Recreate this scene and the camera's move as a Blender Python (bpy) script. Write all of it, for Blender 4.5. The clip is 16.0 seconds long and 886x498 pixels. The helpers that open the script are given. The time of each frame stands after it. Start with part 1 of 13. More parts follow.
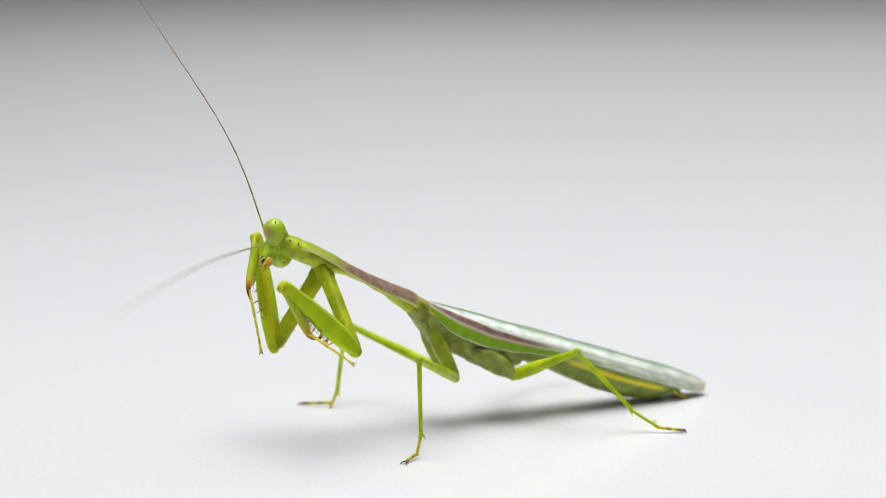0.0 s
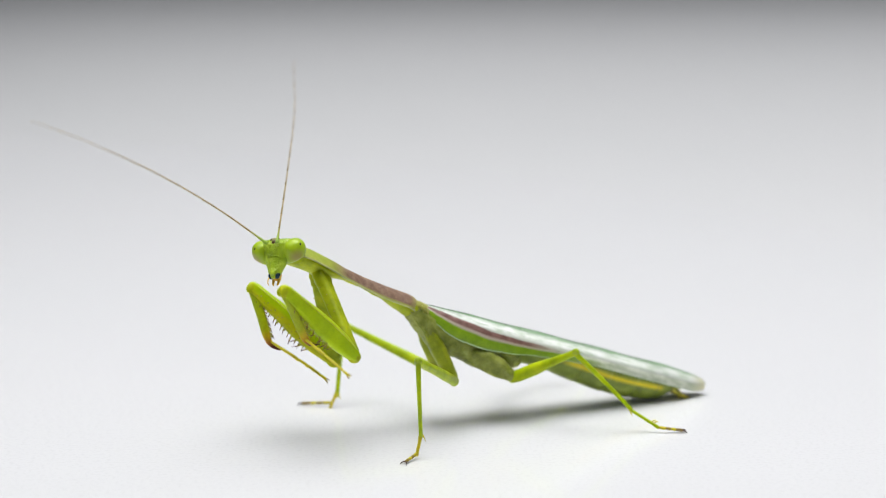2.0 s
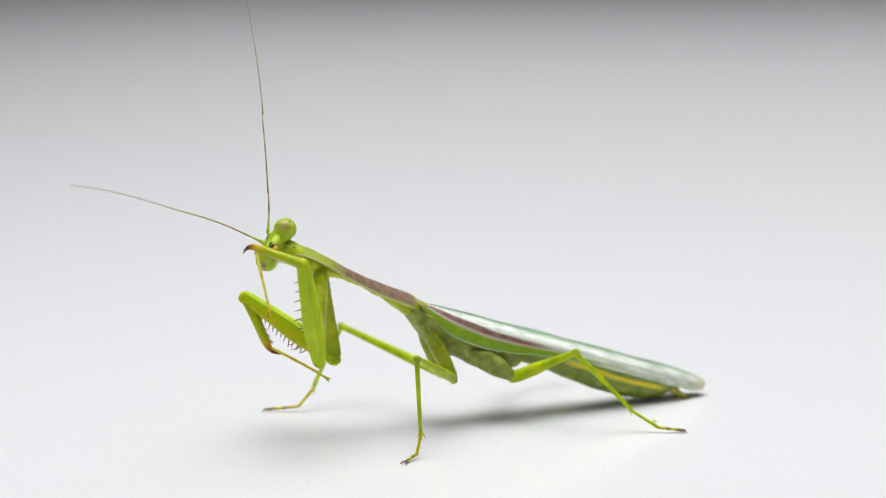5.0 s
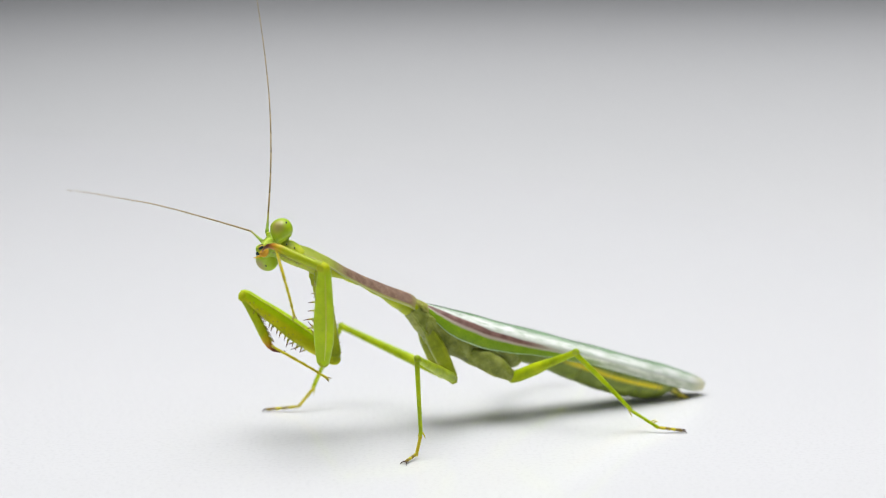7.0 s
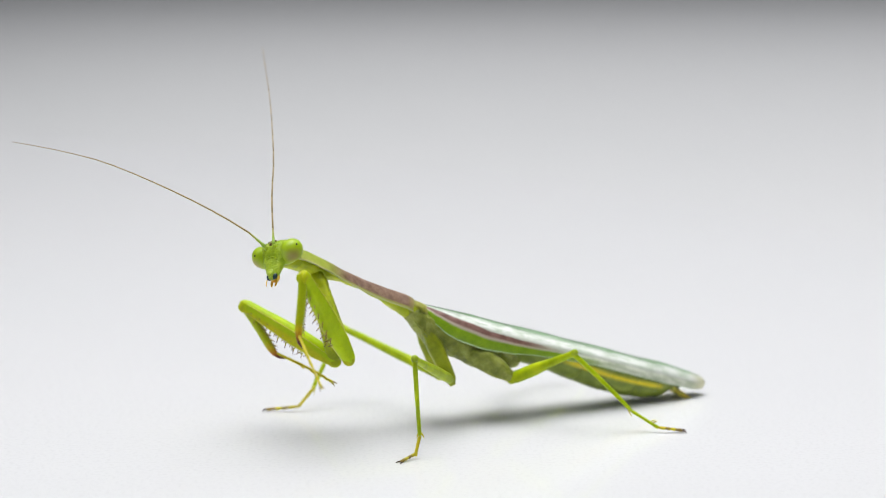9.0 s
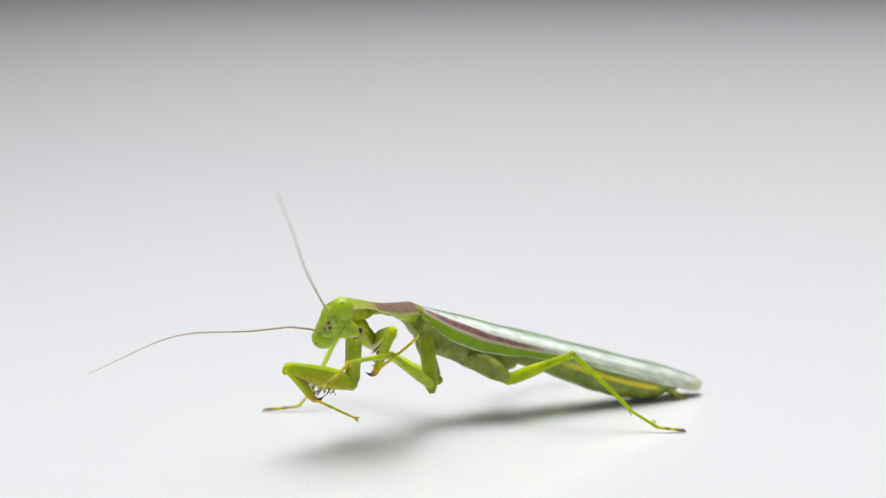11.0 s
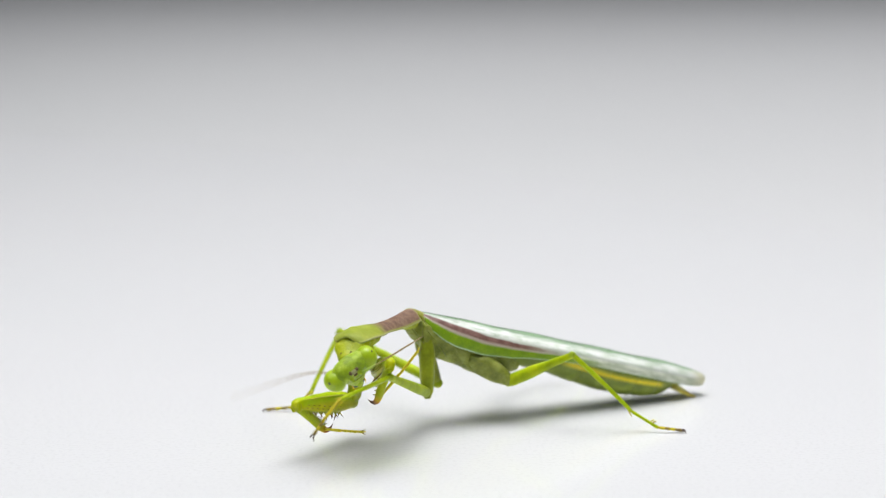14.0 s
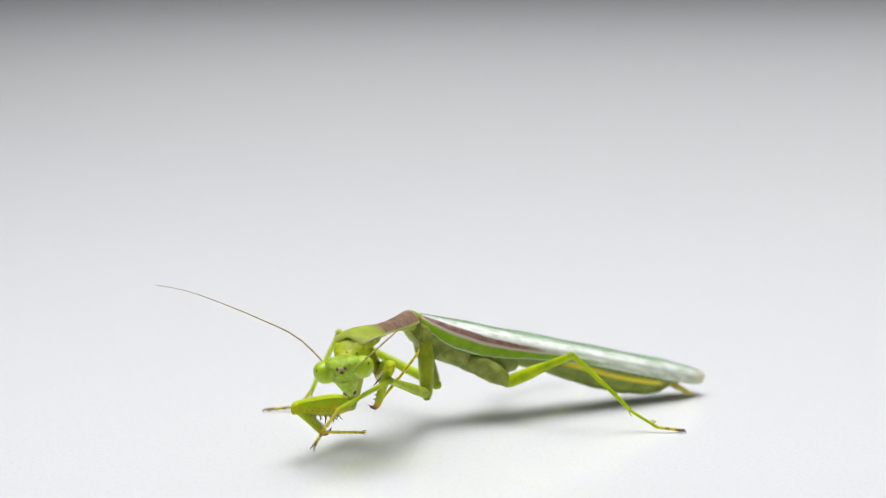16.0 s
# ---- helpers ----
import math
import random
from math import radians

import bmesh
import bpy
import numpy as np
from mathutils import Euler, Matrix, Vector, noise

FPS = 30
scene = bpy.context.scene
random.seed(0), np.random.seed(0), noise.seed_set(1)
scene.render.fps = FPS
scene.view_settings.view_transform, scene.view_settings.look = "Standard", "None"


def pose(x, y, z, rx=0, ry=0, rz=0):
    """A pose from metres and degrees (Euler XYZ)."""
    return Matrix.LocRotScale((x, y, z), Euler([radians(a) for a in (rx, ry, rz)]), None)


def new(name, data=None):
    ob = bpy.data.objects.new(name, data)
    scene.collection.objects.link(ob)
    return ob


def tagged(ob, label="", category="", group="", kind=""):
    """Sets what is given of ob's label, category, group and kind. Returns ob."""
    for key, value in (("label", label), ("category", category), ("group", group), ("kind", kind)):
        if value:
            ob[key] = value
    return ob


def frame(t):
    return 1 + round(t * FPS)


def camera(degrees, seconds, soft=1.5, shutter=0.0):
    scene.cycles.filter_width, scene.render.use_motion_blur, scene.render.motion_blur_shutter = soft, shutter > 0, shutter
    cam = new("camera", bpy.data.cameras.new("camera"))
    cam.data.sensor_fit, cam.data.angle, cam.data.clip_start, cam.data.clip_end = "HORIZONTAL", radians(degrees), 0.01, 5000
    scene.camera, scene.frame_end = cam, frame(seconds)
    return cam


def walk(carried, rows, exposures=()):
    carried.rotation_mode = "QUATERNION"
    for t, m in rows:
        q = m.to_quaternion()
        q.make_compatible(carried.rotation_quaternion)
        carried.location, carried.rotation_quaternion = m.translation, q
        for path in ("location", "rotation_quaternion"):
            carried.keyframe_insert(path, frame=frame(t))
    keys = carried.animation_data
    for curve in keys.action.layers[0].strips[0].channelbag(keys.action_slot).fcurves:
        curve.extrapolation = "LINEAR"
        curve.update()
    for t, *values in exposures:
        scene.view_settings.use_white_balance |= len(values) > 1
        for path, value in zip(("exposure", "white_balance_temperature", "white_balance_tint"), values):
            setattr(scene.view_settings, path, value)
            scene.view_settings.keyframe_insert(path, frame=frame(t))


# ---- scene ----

# ---- camera ----
cam = camera(20.0, 16.0, soft=1.1, shutter=0.5)
eye = pose(0, -0.357, 0.097, 90 - 11.1, 0, 0)
walk(cam, [(0.0, eye), (16.0, eye)])
cam.data.dof.use_dof = True
cam.data.dof.focus_distance = 0.356
cam.data.dof.aperture_fstop = 16.0

# ---- light ----
world = bpy.data.worlds.new("studio")
world.use_nodes = True
world.node_tree.nodes["Background"].inputs["Color"].default_value = (0.93, 0.96, 1.0, 1)
world.node_tree.nodes["Background"].inputs["Strength"].default_value = 0.30
scene.world = world


def softbox(name, stand, width, height, watts, spread, colour):
    data = bpy.data.lights.new(name, "AREA")
    data.shape, data.size, data.size_y = "RECTANGLE", width, height
    data.energy, data.color, data.spread = watts, colour, radians(spread)
    ob = new(name, data)
    ob.matrix_basis = stand
    return ob


# a long strip overhead, parallel to the insect, and a broad gridded panel over the table
softbox("strip_softbox", pose(-0.04, 0.09, 0.50, 0, 0, 23.5), 1.4, 0.34, 1.85, 160, (0.985, 0.985, 1.0))
softbox("overhead_softbox", pose(0.52, 0.22, 0.46), 1.5, 0.84, 3.5, 62, (0.985, 0.985, 1.0))

# ---- materials ----


def nodes_of(name, rough=0.5, spec=0.5):
    m = bpy.data.materials.new(name)
    m.use_nodes = True
    nt = m.node_tree
    b = nt.nodes["Principled BSDF"]
    b.inputs["Roughness"].default_value = rough
    b.inputs["Specular IOR Level"].default_value = spec
    return m, nt, b


def add(nt, kind, **inputs):
    n = nt.nodes.new(kind)
    for k, v in inputs.items():
        n.inputs[k.replace("_", " ")].default_value = v
    return n


def noise_ramp(nt, scale, stops, detail=4.0, coord="Object", rough=0.6):
    """Object-space noise through a colour ramp. stops: (place, colour)."""
    tc = nt.nodes.new("ShaderNodeTexCoord")
    n = add(nt, "ShaderNodeTexNoise", Scale=scale, Detail=detail, Roughness=rough)
    nt.links.new(tc.outputs[coord], n.inputs["Vector"])
    return ramp(nt, n.outputs["Fac"], stops)


def ramp(nt, source, stops):
    r = nt.nodes.new("ShaderNodeValToRGB")
    while len(r.color_ramp.elements) < len(stops):
        r.color_ramp.elements.new(0.5)
    for e, (p, c) in zip(r.color_ramp.elements, stops):
        e.position, e.color = p, (*c, 1)
    nt.links.new(source, r.inputs["Fac"])
    return r.outputs["Color"]


def mix(nt, fac, a, b, mode="MIX"):
    n = nt.nodes.new("ShaderNodeMix")
    n.data_type, n.blend_type = "RGBA", mode
    for sock, v in ((n.inputs[0], fac), (n.inputs[6], a), (n.inputs[7], b)):
        if isinstance(v, (int, float)):
            sock.default_value = v
        elif isinstance(v, tuple):
            sock.default_value = (*v, 1)
        else:
            nt.links.new(v, sock)
    return n.outputs[2]


def bump(nt, b, scale, depth, strength=0.5, detail=3.0):
    tc = nt.nodes.new("ShaderNodeTexCoord")
    n = add(nt, "ShaderNodeTexNoise", Scale=scale, Detail=detail)
    nt.links.new(tc.outputs["Object"], n.inputs["Vector"])
    k = add(nt, "ShaderNodeBump", Strength=strength, Distance=depth)
    nt.links.new(n.outputs["Fac"], k.inputs["Height"])
    nt.links.new(k.outputs["Normal"], b.inputs["Normal"])


def attribute(nt, name):
    a = nt.nodes.new("ShaderNodeAttribute")
    a.attribute_name = name
    return a.outputs["Fac"]


def axis(nt, which):
    tc = nt.nodes.new("ShaderNodeTexCoord")
    s = nt.nodes.new("ShaderNodeSeparateXYZ")
    nt.links.new(tc.outputs["Object"], s.inputs[0])
    return s.outputs[which]


def ranged(nt, source, lo, hi):
    n = nt.nodes.new("ShaderNodeMapRange")
    n.interpolation_type = "SMOOTHSTEP"
    n.inputs["From Min"].default_value, n.inputs["From Max"].default_value = lo, hi
    nt.links.new(source, n.inputs["Value"])
    return n.outputs["Result"]


def translucent(b, radius, weight, scale):
    b.inputs["Subsurface Weight"].default_value = weight
    b.inputs["Subsurface Radius"].default_value = radius
    b.inputs["Subsurface Scale"].default_value = scale


def cuticle(name, dark, mid_, light, rough=0.42, sss=0.38, scale=900.0, spec=0.36, relief=0.00014):
    """Insect skin: mottled at two sizes, finely pitted, a little translucent."""
    m, nt, b = nodes_of(name, rough, spec)
    big = noise_ramp(nt, scale * 0.35, [(0.3, dark), (0.5, mid_), (0.72, light)])
    fine = noise_ramp(nt, scale * 4, [(0.35, (0.85, 0.87, 0.75)), (0.6, (1, 1, 1))])
    nt.links.new(mix(nt, 0.6, big, fine, "MULTIPLY"), b.inputs["Base Color"])
    translucent(b, (0.85, 1.0, 0.2), sss, 0.0011)
    bump(nt, b, scale * 2.2, relief, 0.6)
    return m


LEG = cuticle("leg_green", (0.26, 0.34, 0.003), (0.39, 0.50, 0.004), (0.53, 0.62, 0.008), rough=0.36, spec=0.2)
FORE = cuticle("foreleg_green", (0.26, 0.31, 0.003), (0.40, 0.46, 0.004), (0.55, 0.58, 0.008), spec=0.2)
HEADGREEN = cuticle("head_green", (0.22, 0.34, 0.006), (0.37, 0.53, 0.012), (0.60, 0.74, 0.07), rough=0.28, scale=2000.0, spec=0.45, relief=0.0003)
# paler than the thigh, so that its edges look lit
RIDGE = cuticle("pale_ridge_highlight", (0.46, 0.52, 0.02), (0.58, 0.64, 0.05), (0.68, 0.72, 0.10), rough=0.32, scale=1500.0)
THORAX = cuticle("thorax_olive", (0.13, 0.16, 0.015), (0.27, 0.31, 0.045), (0.44, 0.46, 0.12), rough=0.40, sss=0.3, scale=1500.0, relief=0.0003)
COXA = cuticle("coxa_green", (0.19, 0.24, 0.009), (0.32, 0.37, 0.016), (0.46, 0.50, 0.035), rough=0.38, scale=1000.0)
UPPERARM = cuticle("upper_foreleg_green", (0.21, 0.27, 0.003), (0.35, 0.41, 0.005), (0.50, 0.55, 0.010), rough=0.40, scale=1100.0, spec=0.2)
NECK = cuticle("prothorax_green", (0.27, 0.34, 0.005), (0.43, 0.50, 0.008), (0.57, 0.62, 0.02), scale=1300.0)
TARSUS = cuticle("tarsus_yellow_brown", (0.40, 0.34, 0.012), (0.60, 0.50, 0.016), (0.70, 0.60, 0.03), sss=0.3, scale=1500.0)
FOOT = cuticle("foot_brown", (0.14, 0.08, 0.02), (0.28, 0.20, 0.03), (0.38, 0.34, 0.05), sss=0.15, scale=2200.0)
SPUR = cuticle("spur_pale_yellow", (0.60, 0.50, 0.06), (0.75, 0.64, 0.10), (0.85, 0.76, 0.22), scale=1500.0)
PALP = cuticle("palp_orange", (0.62, 0.30, 0.02), (0.72, 0.42, 0.03), (0.78, 0.55, 0.10), sss=0.3, scale=1500.0)
JOINT = cuticle("joint_brown_green", (0.18, 0.20, 0.01), (0.31, 0.41, 0.010), (0.42, 0.52, 0.015), scale=1400.0)
HINGE = cuticle("wing_hinge_yellow", (0.24, 0.24, 0.03), (0.37, 0.37, 0.07), (0.52, 0.50, 0.17), scale=1600.0)


def femur_material():
    """Raptorial thigh: green outside, yellow and dotted on the inner, spined face."""
    m, nt, b = nodes_of("raptorial_femur", 0.36, 0.18)
    green = noise_ramp(nt, 320, [(0.3, (0.36, 0.51, 0.002)), (0.5, (0.45, 0.61, 0.003)), (0.72, (0.54, 0.70, 0.005))])
    yellow = noise_ramp(nt, 500, [(0.3, (0.42, 0.46, 0.005)), (0.7, (0.62, 0.60, 0.012))])
    both = mix(nt, ranged(nt, attribute(nt, "inner"), 0.30, 0.60), green, yellow)
    both = mix(nt, ranged(nt, axis(nt, 0), 0.0148, 0.0178), both, yellow)
    fine = noise_ramp(nt, 3600, [(0.33, (0.86, 0.88, 0.75)), (0.55, (1, 1, 1))])
    nt.links.new(mix(nt, 0.6, both, fine, "MULTIPLY"), b.inputs["Base Color"])
    translucent(b, (0.85, 1.0, 0.2), 0.42, 0.0011)
    bump(nt, b, 2700, 0.00006, 0.5)
    return m


def spine_material():
    m, nt, b = nodes_of("spine_brown", 0.35, 0.5)
    nt.links.new(ramp(nt, attribute(nt, "tip"), [(0.0, (0.36, 0.42, 0.02)), (0.3, (0.40, 0.36, 0.03)), (0.55, (0.20, 0.07, 0.015)), (0.85, (0.04, 0.014, 0.010))]), b.inputs["Base Color"])
    return m


def tibia_material():
    """Green tibia that turns ochre, then dark brown, towards its claw."""
    m, nt, b = nodes_of("raptorial_tibia", 0.38, 0.28)
    x = ranged(nt, axis(nt, 0), -0.002, 0.0106)
    body = ramp(nt, x, [(0.0, (0.46, 0.48, 0.006)), (0.15, (0.41, 0.51, 0.005)), (0.72, (0.44, 0.50, 0.006)), (0.84, (0.62, 0.45, 0.010)), (0.91, (0.46, 0.18, 0.010)), (0.955, (0.10, 0.02, 0.010))])
    fine = noise_ramp(nt, 2600, [(0.3, (0.75, 0.75, 0.7)), (0.62, (1, 1, 1))])
    nt.links.new(mix(nt, 0.7, body, fine, "MULTIPLY"), b.inputs["Base Color"])
    translucent(b, (1, 1, 0.2), 0.4, 0.0009)
    return m


def antenna_material():
    """Ringed brown thread, greener at its root."""
    m, nt, b = nodes_of("antenna_brown", 0.5, 0.3)
    rings = add(nt, "ShaderNodeTexWave", Scale=800.0, Distortion=0.2)
    tc = nt.nodes.new("ShaderNodeTexCoord")
    nt.links.new(tc.outputs["Object"], rings.inputs["Vector"])
    dark = ramp(nt, rings.outputs["Fac"], [(0.2, (0.22, 0.145, 0.045)), (0.7, (0.44, 0.34, 0.13))])
    nt.links.new(dark, b.inputs["Base Color"])
    return m


def scape_material():
    m, nt, b = nodes_of("antenna_root", 0.45, 0.35)
    x = ranged(nt, axis(nt, 0), 0.0005, 0.0045)
    nt.links.new(ramp(nt, x, [(0.0, (0.30, 0.46, 0.05)), (0.45, (0.33, 0.34, 0.05)), (1.0, (0.22, 0.14, 0.035))]), b.inputs["Base Color"])
    return m


def eye_material():
    """Compound eye: green dome, dusky towards the cheek, fine facets."""
    m, nt, b = nodes_of("compound_eye", 0.30, 0.4)
    z = ranged(nt, attribute(nt, "cheek"), 0.55, 1.10)
    green = noise_ramp(nt, 700, [(0.3, (0.33, 0.48, 0.006)), (0.7, (0.44, 0.60, 0.014))])
    nt.links.new(mix(nt, z, green, (0.34, 0.27, 0.08)), b.inputs["Base Color"])
    translucent(b, (1, 1, 0.2), 0.4, 0.0008)
    b.inputs["Coat Weight"].default_value = 0.12
    b.inputs["Coat Roughness"].default_value = 0.2
    return m


def pronotum_material():
    """Green shield with a mauve-brown saddle and a pale rim."""
    m, nt, b = nodes_of("pronotum_shield", 0.48, 0.28)
    rim = attribute(nt, "across")
    brown = noise_ramp(nt, 900, [(0.3, (0.17, 0.095, 0.065)), (0.55, (0.28, 0.175, 0.120)), (0.8, (0.38, 0.27, 0.185))])
    green = noise_ramp(nt, 500, [(0.3, (0.26, 0.33, 0.02)), (0.7, (0.42, 0.47, 0.07))])
    saddle = mix(nt, ranged(nt, axis(nt, 0), 0.0118, 0.0172), brown, green)
    rear = mix(nt, ranged(nt, axis(nt, 0), 0.0006, 0.0022), (0.40, 0.35, 0.13), saddle)
    edged = mix(nt, ranged(nt, rim, 0.84, 0.93), rear, (0.36, 0.38, 0.08))
    pale = mix(nt, ranged(nt, rim, 0.93, 0.98), edged, (0.52, 0.54, 0.22))
    nt.links.new(pale, b.inputs["Base Color"])
    translucent(b, (1, 0.8, 0.3), 0.2, 0.0004)
    bump(nt, b, 3500, 0.00007, 0.6)
    return m


def tegmen_material():
    """Folded fore wing: glassy crinkled field, mauve band, leaf-green border, pale costal rim, fine veins."""
    m, nt, b = nodes_of("tegmen", 0.30, 0.45)
    u = attribute(nt, "along")
    tc, mp = nt.nodes.new("ShaderNodeTexCoord"), nt.nodes.new("ShaderNodeMapping")
    mp.inputs["Scale"].default_value = (0.15, 1.0, 1.0)
    nt.links.new(tc.outputs["Object"], mp.inputs["Vector"])
    streak = add(nt, "ShaderNodeTexNoise", Scale=1900.0, Detail=5.0, Roughness=0.65)
    nt.links.new(mp.outputs["Vector"], streak.inputs["Vector"])
    # the borders of the zones are ragged
    ragged = add(nt, "ShaderNodeMath")
    ragged.operation = "MULTIPLY_ADD"
    nt.links.new(streak.outputs["Fac"], ragged.inputs[0])
    ragged.inputs[1].default_value = 0.10
    shifted = add(nt, "ShaderNodeMath")
    shifted.operation = "ADD"
    shifted.inputs[1].default_value = -0.05
    nt.links.new(attribute(nt, "across"), shifted.inputs[0])
    nt.links.new(shifted.outputs[0], ragged.inputs[2])
    v, border = ragged.outputs[0], attribute(nt, "across")
    pearl = noise_ramp(nt, 420, [(0.3, (0.68, 0.76, 0.62)), (0.5, (0.84, 0.88, 0.80)), (0.7, (0.94, 0.95, 0.92))])
    pearl = mix(nt, 0.85, pearl, ramp(nt, streak.outputs["Fac"], [(0.36, (0.52, 0.63, 0.48)), (0.53, (1, 1, 1))]), "MULTIPLY")
    band = noise_ramp(nt, 900, [(0.3, (0.17, 0.075, 0.060)), (0.7, (0.33, 0.185, 0.155))])
    band = mix(nt, 0.5, band, ramp(nt, streak.outputs["Fac"], [(0.38, (0.6, 0.6, 0.6)), (0.6, (1, 1, 1))]), "MULTIPLY")
    leaf = noise_ramp(nt, 700, [(0.3, (0.19, 0.34, 0.004)), (0.7, (0.28, 0.45, 0.008))])
    cells = add(nt, "ShaderNodeTexVoronoi", Scale=3200.0)
    cells.feature = "DISTANCE_TO_EDGE"
    nt.links.new(tc.outputs["Object"], cells.inputs["Vector"])
    leaf = mix(nt, 0.7, leaf, ramp(nt, cells.outputs["Distance"], [(0.02, (0.72, 0.76, 0.6)), (0.14, (1, 1, 1))]), "MULTIPLY")
    pale = noise_ramp(nt, 700, [(0.3, (0.62, 0.68, 0.50)), (0.7, (0.86, 0.88, 0.77))])
    pale = mix(nt, 0.7, pale, ramp(nt, streak.outputs["Fac"], [(0.38, (0.50, 0.58, 0.45)), (0.58, (1, 1, 1))]), "MULTIPLY")
    band2 = mix(nt, ranged(nt, u, 0.28, 0.46), band, pale)
    leaf2 = mix(nt, ranged(nt, u, 0.42, 0.62), leaf, pale)
    pearl = mix(nt, ranged(nt, v, 0.22, 0.33), pearl, (0.60, 0.64, 0.54))
    ridge = mix(nt, ranged(nt, v, 0.10, 0.01), pearl, (0.34, 0.54, 0.30))
    c = mix(nt, ranged(nt, v, 0.305, 0.355), ridge, band2)
    c = mix(nt, ranged(nt, v, 0.51, 0.61), c, mix(nt, ranged(nt, u, 0.30, 0.50), (0.50, 0.42, 0.34), pale))
    c = mix(nt, ranged(nt, v, 0.62, 0.70), c, leaf2)
    c = mix(nt, ranged(nt, border, 0.955, 0.985), c, (0.46, 0.62, 0.34))
    c = mix(nt, ranged(nt, u, 0.88, 0.99), c, (0.74, 0.72, 0.46))
    nt.links.new(c, b.inputs["Base Color"])
    k = add(nt, "ShaderNodeBump", Strength=0.5, Distance=0.00022)
    nt.links.new(streak.outputs["Fac"], k.inputs["Height"])
    nt.links.new(k.outputs["Normal"], b.inputs["Normal"])
    k2 = add(nt, "ShaderNodeBump", Strength=0.38, Distance=0.00022)
    nt.links.new(streak.outputs["Fac"], k2.inputs["Height"])
    nt.links.new(k2.outputs["Normal"], b.inputs["Coat Normal"])
    gloss = mix(nt, ranged(nt, v, 0.30, 0.36), (0.22, 0.22, 0.22), (0.36, 0.36, 0.36))
    nt.links.new(gloss, b.inputs["Roughness"])
    shine = mix(nt, ranged(nt, v, 0.30, 0.36), (0.9, 0.9, 0.9), (0.06, 0.06, 0.06))
    nt.links.new(shine, b.inputs["Coat Weight"])
    b.inputs["Coat Roughness"].default_value = 0.20
    b.inputs["Coat IOR"].default_value = 2.2
    return m


def abdomen_material():
    """Olive belly with a yellow line along its flank."""
    m, nt, b = nodes_of("abdomen_olive", 0.45, 0.45)
    base = noise_ramp(nt, 600, [(0.3, (0.14, 0.19, 0.018)), (0.6, (0.22, 0.29, 0.030)), (0.8, (0.31, 0.37, 0.06))])
    line = attribute(nt, "flank")
    yellow = noise_ramp(nt, 800, [(0.3, (0.72, 0.60, 0.006)), (0.7, (0.84, 0.72, 0.012))])
    nt.links.new(mix(nt, line, base, yellow), b.inputs["Base Color"])
    translucent(b, (1, 1, 0.2), 0.2, 0.0006)
    bump(nt, b, 1800, 0.0001, 0.4)
    return m


def plain(name, colour, rough, spec=0.5, vary=0.15):
    m, nt, b = nodes_of(name, rough, spec)
    lo, hi = tuple(c * (1 - vary) for c in colour), tuple(min(1, c * (1 + vary)) for c in colour)
    nt.links.new(noise_ramp(nt, 1500, [(0.3, lo), (0.7, hi)]), b.inputs["Base Color"])
    return m


def board_material():
    """White satin laminate, finely grained and faintly scuffed."""
    m, nt, b = nodes_of("white_laminate", 0.1, 0.5)
    soft_ = noise_ramp(nt, 14, [(0.35, (0.792, 0.795, 0.80)), (0.65, (0.80, 0.80, 0.805))])
    speck = noise_ramp(nt, 1500, [(0.34, (0.92, 0.92, 0.92)), (0.50, (1, 1, 1))], detail=3.0)
    nt.links.new(mix(nt, 0.7, soft_, speck, "MULTIPLY"), b.inputs["Base Color"])
    rr = noise_ramp(nt, 60, [(0.3, (0.06, 0.06, 0.06)), (0.7, (0.10, 0.10, 0.10))])
    nt.links.new(rr, b.inputs["Roughness"])
    bump(nt, b, 1500, 0.00006, 0.15, 2.0)
    return m


FEMUR = femur_material()
SPINE, TIBIA, ANTENNA, SCAPE = spine_material(), tibia_material(), antenna_material(), scape_material()
EYE, SHIELD, TEGMEN, ABDOMEN, BOARD = eye_material(), pronotum_material(), tegmen_material(), abdomen_material(), board_material()
CLAW = plain("claw_dark_brown", (0.05, 0.02, 0.012), 0.35)
PUPIL = plain("pseudopupil_black", (0.012, 0.012, 0.008), 0.3)
PLATE = plain("ocellar_plate_tan", (0.34, 0.34, 0.13), 0.35, 0.4)
OCELLUS = plain("ocellus_brown", (0.11, 0.07, 0.022), 0.3, 0.3)
MANDIBLE = plain("mandible_dark_teal", (0.010, 0.035, 0.045), 0.2, 0.6)
WALLPAINT = plain("studio_wall_grey", (0.30, 0.31, 0.32), 0.9)

# ---- mesh helpers: all shapes in millimetres ----
MM = 0.001


def part(name, bm, material, parent=None, label=""):
    """Links a bmesh as one mesh object under a thing or a part."""
    me = bpy.data.meshes.new(name)
    for v in bm.verts:
        v.co *= MM
    bmesh.ops.recalc_face_normals(bm, faces=bm.faces)
    bm.to_mesh(me)
    bm.free()
    me.shade_smooth()
    me.materials.append(material)
    ob = new(name, me)
    ob.parent = parent
    if label:
        tagged(ob, label)
    return ob


def skin(bm, rings, closed=True):
    """Faces between rings of points; ends closed by fans."""
    vs = [[bm.verts.new(p) for p in ring] for ring in rings]
    n = len(rings[0])
    for a, b in zip(vs, vs[1:]):
        for i in range(n if closed else n - 1):
            j = (i + 1) % n
            bm.faces.new((a[i], a[j], b[j], b[i]))
    if closed:
        for ring in (vs[0], vs[-1]):
            c = bm.verts.new(sum((v.co for v in ring), Vector()) / n)
            for i in range(n):
                bm.faces.new((ring[i], ring[(i + 1) % n], c))
    return vs


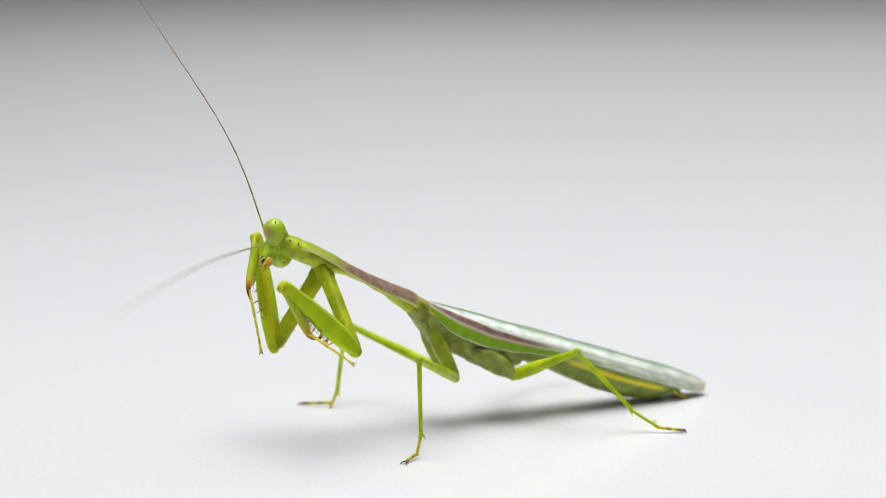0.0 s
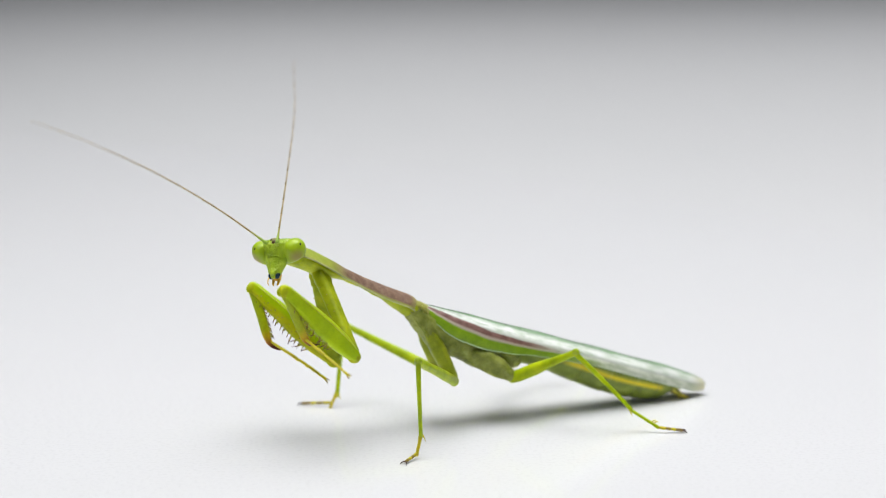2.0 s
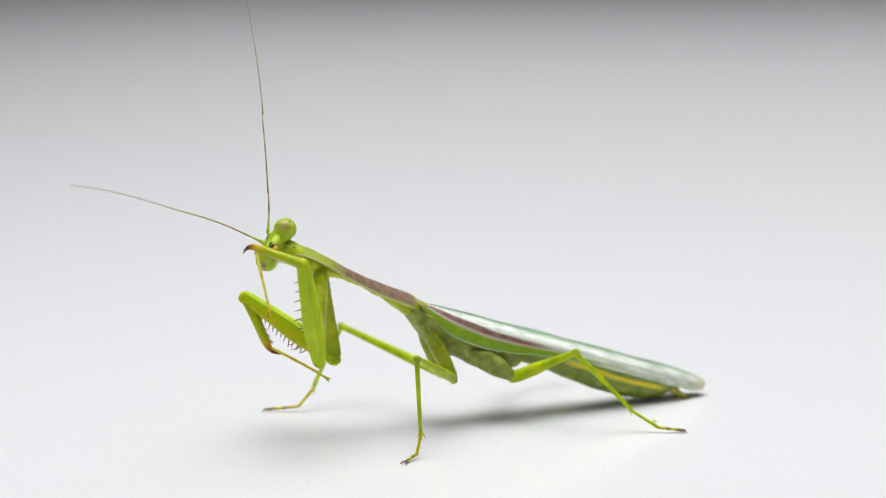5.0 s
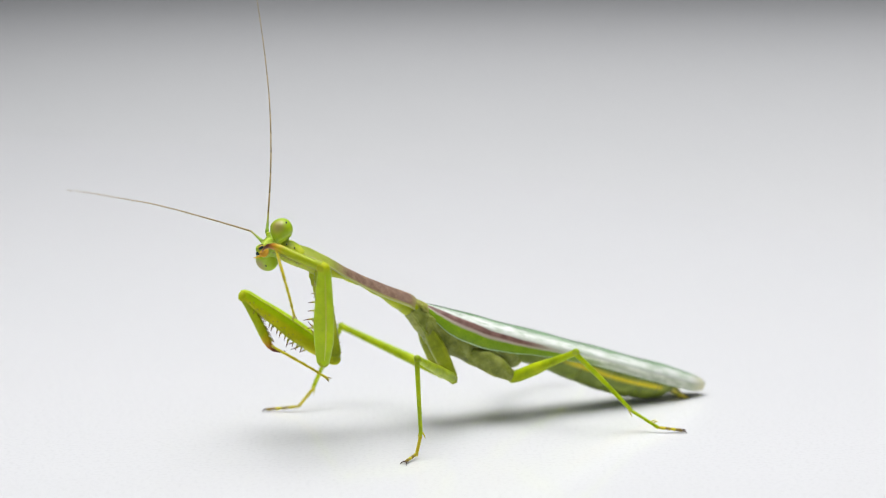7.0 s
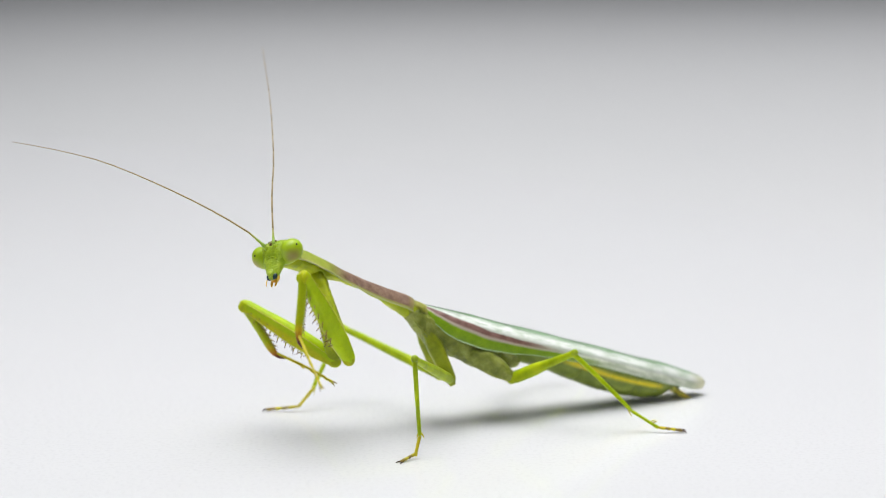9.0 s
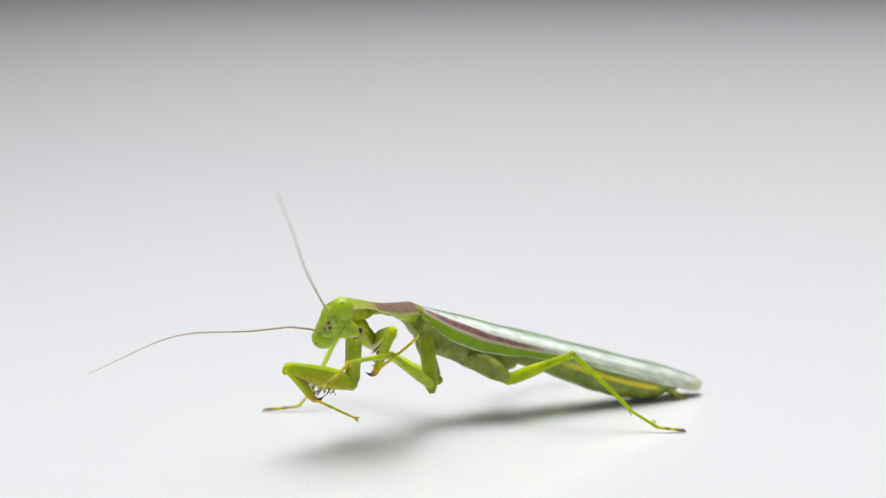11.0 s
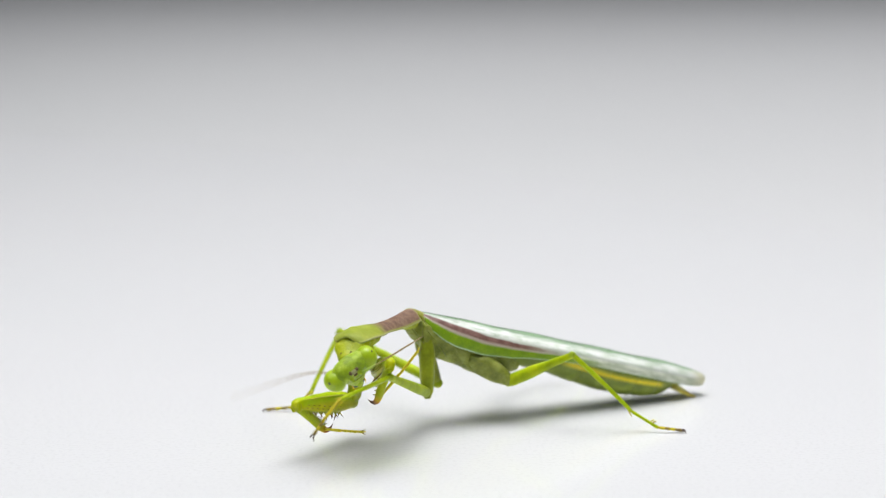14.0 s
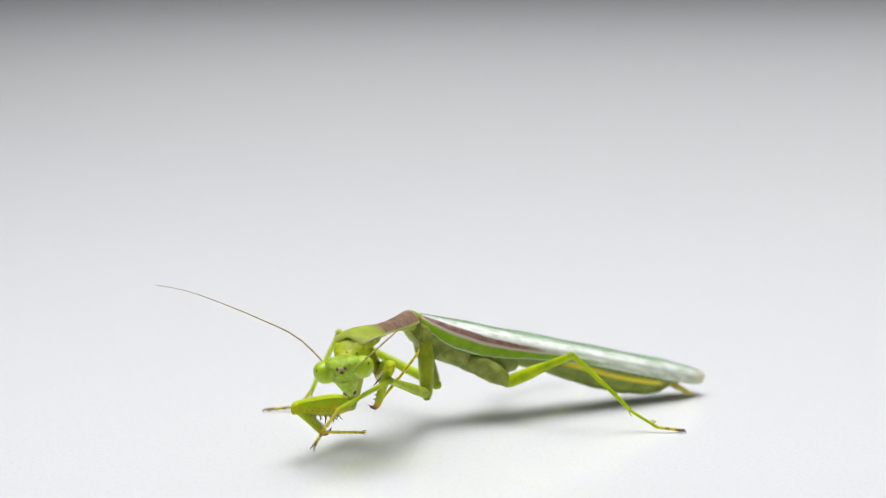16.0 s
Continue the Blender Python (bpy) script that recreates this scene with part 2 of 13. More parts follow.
def lerp_table(table, x):
    """Smooth interpolation in rows (x, a, b, ...)."""
    if x <= table[0][0]:
        return table[0][1:]
    for p, q in zip(table, table[1:]):
        if x <= q[0]:
            u = (x - p[0]) / (q[0] - p[0])
            u = 0.5 * u + 0.5 * u * u * (3 - 2 * u)
            return tuple(a + (b - a) * u for a, b in zip(p[1:], q[1:]))
    return table[-1][1:]


def limb(table, n=12, steps=14, bend=0.0, square=1.0, flank=0.0):
    """A limb along +x. table: x, half width across (y), half height up, half height down, centre height.
    flank: above 1, both sides are planed flat, with a ridge above and below."""
    bm = bmesh.new()
    x0, x1 = table[0][0], table[-1][0]
    rings = []
    for k in range(steps + 1):
        x = x0 + (x1 - x0) * k / steps
        w, up, dn, zc = lerp_table(table, x)
        zc += bend * math.sin(math.pi * k / steps)
        ring = []
        for i in range(n):
            a = 2 * math.pi * i / n
            h = up if math.sin(a) > 0 else dn
            c = math.cos(a)
            side = min(1.0, abs(c) * flank) if flank else abs(c) ** square
            ring.append((x, w * math.copysign(side, c), zc + h * math.sin(a)))
        rings.append(ring)
    skin(bm, rings)
    return bm


def uneven(bm, amount, size):
    """Soft dents and swellings, as living skin has."""
    bm.normal_update()
    for v in bm.verts:
        p = v.co / size
        v.co += v.normal * amount * (math.sin(p.x * 2.1 + 1.3 * p.z) * math.cos(p.z * 2.7 - p.y) + 0.6 * math.sin(p.x * 5.3 + p.y * 3.1) * math.cos(4.1 * p.z + 0.7))
    return bm


def thread(points, radii, n=7):
    """A round thread along a line of points."""
    bm = bmesh.new()
    rings = []
    for k, (p, r) in enumerate(zip(points, radii)):
        p = Vector(p)
        a, b = Vector(points[max(k - 1, 0)]), Vector(points[min(k + 1, len(points) - 1)])
        q = (b - a).to_track_quat("X", "Z")
        rings.append([p + q @ Vector((0, r * math.cos(2 * math.pi * i / n), r * math.sin(2 * math.pi * i / n))) for i in range(n)])
    skin(bm, rings)
    return bm


def ball(centre, radii, turn=(0, 0, 0), seg=20, rings=14):
    bm = bmesh.new()
    bmesh.ops.create_uvsphere(bm, u_segments=seg, v_segments=rings, radius=1)
    m = Matrix.LocRotScale(centre, Euler([radians(a) for a in turn]), radii)
    bmesh.ops.transform(bm, matrix=m, verts=bm.verts)
    return bm


def merge(*pieces):
    """Several closed shapes in one mesh."""
    out = bmesh.new()
    for piece in pieces:
        me = bpy.data.meshes.new("piece")
        piece.to_mesh(me)
        piece.free()
        out.from_mesh(me)
        bpy.data.meshes.remove(me)
    return out


def spine_mesh(length, radius):
    """A slightly hooked thorn along +x, shared by many spines."""
    pts = [(length * t, 0, 0.16 * length * t * t) for t in (0, 0.3, 0.6, 0.85, 1.0)]
    bm = thread(pts, [radius, radius * 0.68, radius * 0.42, radius * 0.22, radius * 0.06], 6)
    tip = bm.verts.layers.float.new("tip")
    me = bpy.data.meshes.new("spine")
    for v in bm.verts:
        v[tip] = v.co.x / length
        v.co *= MM
    bm.to_mesh(me)
    bm.free()
    me.shade_smooth()
    me.materials.append(SPINE)
    return me


THORNS = {s: spine_mesh(s, 0.085 + 0.075 * s) for s in (0.28, 0.45, 0.7, 1.0, 1.5)}


def thorn(parent, size, place, way):
    ob = new("spine", THORNS[size])
    ob.parent = parent
    q = Vector(way).to_track_quat("X", "Z")
    ob.matrix_basis = Matrix.Translation(Vector(place) * MM) @ q.to_matrix().to_4x4()
    return ob


# ---- structure ----


def box(x0, y0, z0, x1, y1, z1):
    bm = bmesh.new()
    bmesh.ops.create_cube(bm, size=1)
    bmesh.ops.transform(bm, matrix=Matrix.LocRotScale(((x0 + x1) / 2, (y0 + y1) / 2, (z0 + z1) / 2), None, (x1 - x0, y1 - y0, z1 - z0)), verts=bm.verts)
    return bm


def setting(name, bm, material, label, category):
    ob = part(name, bm, material)
    for p in ob.data.polygons:
        p.use_smooth = False
    return tagged(ob, label, category, "", "structure")


setting("tabletop", box(-900, -600, -22, 900, 1150, 0), BOARD, "smooth white laminate tabletop with a satin sheen", "tabletop")
setting("floor", box(-2000, -2000, -62, 2000, 2400, -22), WALLPAINT, "plain grey studio floor under the white tabletop", "floor")
setting("wall_north", box(-2000, 2400, -22, 2000, 2500, 1700), WALLPAINT, "plain grey studio wall behind the table", "wall")
setting("wall_south", box(-2000, -2100, -22, 2000, -2000, 1700), WALLPAINT, "plain grey studio wall behind the camera", "wall")
setting("wall_east", box(2000, -2000, -22, 2100, 2400, 1700), WALLPAINT, "plain grey studio side wall", "wall")
setting("wall_west", box(-2100, -2000, -22, -2000, 2400, 1700), WALLPAINT, "plain grey studio side wall", "wall")

# ---- the mantis ----
mantis = tagged(new("praying_mantis"), "bright green praying mantis grooming itself on a white tabletop", "insect")
MOVING = {}


def moving(key_name, ob):
    MOVING[key_name] = ob
    return ob


def build_body():
    table = [(1.7, 0.5, 0.3, 0.5, -1.5), (1.1, 1.4, 0.8, 1.2, -1.65), (-1, 1.9, 1.2, 2.4, -1.9), (-4, 2.2, 1.5, 3.7, -2.4), (-8, 2.4, 1.9, 3.9, -2.6),
             (-12, 2.4, 1.9, 4.4, -2.8), (-15.5, 2.2, 1.8, 4.6, -3.0), (-18.5, 1.6, 1.6, 2.4, -3.2)]
    body = moving("body", part("thorax", uneven(limb(list(reversed([(x, w, u, d, z) for x, w, u, d, z in table]))[::1], 36, 60), 0.04, 1.2), THORAX, mantis, "dull olive green thorax"))
    # a pale yellow-green collar and back plate between the shield and the wing roots
    bits = [ball((-0.9, side * 1.25, -0.85), (1.25, 0.38, 0.42), (0, -25, side * 15), 18, 12) for side in (1, -1)]
    part("wing_hinge", uneven(merge(*bits), 0.05, 0.6), HINGE, body, "yellow-green wing roots")
    part("back_plate", uneven(ball((-0.3, 0, -0.62), (1.8, 1.25, 0.80), (0, -3, 0), 24, 16), 0.05, 0.8), HINGE, body, "small yellow-green plate behind the shield")
    part("waist_joint", uneven(ball((-0.2, 0, -1.75), (1.8, 1.6, 1.3), (0, 25, 0), 28, 20), 0.03, 1.2), THORAX, body)
    for side in (1, -1):
        # side plates of the thorax
        part("side_plate", ball((-3.2, side * 1.75, -3.7), (2.8, 0.42, 1.15), (0, -50, side * 8), 28, 18), THORAX, body)
        part("side_plate", ball((-9.5, side * 1.95, -4.6), (3.6, 0.42, 1.3), (0, -38, side * 6), 28, 18), THORAX, body)
    for side in (1, -1):
        for pts in ([(-0.6, 1.9, -0.9), (-2.4, 2.25, -2.6), (-4.6, 2.35, -4.4), (-6.4, 2.0, -5.7)], [(1.6, 1.45, -1.4), (0.4, 1.95, -2.6), (-1.6, 2.1, -4.0), (-3.4, 1.7, -5.0)]):
            part("seam_ridge", thread([(x, side * y, z) for x, y, z in pts], [0.04] + [0.12] * (len(pts) - 2) + [0.04], 7), THORAX, body)
    # belly segments, each lapping over the next
    shape = [(-47.2, 0.5, 0.3, 0.35, -1.8), (-45.3, 1.5, 0.9, 1.0, -2.0), (-43, 2.5, 1.3, 2.6, -2.1), (-40, 3.1, 1.5, 3.1, -2.2), (-36, 3.4, 1.6, 3.5, -2.2),
             (-31.5, 3.3, 1.6, 3.4, -2.2), (-27, 3.1, 1.5, 3.1, -2.1), (-22, 2.9, 1.5, 2.5, -2.1), (-17, 2.6, 1.4, 2.5, -2.2), (-11, 2.2, 1.4, 2.6, -2.4)]
    cuts = [-47.2, -45.0, -42.0, -38.0, -33.2, -28.2, -23.0, -17.5, -11.0]
    for a, b in zip(cuts, cuts[1:]):
        rows = []
        for k in range(7):
            x = a + (b + 0.35 - a) * k / 6
            w, up, dn, zc = lerp_table(shape, x)
            g = 1.0 + 0.035 * (1 - k / 6) - (0.03 if k == 6 else 0)
            rows.append((x, 0.9 * w * g, up * g, dn * g, zc))
        bm = limb(rows, 72, 7)
        layer = bm.verts.layers.float.new("flank")
        for v in bm.verts:
            ridge = -2.55 - 0.40 * math.exp(-((v.co.x + 35) / 6.5) ** 2)
            near = min(1.0, 2.0 * max(0.0, 1 - abs(v.co.z - ridge) / 0.48))
            v[layer] = near * min(1, max(0, (-v.co.x - 24.0) / 2.5)) * min(1, max(0, (v.co.x + 43.2) / 1.0)) * (1 if abs(v.co.y) > 1 else 0)
        part("abdomen_segment", bm, ABDOMEN, body, "olive belly segment with a yellow flank line")
    for side in (1, -1):
        part("cercus", thread([(-45.0, side * 0.9, -2.4), (-46.6, side * 1.2, -2.9), (-48.2, side * 1.3, -3.3), (-49.6, side * 1.3, -3.45)], [0.46, 0.46, 0.36, 0.10], 9), SPUR, body, "thin pale yellow cercus")
    # folded wings: one over the other, roofed over the back
    width = [(-51.1, 0.25), (-50.8, 0.9), (-50.2, 1.5), (-49.2, 2.0), (-47.5, 2.5), (-44.5, 3.0), (-38, 3.7), (-30, 3.9), (-20, 3.8), (-11, 3.5), (-6, 3.1), (-2.5, 2.3), (-1.0, 1.3)]
    edge = [(-51.1, -0.35), (-50.8, -0.95), (-50.2, -1.45), (-49.2, -1.75), (-48, -1.9), (-44, -2.0), (-40, -2.0), (-30, -2.02), (-24, -2.4), (-19.6, -2.9), (-15, -3.65), (-11.2, -4.05), (-7, -3.75), (-5.1, -3.3), (-2.8, -2.3), (-1.0, -0.9)]
    crown = [(-51.1, -0.55), (-50.8, -0.1), (-50.0, 0.28), (-48, 0.5), (-43, 0.68), (-30, 0.54), (-25, 0.48), (-10, 0.2), (-5, 0.1), (-2, 0.0), (-1.0, -0.15)]
    for side in (1, -1):
        bm = bmesh.new()
        across, along = bm.verts.layers.float.new("across"), bm.verts.layers.float.new("along")
        nx, nv = 70, 30
        grid = []
        for i in range(nx + 1):
            x = -1.0 - 50.1 * (1 - (1 - i / nx) ** 1.15)
            w, ze, zt = lerp_table(width, x)[0], lerp_table(edge, x)[0], lerp_table(crown, x)[0]
            row = []
            for j in range(nv + 1):
                v = j / nv
                lift = 0.05 if side > 0 else 0.0
                # quarter of a rounded roof: crown, shoulder, flank
                a = v * math.pi / 2
                y = 0.88 * w * (math.sin(a) ** 0.85) + (-0.5 * (1 - v) * min(1, w / 2))
                z = ze + (zt - ze) * (math.cos(a) ** 0.72) + lift
                z += 0.05 * math.sin(9 * v + x * 0.55) * (1 - v) * min(1, i / 8)
                p = bm.verts.new((x, side * y, z))
                # zones: pearly field, mauve band, green border, at heights that shift along the wing
                f = (zt - (z - lift)) / max(0.01, zt - ze)
                t = min(1.0, max(0.0, -x / 24.0))
                b1, b2 = 0.09 + 0.49 * t, 0.39 + 0.29 * min(1.0, 1.25 * t)
                if f < b1:
                    q = 0.333 * f / b1
                elif f < b2:
                    q = 0.333 + 0.30 * (f - b1) / (b2 - b1)
                else:
                    q = 0.633 + 0.367 * (f - b2) / (1 - b2)
                p[across], p[along] = q, i / nx
                row.append(p)
            grid.append(row)
        for r0, r1 in zip(grid, grid[1:]):
            for j in range(nv):
                bm.faces.new((r0[j], r0[j + 1], r1[j + 1], r1[j]))
        ob = part("fore_wing", bm, TEGMEN, body, "pearly folded wing with mauve band and green border")
        s = ob.modifiers.new("thickness", "SOLIDIFY")
        s.thickness, s.offset = 0.00009, -1
    return body


def build_prothorax():
    top = [(0.15, 0.35, -0.35), (0.35, 0.95, 0.05), (0.8, 1.5, 0.34), (1.9, 1.85, 0.48), (3.4, 1.80, 0.42), (5.4, 1.65, 0.32), (9.4, 1.4, 0.3), (12.5, 1.6, 0.45), (16.4, 2.75, 0.95), (19.3, 2.7, 1.15), (21.4, 2.4, 0.95), (22.3, 1.9, 0.7), (22.6, 1.3, 0.55)]
    low = [(-0.9, 0.6, 0.4, 0.5, -1.0), (0.6, 1.35, 0.75, 1.8, -1.0), (3, 1.45, 0.65, 1.35, -0.95), (6, 1.2, 0.6, 0.8, -0.85), (9.4, 1.0, 0.6, 0.65, -0.6), (12.4, 1.2, 0.7, 0.6, -0.6), (14.4, 1.5, 0.8, 0.85, -0.7), (15.8, 1.9, 1.0, 1.2, -0.75), (17.2, 2.1, 1.1, 1.45, -0.7), (18.8, 2.3, 1.2, 1.45, -0.55), (20.4, 2.3, 1.1, 1.6, -0.45), (21.6, 2.1, 0.9, 1.5, -0.4), (22.4, 1.6, 0.65, 1.1, -0.45), (22.8, 1.0, 0.4, 0.6, -0.5)]
    pro = moving("prothorax", part("prothorax", uneven(limb(low, 28, 70), 0.06, 1.3), NECK, mantis, "yellow-green underside of the long neck-like prothorax"))
    bm = bmesh.new()
    across = bm.verts.layers.float.new("across")
    grid = []
    for i in range(49):
        x = 0.15 + 22.45 * (i / 48) ** 1.25
        w, zt = lerp_table(top, x)
        row = []
        for j in range(-10, 11):
            s = j / 10
            z = zt - lerp_table([(0, 1.75), (6, 1.7), (12, 1.3), (22, 1.15)], x)[0] * (abs(s) ** 2.2) * min(1, w / 1.2) + 0.07 * math.exp(-(s / 0.12) ** 2) * (1 if 1 < x < 15 else 0.4) + 0.16 * (abs(s) > 0.93)
            v = bm.verts.new((x, w * s * 1.06, z))
            v[across] = abs(s)
            row.append(v)
        grid.append(row)
    for a, b in zip(grid, grid[1:]):
        for j in range(20):
            bm.faces.new((a[j], a[j + 1], b[j + 1], b[j]))
    sh = part("pronotum", bm, SHIELD, pro, "long shield, mauve-brown saddle with a pale rim")
    m = sh.modifiers.new("thickness", "SOLIDIFY")
    m.thickness, m.offset = 0.00022, -1
    for x in (14.2, 15.3, 16.5, 17.6, 18.6):
        for side in (1, -1):
            thorn(pro, 0.28, (x, side * lerp_table(top, x)[0] * 0.98, lerp_table(top, x)[1] - 1.2), (0.3, side, -0.4))
    return pro


def build_head():
    rows = [(-4.35, 0.35, 0.45, 0.30, 0.75), (-3.9, 0.85, 0.62, 0.6, 0.6), (-3.1, 1.2, 0.78, 0.85, 0.5), (-2.2, 1.6, 0.95, 1.0, 0.35), (-1.3, 2.1, 1.15, 1.25, 0.2),
            (-0.3, 2.75, 1.42, 1.62, 0.1), (0.5, 3.1, 1.50, 1.75, 0.05), (0.95, 3.05, 1.42, 1.65, 0.0), (1.38, 2.7, 1.12, 1.3, -0.05), (1.55, 1.9, 0.66, 0.82, -0.1), (1.6, 0.7, 0.3, 0.35, -0.1)]
    bm = limb(rows, 26, 26)
    # built along x: stand it up, so that x is right, y the face, z the crown
    for v in bm.verts:
        x, y, z = v.co
        groove = 0.05 * math.exp(-((abs(y) - 0.75) / 0.16) ** 2) * (1 if -2.8 < x < 1.0 and z > 0.3 else 0)
        v.co = (y, z - groove, x)
    head = moving("head", part("head", bm, HEADGREEN, mantis, "triangular bright green head"))
    for side in (-1, 1):
        bm = ball((0, 0, 0), EYE_SIZE, (0, 0, 0), 32, 24)
        for v in bm.verts:
            # egg-shaped: slimmer towards the cheek
            low = max(0.0, -v.co.z / EYE_SIZE[2])
            v.co = (v.co.x * (1 - 0.22 * low), v.co.y * (1 - 0.38 * low), v.co.z * (1 + 0.18 * low))
        bmesh.ops.transform(bm, matrix=Matrix.LocRotScale(EYE_PLACE(side), Euler((0, radians(side * 42), radians(side * 8))), None), verts=bm.verts)
        lay = bm.verts.layers.float.new("cheek")
        for v in bm.verts:
            d = (v.co - Vector(EYE_PLACE(side))).normalized()
            v[lay] = max(0.0, d.dot(Vector((side * 0.56, 0.32, -0.76))))
        part("eye", bm, EYE, head, "large glossy green eye with a dusky brown cheek")
        part("antenna_socket", ball((side * 0.75, 1.45, 0.42), (0.38, 0.42, 0.38), (0, 0, 0), 14, 10), HEADGREEN, head)
        part("ocellus", ball((side * 0.50, 1.05, 1.22), (0.30, 0.30, 0.27), (0, 0, 0), 12, 8), OCELLUS, head, "tiny glassy brown simple eye")
        part("mandible", ball((side * 0.48, 0.78, -3.92), (0.46, 0.34, 0.52), (0, side * 16, 0), 16, 12), MANDIBLE, head, "dark blue-green mandible")
        part("palp", thread([(side * 0.55, 0.35, -3.6), (side * 0.95, 0.55, -4.0), (side * 1.05, 0.70, -4.5), (side * 0.95, 0.80, -5.0), (side * 0.75, 0.82, -5.35)], [0.10, 0.10, 0.085, 0.07, 0.03]), PALP, head, "thin yellow palp")
        part("palp", thread([(side * 0.25, 0.1, -3.9), (side * 0.42, 0.2, -4.5), (side * 0.40, 0.3, -5.0), (side * 0.30, 0.38, -5.3)], [0.20, 0.21, 0.16, 0.06]), PALP, head, "thin orange palp")
        part("face_ridge", thread([(side * 0.95, 1.30, 0.75), (side * 1.18, 1.33, -0.1), (side * 1.02, 1.20, -1.3), (side * 0.80, 1.06, -2.6)], [0.03, 0.09, 0.08, 0.03], 7), HEADGREEN, head)
    part("brow_ridge", thread([(-1.0, 1.18, -1.35), (-0.45, 1.34, -1.22), (0, 1.38, -1.18), (0.45, 1.34, -1.22), (1.0, 1.18, -1.35)], [0.05, 0.10, 0.11, 0.10, 0.05], 7), HEADGREEN, head)
    part("ocellar_plate", ball((0, 1.08, 1.08), (0.66, 0.34, 0.44), (-20, 0, 0), 16, 12), PLATE, head, "dull tan plate between the simple eyes")
    part("ocellus", ball((0, 1.34, 0.80), (0.36, 0.30, 0.30), (0, 0, 0), 12, 8), OCELLUS, head, "tiny glassy brown simple eye")
    part("face_plate", ball((0, 1.20, -0.75), (0.90, 0.17, 0.50), (8, 0, 0), 18, 10), HEADGREEN, head, "raised green face shield")
    part("labrum", ball((0, 1.14, -3.42), (0.55, 0.34, 0.66), (10, 0, 0), 16, 12), HEADGREEN, head, "green upper lip")
    part("clypeus", ball((0, 1.06, -2.15), (0.66, 0.18, 0.62), (6, 0, 0), 16, 12), HEADGREEN, head)
    part("labium", ball((0, 0.08, -3.80), (0.74, 0.62, 0.74), (0, 0, 0), 16, 12), PALP, head, "orange lower lip")
    return head


EYE_SIZE = (1.58, 1.66, 1.86)


def EYE_PLACE(side):
    return (side * 2.52, -0.05, -0.22)


def build_pupils():
    """The dark spot that an insect's eye turns towards whoever looks at it."""
    for side in "LR":
        moving("pup" + side, part("pseudopupil", ball((0, 0, 0), (0.07, 0.13, 0.19), (0, 0, 0), 12, 8), PUPIL, mantis, "small black spot on the eye"))


def build_antenna(side):
    n, length = 13, 40.0 / 13
    for i in range(n):
        r0, r1 = 0.14 - 0.008 * i, 0.14 - 0.008 * (i + 1)
        if i == 0:
            bm = thread([(0, 0, 0), (0.5, 0, 0), (0.9, 0, 0), (1.3, 0, 0), (length * 0.6, 0, 0), (length + 0.06, 0, 0)], [0.26, 0.27, 0.18, 0.20, 0.14, r1], 9)
        else:
            bm = thread([(-0.05, 0, 0), (length * 0.5, 0, 0), (length + 0.05, 0, 0)], [r0, (r0 + r1) / 2, r1], 7)
        moving("ant%s%d" % (side, i), part("antenna_piece", bm, SCAPE if i == 0 else ANTENNA, mantis, "fine ringed brown antenna"))


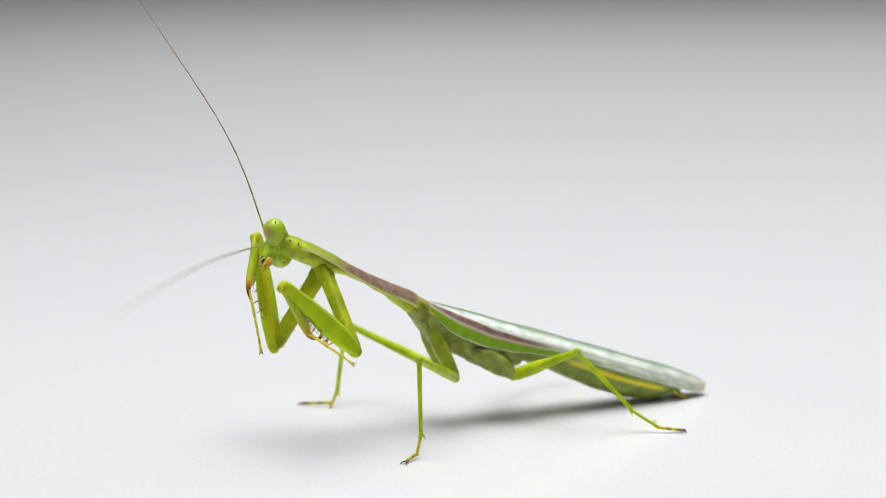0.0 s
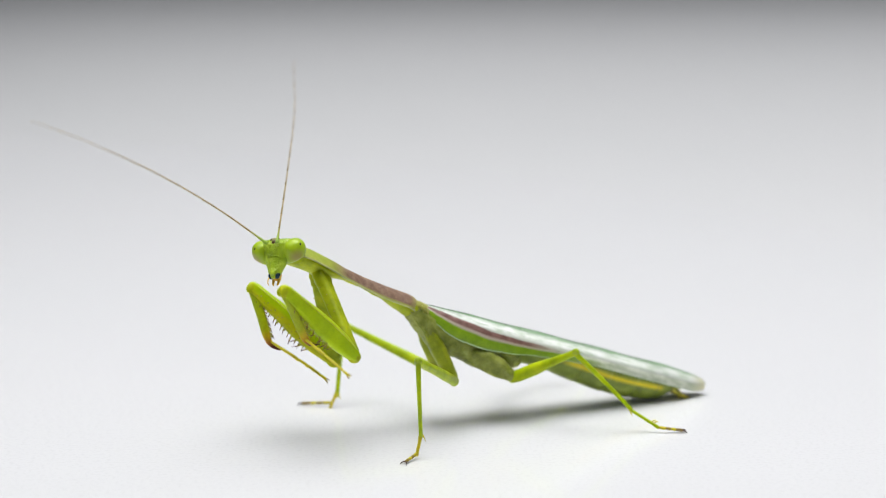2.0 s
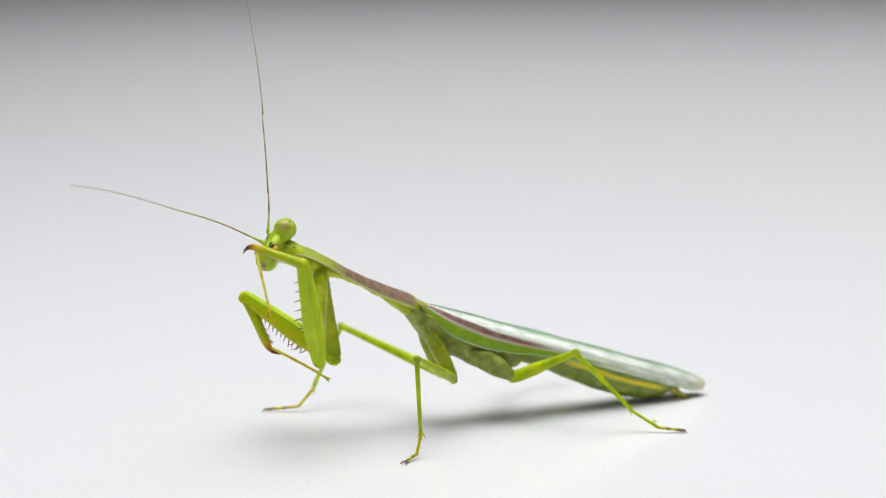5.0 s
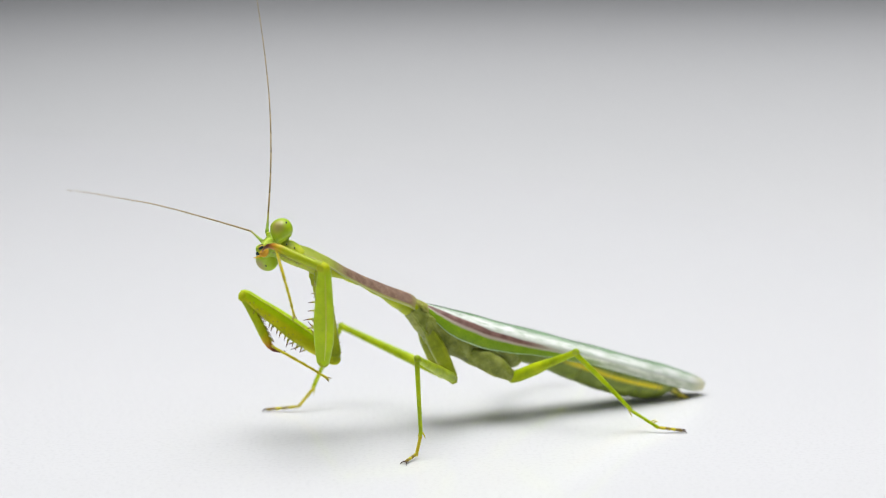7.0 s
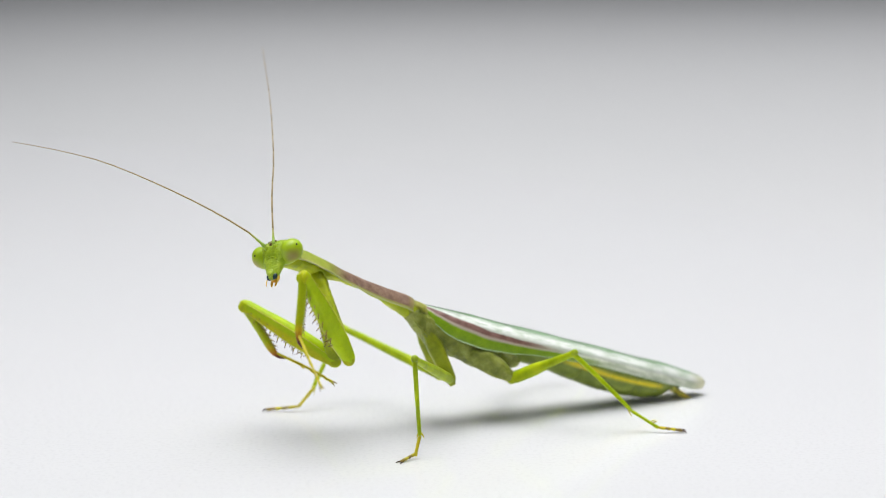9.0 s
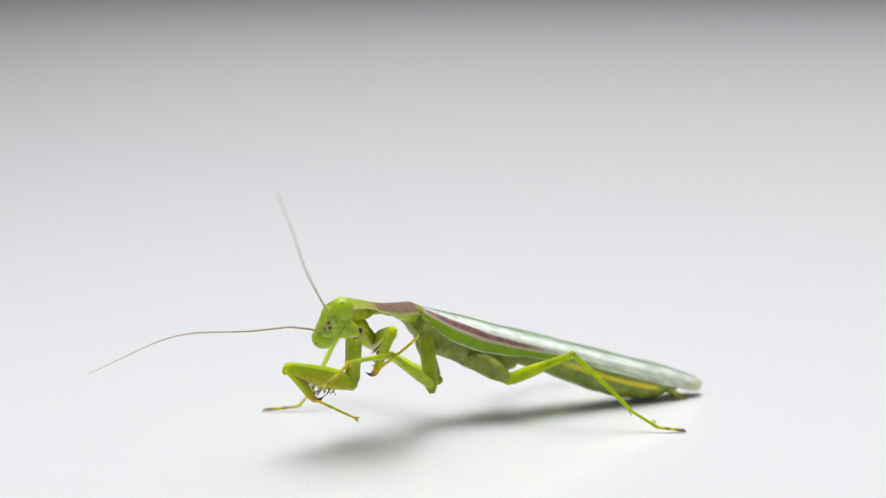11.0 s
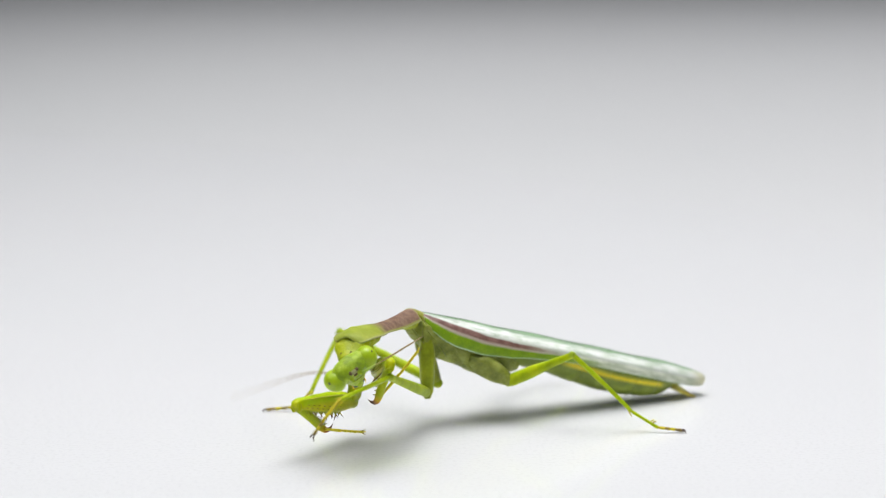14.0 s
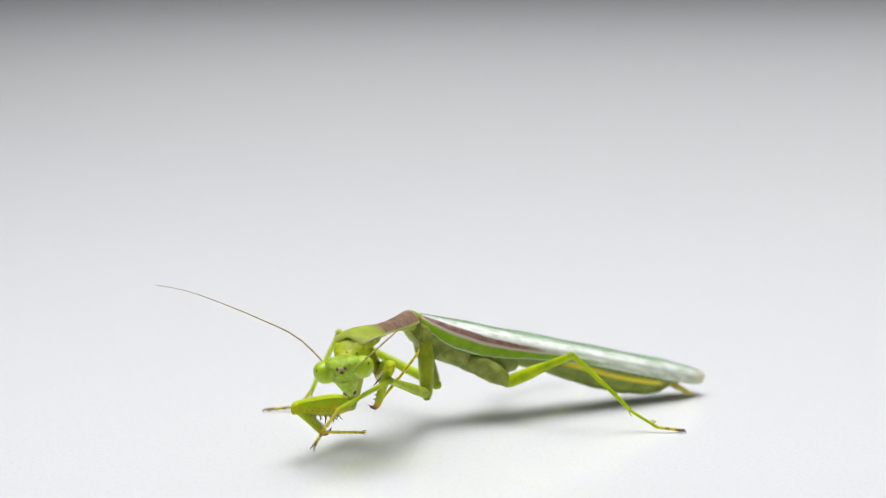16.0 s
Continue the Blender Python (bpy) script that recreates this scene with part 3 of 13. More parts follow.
def build_foreleg(side):
    s = 1 if side == "L" else -1
    bm = limb([(-1.7, 0.7, 0.9, 0.9, 0), (-0.6, 1.0, 1.4, 1.4, 0), (0.6, 1.1, 1.42, 1.4, 0), (2.0, 1.0, 1.24, 1.2, 0), (4.5, 1.0, 1.2, 1.18, 0), (8, 0.95, 1.16, 1.12, 0), (11.4, 0.85, 1.12, 1.05, 0), (12.6, 0.85, 1.1, 1.05, 0), (13.6, 0.45, 0.6, 0.6, 0)], 22, 40, 0.0, 0.6)
    for v in bm.verts:
        # a shallow groove along both faces, a knobbly root
        v.co.y *= 1 - 0.14 * math.exp(-(v.co.z / 0.5) ** 2)
        v.co += 0.07 * math.sin(5.1 * v.co.x + 4 * v.co.z) * Vector((0, v.co.y, v.co.z)).normalized() * (1 if v.co.x < 2.5 else 0.3)
    coxa = part("fore_coxa", bm, UPPERARM, mantis, "yellow-green upper foreleg")
    moving("coxa" + side, coxa)
    for k in range(8):
        x = 2.0 + 1.4 * k
        thorn(coxa, 0.28, (x, 0.25 * (-1) ** k, -1.15 + 0.012 * k), (0.2, 0.15 * (-1) ** k, -1))
        thorn(coxa, 0.28, (x + 0.6, 0.2 * (-1) ** k, 1.16 - 0.010 * k), (0.2, 0.15 * (-1) ** k, 1))
    femur = part("fore_femur", limb([(-0.75, 0.35, 0.45, 0.35, 0), (0.1, 0.78, 0.95, 0.85, 0), (1.2, 0.85, 1.15, 1.05, 0), (3.6, 0.95, 1.5, 1.4, 0.05), (7, 0.95, 1.55, 1.5, 0.05), (10.5, 0.88, 1.35, 1.25, 0.05), (13.6, 0.76, 1.1, 1.1, 0.05), (15.6, 0.74, 1.0, 0.9, 0.05), (16.4, 0.6, 0.75, 0.65, 0.05), (16.8, 0.3, 0.35, 0.3, 0.05)], 36, 44, 0.0, 1.0, 1.28), FEMUR, mantis, "broad green raptorial thigh edged with dark spines")
    moving("femur" + side, femur)
    inner = femur.data.attributes.new("inner", "FLOAT", "POINT")
    for v, a in zip(femur.data.vertices, inner.data):
        a.value = max(0.0, min(1.0, 0.6 * -s * v.co.y / (0.9 * MM) + 0.55 * -v.co.z / (1.5 * MM) - 0.12))
    for lobe in (0.48, -0.48):
        part("knee_lobe", ball((16.0, lobe, -0.25), (0.75, 0.26, 0.72), (0, 25, 0), 12, 8), FORE, femur)
    # pale threads: the highlight along the thigh's edges is put into their colour
    for edge in (1, -1):
        line = [(1.0, edge * 0.84, 0.70), (3.6, edge * 0.95, 0.97), (7, edge * 0.955, 1.02), (10.5, edge * 0.885, 0.90), (13.6, edge * 0.765, 0.74), (15.6, edge * 0.72, 0.66)]
        part("thigh_ridge", thread(line, [0.03, 0.09, 0.10, 0.10, 0.09, 0.04], 7), RIDGE, femur, "thin thigh ridge, the edge highlight put into its paler colour")
    part("trochanter", ball((0.2, 0, -0.05), (1.15, 0.80, 0.98), (0, 12, 0), 16, 12), FORE, femur)
    # outer row: few and long; inner row: long and short in turn; a field of dark stubs over them
    for k in range(6):
        x = 5.6 + 1.5 * k
        zz = -1.40 + 0.07 * max(0, x - 7)
        thorn(femur, (1.0, 1.5, 1.0, 1.0, 0.7, 0.7)[k], (x, s * 0.42, zz), (-0.22, s * 0.25, -1))
    for k in range(14):
        x = 4.9 + 0.72 * k
        zz = -1.38 + 0.07 * max(0, x - 7)
        thorn(femur, 0.45 if k % 2 else (1.0 if x < 11 else 0.7), (x, -s * 0.42, zz), (-0.25, -s * 0.35, -1))
        if k % 2:
            thorn(femur, 0.28, (x, s * -0.86, zz + 0.80), (-0.1, -s, -0.3))
            thorn(femur, 0.28, (x + 0.45, s * -0.80, zz + 0.45), (-0.1, -s, -0.5))
    for k, size in enumerate((1.0, 1.5, 1.0)):
        thorn(femur, size, (4.2 + 1.0 * k, 0.0, -1.35), (0.45, 0.1 * (k - 1), -1))
    pts = [(-0.2, 0, 0), (0.3, 0, 0), (2, 0, -0.05), (4.5, 0, -0.05), (6.2, 0, 0.0), (7.3, 0, 0.02), (8.2, 0, -0.06), (9.0, 0, -0.40), (9.6, 0, -1.02), (9.95, 0, -1.85)]
    bm = thread(pts, [0.55, 0.78, 0.72, 0.68, 0.66, 0.60, 0.48, 0.33, 0.18, 0.03], 12)
    for v in bm.verts:
        v.co.y *= 0.8
    tibia = moving("tibia" + side, part("fore_tibia", bm, TIBIA, mantis, "spiny foreleg shin ending in a dark hooked claw"))
    for k in range(15):
        x = 0.9 + 0.47 * k
        thorn(tibia, 0.45 if k < 5 else 0.7, (x, 0.26, -0.56), (1.0, 0.12, -0.9))
        if k % 2:
            thorn(tibia, 0.45 if k < 9 else 0.7, (x + 0.2, -0.26, -0.55), (1.0, -0.12, -0.9))
    build_fore_tarsus(side)


def build_fore_tarsus(side):
    ends = [(-0.1, 5.2), (5.15, 6.9), (6.85, 8.2), (8.15, 9.2), (9.15, 10.4)]
    drop = [0, 0.02, 0.08, 0.2, 0.42]
    root = None
    for k, (a, b) in enumerate(ends):
        r = 0.23 if k == 0 else 0.21
        bm = thread([(a, 0, -drop[k]), (a + 0.15, 0, -drop[k]), (b - 0.25, 0, -(drop[k] + (drop[k + 1] if k < 4 else 0.6)) / 2), (b, 0, -(drop[k + 1] if k < 4 else 0.62))], [r * 0.6, r * 0.8, r, r * 0.72], 9)
        if root is None:
            root = moving("tarsus" + side, part("fore_tarsus", bm, TARSUS, mantis, "thin jointed yellow-brown foreleg foot"))
        else:
            part("tarsus_joint", bm, TARSUS, root)
        part("tarsal_pad", thread([(b - 0.35, 0, -drop[k] - 0.10), (b - 0.05, 0, -drop[k] - 0.34), (b + 0.28, 0, -drop[k] - 0.56)], [0.20, 0.16, 0.03], 7), TARSUS, root)
    for s in (1, -1):
        part("claw", thread([(10.2, s * 0.08, -0.6), (10.5, s * 0.2, -0.58), (10.75, s * 0.28, -0.72), (10.85, s * 0.28, -0.9)], [0.10, 0.08, 0.05, 0.02], 7), FOOT, root)


def build_walking_leg(tag, kind, femur_len, tibia_len, meta_len, foot_len, coxa_len):
    c, g = coxa_len, (1.45 if kind == "hind" else 1.0)
    moving("coxa" + tag, part(kind + "_coxa", limb([(-0.6, 0.9, 0.9, 0.9, 0), (c * 0.25, 1.1, 1.2 * g, 1.2 * g, 0), (c * 0.6, 1.05, 1.1 * g, 1.1 * g, 0), (c * 0.92, 0.85, 0.92, 0.92, 0), (c + 0.45, 0.4, 0.45, 0.45, 0)], 28, 18, 0.0, 1.0, 1.25), THORAX if kind == "hind" else COXA, mantis))
    n, f = femur_len, (1.25 if kind == "hind" else 1.0)
    femur = moving("femur" + tag, part(kind + "_femur", limb([(-0.5, 0.35, 0.4, 0.4, 0), (0.3, 0.68 * f, 0.75 * f, 0.75 * f, 0), (n * 0.3, 0.66 * f, 0.76 * f, 0.76 * f, 0), (n * 0.7, 0.52, 0.6, 0.6, 0), (n * 0.93, 0.46, 0.5, 0.5, 0), (n - 0.1, 0.52, 0.56, 0.56, 0), (n + 0.45, 0.3, 0.3, 0.3, 0)], 14, 24), LEG, mantis, "slim bright green thigh"))
    part("trochanter", ball((-0.15, 0, 0), (0.95, 0.72, 0.82), (0, 0, 0), 14, 10), LEG, femur)
    part("knee", ball((n - 0.05, 0, 0.05), (0.62, 0.55, 0.55), (0, 0, 0), 14, 10), JOINT, femur)
    part("knee_spur", thread([(n - 0.3, 0.35, 0), (n + 0.15, 0.5, -0.15), (n + 0.5, 0.55, -0.35)], [0.12, 0.08, 0.02], 6), JOINT, femur)
    t = tibia_len
    tibia = moving("tibia" + tag, part(kind + "_tibia", limb([(-0.3, 0.25, 0.25, 0.25, 0), (0.3, 0.38, 0.42, 0.42, 0), (t * 0.3, 0.34, 0.38, 0.38, 0), (t * 0.7, 0.30, 0.33, 0.33, 0), (t * 0.96, 0.30, 0.32, 0.32, 0), (t + 0.15, 0.2, 0.2, 0.2, 0)], 12, 18, 0.12), LEG, mantis, "thin straight green shin"))
    for s in (1, -1):
        part("tibial_spur", thread([(t - 0.4, s * 0.2, -0.1), (t + 0.1, s * 0.42, -0.2), (t + 0.6, s * 0.55, -0.3)], [0.14, 0.10, 0.02], 7), TARSUS, tibia, "small yellow spur")
    moving("meta" + tag, part(kind + "_metatarsus", thread([(-0.15, 0, 0), (0.1, 0, 0), (meta_len * 0.8, 0, 0), (meta_len, 0, 0), (meta_len + 0.12, 0, 0)], [0.18, 0.25, 0.23, 0.28, 0.15], 9), LEG if kind == "hind" else TARSUS, mantis))
    if kind == "hind":
        for lean in (0.0, 0.35):
            part("tarsal_spur", thread([(meta_len * 0.72 + lean, 0, 0.12), (meta_len * 0.74 + lean, 0.08, 0.5), (meta_len * 0.80 + lean, 0.1, 0.85)], [0.13, 0.12, 0.03], 7), SPUR, MOVING["meta" + tag], "short pale yellow spur")
    f = foot_len
    foot = None
    cuts = [0, 0.30, 0.52, 0.72, 1.0]
    for k, (a, b) in enumerate(zip(cuts, cuts[1:])):
        bm = thread([(f * a - 0.05, 0, 0.02), (f * a + 0.08, 0, 0.04), (f * b - 0.12, 0, 0.0), (f * b, 0, -0.06)], [0.15, 0.2, 0.25, 0.2], 9)
        if foot is None:
            foot = moving("foot" + tag, part(kind + "_foot", bm, TARSUS, mantis, "small brown-banded jointed foot"))
        else:
            part("tarsus_joint", bm, FOOT if k % 2 else TARSUS, foot)
    for s in (1, -1):
        part("claw", thread([(f - 0.1, s * 0.1, 0), (f + 0.3, s * 0.3, 0.06), (f + 0.6, s * 0.48, -0.06), (f + 0.72, s * 0.52, -0.2)], [0.12, 0.1, 0.06, 0.02], 7), CLAW, foot)


build_body()
build_prothorax()
build_head()
build_pupils()
moving("neck", part("neck", uneven(limb([(-2.2, 1.0, 0.5, 0.6, 0), (-0.8, 2.1, 1.0, 1.3, 0), (0.4, 2.5, 1.4, 1.7, 0), (1.8, 2.4, 1.5, 1.7, 0), (3.2, 1.8, 1.3, 1.3, 0), (4.2, 1.3, 1.05, 1.05, 0)], 24, 30), 0.05, 1.0), NECK, mantis, "soft yellow-green neck"))
for place in ((3.5, -1.05, 0.95), (3.45, 0.35, 1.25), (3.0, 1.6, 0.75), (1.9, 2.15, 0.75)):
    part("spot", ball(place, (0.12, 0.12, 0.12), (0, 0, 0), 8, 6), PUPIL, MOVING["neck"], "tiny black spot")
for side in "LR":
    build_antenna(side)
    build_foreleg(side)
build_walking_leg("M", "mid", 19.0, 11.1, 2.8, 2.9, 8.0)
build_walking_leg("N", "mid", 19.0, 11.0, 3.2, 4.8, 8.1)
build_walking_leg("H", "hind", 11.4, 12.0, 4.6, 3.5, 7.0)
build_walking_leg("G", "hind", 11.4, 12.0, 4.6, 3.5, 7.0)


def key(key_name, rows):
    walk(MOVING[key_name], [(t, pose(x * MM, y * MM, z * MM, a, b, c)) for t, x, y, z, a, b, c in rows])


def motions():
    """Every moving part of the insect, in millimetres and degrees: seconds, place, turn."""
    key("body", [(0,-3.22,1.83,19.2,0,-19.9,-156.4), (.5,-3.22,1.83,19.37,0,-20.1,-156.4), (1,-3.47,1.72,19.22,0,-20.1,-156.4), (1.5,-3.14,1.86,19.19,0,-19.9,-156.4), (2,-3.55,1.68,18.72,0,-19.1,-156.4), (2.5,-3.38,1.76,18.87,0,-19.3,-156.4), (3,-3.55,1.68,18.89,0,-19.2,-156.4), (8.5,-3.55,1.68,18.89,0,-19.3,-156.4), (9.2,-3.85,1.55,18.62,0,-18.6,-156.4), (11,-4.2,1.4,18.41,0,-18.6,-156.4), (12.5,-4.21,1.4,18.02,0,-17.5,-156.4), (13,-4.21,1.4,17.77,0,-17.1,-156.4), (14,-4.21,1.4,17.6,0,-16.7,-156.4), (15,-4.21,1.4,17.6,0,-16.5,-156.4), (16,-4.46,1.29,17.37,0,-16,-156.4)])
    key("prothorax", [(0,-3.22,1.83,19.2,0,-26.2,-156.4), (.5,-3.22,1.83,19.37,0,-26.2,-156.4), (1,-3.47,1.72,19.22,0,-26.2,-156.4), (1.5,-3.14,1.86,19.19,0,-25.8,-156.4), (2,-3.55,1.68,18.72,0,-25.2,-156.4), (2.5,-3.38,1.76,18.87,0,-24.7,-156.4), (3,-3.55,1.68,18.89,0,-24.8,-156.4), (7,-3.55,1.68,18.89,0,-25.2,-156.4), (8.5,-3.55,1.68,18.89,0,-25.4,-156.4), (9,-3.8,1.58,18.66,0,-24.4,-156.4), (9.2,-3.85,1.55,18.62,0,-23.6,-156.4), (9.5,-3.92,1.52,18.57,0,-22.2,-153.9), (9.8,-3.99,1.49,18.54,0,-20.5,-148), (10.2,-4.08,1.45,18.5,0,-17.5,-137), (10.4,-4.12,1.44,18.47,0,-15.6,-131.2), (10.7,-4.17,1.41,18.44,0,-12.8,-123.7), (11,-4.2,1.4,18.41,0,-10.2,-118.5), (11.3,-4.21,1.4,18.36,0,-8.2,-116.6), (12,-4.21,1.4,18.19,0,-5.6,-116.6), (13,-4.21,1.4,17.77,0,-3.1,-116.6), (13.5,-4.21,1.4,17.65,0,-1.6,-115.4), (14,-4.21,1.4,17.6,0,-.7,-113.8), (14.5,-4.21,1.4,17.6,0,-1.2,-113.1), (15,-4.21,1.4,17.6,0,-.8,-112.7), (16,-4.46,1.29,17.37,0,-1.3,-112.8)])
    key("head", [(0,-23.49,-6.95,29.18,5.8,56.1,77.9), (.25,-23.42,-6.93,29.29,8.2,55.1,80.9), (.5,-23.35,-6.92,29.4,12.6,52.9,85.8), (.75,-23.35,-6.97,29.36,17.2,49,89.5), (.8,-23.35,-6.98,29.35,18.7,47.4,90.7), (.9,-23.34,-6.95,29.56,21.8,29.5,103), (1,-23.32,-6.9,29.84,22.7,9.5,113.7), (1.2,-22.98,-6.81,30.01,34.8,-1.1,116.4), (1.25,-22.97,-6.81,29.98,35.7,-3.7,116.1), (1.5,-22.94,-6.8,29.63,29.9,-18.9,114.3), (1.7,-22.91,-6.82,29.57,16.5,-28.8,121.9), (1.75,-22.83,-6.85,29.35,22.7,-12.8,131.7), (1.8,-22.76,-6.91,29.02,30.8,3.8,143.9), (2,-23.33,-7.11,28.21,23.2,9.3,153.7), (2.3,-23.24,-7.11,28.02,28.2,16.7,155.2), (2.5,-23.2,-7.09,28,28.6,21.7,155.8), (2.75,-23.34,-7.12,27.97,28.5,32.2,159.2), (2.8,-23.38,-7.13,27.98,28.5,34.5,159.9), (3,-23.48,-7.13,28.06,29.6,40.5,162.7), (3.25,-23.34,-7.11,28.18,55.5,48.3,179.4), (3.5,-23.2,-7.07,28.35,85.1,48,-162.6), (4,-23.57,-7,28.92,89.8,54.7,-169.9), (4.6,-23.69,-7.01,28.96,88.3,58.3,-177.5), (5.4,-23.79,-7.02,28.99,84.3,60.5,172.7), (6.5,-23.89,-7.05,29,78.2,61.5,158.3), (7,-23.95,-7.06,28.99,76,61.7,150.8), (7.5,-23.94,-7.05,29.08,78.6,60.6,150.2), (7.75,-23.91,-7.04,28.99,75.8,56.2,160.9), (8,-23.88,-7.03,28.9,68,52.2,168.8), (8.5,-23.96,-7.01,29.16,43.7,50.1,140.7), (8.7,-23.59,-7.04,28.84,23.6,26.8,142.8), (8.75,-23.5,-7.09,28.56,24.8,22.9,147.1), (8.8,-23.45,-7.16,28.25,25.6,20.2,149.7), (9,-23.54,-7.27,27.79,29.8,17.9,148.6), (9.2,-23.31,-7.39,27.15,34.9,17.3,151.3), (9.5,-22.51,-8.26,26.1,32.2,18.6,155.3), (9.65,-21.91,-9.09,25.55,28.3,20.7,157.6), (9.8,-21.21,-10.11,25,22.9,23.8,160), (10.1,-19.62,-12.55,23.85,8.2,32.5,163.5), (10.2,-19.07,-13.43,23.46,2.2,35.9,164.1), (10.4,-17.96,-15.19,22.69,-10.8,42.8,163.7), (10.7,-16.43,-17.63,21.53,-32,51.2,159.5), (11,-15.24,-19.49,20.39,-50.6,56,153.9), (11.3,-14.61,-20.36,19.3,-60.5,57.6,153), (11.5,-14.48,-20.48,18.61,-58.5,55,159.4), (12,-14.3,-20.68,17.19,-53.9,47.9,171.6), (12.5,-14.16,-20.76,16.43,-53.8,46.8,171.4), (13,-13.94,-20.78,15.73,-56.5,46,171.9), (13.5,-13.29,-21.05,14.92,-52.4,42,-173.4), (14,-12.69,-21.39,14.37,-47.8,34.4,-162.7), (14.5,-12.73,-21.55,14.46,-42.8,26,-171.4), (15,-12.8,-21.6,14.51,-38.3,18,-167.4), (15.5,-13.27,-21.66,14.46,-34.7,12.4,-175.1), (16,-13.66,-21.72,14.41,-33.4,9.9,173.5)])
    key("neck", [(0,-20.15,-5.56,27.86,-1.7,-24.7,-152.6), (.5,-20.15,-5.56,28.02,-1.9,-26.1,-152.1), (.8,-20.31,-5.63,27.95,-2.4,-26.9,-150.9), (.9,-20.36,-5.65,27.92,-1.2,-31.5,-153.7), (1,-20.4,-5.67,27.88,.4,-36.9,-157.3), (1.2,-20.31,-5.63,27.82,.2,-41,-156.9), (1.5,-20.14,-5.55,27.7,.3,-36.5,-157.1), (1.7,-20.31,-5.63,27.45,.4,-43.9,-157.3), (1.75,-20.38,-5.66,27.36,1.1,-42.4,-159), (1.8,-20.45,-5.69,27.28,1.4,-38,-159.5), (2,-20.62,-5.77,27.05,2.4,-23.4,-162.1), (2.3,-20.56,-5.74,27.03,2,-19.5,-161.2), (2.7,-20.58,-5.75,27.05,2.2,-17.8,-161.7), (2.8,-20.63,-5.77,27.06,2.4,-17.6,-162.2), (3,-20.68,-5.79,27.08,2.8,-18.5,-163.1), (3.25,-20.66,-5.78,27.12,1.9,-17.8,-161), (3.5,-20.64,-5.77,27.17,.4,-18.2,-157.4), (4,-20.62,-5.77,27.22,1.2,-26.8,-159.2), (5.8,-20.62,-5.77,27.22,.5,-27.7,-157.6), (7,-20.62,-5.77,27.22,-.2,-26.8,-155.9), (7.5,-20.65,-5.78,27.14,-.3,-29.2,-155.6), (8,-20.6,-5.76,27.27,2.1,-24.2,-161.4), (8.5,-20.6,-5.75,27.28,2.3,-29.6,-161.7), (8.7,-20.69,-5.8,27.15,2.9,-32.2,-163.2), (8.75,-20.74,-5.82,27.09,2.5,-29.1,-162.4), (8.8,-20.79,-5.84,27.02,2,-25.2,-161.2), (9,-20.98,-5.92,26.72,1.1,-21.8,-159.1), (9.2,-21.14,-5.99,26.41,-1,-15.8,-154.1), (9.5,-21.02,-6.85,25.91,-4,-1.8,-143.8), (9.65,-20.74,-7.69,25.64,-6.1,8.4,-136.7), (9.8,-20.31,-8.72,25.32,-8.2,19.4,-129.4), (10.1,-18.96,-11.1,24.54,-7.9,30.9,-123), (10.2,-18.39,-11.91,24.24,-5.6,30.1,-124.1), (10.3,-17.77,-12.69,23.92,-3.4,27.7,-125.5), (10.4,-17.13,-13.43,23.58,-1.6,24.5,-126.6), (10.7,-15.25,-15.21,22.56,.7,17.1,-126.3), (11,-13.82,-16.3,21.62,.8,15.4,-122.6), (11.3,-13.26,-16.71,20.89,.2,18.5,-118.1), (11.5,-13.27,-16.75,20.52,-.2,22.3,-115.5), (12,-13.33,-16.79,19.77,-.7,29.2,-110.8), (12.5,-13.33,-16.82,19.18,-.7,31,-108.6), (13,-13.33,-16.84,18.49,-.7,31.3,-105.4), (13.5,-12.95,-17.04,17.82,-.5,32,-101.2), (14,-12.44,-17.27,17.46,-.2,33,-99.2), (14.5,-12.22,-17.37,17.64,-.3,33.8,-101.5), (15,-12.07,-17.43,17.5,-.2,32,-104), (15.5,-12.22,-17.48,17.45,-.1,32,-107.3), (16,-12.38,-17.52,17.43,-.1,32.1,-109.2)])
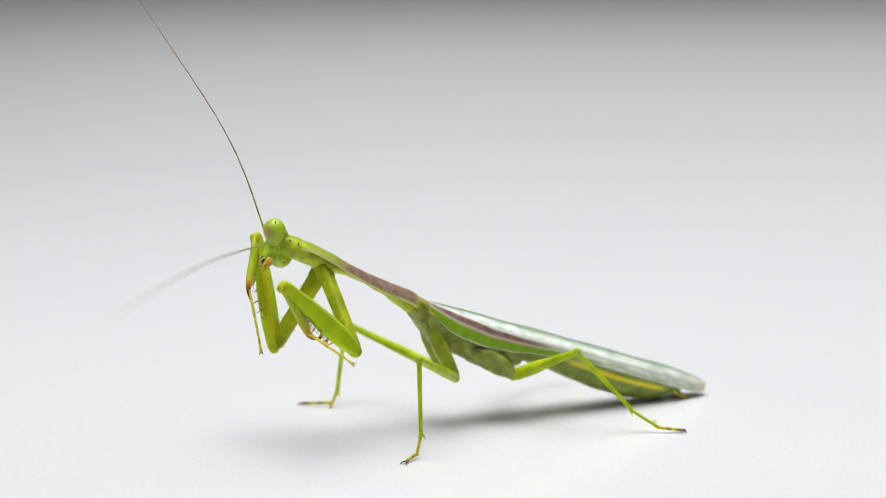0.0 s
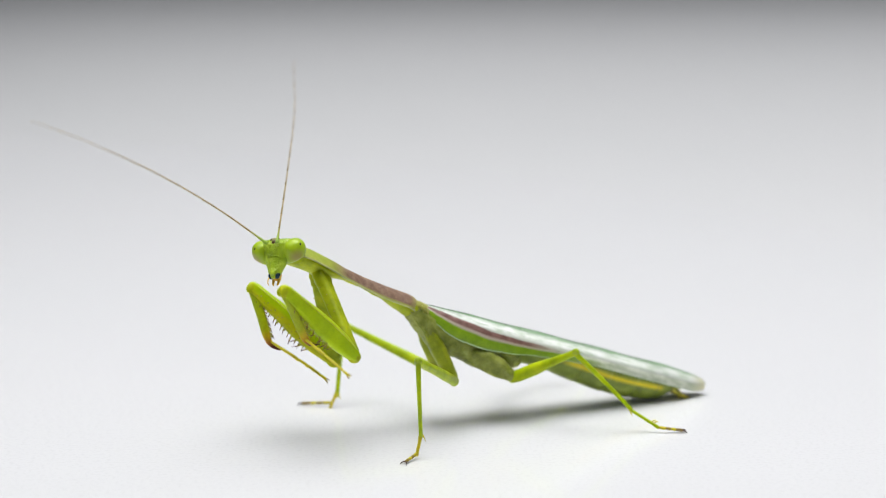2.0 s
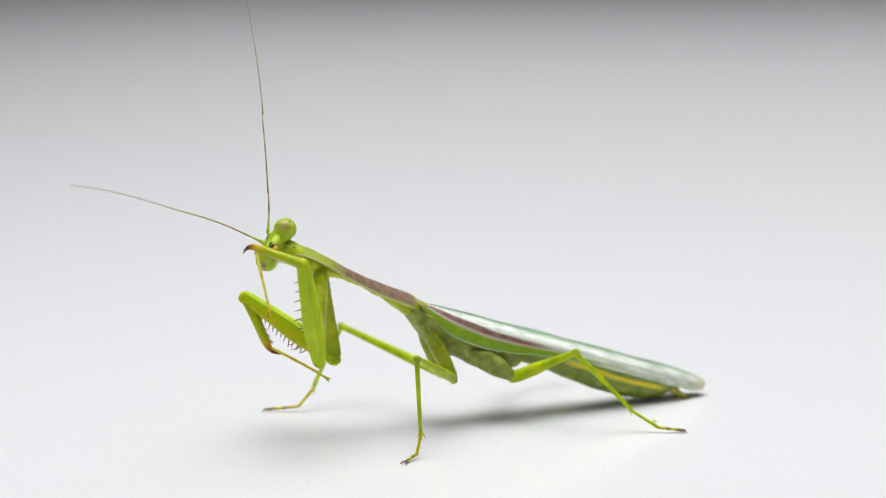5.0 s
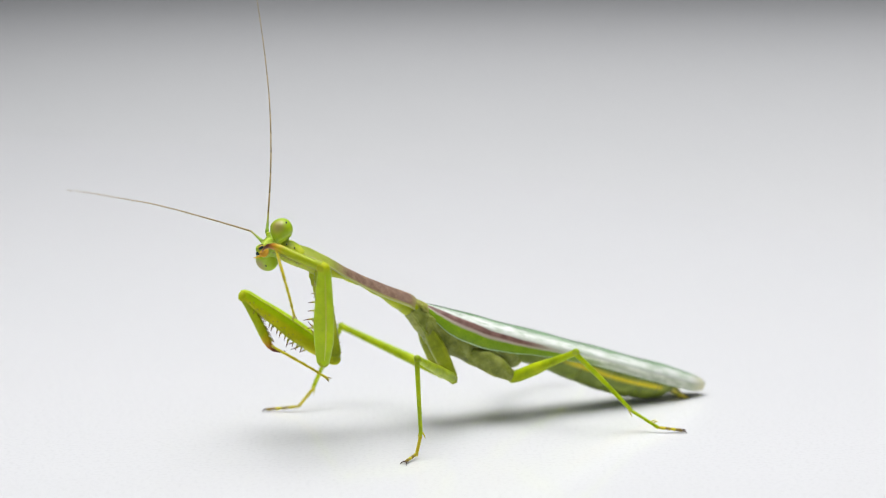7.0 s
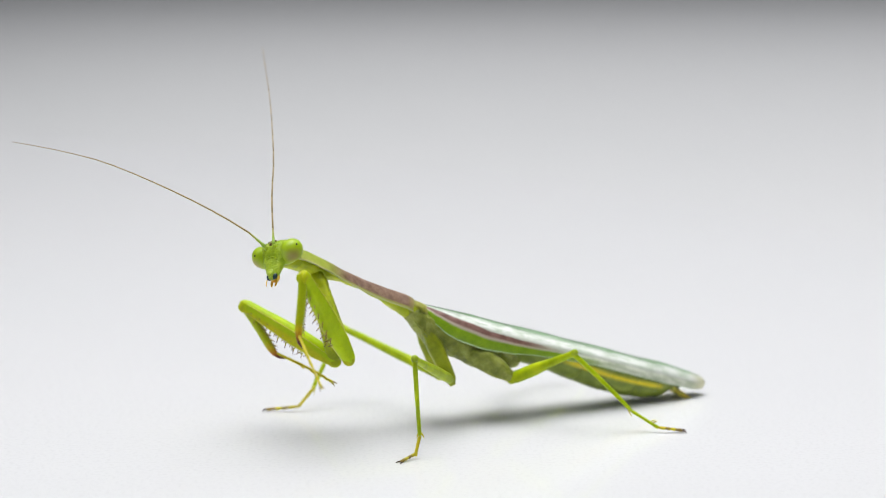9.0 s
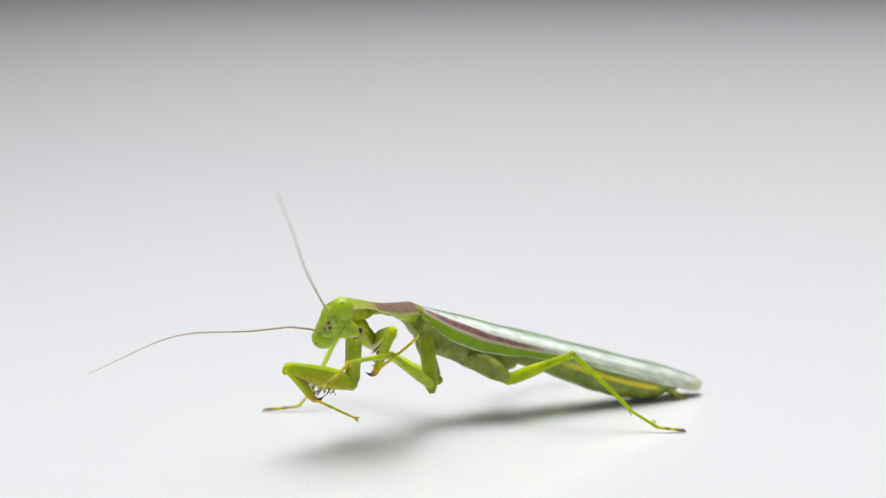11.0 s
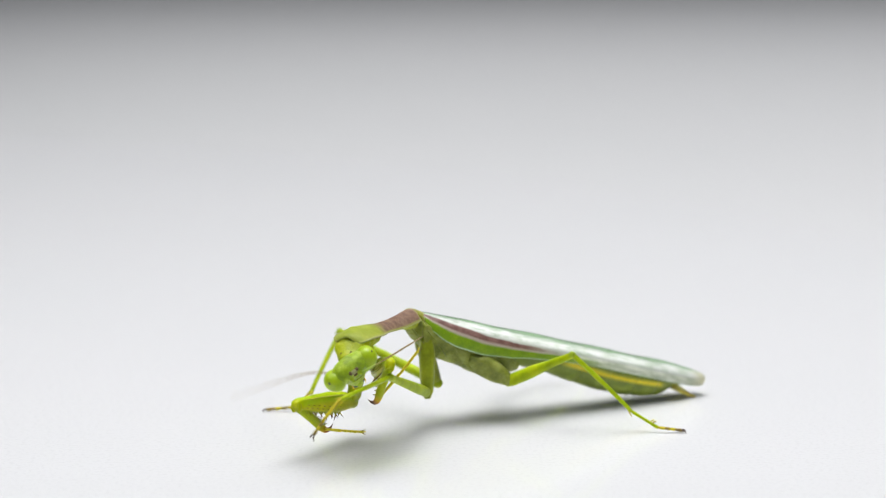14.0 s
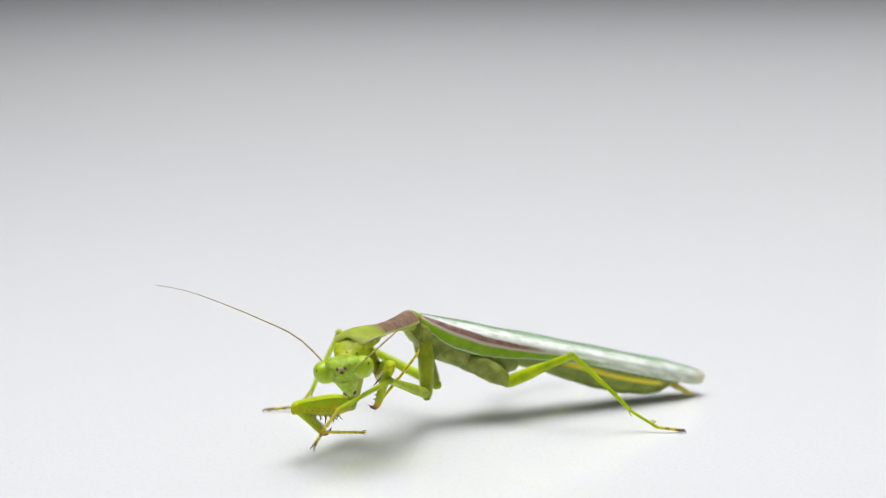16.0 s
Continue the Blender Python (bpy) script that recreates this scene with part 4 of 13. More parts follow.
    key("pupL", [(0,-23.58,-9.38,32.6,-0.2,-41.1,-89.3), (0.25,-23.42,-9.42,32.68,-0.4,-40.5,-88.2), (0.5,-23.2,-9.52,32.71,-0.8,-39.1,-86.3), (0.75,-23.05,-9.74,32.52,-1.1,-36.9,-84.7), (0.8,-23.02,-9.81,32.46,-1.2,-36.1,-84.1), (0.9,-22.41,-10.35,31.88,-2.2,-27.1,-79.1), (1,-21.71,-10.56,31.07,-3.2,-17.1,-73.5), (1.2,-21.08,-10.48,30.55,-3.7,-11,-70.6), (1.25,-21.09,-10.49,30.37,-3.7,-9.6,-70.7), (1.5,-21.24,-10.5,29.07,-3.4,-2.1,-72.2), (1.7,-21,-10.23,28.45,-3.9,2.5,-70), (1.75,-20.29,-10.07,29.22,-4.8,-5.9,-64), (1.8,-19.72,-9.54,29.93,-6,-15.2,-57.3), (2,-20.12,-9.28,29.48,-6.6,-19.6,-53.8), (2.3,-20.11,-9.12,29.73,-6.8,-24,-53.4), (2.5,-20.2,-9.03,29.99,-6.8,-27,-53.9), (2.8,-20.73,-8.74,30.65,-7,-34.9,-55.4), (3,-21.04,-8.58,30.99,-7,-38.7,-56.4), (3.25,-21.05,-7.85,31.43,-8.7,-46,-51.2), (3.5,-20.81,-7.26,31.55,-11,-49.1,-41.6), (4,-21.35,-7.49,32.28,-10,-49.4,-47), (5,-21.7,-7.85,32.44,-8.6,-48.4,-52.9), (7,-22.11,-8.52,32.43,-6.6,-44.5,-60.4), (7.5,-22.02,-8.55,32.46,-6.7,-43.4,-59.7), (7.75,-21.74,-8.33,32.3,-7.5,-43.6,-55.7), (8,-21.61,-8.11,32.18,-8.1,-44.1,-53.2), (8.5,-22.06,-8.93,32.38,-5.5,-39.7,-64.1), (8.7,-21.08,-9.46,31.09,-5.6,-28.3,-61.3), (8.75,-20.75,-9.4,30.6,-6,-26.6,-58.5), (8.8,-20.56,-9.39,30.15,-6.3,-25.4,-56.8), (9,-20.61,-9.58,29.54,-6.3,-23.8,-56.4), (9.2,-20.25,-9.56,28.86,-6.6,-23.6,-54.4), (9.5,-19.4,-10.23,27.91,-6.9,-25.1,-53.1), (9.65,-18.85,-10.96,27.5,-7,-26.9,-53), (9.8,-18.22,-11.87,27.12,-7,-29.3,-53.5), (10.1,-16.96,-14.13,26.42,-6.7,-34.9,-56.9), (10.4,-15.78,-16.75,25.66,-5.6,-39.1,-63.7), (10.7,-14.73,-19.32,24.73,-4.1,-40.3,-71.1), (11,-13.83,-21.32,23.66,-3.1,-39.5,-75.6), (11.3,-13.26,-22.22,22.58,-2.9,-39,-76.5), (11.5,-12.86,-22.21,21.83,-3.6,-38.7,-73.2), (12,-12.14,-22.09,20.2,-5.1,-37.9,-65.7), (12.5,-11.94,-22.18,19.4,-5.2,-37.5,-65.2), (13,-11.66,-22.19,18.65,-5.3,-36.9,-64.5), (13.5,-10.69,-21.84,17.75,-6.8,-38.2,-57.5), (14,-9.77,-21.61,16.91,-8.2,-37.7,-49.7), (14.5,-9.49,-22.15,16.55,-7.9,-32.2,-49.4), (15,-9.32,-21.93,16.18,-8.4,-29.1,-44.6), (15.5,-9.69,-22.42,15.79,-7.9,-24.7,-46.5), (16,-10.17,-23.12,15.59,-7.1,-21.7,-51.5)])
    key("coxaL", [(0,-16.99,-5.6,24.88,-123.5,48.2,-57.8), (0.5,-17,-5.6,25.04,-120.3,50.2,-54.5), (1,-17.24,-5.71,24.9,-121.7,48.5,-55.7), (1.5,-16.95,-5.58,24.74,-122.6,47.4,-56.3), (1.8,-17.25,-5.71,24.34,-122.4,47.3,-55.5), (2,-17.41,-5.78,24.12,-122.8,48.8,-55.4), (2.25,-17.35,-5.76,24.12,-133.5,50.8,-64.1), (2.3,-17.34,-5.75,24.12,-136.3,51.5,-66.3), (2.5,-17.29,-5.73,24.13,-150,58.7,-76.1), (2.7,-17.35,-5.76,24.15,-170.4,56.2,-96), (2.75,-17.37,-5.77,24.15,-173.9,56.4,-100), (2.8,-17.4,-5.78,24.16,-176.2,56.7,-102.7), (3,-17.45,-5.8,24.17,-179.1,57.1,-105.7), (3.25,-17.44,-5.8,24.21,-176,57.3,-104), (3.5,-17.43,-5.79,24.25,-171.8,57.6,-100.9), (4,-17.41,-5.78,24.29,-168,55.8,-94.2), (4.6,-17.41,-5.78,24.29,-169.6,54.8,-91.4), (5.8,-17.41,-5.78,24.29,-176.7,53.3,-88.4), (6.5,-17.41,-5.78,24.29,-179.4,53.1,-86.9), (7.5,-17.43,-5.79,24.23,178.1,52.4,-85.1), (7.75,-17.42,-5.79,24.28,171.9,52.1,-87.2), (8,-17.4,-5.78,24.33,166.6,51.8,-89.2), (8.5,-17.4,-5.78,24.34,172.6,51.3,-83.2), (8.7,-17.49,-5.82,24.22,-164.7,47.5,-69.7), (8.8,-17.57,-5.85,24.11,-157.3,50.4,-65.7), (9,-17.73,-5.92,23.84,-141.6,48.9,-58.9), (9.2,-17.86,-5.98,23.56,-143,46.4,-59.7), (9.5,-17.45,-6.51,23.02,-145.6,49,-59.1), (9.65,-16.98,-7.04,22.71,-147.5,53.2,-58.4), (9.8,-16.39,-7.69,22.37,-149.5,59.8,-57.2), (10.1,-14.95,-9.25,21.66,-142.1,81,-41.9), (10.2,-14.42,-9.81,21.41,-60.7,86.7,42.4), (10.3,-13.9,-10.37,21.17,-6,79.1,100.3), (10.4,-13.37,-10.93,20.92,-2,70.3,108.3), (10.7,-11.93,-12.46,20.2,-15.5,49.8,113.4), (11,-11.97,-13.8,19.16,-52.44,26.81,79.09), (11.3,-11.56,-14.33,18.61,-59.21,27.07,80.83), (11.5,-11.56,-14.34,18.3,-59.68,26.04,80.93), (12,-11.59,-14.31,17.66,-59.87,24.68,82.28), (12.5,-11.57,-14.31,17.14,-56.47,24.5,83.18), (13,-11.56,-14.24,16.53,-49.25,24.96,84.77), (13.5,-11.24,-14.28,15.94,-35.46,26.09,85.15), (14,-10.79,-14.42,15.64,-24.35,27.52,84.58), (14.5,-10.6,-14.51,15.79,-21.2,30.45,84.63), (15,-10.47,-14.52,15.67,-19.98,30.89,82.63), (15.5,-10.58,-14.54,15.59,-21.48,29.59,82.02), (16,-10.79,-14.58,15.56,-24.7,28.91,81.83)])
    key("femurL", [(0,-12.23,-13.16,14.89,3.9,-42.2,-143.5), (0.5,-12.02,-12.59,14.75,8.9,-42.2,-144.3), (0.8,-12.16,-12.85,14.82,12.7,-41.8,-143.6), (1,-12.24,-13.04,14.86,13.8,-41.6,-143.3), (1.5,-11.92,-13.13,14.88,16,-41.6,-143.3), (1.7,-12,-13.2,14.69,14.3,-41.8,-143.6), (1.8,-12.1,-13.19,14.49,11.7,-42.1,-143.8), (2,-12.4,-13.06,14.05,2,-43.3,-143.7), (2.25,-13.65,-13.37,13.73,-20,-47.2,-137.2), (2.3,-13.98,-13.39,13.64,-21.7,-48.4,-135.6), (2.5,-15.62,-12.48,12.68,-8.8,-60.2,-130.2), (2.7,-18.13,-13.17,13.01,-76,-69.9,-118.7), (2.75,-18.66,-13.07,12.99,-69.6,-74.2,-116.9), (2.8,-19.02,-12.96,12.96,-63.6,-77.7,-115.6), (3,-19.42,-12.82,12.93,-57.4,-78,-108.8), (3.25,-19.19,-12.82,12.93,-66.1,-78.6,-118), (3.5,-18.78,-12.84,12.93,-71.9,-78.4,-129.9), (4,-17.96,-13.29,13.21,-79.9,-75.1,-130.4), (4.2,-17.83,-13.37,13.25,-84.1,-74.2,-127.3), (4.6,-17.6,-13.52,13.35,-93,-72.5,-119.4), (5,-17.44,-13.63,13.43,-101.4,-70.6,-110.6), (5.8,-17.19,-13.78,13.54,-114,-66.7,-95.6), (6.2,-17.08,-13.82,13.57,-118,-65.4,-90.6), (6.5,-16.98,-13.83,13.58,-120.3,-65,-88.1), (7,-16.82,-13.81,13.58,-123.7,-66.4,-85.4), (7.5,-16.74,-13.94,13.61,-125.3,-68.8,-80.6), (7.75,-17.01,-14,13.7,-136.2,-68,-68.3), (8,-17.29,-14.06,13.8,-144.4,-66.7,-59), (8.5,-16.41,-14.11,13.89,-134.7,-69.2,-65.2), (8.7,-14.34,-14.31,14.35,-56.8,-63.7,-102.5), (8.8,-14.05,-13.63,13.78,-46.6,-63,-113.3), (9,-13.18,-13.46,13.74,7,-56.2,-131.8), (9.2,-13.2,-13.95,13.85,5.8,-52.6,-124.8), (9.5,-12.94,-14.05,12.9,7.8,-54.9,-121.2), (9.65,-12.79,-13.87,11.97,5.9,-57.2,-117.3), (9.8,-12.74,-13.36,10.79,2.1,-59.3,-110.6), (10.1,-13.38,-10.65,8.43,-6.8,-57.7,-88.3), (10.2,-13.85,-9.29,8.04,-7.6,-54.4,-81.1), (10.3,-14.35,-7.89,8.01,-7.2,-50.3,-75.1), (10.4,-14.79,-6.64,8.31,-6.1,-45.7,-70.5), (10.7,-15.37,-4.52,9.96,-1.7,-33.8,-61.3), (11,-9.71,-2.06,13.12,-19.54,-19.45,-80.01), (11.3,-9.66,-2.55,12.51,-21.25,-19.86,-77), (11.5,-9.66,-2.45,12.42,-21.21,-19.23,-77.04), (12,-9.95,-2.24,12.06,-22.73,-18.59,-75.97), (12.5,-10.12,-2.2,11.58,-23.44,-18.27,-75.98), (13,-10.45,-2.14,10.87,-19.29,-17.89,-76.27), (13.5,-10.22,-2.29,10.05,-15.51,-17.01,-78.55), (14,-9.67,-2.59,9.45,-14.41,-16.98,-81.4), (14.5,-9.52,-3.01,9,-15.18,-18.93,-81.84), (15,-8.99,-3.12,8.79,-16.96,-18.96,-83.84), (15.5,-8.96,-3,8.97,-16.58,-17.73,-84), (16,-9.12,-2.97,9.08,-15.81,-17.22,-83.41)])
    key("tibiaL", [(0,-21.75,-20.22,25.64,173.8,62.2,33.7), (0.5,-21.64,-19.52,25.49,165.1,63.5,28.3), (0.8,-21.77,-19.93,25.48,158.1,63.8,25.1), (1,-21.84,-20.19,25.48,156.1,63.8,24.3), (1.5,-21.52,-20.29,25.5,152.5,63.4,22.5), (1.7,-21.6,-20.28,25.36,155.5,63.7,23.8), (1.8,-21.68,-20.2,25.22,159.9,64.1,25.9), (2,-21.78,-19.95,25.03,176.5,65.6,34.5), (2.25,-21.63,-20.76,25.47,-122.9,73.9,84), (2.3,-21.56,-20.83,25.61,-111.1,74.7,96.1), (2.5,-20.76,-18.56,26.56,-15.7,73.7,-153), (2.7,-20.77,-18.01,28.03,-36.1,55.5,135.2), (2.75,-20.63,-16.96,28.39,-21.5,45.8,158.4), (2.8,-20.49,-16.03,28.59,-13.3,33.7,173.9), (3,-20.5,-15.96,28.58,-11,23.6,-170.1), (3.25,-20.68,-15.6,28.62,-11,19.3,172.7), (3.5,-20.85,-15.3,28.6,-11.3,13.5,155.9), (4,-20.62,-16.43,28.67,-14.7,-6.3,151.7), (4.2,-20.46,-16.83,28.65,-15.8,-7.5,150.9), (4.6,-19.97,-17.72,28.6,-17.8,-9.7,150.6), (5,-19.31,-18.62,28.52,-19.4,-11.6,151.4), (5.4,-18.55,-19.43,28.39,-20.9,-13.4,152.9), (5.8,-17.8,-20.08,28.24,-22,-15.2,154.6), (6.2,-17.14,-20.48,28.12,-22.6,-16.8,155.9), (6.5,-16.76,-20.58,28.08,-22.5,-17.7,156.3), (7,-16.31,-20.19,28.24,-20.4,-17.5,155), (7.5,-15.79,-19.64,28.53,-18.1,-18.1,158), (7.75,-14.8,-19.57,28.54,-15.6,-15.3,157.5), (8,-14.02,-19.49,28.49,-13.6,-11.9,157.3), (8.5,-14.03,-19.27,28.85,-14.7,-4.6,159.3), (8.7,-15.87,-21.24,28.69,-30.6,43.2,-178.4), (8.75,-16.39,-20.79,28.39,-34.8,52.3,175), (8.8,-16.93,-20.31,28.03,-42,60.5,165.4), (9,-19.11,-20.09,27.04,16,75.8,-110.5), (9.2,-18.74,-21.94,26.56,27,82.2,-93.4), (9.5,-17.69,-21.92,26,71.3,85.3,-43.5), (9.65,-16.76,-21.58,25.42,99.4,86.8,-12.9), (9.8,-15.61,-21.01,24.55,152.6,87.7,43.9), (10.1,-13.13,-19.2,21.95,-145,83.7,120.8), (10.2,-12.4,-18.48,21.05,-146.7,82,125.8), (10.3,-11.72,-17.77,20.31,-152.2,80.1,126.8), (10.4,-11.07,-17.17,19.76,-159.5,77.7,125.1), (10.7,-8.99,-16.19,18.85,-176.6,65.7,120.8), (11,-7.09,-16.91,18.45,175,55.1,121.7), (11.3,-6.27,-17.21,17.95,172.8,51.7,122.8), (11.5,-6.27,-17.17,17.69,176.1,52.9,124.4), (12,-6.28,-16.96,17.16,-172.2,55.6,131.5), (12.5,-6.44,-16.94,16.6,-169,55.5,132.7), (13,-6.84,-16.93,15.79,-176.8,54.8,125.6), (13.5,-7.19,-17.28,14.73,172.5,52.8,117.2), (14,-7.38,-17.72,14.12,167.1,52.3,112.8), (14.5,-7.37,-17.99,14.19,168.8,53.7,113.5), (15,-7.37,-18.16,13.99,169.1,53.7,113.5), (16,-7.37,-18.15,13.82,170,54.5,114)])
    key("tarsusL", [(0,-18.68,-18.17,18.65,48.4,11.3,-53), (0.5,-18.55,-17.85,18.42,48.4,10.4,-53.1), (0.9,-18.64,-18.63,18.39,48.6,8.9,-54.2), (1,-18.66,-18.75,18.39,48.7,8.7,-54.3), (1.5,-18.26,-18.93,18.43,48.8,9.7,-53.8), (1.75,-18.47,-18.8,18.2,48.8,12.9,-53.8), (2,-19.09,-18.1,17.84,47.7,15.8,-53.8), (2.25,-21.4,-18.59,17.88,43.6,15.1,-48.8), (2.3,-21.78,-18.76,17.99,42.3,15.5,-48.1), (2.5,-22.73,-19.57,18.98,29.8,17.6,-50.9), (2.7,-23.95,-14.85,21.52,19.7,24.9,-48.7), (2.75,-25.76,-14.93,22.73,15.5,22.1,-46.2), (2.8,-27.02,-15.33,24.2,12.1,21.1,-44.9), (3,-27.63,-17.21,25.41,10.5,17,-49.2), (3.25,-28.07,-14.65,26.01,11.7,25.2,-44.7), (3.5,-27.86,-12.16,26.76,14,35.4,-42.1), (4,-27.54,-12.7,29.53,15.2,41.2,-70.9), (4.2,-27.31,-13.03,29.69,15.2,41.8,-72.2), (4.6,-26.75,-13.89,29.93,14.8,43.7,-72.4), (5,-26.1,-14.91,30.1,14.4,46.1,-70.4), (5.4,-25.39,-15.93,30.22,14.2,48.6,-67), (5.8,-24.69,-16.81,30.31,14.2,51,-63.1), (6.2,-24.05,-17.4,30.4,14.1,52.8,-60.3), (6.5,-23.65,-17.55,30.48,13.4,53.5,-59.9), (7,-23.14,-17,30.61,11.4,54.6,-60.8), (7.5,-22.76,-16.83,30.98,7.8,56.6,-62.9), (7.75,-21.84,-16.65,30.63,0.2,55.9,-68), (8,-21.15,-16.5,30.12,-5.8,53.4,-71.7), (8.5,-21.39,-16.49,29.48,-11.2,33.1,-97.1), (8.7,-21.63,-21.4,23.28,2.7,33.7,-96.5), (8.75,-21.2,-20.37,22.14,7.3,29.1,-91.5), (8.8,-20.7,-19.33,21.16,12.8,24.7,-84.2), (9,-19.79,-21.91,19.38,29.9,27.8,-69.4), (9.2,-18.81,-23.01,18.73,32,21.2,-64.2), (9.5,-17.22,-22.36,18.13,30.2,14.5,-60.3), (9.65,-16.32,-21.68,17.53,27.8,9.7,-58.7), (9.8,-15.38,-20.78,16.66,25,3.1,-57.4), (10.1,-13.58,-18.46,14.1,22.7,-14.7,-55), (10.2,-13.05,-17.58,13.23,24.3,-20.3,-54.1), (10.3,-12.53,-16.69,12.53,27.8,-24.6,-53.3), (10.4,-12.04,-15.79,12.04,33.5,-27.7,-52.6), (10.7,-10.65,-13.4,11.65,75.2,-31.9,-50.6), (11,-9.45,-13.06,11.97,137.4,-34.8,-47.5), (11.3,-8.91,-13.1,11.77,147.6,-38.5,-43.6), (11.5,-8.95,-13.24,11.41,143.1,-39.8,-41), (12,-9.23,-13.6,10.66,131.1,-39.5,-36.7), (12.5,-9.46,-13.66,10.11,128,-38.7,-37.6), (13,-9.48,-13.23,9.34,123.6,-42.2,-33.4), (13.5,-9.37,-13.03,8.44,126,-45.7,-32.7), (14,-9.25,-13.27,7.87,129.3,-48,-33.7), (14.5,-9.24,-13.71,7.82,128.2,-48.8,-32.3), (15,-9.23,-13.87,7.62,126.5,-50.2,-29.8), (15.5,-9.23,-13.94,7.47,126.2,-50.4,-29.3), (16,-9.23,-13.96,7.39,126.5,-50.2,-29.8)])
    key("pupR", [(0,-22.6,-7.12,26.43,-7.8,34.1,-59.4), (0.25,-22.63,-7.09,26.56,-7.5,34.5,-60.9), (0.5,-22.72,-7.02,26.68,-6.9,34.7,-63.7), (0.75,-22.86,-6.98,26.72,-6.4,32.8,-64.7), (0.8,-22.91,-6.96,26.75,-6.2,31.8,-65.2), (0.9,-24.03,-6.91,27.97,0.9,-5.8,-94.7), (1,-25.22,-5.53,30.3,7.9,-46.3,-124.9), (1.2,-24.83,-5.24,31.23,7.7,-55,-119.3), (1.25,-24.75,-5.17,31.38,7.2,-56.9,-116.6), (1.5,-24.33,-5.03,31.89,4.1,-60.8,-103.8), (1.7,-24.56,-5.41,32.23,5,-56.2,-108.5), (1.75,-25.29,-5.63,31.1,8.8,-48.3,-127.9), (1.8,-25.85,-6.38,29.6,8.9,-29,-138.2), (2,-26.7,-6.99,28.38,8.3,-20.4,-137.1), (2.3,-26.57,-7.18,27.7,8.2,-13.1,-137.6), (2.5,-26.47,-7.27,27.36,8.1,-8.4,-137.2), (2.75,-26.42,-7.59,26.69,7.9,1.4,-134.7), (2.8,-26.42,-7.65,26.56,7.8,3.4,-134), (3,-26.35,-7.84,26.31,7.7,8.4,-131.6), (3.25,-25.9,-8.5,26.01,7,16.3,-125), (3.5,-25.56,-9.04,26.05,6.2,18.8,-119.3), (4,-25.51,-8.79,26.32,6,24.9,-116.6), (4.6,-25.38,-8.64,26.23,5.9,28.3,-114.8), (6.2,-25.2,-8.33,26.17,5.5,33.7,-111.1), (7,-25.09,-8.13,26.11,4.7,36.6,-106.8), (7.5,-25.12,-8.09,26.23,4.7,36.8,-106.7), (7.75,-25.55,-8.24,26.33,6.5,30.9,-116.4), (8,-25.95,-8.27,26.46,7.1,24.2,-122.4), (8.5,-25.69,-7.62,26.75,7.5,26.3,-123.7), (8.7,-26.5,-6.89,27.82,8.3,-5,-138.5), (8.75,-26.59,-6.98,27.82,8.3,-8.7,-138.6), (8.8,-26.65,-7.07,27.7,8.3,-11.1,-138.5), (9,-26.71,-7.15,27.38,8.4,-13.5,-139), (9.2,-26.53,-7.4,26.78,8.4,-13,-138.8), (9.5,-25.8,-8.4,25.68,8.2,-11.4,-137.9), (9.65,-25.22,-9.31,25,8.1,-9.6,-137.1), (9.8,-24.54,-10.42,24.23,7.9,-7.1,-135.9), (10.1,-22.84,-13.04,22.54,7.6,-0.7,-132.6), (10.4,-20.89,-15.78,20.75,7.1,6.4,-128.4), (10.7,-18.96,-18.2,19.06,6.7,12.5,-124.1), (11,-17.46,-19.98,17.61,6.3,16.5,-120.6), (11.3,-16.7,-20.87,16.4,5.9,17.8,-118.4), (11.5,-16.75,-21.12,15.84,5.8,15.6,-118.6), (12,-16.96,-21.65,14.8,5.7,10.4,-118.7), (13,-16.68,-21.74,13.41,5.7,9.5,-119), (13.5,-16.07,-22.61,12.86,5,6.3,-115.5), (14,-15.53,-23.45,12.78,4.5,1.8,-113.4), (14.5,-15.98,-23.22,13.36,5.3,-3,-118.7), (15,-16.1,-23.48,13.92,5.2,-7.5,-117.9), (15.5,-16.77,-23.12,14.23,5.8,-11.4,-121.5), (16,-17.31,-22.52,14.35,6.6,-14,-126.2)])
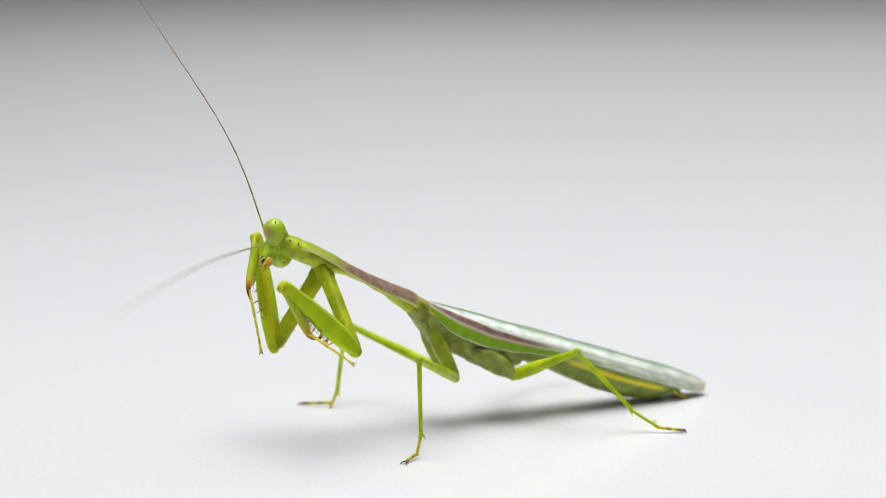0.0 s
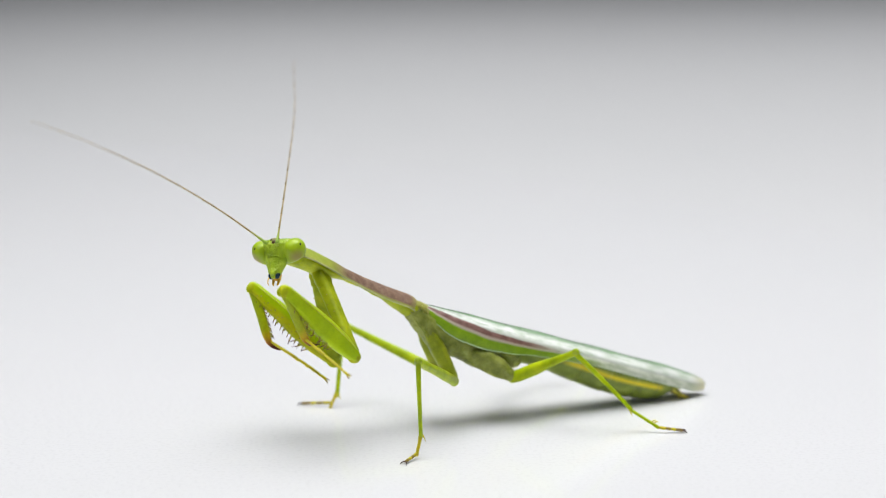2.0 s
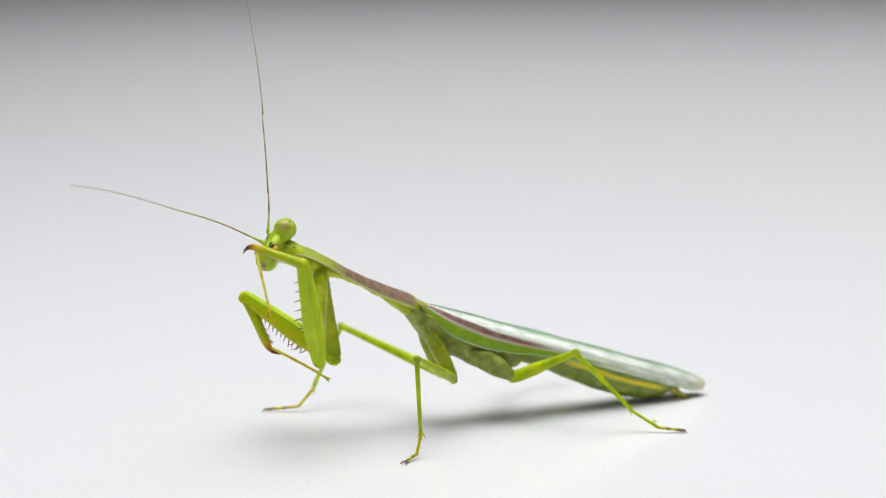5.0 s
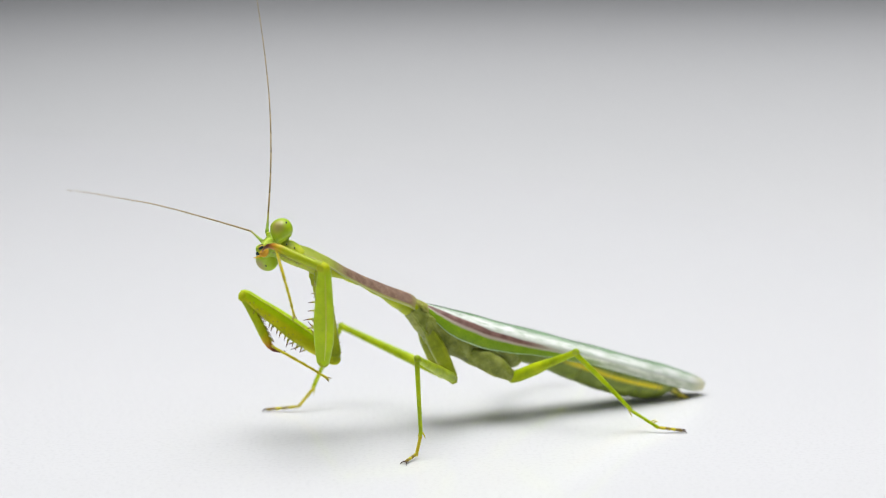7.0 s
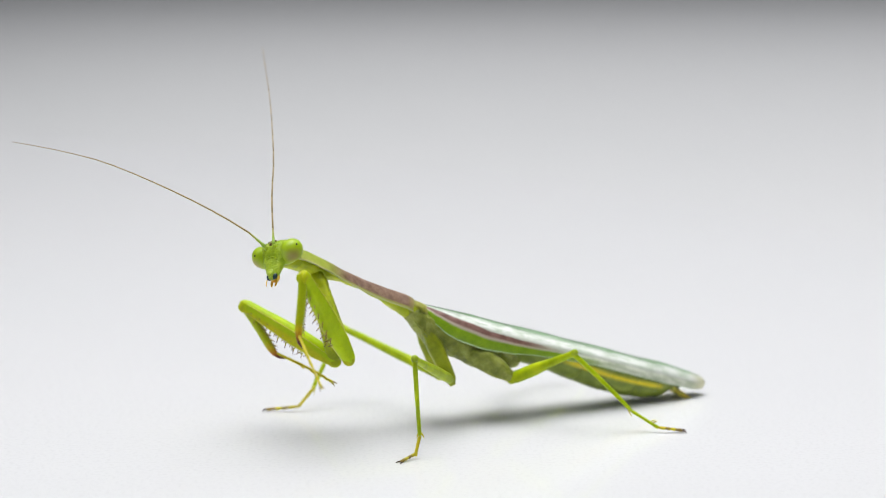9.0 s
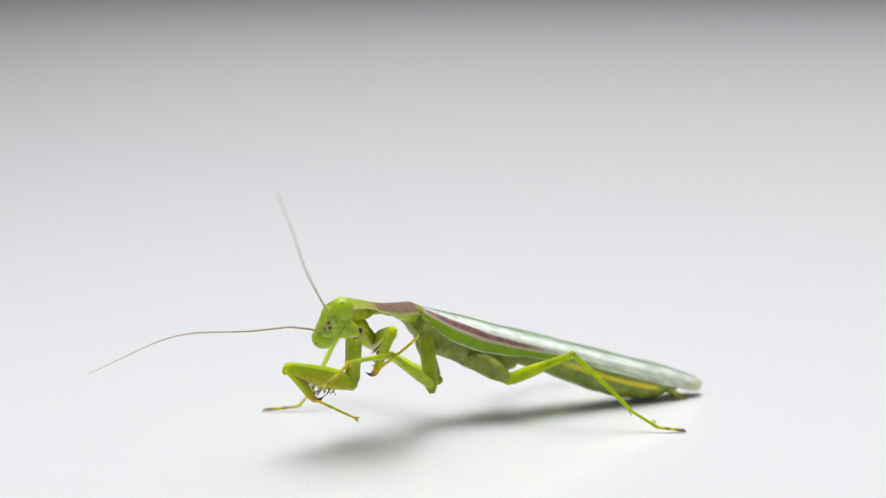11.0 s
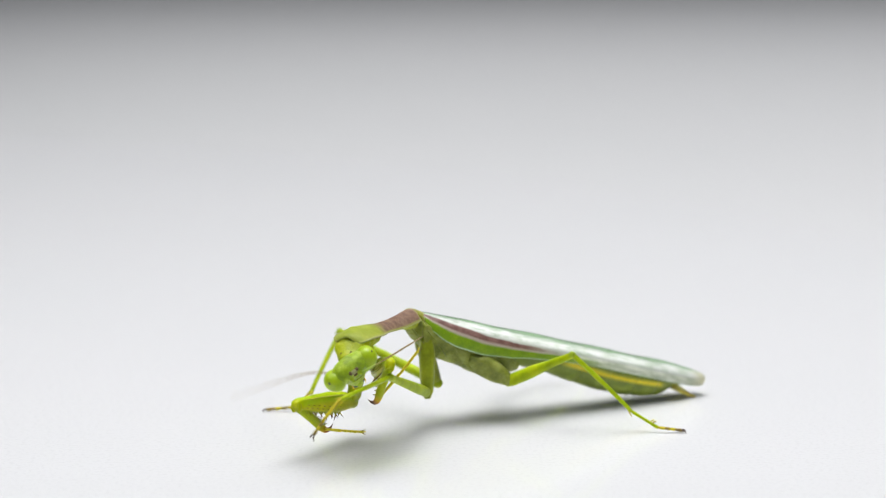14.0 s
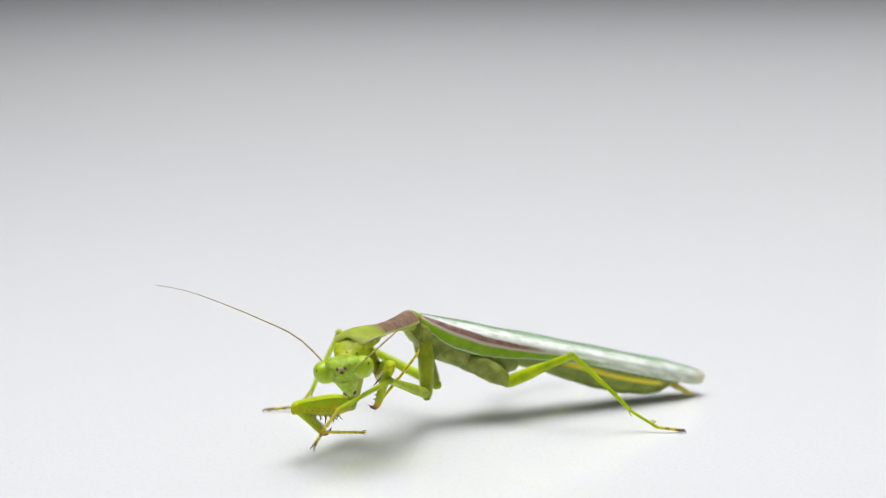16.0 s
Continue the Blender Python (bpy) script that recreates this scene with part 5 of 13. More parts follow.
    key("coxaR", [(0,-17.42,-3.5,24.66,-164.5,58.6,-178.3), (.25,-17.42,-3.5,24.74,-164.7,57.2,-177.5), (.5,-17.42,-3.5,24.82,-164.8,55.8,-175), (.7,-17.52,-3.54,24.78,-161.1,55.9,-160.3), (.75,-17.55,-3.55,24.76,-159.7,56,-156.7), (.8,-17.58,-3.56,24.74,-158.7,56.4,-155), (.9,-17.64,-3.59,24.71,-160.7,61.6,-163.5), (1,-17.67,-3.6,24.68,-166,65.7,-175.2), (1.2,-17.57,-3.56,24.63,-159.9,65.6,-164.5), (1.25,-17.53,-3.55,24.61,-160.6,66.4,-166.3), (1.5,-17.38,-3.48,24.52,178.6,71.9,158.3), (1.7,-17.55,-3.55,24.29,179.9,74.5,160.1), (1.75,-17.61,-3.58,24.21,174.8,80.9,158), (1.8,-17.68,-3.61,24.12,131.8,87.8,117.9), (2,-17.84,-3.68,23.91,49.6,79,35.1), (2.25,-17.78,-3.65,23.91,33.8,76.1,23.6), (2.5,-17.72,-3.63,23.92,29.3,75.2,20.9), (2.7,-17.77,-3.65,23.94,35.1,75.5,26.1), (3,-17.88,-3.69,23.96,52.9,76.4,34.3), (3.5,-17.85,-3.68,24.04,53.1,77.1,32.9), (4,-17.84,-3.68,24.08,59.9,78.2,37.7), (4.6,-17.84,-3.68,24.08,61.2,78.1,40.2), (6.2,-17.84,-3.68,24.08,59.2,77.2,46), (7,-17.84,-3.68,24.08,58.7,77.1,46.2), (7.5,-17.86,-3.69,24.01,60.2,76.5,47.2), (8,-17.83,-3.67,24.12,55.2,77.3,43.3), (8.5,-17.82,-3.67,24.13,54.8,77.4,43), (8.7,-17.91,-3.71,24.01,54.1,77,42.4), (8.75,-17.95,-3.73,23.96,56.2,76.9,42.1), (8.8,-17.99,-3.75,23.89,59.7,76.7,41.7), (9,-18.15,-3.82,23.63,68,76,40.8), (9.2,-18.28,-3.87,23.36,71.2,75.3,39.2), (9.5,-17.93,-4.44,22.84,73.8,74.5,44.5), (9.65,-17.55,-5.01,22.53,76.1,73.9,50.4), (9.8,-17.06,-5.73,22.21,77.8,72.9,57.5), (10.1,-15.85,-7.43,21.51,76.2,69.9,72), (10.2,-15.42,-8.04,21.27,73.9,68.5,76.3), (10.3,-14.98,-8.65,21.03,70.9,67.1,80.1), (10.4,-14.54,-9.26,20.79,67.6,65.6,83.4), (10.7,-13.34,-10.93,20.09,58.5,61.2,90.9), (11,-12.46,-12.16,19.44,53.1,57.8,95.1), (11.3,-12.12,-12.64,18.87,51.2,56.3,96.5), (12,-12.14,-12.64,17.95,52.4,55.8,98.2), (13,-12.11,-12.62,16.85,52,54.4,98.2), (13.5,-11.81,-12.76,16.3,51.7,52.7,99.2), (14,-11.4,-12.94,16.01,51.8,51.6,101), (14.5,-11.24,-13.04,16.14,52.4,52.2,102.2), (15,-11.12,-13.08,16.04,53,52.4,103.1), (16,-11.42,-13.18,15.93,52.2,53,102.9)])
    key("femurR", [(0,-24.4,-3.7,13.22,114,-76.5,132.5), (.2,-24.59,-3.78,13.4,110.1,-76.6,132.2), (.5,-24.93,-4.15,13.74,94.6,-76,135.8), (.7,-24.6,-6.07,13.69,83.7,-71.5,150.1), (.75,-24.44,-6.52,13.66,81.4,-70.2,152.8), (.8,-24.3,-6.7,13.59,79.3,-69.3,154), (.9,-23.75,-5.4,12.93,80.3,-67.5,156.7), (1,-23.16,-4.07,12.47,80.1,-65.7,159.3), (1.2,-22.91,-5.04,12.42,86,-67.8,156.4), (1.25,-22.75,-4.81,12.33,86.5,-67.8,156.5), (1.5,-21.25,-1.94,11.79,87.2,-64.4,160.5), (1.7,-20.91,-2.33,11.38,87.3,-64.6,160.3), (1.75,-19.58,-2.79,10.98,72,-60.3,164.6), (1.8,-17.92,-3.15,10.73,51.7,-53.9,168.4), (2,-15.75,-2.21,10.76,18.7,-41.8,173.6), (2.25,-14.83,-2.36,10.9,17.9,-34.6,175.9), (2.5,-14.51,-2.4,10.97,17.8,-31.5,176.9), (2.7,-14.77,-2.18,10.96,17.6,-31.4,177), (2.75,-14.87,-2.11,10.96,16.1,-31.1,175.8), (2.8,-14.98,-2.05,10.95,13.9,-30.8,174.1), (3,-15.27,-1.92,10.94,7.1,-29.5,168.4), (3.25,-15.31,-1.99,10.95,5.6,-29.2,167.2), (3.5,-15.35,-2.06,10.97,4.8,-29,166.3), (4,-15.68,-2,10.96,5.9,-30.4,164.5), (4.2,-15.69,-1.97,10.96,6.2,-30.8,164.7), (4.6,-15.72,-1.89,10.97,7.7,-31.9,166.2), (5,-15.75,-1.79,10.98,10.2,-33,168.4), (5.8,-15.77,-1.6,11,15.6,-34.9,173.6), (6.2,-15.78,-1.54,11.01,17.3,-35.4,175.3), (6.5,-15.78,-1.53,11.01,17.6,-35.5,175.9), (7,-15.78,-1.53,11.01,17.7,-35.1,176), (7.5,-15.74,-1.4,10.98,17.7,-35,176), (8,-15.69,-1.66,11.05,17.6,-34.9,176.1), (8.5,-15.69,-1.68,11.05,17.6,-34.9,176.1), (8.7,-15.69,-1.68,10.95,17.6,-34.2,176.2), (8.75,-15.69,-1.69,10.91,14.9,-33.2,173.8), (8.8,-15.69,-1.69,10.85,10.1,-31.9,170), (9,-15.69,-1.69,10.63,-2.7,-27,160.1), (9.2,-15.64,-1.72,10.4,-9.5,-23.4,154.7), (9.5,-15.38,-1.93,9.92,-11.5,-23.3,157.8), (9.65,-15.18,-2.14,9.66,-12.1,-24.1,162.1), (9.8,-14.94,-2.41,9.4,-12.3,-25.3,168.5), (10.1,-14.43,-3.04,8.93,-10.6,-27.4,-172.8), (10.2,-14.25,-3.27,8.8,-9.3,-27.5,-165.2), (10.3,-14.08,-3.51,8.69,-7.7,-27.1,-157.7), (10.4,-13.91,-3.76,8.59,-6.1,-26.3,-150.4), (10.7,-13.44,-4.48,8.35,-2.4,-22.7,-133.2), (11,-13.09,-5.04,8.1,-.9,-19.5,-123.7), (11.3,-12.96,-5.25,7.73,-.3,-18,-120.6), (11.5,-13.01,-5.22,7.45,.5,-17.5,-120.4), (12,-13.21,-5.18,6.87,4.5,-16.7,-120.3), (12.5,-13.22,-5.09,6.42,5.9,-15.3,-120.8), (13,-13.23,-4.91,5.96,8,-14,-120.6), (13.5,-13.11,-4.75,5.63,9.5,-11.9,-119.4), (14,-12.99,-4.78,5.5,10.3,-10.7,-117.8), (14.5,-12.98,-5,5.56,11.4,-11.6,-116.9), (15,-12.98,-5.12,5.42,11.1,-11.4,-116.9), (16,-13.22,-5.33,5.22,10.8,-11.1,-116.8)])
    key("tibiaR", [(0,-26.92,-.95,28.78,18.5,47.9,-98.9), (.2,-27.08,-1.03,28.96,20.7,52,-100.7), (.25,-27.16,-1.08,29.04,21.9,53.9,-101.4), (.5,-27.71,-1.45,29.26,31.6,62.5,-100.9), (.7,-28.99,-3.55,28.86,51.8,66.4,-77.1), (.75,-29.26,-4.03,28.71,57.2,66.5,-71.4), (.8,-29.37,-4.22,28.56,60.5,66.5,-69.1), (.9,-29.36,-2.98,27.71,53.8,62.2,-73.3), (1,-29.33,-1.74,27.04,49.5,57.7,-76.8), (1.2,-28.45,-2.62,27.24,40.6,54.6,-82.9), (1.25,-28.3,-2.41,27.15,39.8,53.8,-83.4), (1.5,-27.78,.37,26.21,37.6,44.9,-84.1), (1.7,-27.36,-.02,25.83,35.9,43.1,-86.4), (1.75,-27.22,-.68,24.88,48.4,51,-84.7), (1.8,-27.15,-1.25,23.66,69.1,60.4,-79.7), (2,-27.6,-.88,21.42,137,69.5,-34.8), (2.25,-27.97,-1.42,19.98,149.7,59.9,-20.5), (2.3,-28.01,-1.5,19.8,150.7,58.6,-19.2), (2.5,-28.14,-1.66,19.32,152.8,55.2,-16.5), (2.7,-28.41,-1.45,19.29,152.8,55.7,-16.7), (2.75,-28.53,-1.12,19.23,154.9,56,-16.9), (2.8,-28.65,-.64,19.15,158.2,56.3,-17.1), (3,-28.91,.89,18.81,168.4,57.5,-17.9), (3.25,-28.93,1.11,18.75,170.8,57.5,-17.8), (3.5,-28.94,1.25,18.73,172.2,57.5,-17.9), (4,-28.97,1.69,19.06,169.2,61.7,-22.1), (4.2,-28.94,1.65,19.16,168.6,62.1,-22.2), (4.6,-28.91,1.36,19.42,165.8,62.5,-22.5), (5,-28.89,.91,19.7,161.2,62.7,-22.8), (5.8,-28.81,-.13,20.16,151.2,62.7,-23.4), (6.2,-28.77,-.48,20.28,148,62.7,-23.4), (6.5,-28.76,-.59,20.31,147.5,62.7,-23.1), (7,-28.84,-.62,20.21,148.8,61.3,-21.5), (7.5,-28.82,-.49,20.16,148.7,61.4,-21.7), (8,-28.78,-.76,20.21,148.7,61.5,-21.8), (8.5,-28.78,-.78,20.21,148.7,61.5,-21.7), (8.7,-28.9,-.82,19.94,150,59.9,-20.1), (8.75,-28.99,-.24,19.68,155.3,59.2,-19.5), (8.8,-29.07,.67,19.3,163.4,58.6,-18.9), (9,-29.1,3.15,17.89,-175.6,56.6,-17.4), (9.2,-28.91,4.55,16.76,-164.7,55.2,-16.4), (9.5,-28.98,3.62,16.25,-163.1,51,-13.5), (9.65,-29.07,2.34,16.2,-163,49.2,-9.9), (9.8,-29.11,.49,16.25,-163.4,47.8,-4.4), (10.1,-28.52,-4.83,16.29,-166.4,46,12.2), (10.2,-27.98,-6.89,16.18,-168.2,45.6,18.9), (10.3,-27.26,-8.93,15.98,-170.3,45.1,25.7), (10.4,-26.38,-10.84,15.68,-172.3,44.5,32.3), (10.7,-23.55,-15.23,14.53,-177,43.6,47.9), (11,-21.47,-17.59,13.44,-178.9,44,56.8), (11.3,-20.7,-18.35,12.67,-179.6,44.7,59.6), (11.5,-20.73,-18.38,12.27,179.3,44.6,59.3), (12,-20.94,-18.42,11.47,174,44.5,56.8), (12.5,-21.11,-18.35,10.65,172,43.8,55.3), (13,-21.13,-18.27,9.82,169.5,42.4,54.2), (13.5,-20.81,-18.38,8.92,167.9,39.4,54.8), (14,-20.33,-18.68,8.47,167.2,37.6,56.2), (14.5,-20.08,-18.98,8.79,165.4,39.5,56), (15,-20.07,-19.11,8.58,165.9,38.9,56.4), (16,-20.3,-19.34,8.31,166.4,38.3,56.8)])
    key("tarsusR", [(0,-27.74,-6.18,22.91,11.8,50.6,-71.4), (.2,-27.98,-5.81,22.73,10.8,49.9,-70.2), (.25,-28.08,-5.64,22.66,10.5,49.6,-69.7), (.5,-28.4,-5.03,22.26,11.8,48.4,-68.5), (.7,-28.28,-6.63,21.62,21.2,47,-63.9), (.75,-28.26,-7.02,21.47,23.5,46.5,-62.2), (.8,-28.25,-7.16,21.31,24.5,46.1,-60.7), (.9,-28.31,-6.52,20.73,27.3,46.7,-55.8), (1,-28.37,-5.85,20.37,30.1,47.3,-50.7), (1.2,-27.89,-7.16,20.8,21.4,47.7,-45.7), (1.25,-27.76,-7.04,20.77,21,47.6,-45.2), (1.5,-27.2,-5.2,20.64,29.7,48.2,-43.2), (1.7,-27,-5.77,20.43,27.4,46.2,-44.4), (1.75,-26.76,-5.63,18.74,30.2,37.3,-45.9), (1.8,-26.45,-5.1,16.8,34.3,27.3,-46.8), (2,-25.33,-2.46,14.02,36.9,26.8,-22.3), (2.25,-24.25,-2.81,13.15,50.1,21.7,-24.7), (2.3,-24.12,-2.86,13.06,52,21.2,-25.3), (2.5,-23.82,-2.94,12.83,56.1,19.6,-26.6), (2.7,-24.14,-2.73,12.76,56,18.9,-27.7), (2.75,-24.3,-2.4,12.68,55.5,18.8,-28), (2.8,-24.47,-1.93,12.57,54.5,18.6,-28.1), (3,-24.87,-.41,12.15,50.4,17.8,-29), (3.5,-24.9,-.06,12.07,48.4,17.9,-28.8), (4,-25.5,.28,12.1,32.4,18.6,-24.3), (4.2,-25.52,.25,12.18,33,19,-24.4), (4.6,-25.55,-.03,12.41,36,19.6,-24.6), (5.4,-25.53,-1.05,12.93,42.9,20.3,-25.3), (5.8,-25.49,-1.57,13.14,45.3,20.4,-25.7), (6.2,-25.45,-1.92,13.26,47,20.3,-26.3), (6.5,-25.43,-2.02,13.3,47.7,20.3,-26.8), (7,-25.31,-2.01,13.28,50.8,21,-27.7), (7.5,-25.3,-1.89,13.22,49.7,20.4,-27.3), (8,-25.27,-2.16,13.26,48.6,19.8,-26.9), (8.5,-25.27,-2.18,13.27,48.6,19.8,-26.9), (8.7,-25.18,-2.18,13.11,49,20,-25.3), (8.75,-25.18,-1.59,12.89,47.3,20.3,-24.2), (8.8,-25.18,-.67,12.56,43.3,20.3,-23.4), (9,-24.96,1.85,11.29,23.3,18.2,-24.1), (9.2,-24.58,3.28,10.28,13.1,15.6,-27.3), (9.5,-24.15,2.46,10.11,34.4,14.5,-28.9), (9.65,-23.98,1.46,10.23,48.8,14.7,-30.1), (9.8,-23.81,.08,10.4,58.1,15.2,-31.2), (10.1,-23.16,-3.67,10.6,66,16,-33), (10.2,-22.75,-5.1,10.54,67,15.9,-33.9), (10.3,-22.23,-6.51,10.39,67.5,15.4,-35.3), (10.4,-21.62,-7.83,10.14,67.5,14.5,-37.4), (10.7,-19.72,-10.98,9.08,67,9.2,-46.7), (11,-18.36,-12.84,7.95,68.3,2.6,-55.2), (11.3,-17.85,-13.51,7.11,70.9,-2.1,-58.1), (12,-17.85,-13.71,5.93,73.4,-4.3,-57), (12.5,-17.86,-13.66,5.18,75.8,-5.9,-55.4), (13,-17.72,-13.54,4.49,77.9,-7,-56.3), (13.5,-17.29,-13.4,3.9,81.6,-9.5,-57.6), (14,-16.85,-13.48,3.64,84.2,-11,-59), (14.5,-16.67,-13.92,3.76,83.4,-11.1,-60.1), (15,-16.67,-13.99,3.62,84,-11.5,-60), (16,-16.9,-14.15,3.42,84.7,-12.6,-57.9)])
    key("coxaM", [(0,-1.61,1.16,14.61,-177.9,64.7,1.7), (0.5,-1.62,1.16,14.78,-178.6,65.8,1.2), (1,-1.87,1.05,14.63,-177.1,64.3,2.3), (1.5,-1.53,1.2,14.6,-177.9,64.9,1.7), (2,-1.88,1.05,14.15,-177.1,64.1,2.4), (2.5,-1.73,1.11,14.3,-177.47,65.55,2.05), (2.75,-1.77,1.09,14.31,-177.15,65.31,2.33), (2.8,-1.78,1.09,14.32,-176.98,65.18,2.47), (3.25,-1.89,1.04,14.32,-176.09,64.48,3.23), (8.5,-1.89,1.04,14.32,-176.83,65.01,2.69), (8.8,-1.99,1,14.21,-176.9,65.01,2.62), (9,-2.1,0.95,14.1,-177.15,65.02,2.37), (9.2,-2.17,0.92,14.04,-178.11,65.67,1.55), (9.5,-2.22,0.9,14.02,178.6,67.3,-1.2), (10.1,-2.36,0.84,13.95,166,73.4,-12.7), (10.7,-2.46,0.79,13.89,139.3,78.7,-38.6), (11,-2.49,0.78,13.85,123.1,79.8,-54.7), (11.3,-2.49,0.78,13.81,112,80,-65.8), (12.5,-2.43,0.81,13.49,96.6,80.1,-81.3), (13,-2.39,0.82,13.25,95,80,-82.9), (14.5,-2.36,0.84,13.09,88.5,79.7,-89.4), (15,-2.35,0.84,13.1,87.2,79.7,-90.8), (16,-2.56,0.75,12.88,95.3,80,-82.6)])
    key("femurM", [(0,1.74,1.26,7.52,0,-20.6,-106.5), (1,1.58,1.19,7.46,0,-20.4,-106.5), (1.5,1.83,1.3,7.43,0,-20.9,-106.8), (2,1.58,1.19,7.03,0,-21.7,-106.6), (2.5,1.38,1.22,7.38,-0.28,-21.57,-106.37), (2.75,1.41,1.23,7.41,-0.28,-21.49,-106.61), (2.8,1.41,1.23,7.41,-0.28,-21.48,-106.62), (3.25,1.41,1.23,7.41,-0.28,-21.48,-106.62), (8.5,1.33,1.19,7.42,-0.29,-21.68,-106.32), (8.8,1.22,1.14,7.34,-0.28,-21.74,-106.42), (9,1.08,1.08,7.27,-0.29,-21.98,-106.62), (9.2,0.9,1.01,7.23,-0.41,-29.83,-109.18), (9.65,0.52,0.73,6.89,0,-29.4,-111), (10.4,-0.85,0.13,6.85,0,-27.5,-110.3), (11,-1.75,-0.26,6.79,0,-25.7,-108.9), (11.3,-1.98,-0.36,6.74,0,-25,-108.3), (12,-2.15,-0.43,6.25,0,-24.7,-107.1), (12.5,-2.23,-0.47,6.09,0,-23.2,-107.2), (13,-2.23,-0.47,5.83,0,-22.1,-107), (14,-2.31,-0.5,5.67,0,-20.2,-106.5), (16,-2.4,-0.54,5.51,0,-19.3,-106.2)])
    key("tibiaM", [(0,-3.31,-15.78,14.22,166.8,87.7,60.5), (1,-3.47,-15.89,14.08,158.3,86.8,52.3), (1.5,-3.31,-15.69,14.2,159.9,88.1,53.3), (2,-3.47,-15.73,14.04,147.1,87.4,41), (2.5,-3.61,-15.68,14.33,134.34,87.05,28.04), (2.75,-3.63,-15.66,14.33,131.88,86.98,25.48), (2.8,-3.63,-15.66,14.33,131.89,86.98,25.49), (3.25,-3.63,-15.66,14.33,131.92,86.98,25.51), (8.5,-3.63,-15.69,14.41,134.22,86.88,27.92), (8.8,-3.75,-15.72,14.37,133.89,86.5,27.79), (9,-3.95,-15.74,14.35,132.4,86.11,26.3), (9.2,-4.51,-14.5,16.65,17.9,52.34,-89.5), (9.5,-5.12,-14.6,16.29,13.8,36.7,-96.2), (9.65,-5.41,-14.72,16.22,12,29.8,-99.1), (9.8,-5.7,-14.87,16.13,10.1,23.4,-101.8), (10.1,-6.24,-15.25,15.89,5.4,12.2,-106.9), (10.3,-6.56,-15.53,15.71,0.8,6.1,-110), (10.4,-6.7,-15.68,15.61,-2.1,3.4,-111.5), (10.7,-7.07,-16.1,15.31,-13.2,-2.9,-115.6), (11,-7.3,-16.46,15.02,-26.4,-7.1,-119.1), (11.3,-7.39,-16.71,14.77,-36.9,-9.3,-121.4), (11.5,-7.36,-16.79,14.6,-39.6,-9.2,-122.4), (12,-7.23,-16.93,14.17,-39.6,-6.3,-124.1), (12.5,-7.39,-17.15,13.58,-39.5,-5.7,-123), (13,-7.39,-17.3,12.97,-39.7,-2.8,-124.4), (13.5,-7.39,-17.48,12.52,-38,1.2,-125.1), (14,-7.39,-17.6,12.24,-37,4.6,-126), (14.5,-7.39,-17.63,12.16,-37.4,6,-127.1), (15,-7.39,-17.65,12.09,-36,8.1,-127.3), (16,-7.38,-17.76,11.79,-36.2,9.4,-127.5)])
    key("metaM", [(0,-3.1,-15.4,3.18,-22.4,71.1,-132.8), (2.3,-3.1,-15.4,3.18,-21.7,71.1,-132.8), (8.8,-3.15,-15.4,3.18,-21.7,71.1,-132.8), (9,-3.26,-15.4,3.18,-21.5,71.1,-132.8), (9.2,-4.44,-21.48,7.59,8.3,38.3,-98.9), (9.5,-6.02,-22.94,10.03,5.5,44.3,-103.4), (9.65,-6.82,-23.54,11.1,1.7,47,-108.7), (9.8,-7.62,-24.07,12.07,-3.7,49.1,-116.1), (10.1,-9.17,-24.91,13.71,-17.1,50.3,-133.9), (10.4,-10.57,-25.5,14.98,-28.6,47.9,-149.2), (10.7,-11.76,-25.88,15.87,-35.5,44.5,-158.6), (11,-12.65,-26.08,16.4,-39.2,42.2,-163.1), (11.3,-13.16,-26.14,16.57,-40.5,42,-164.2), (11.5,-13.29,-26.12,16.4,-40.6,43,-163.6), (12,-13.47,-26.16,15.4,-40.8,44.3,-162.9), (12.5,-13.47,-26.49,14.69,-41.4,44.1,-162.7), (13,-13.7,-26.54,13.52,-41.3,45.9,-161.4), (13.5,-13.83,-26.63,12.27,-41.8,46.1,-161), (14,-13.95,-26.63,11.34,-41.8,47,-160.3), (14.5,-14.11,-26.51,10.99,-40.9,49.6,-158.5), (15,-14.11,-26.47,10.5,-40.6,50.1,-158.1), (15.5,-14.11,-26.5,10.14,-41,49.7,-158.2), (16,-14.11,-26.53,9.97,-41.3,49.3,-158.5)])
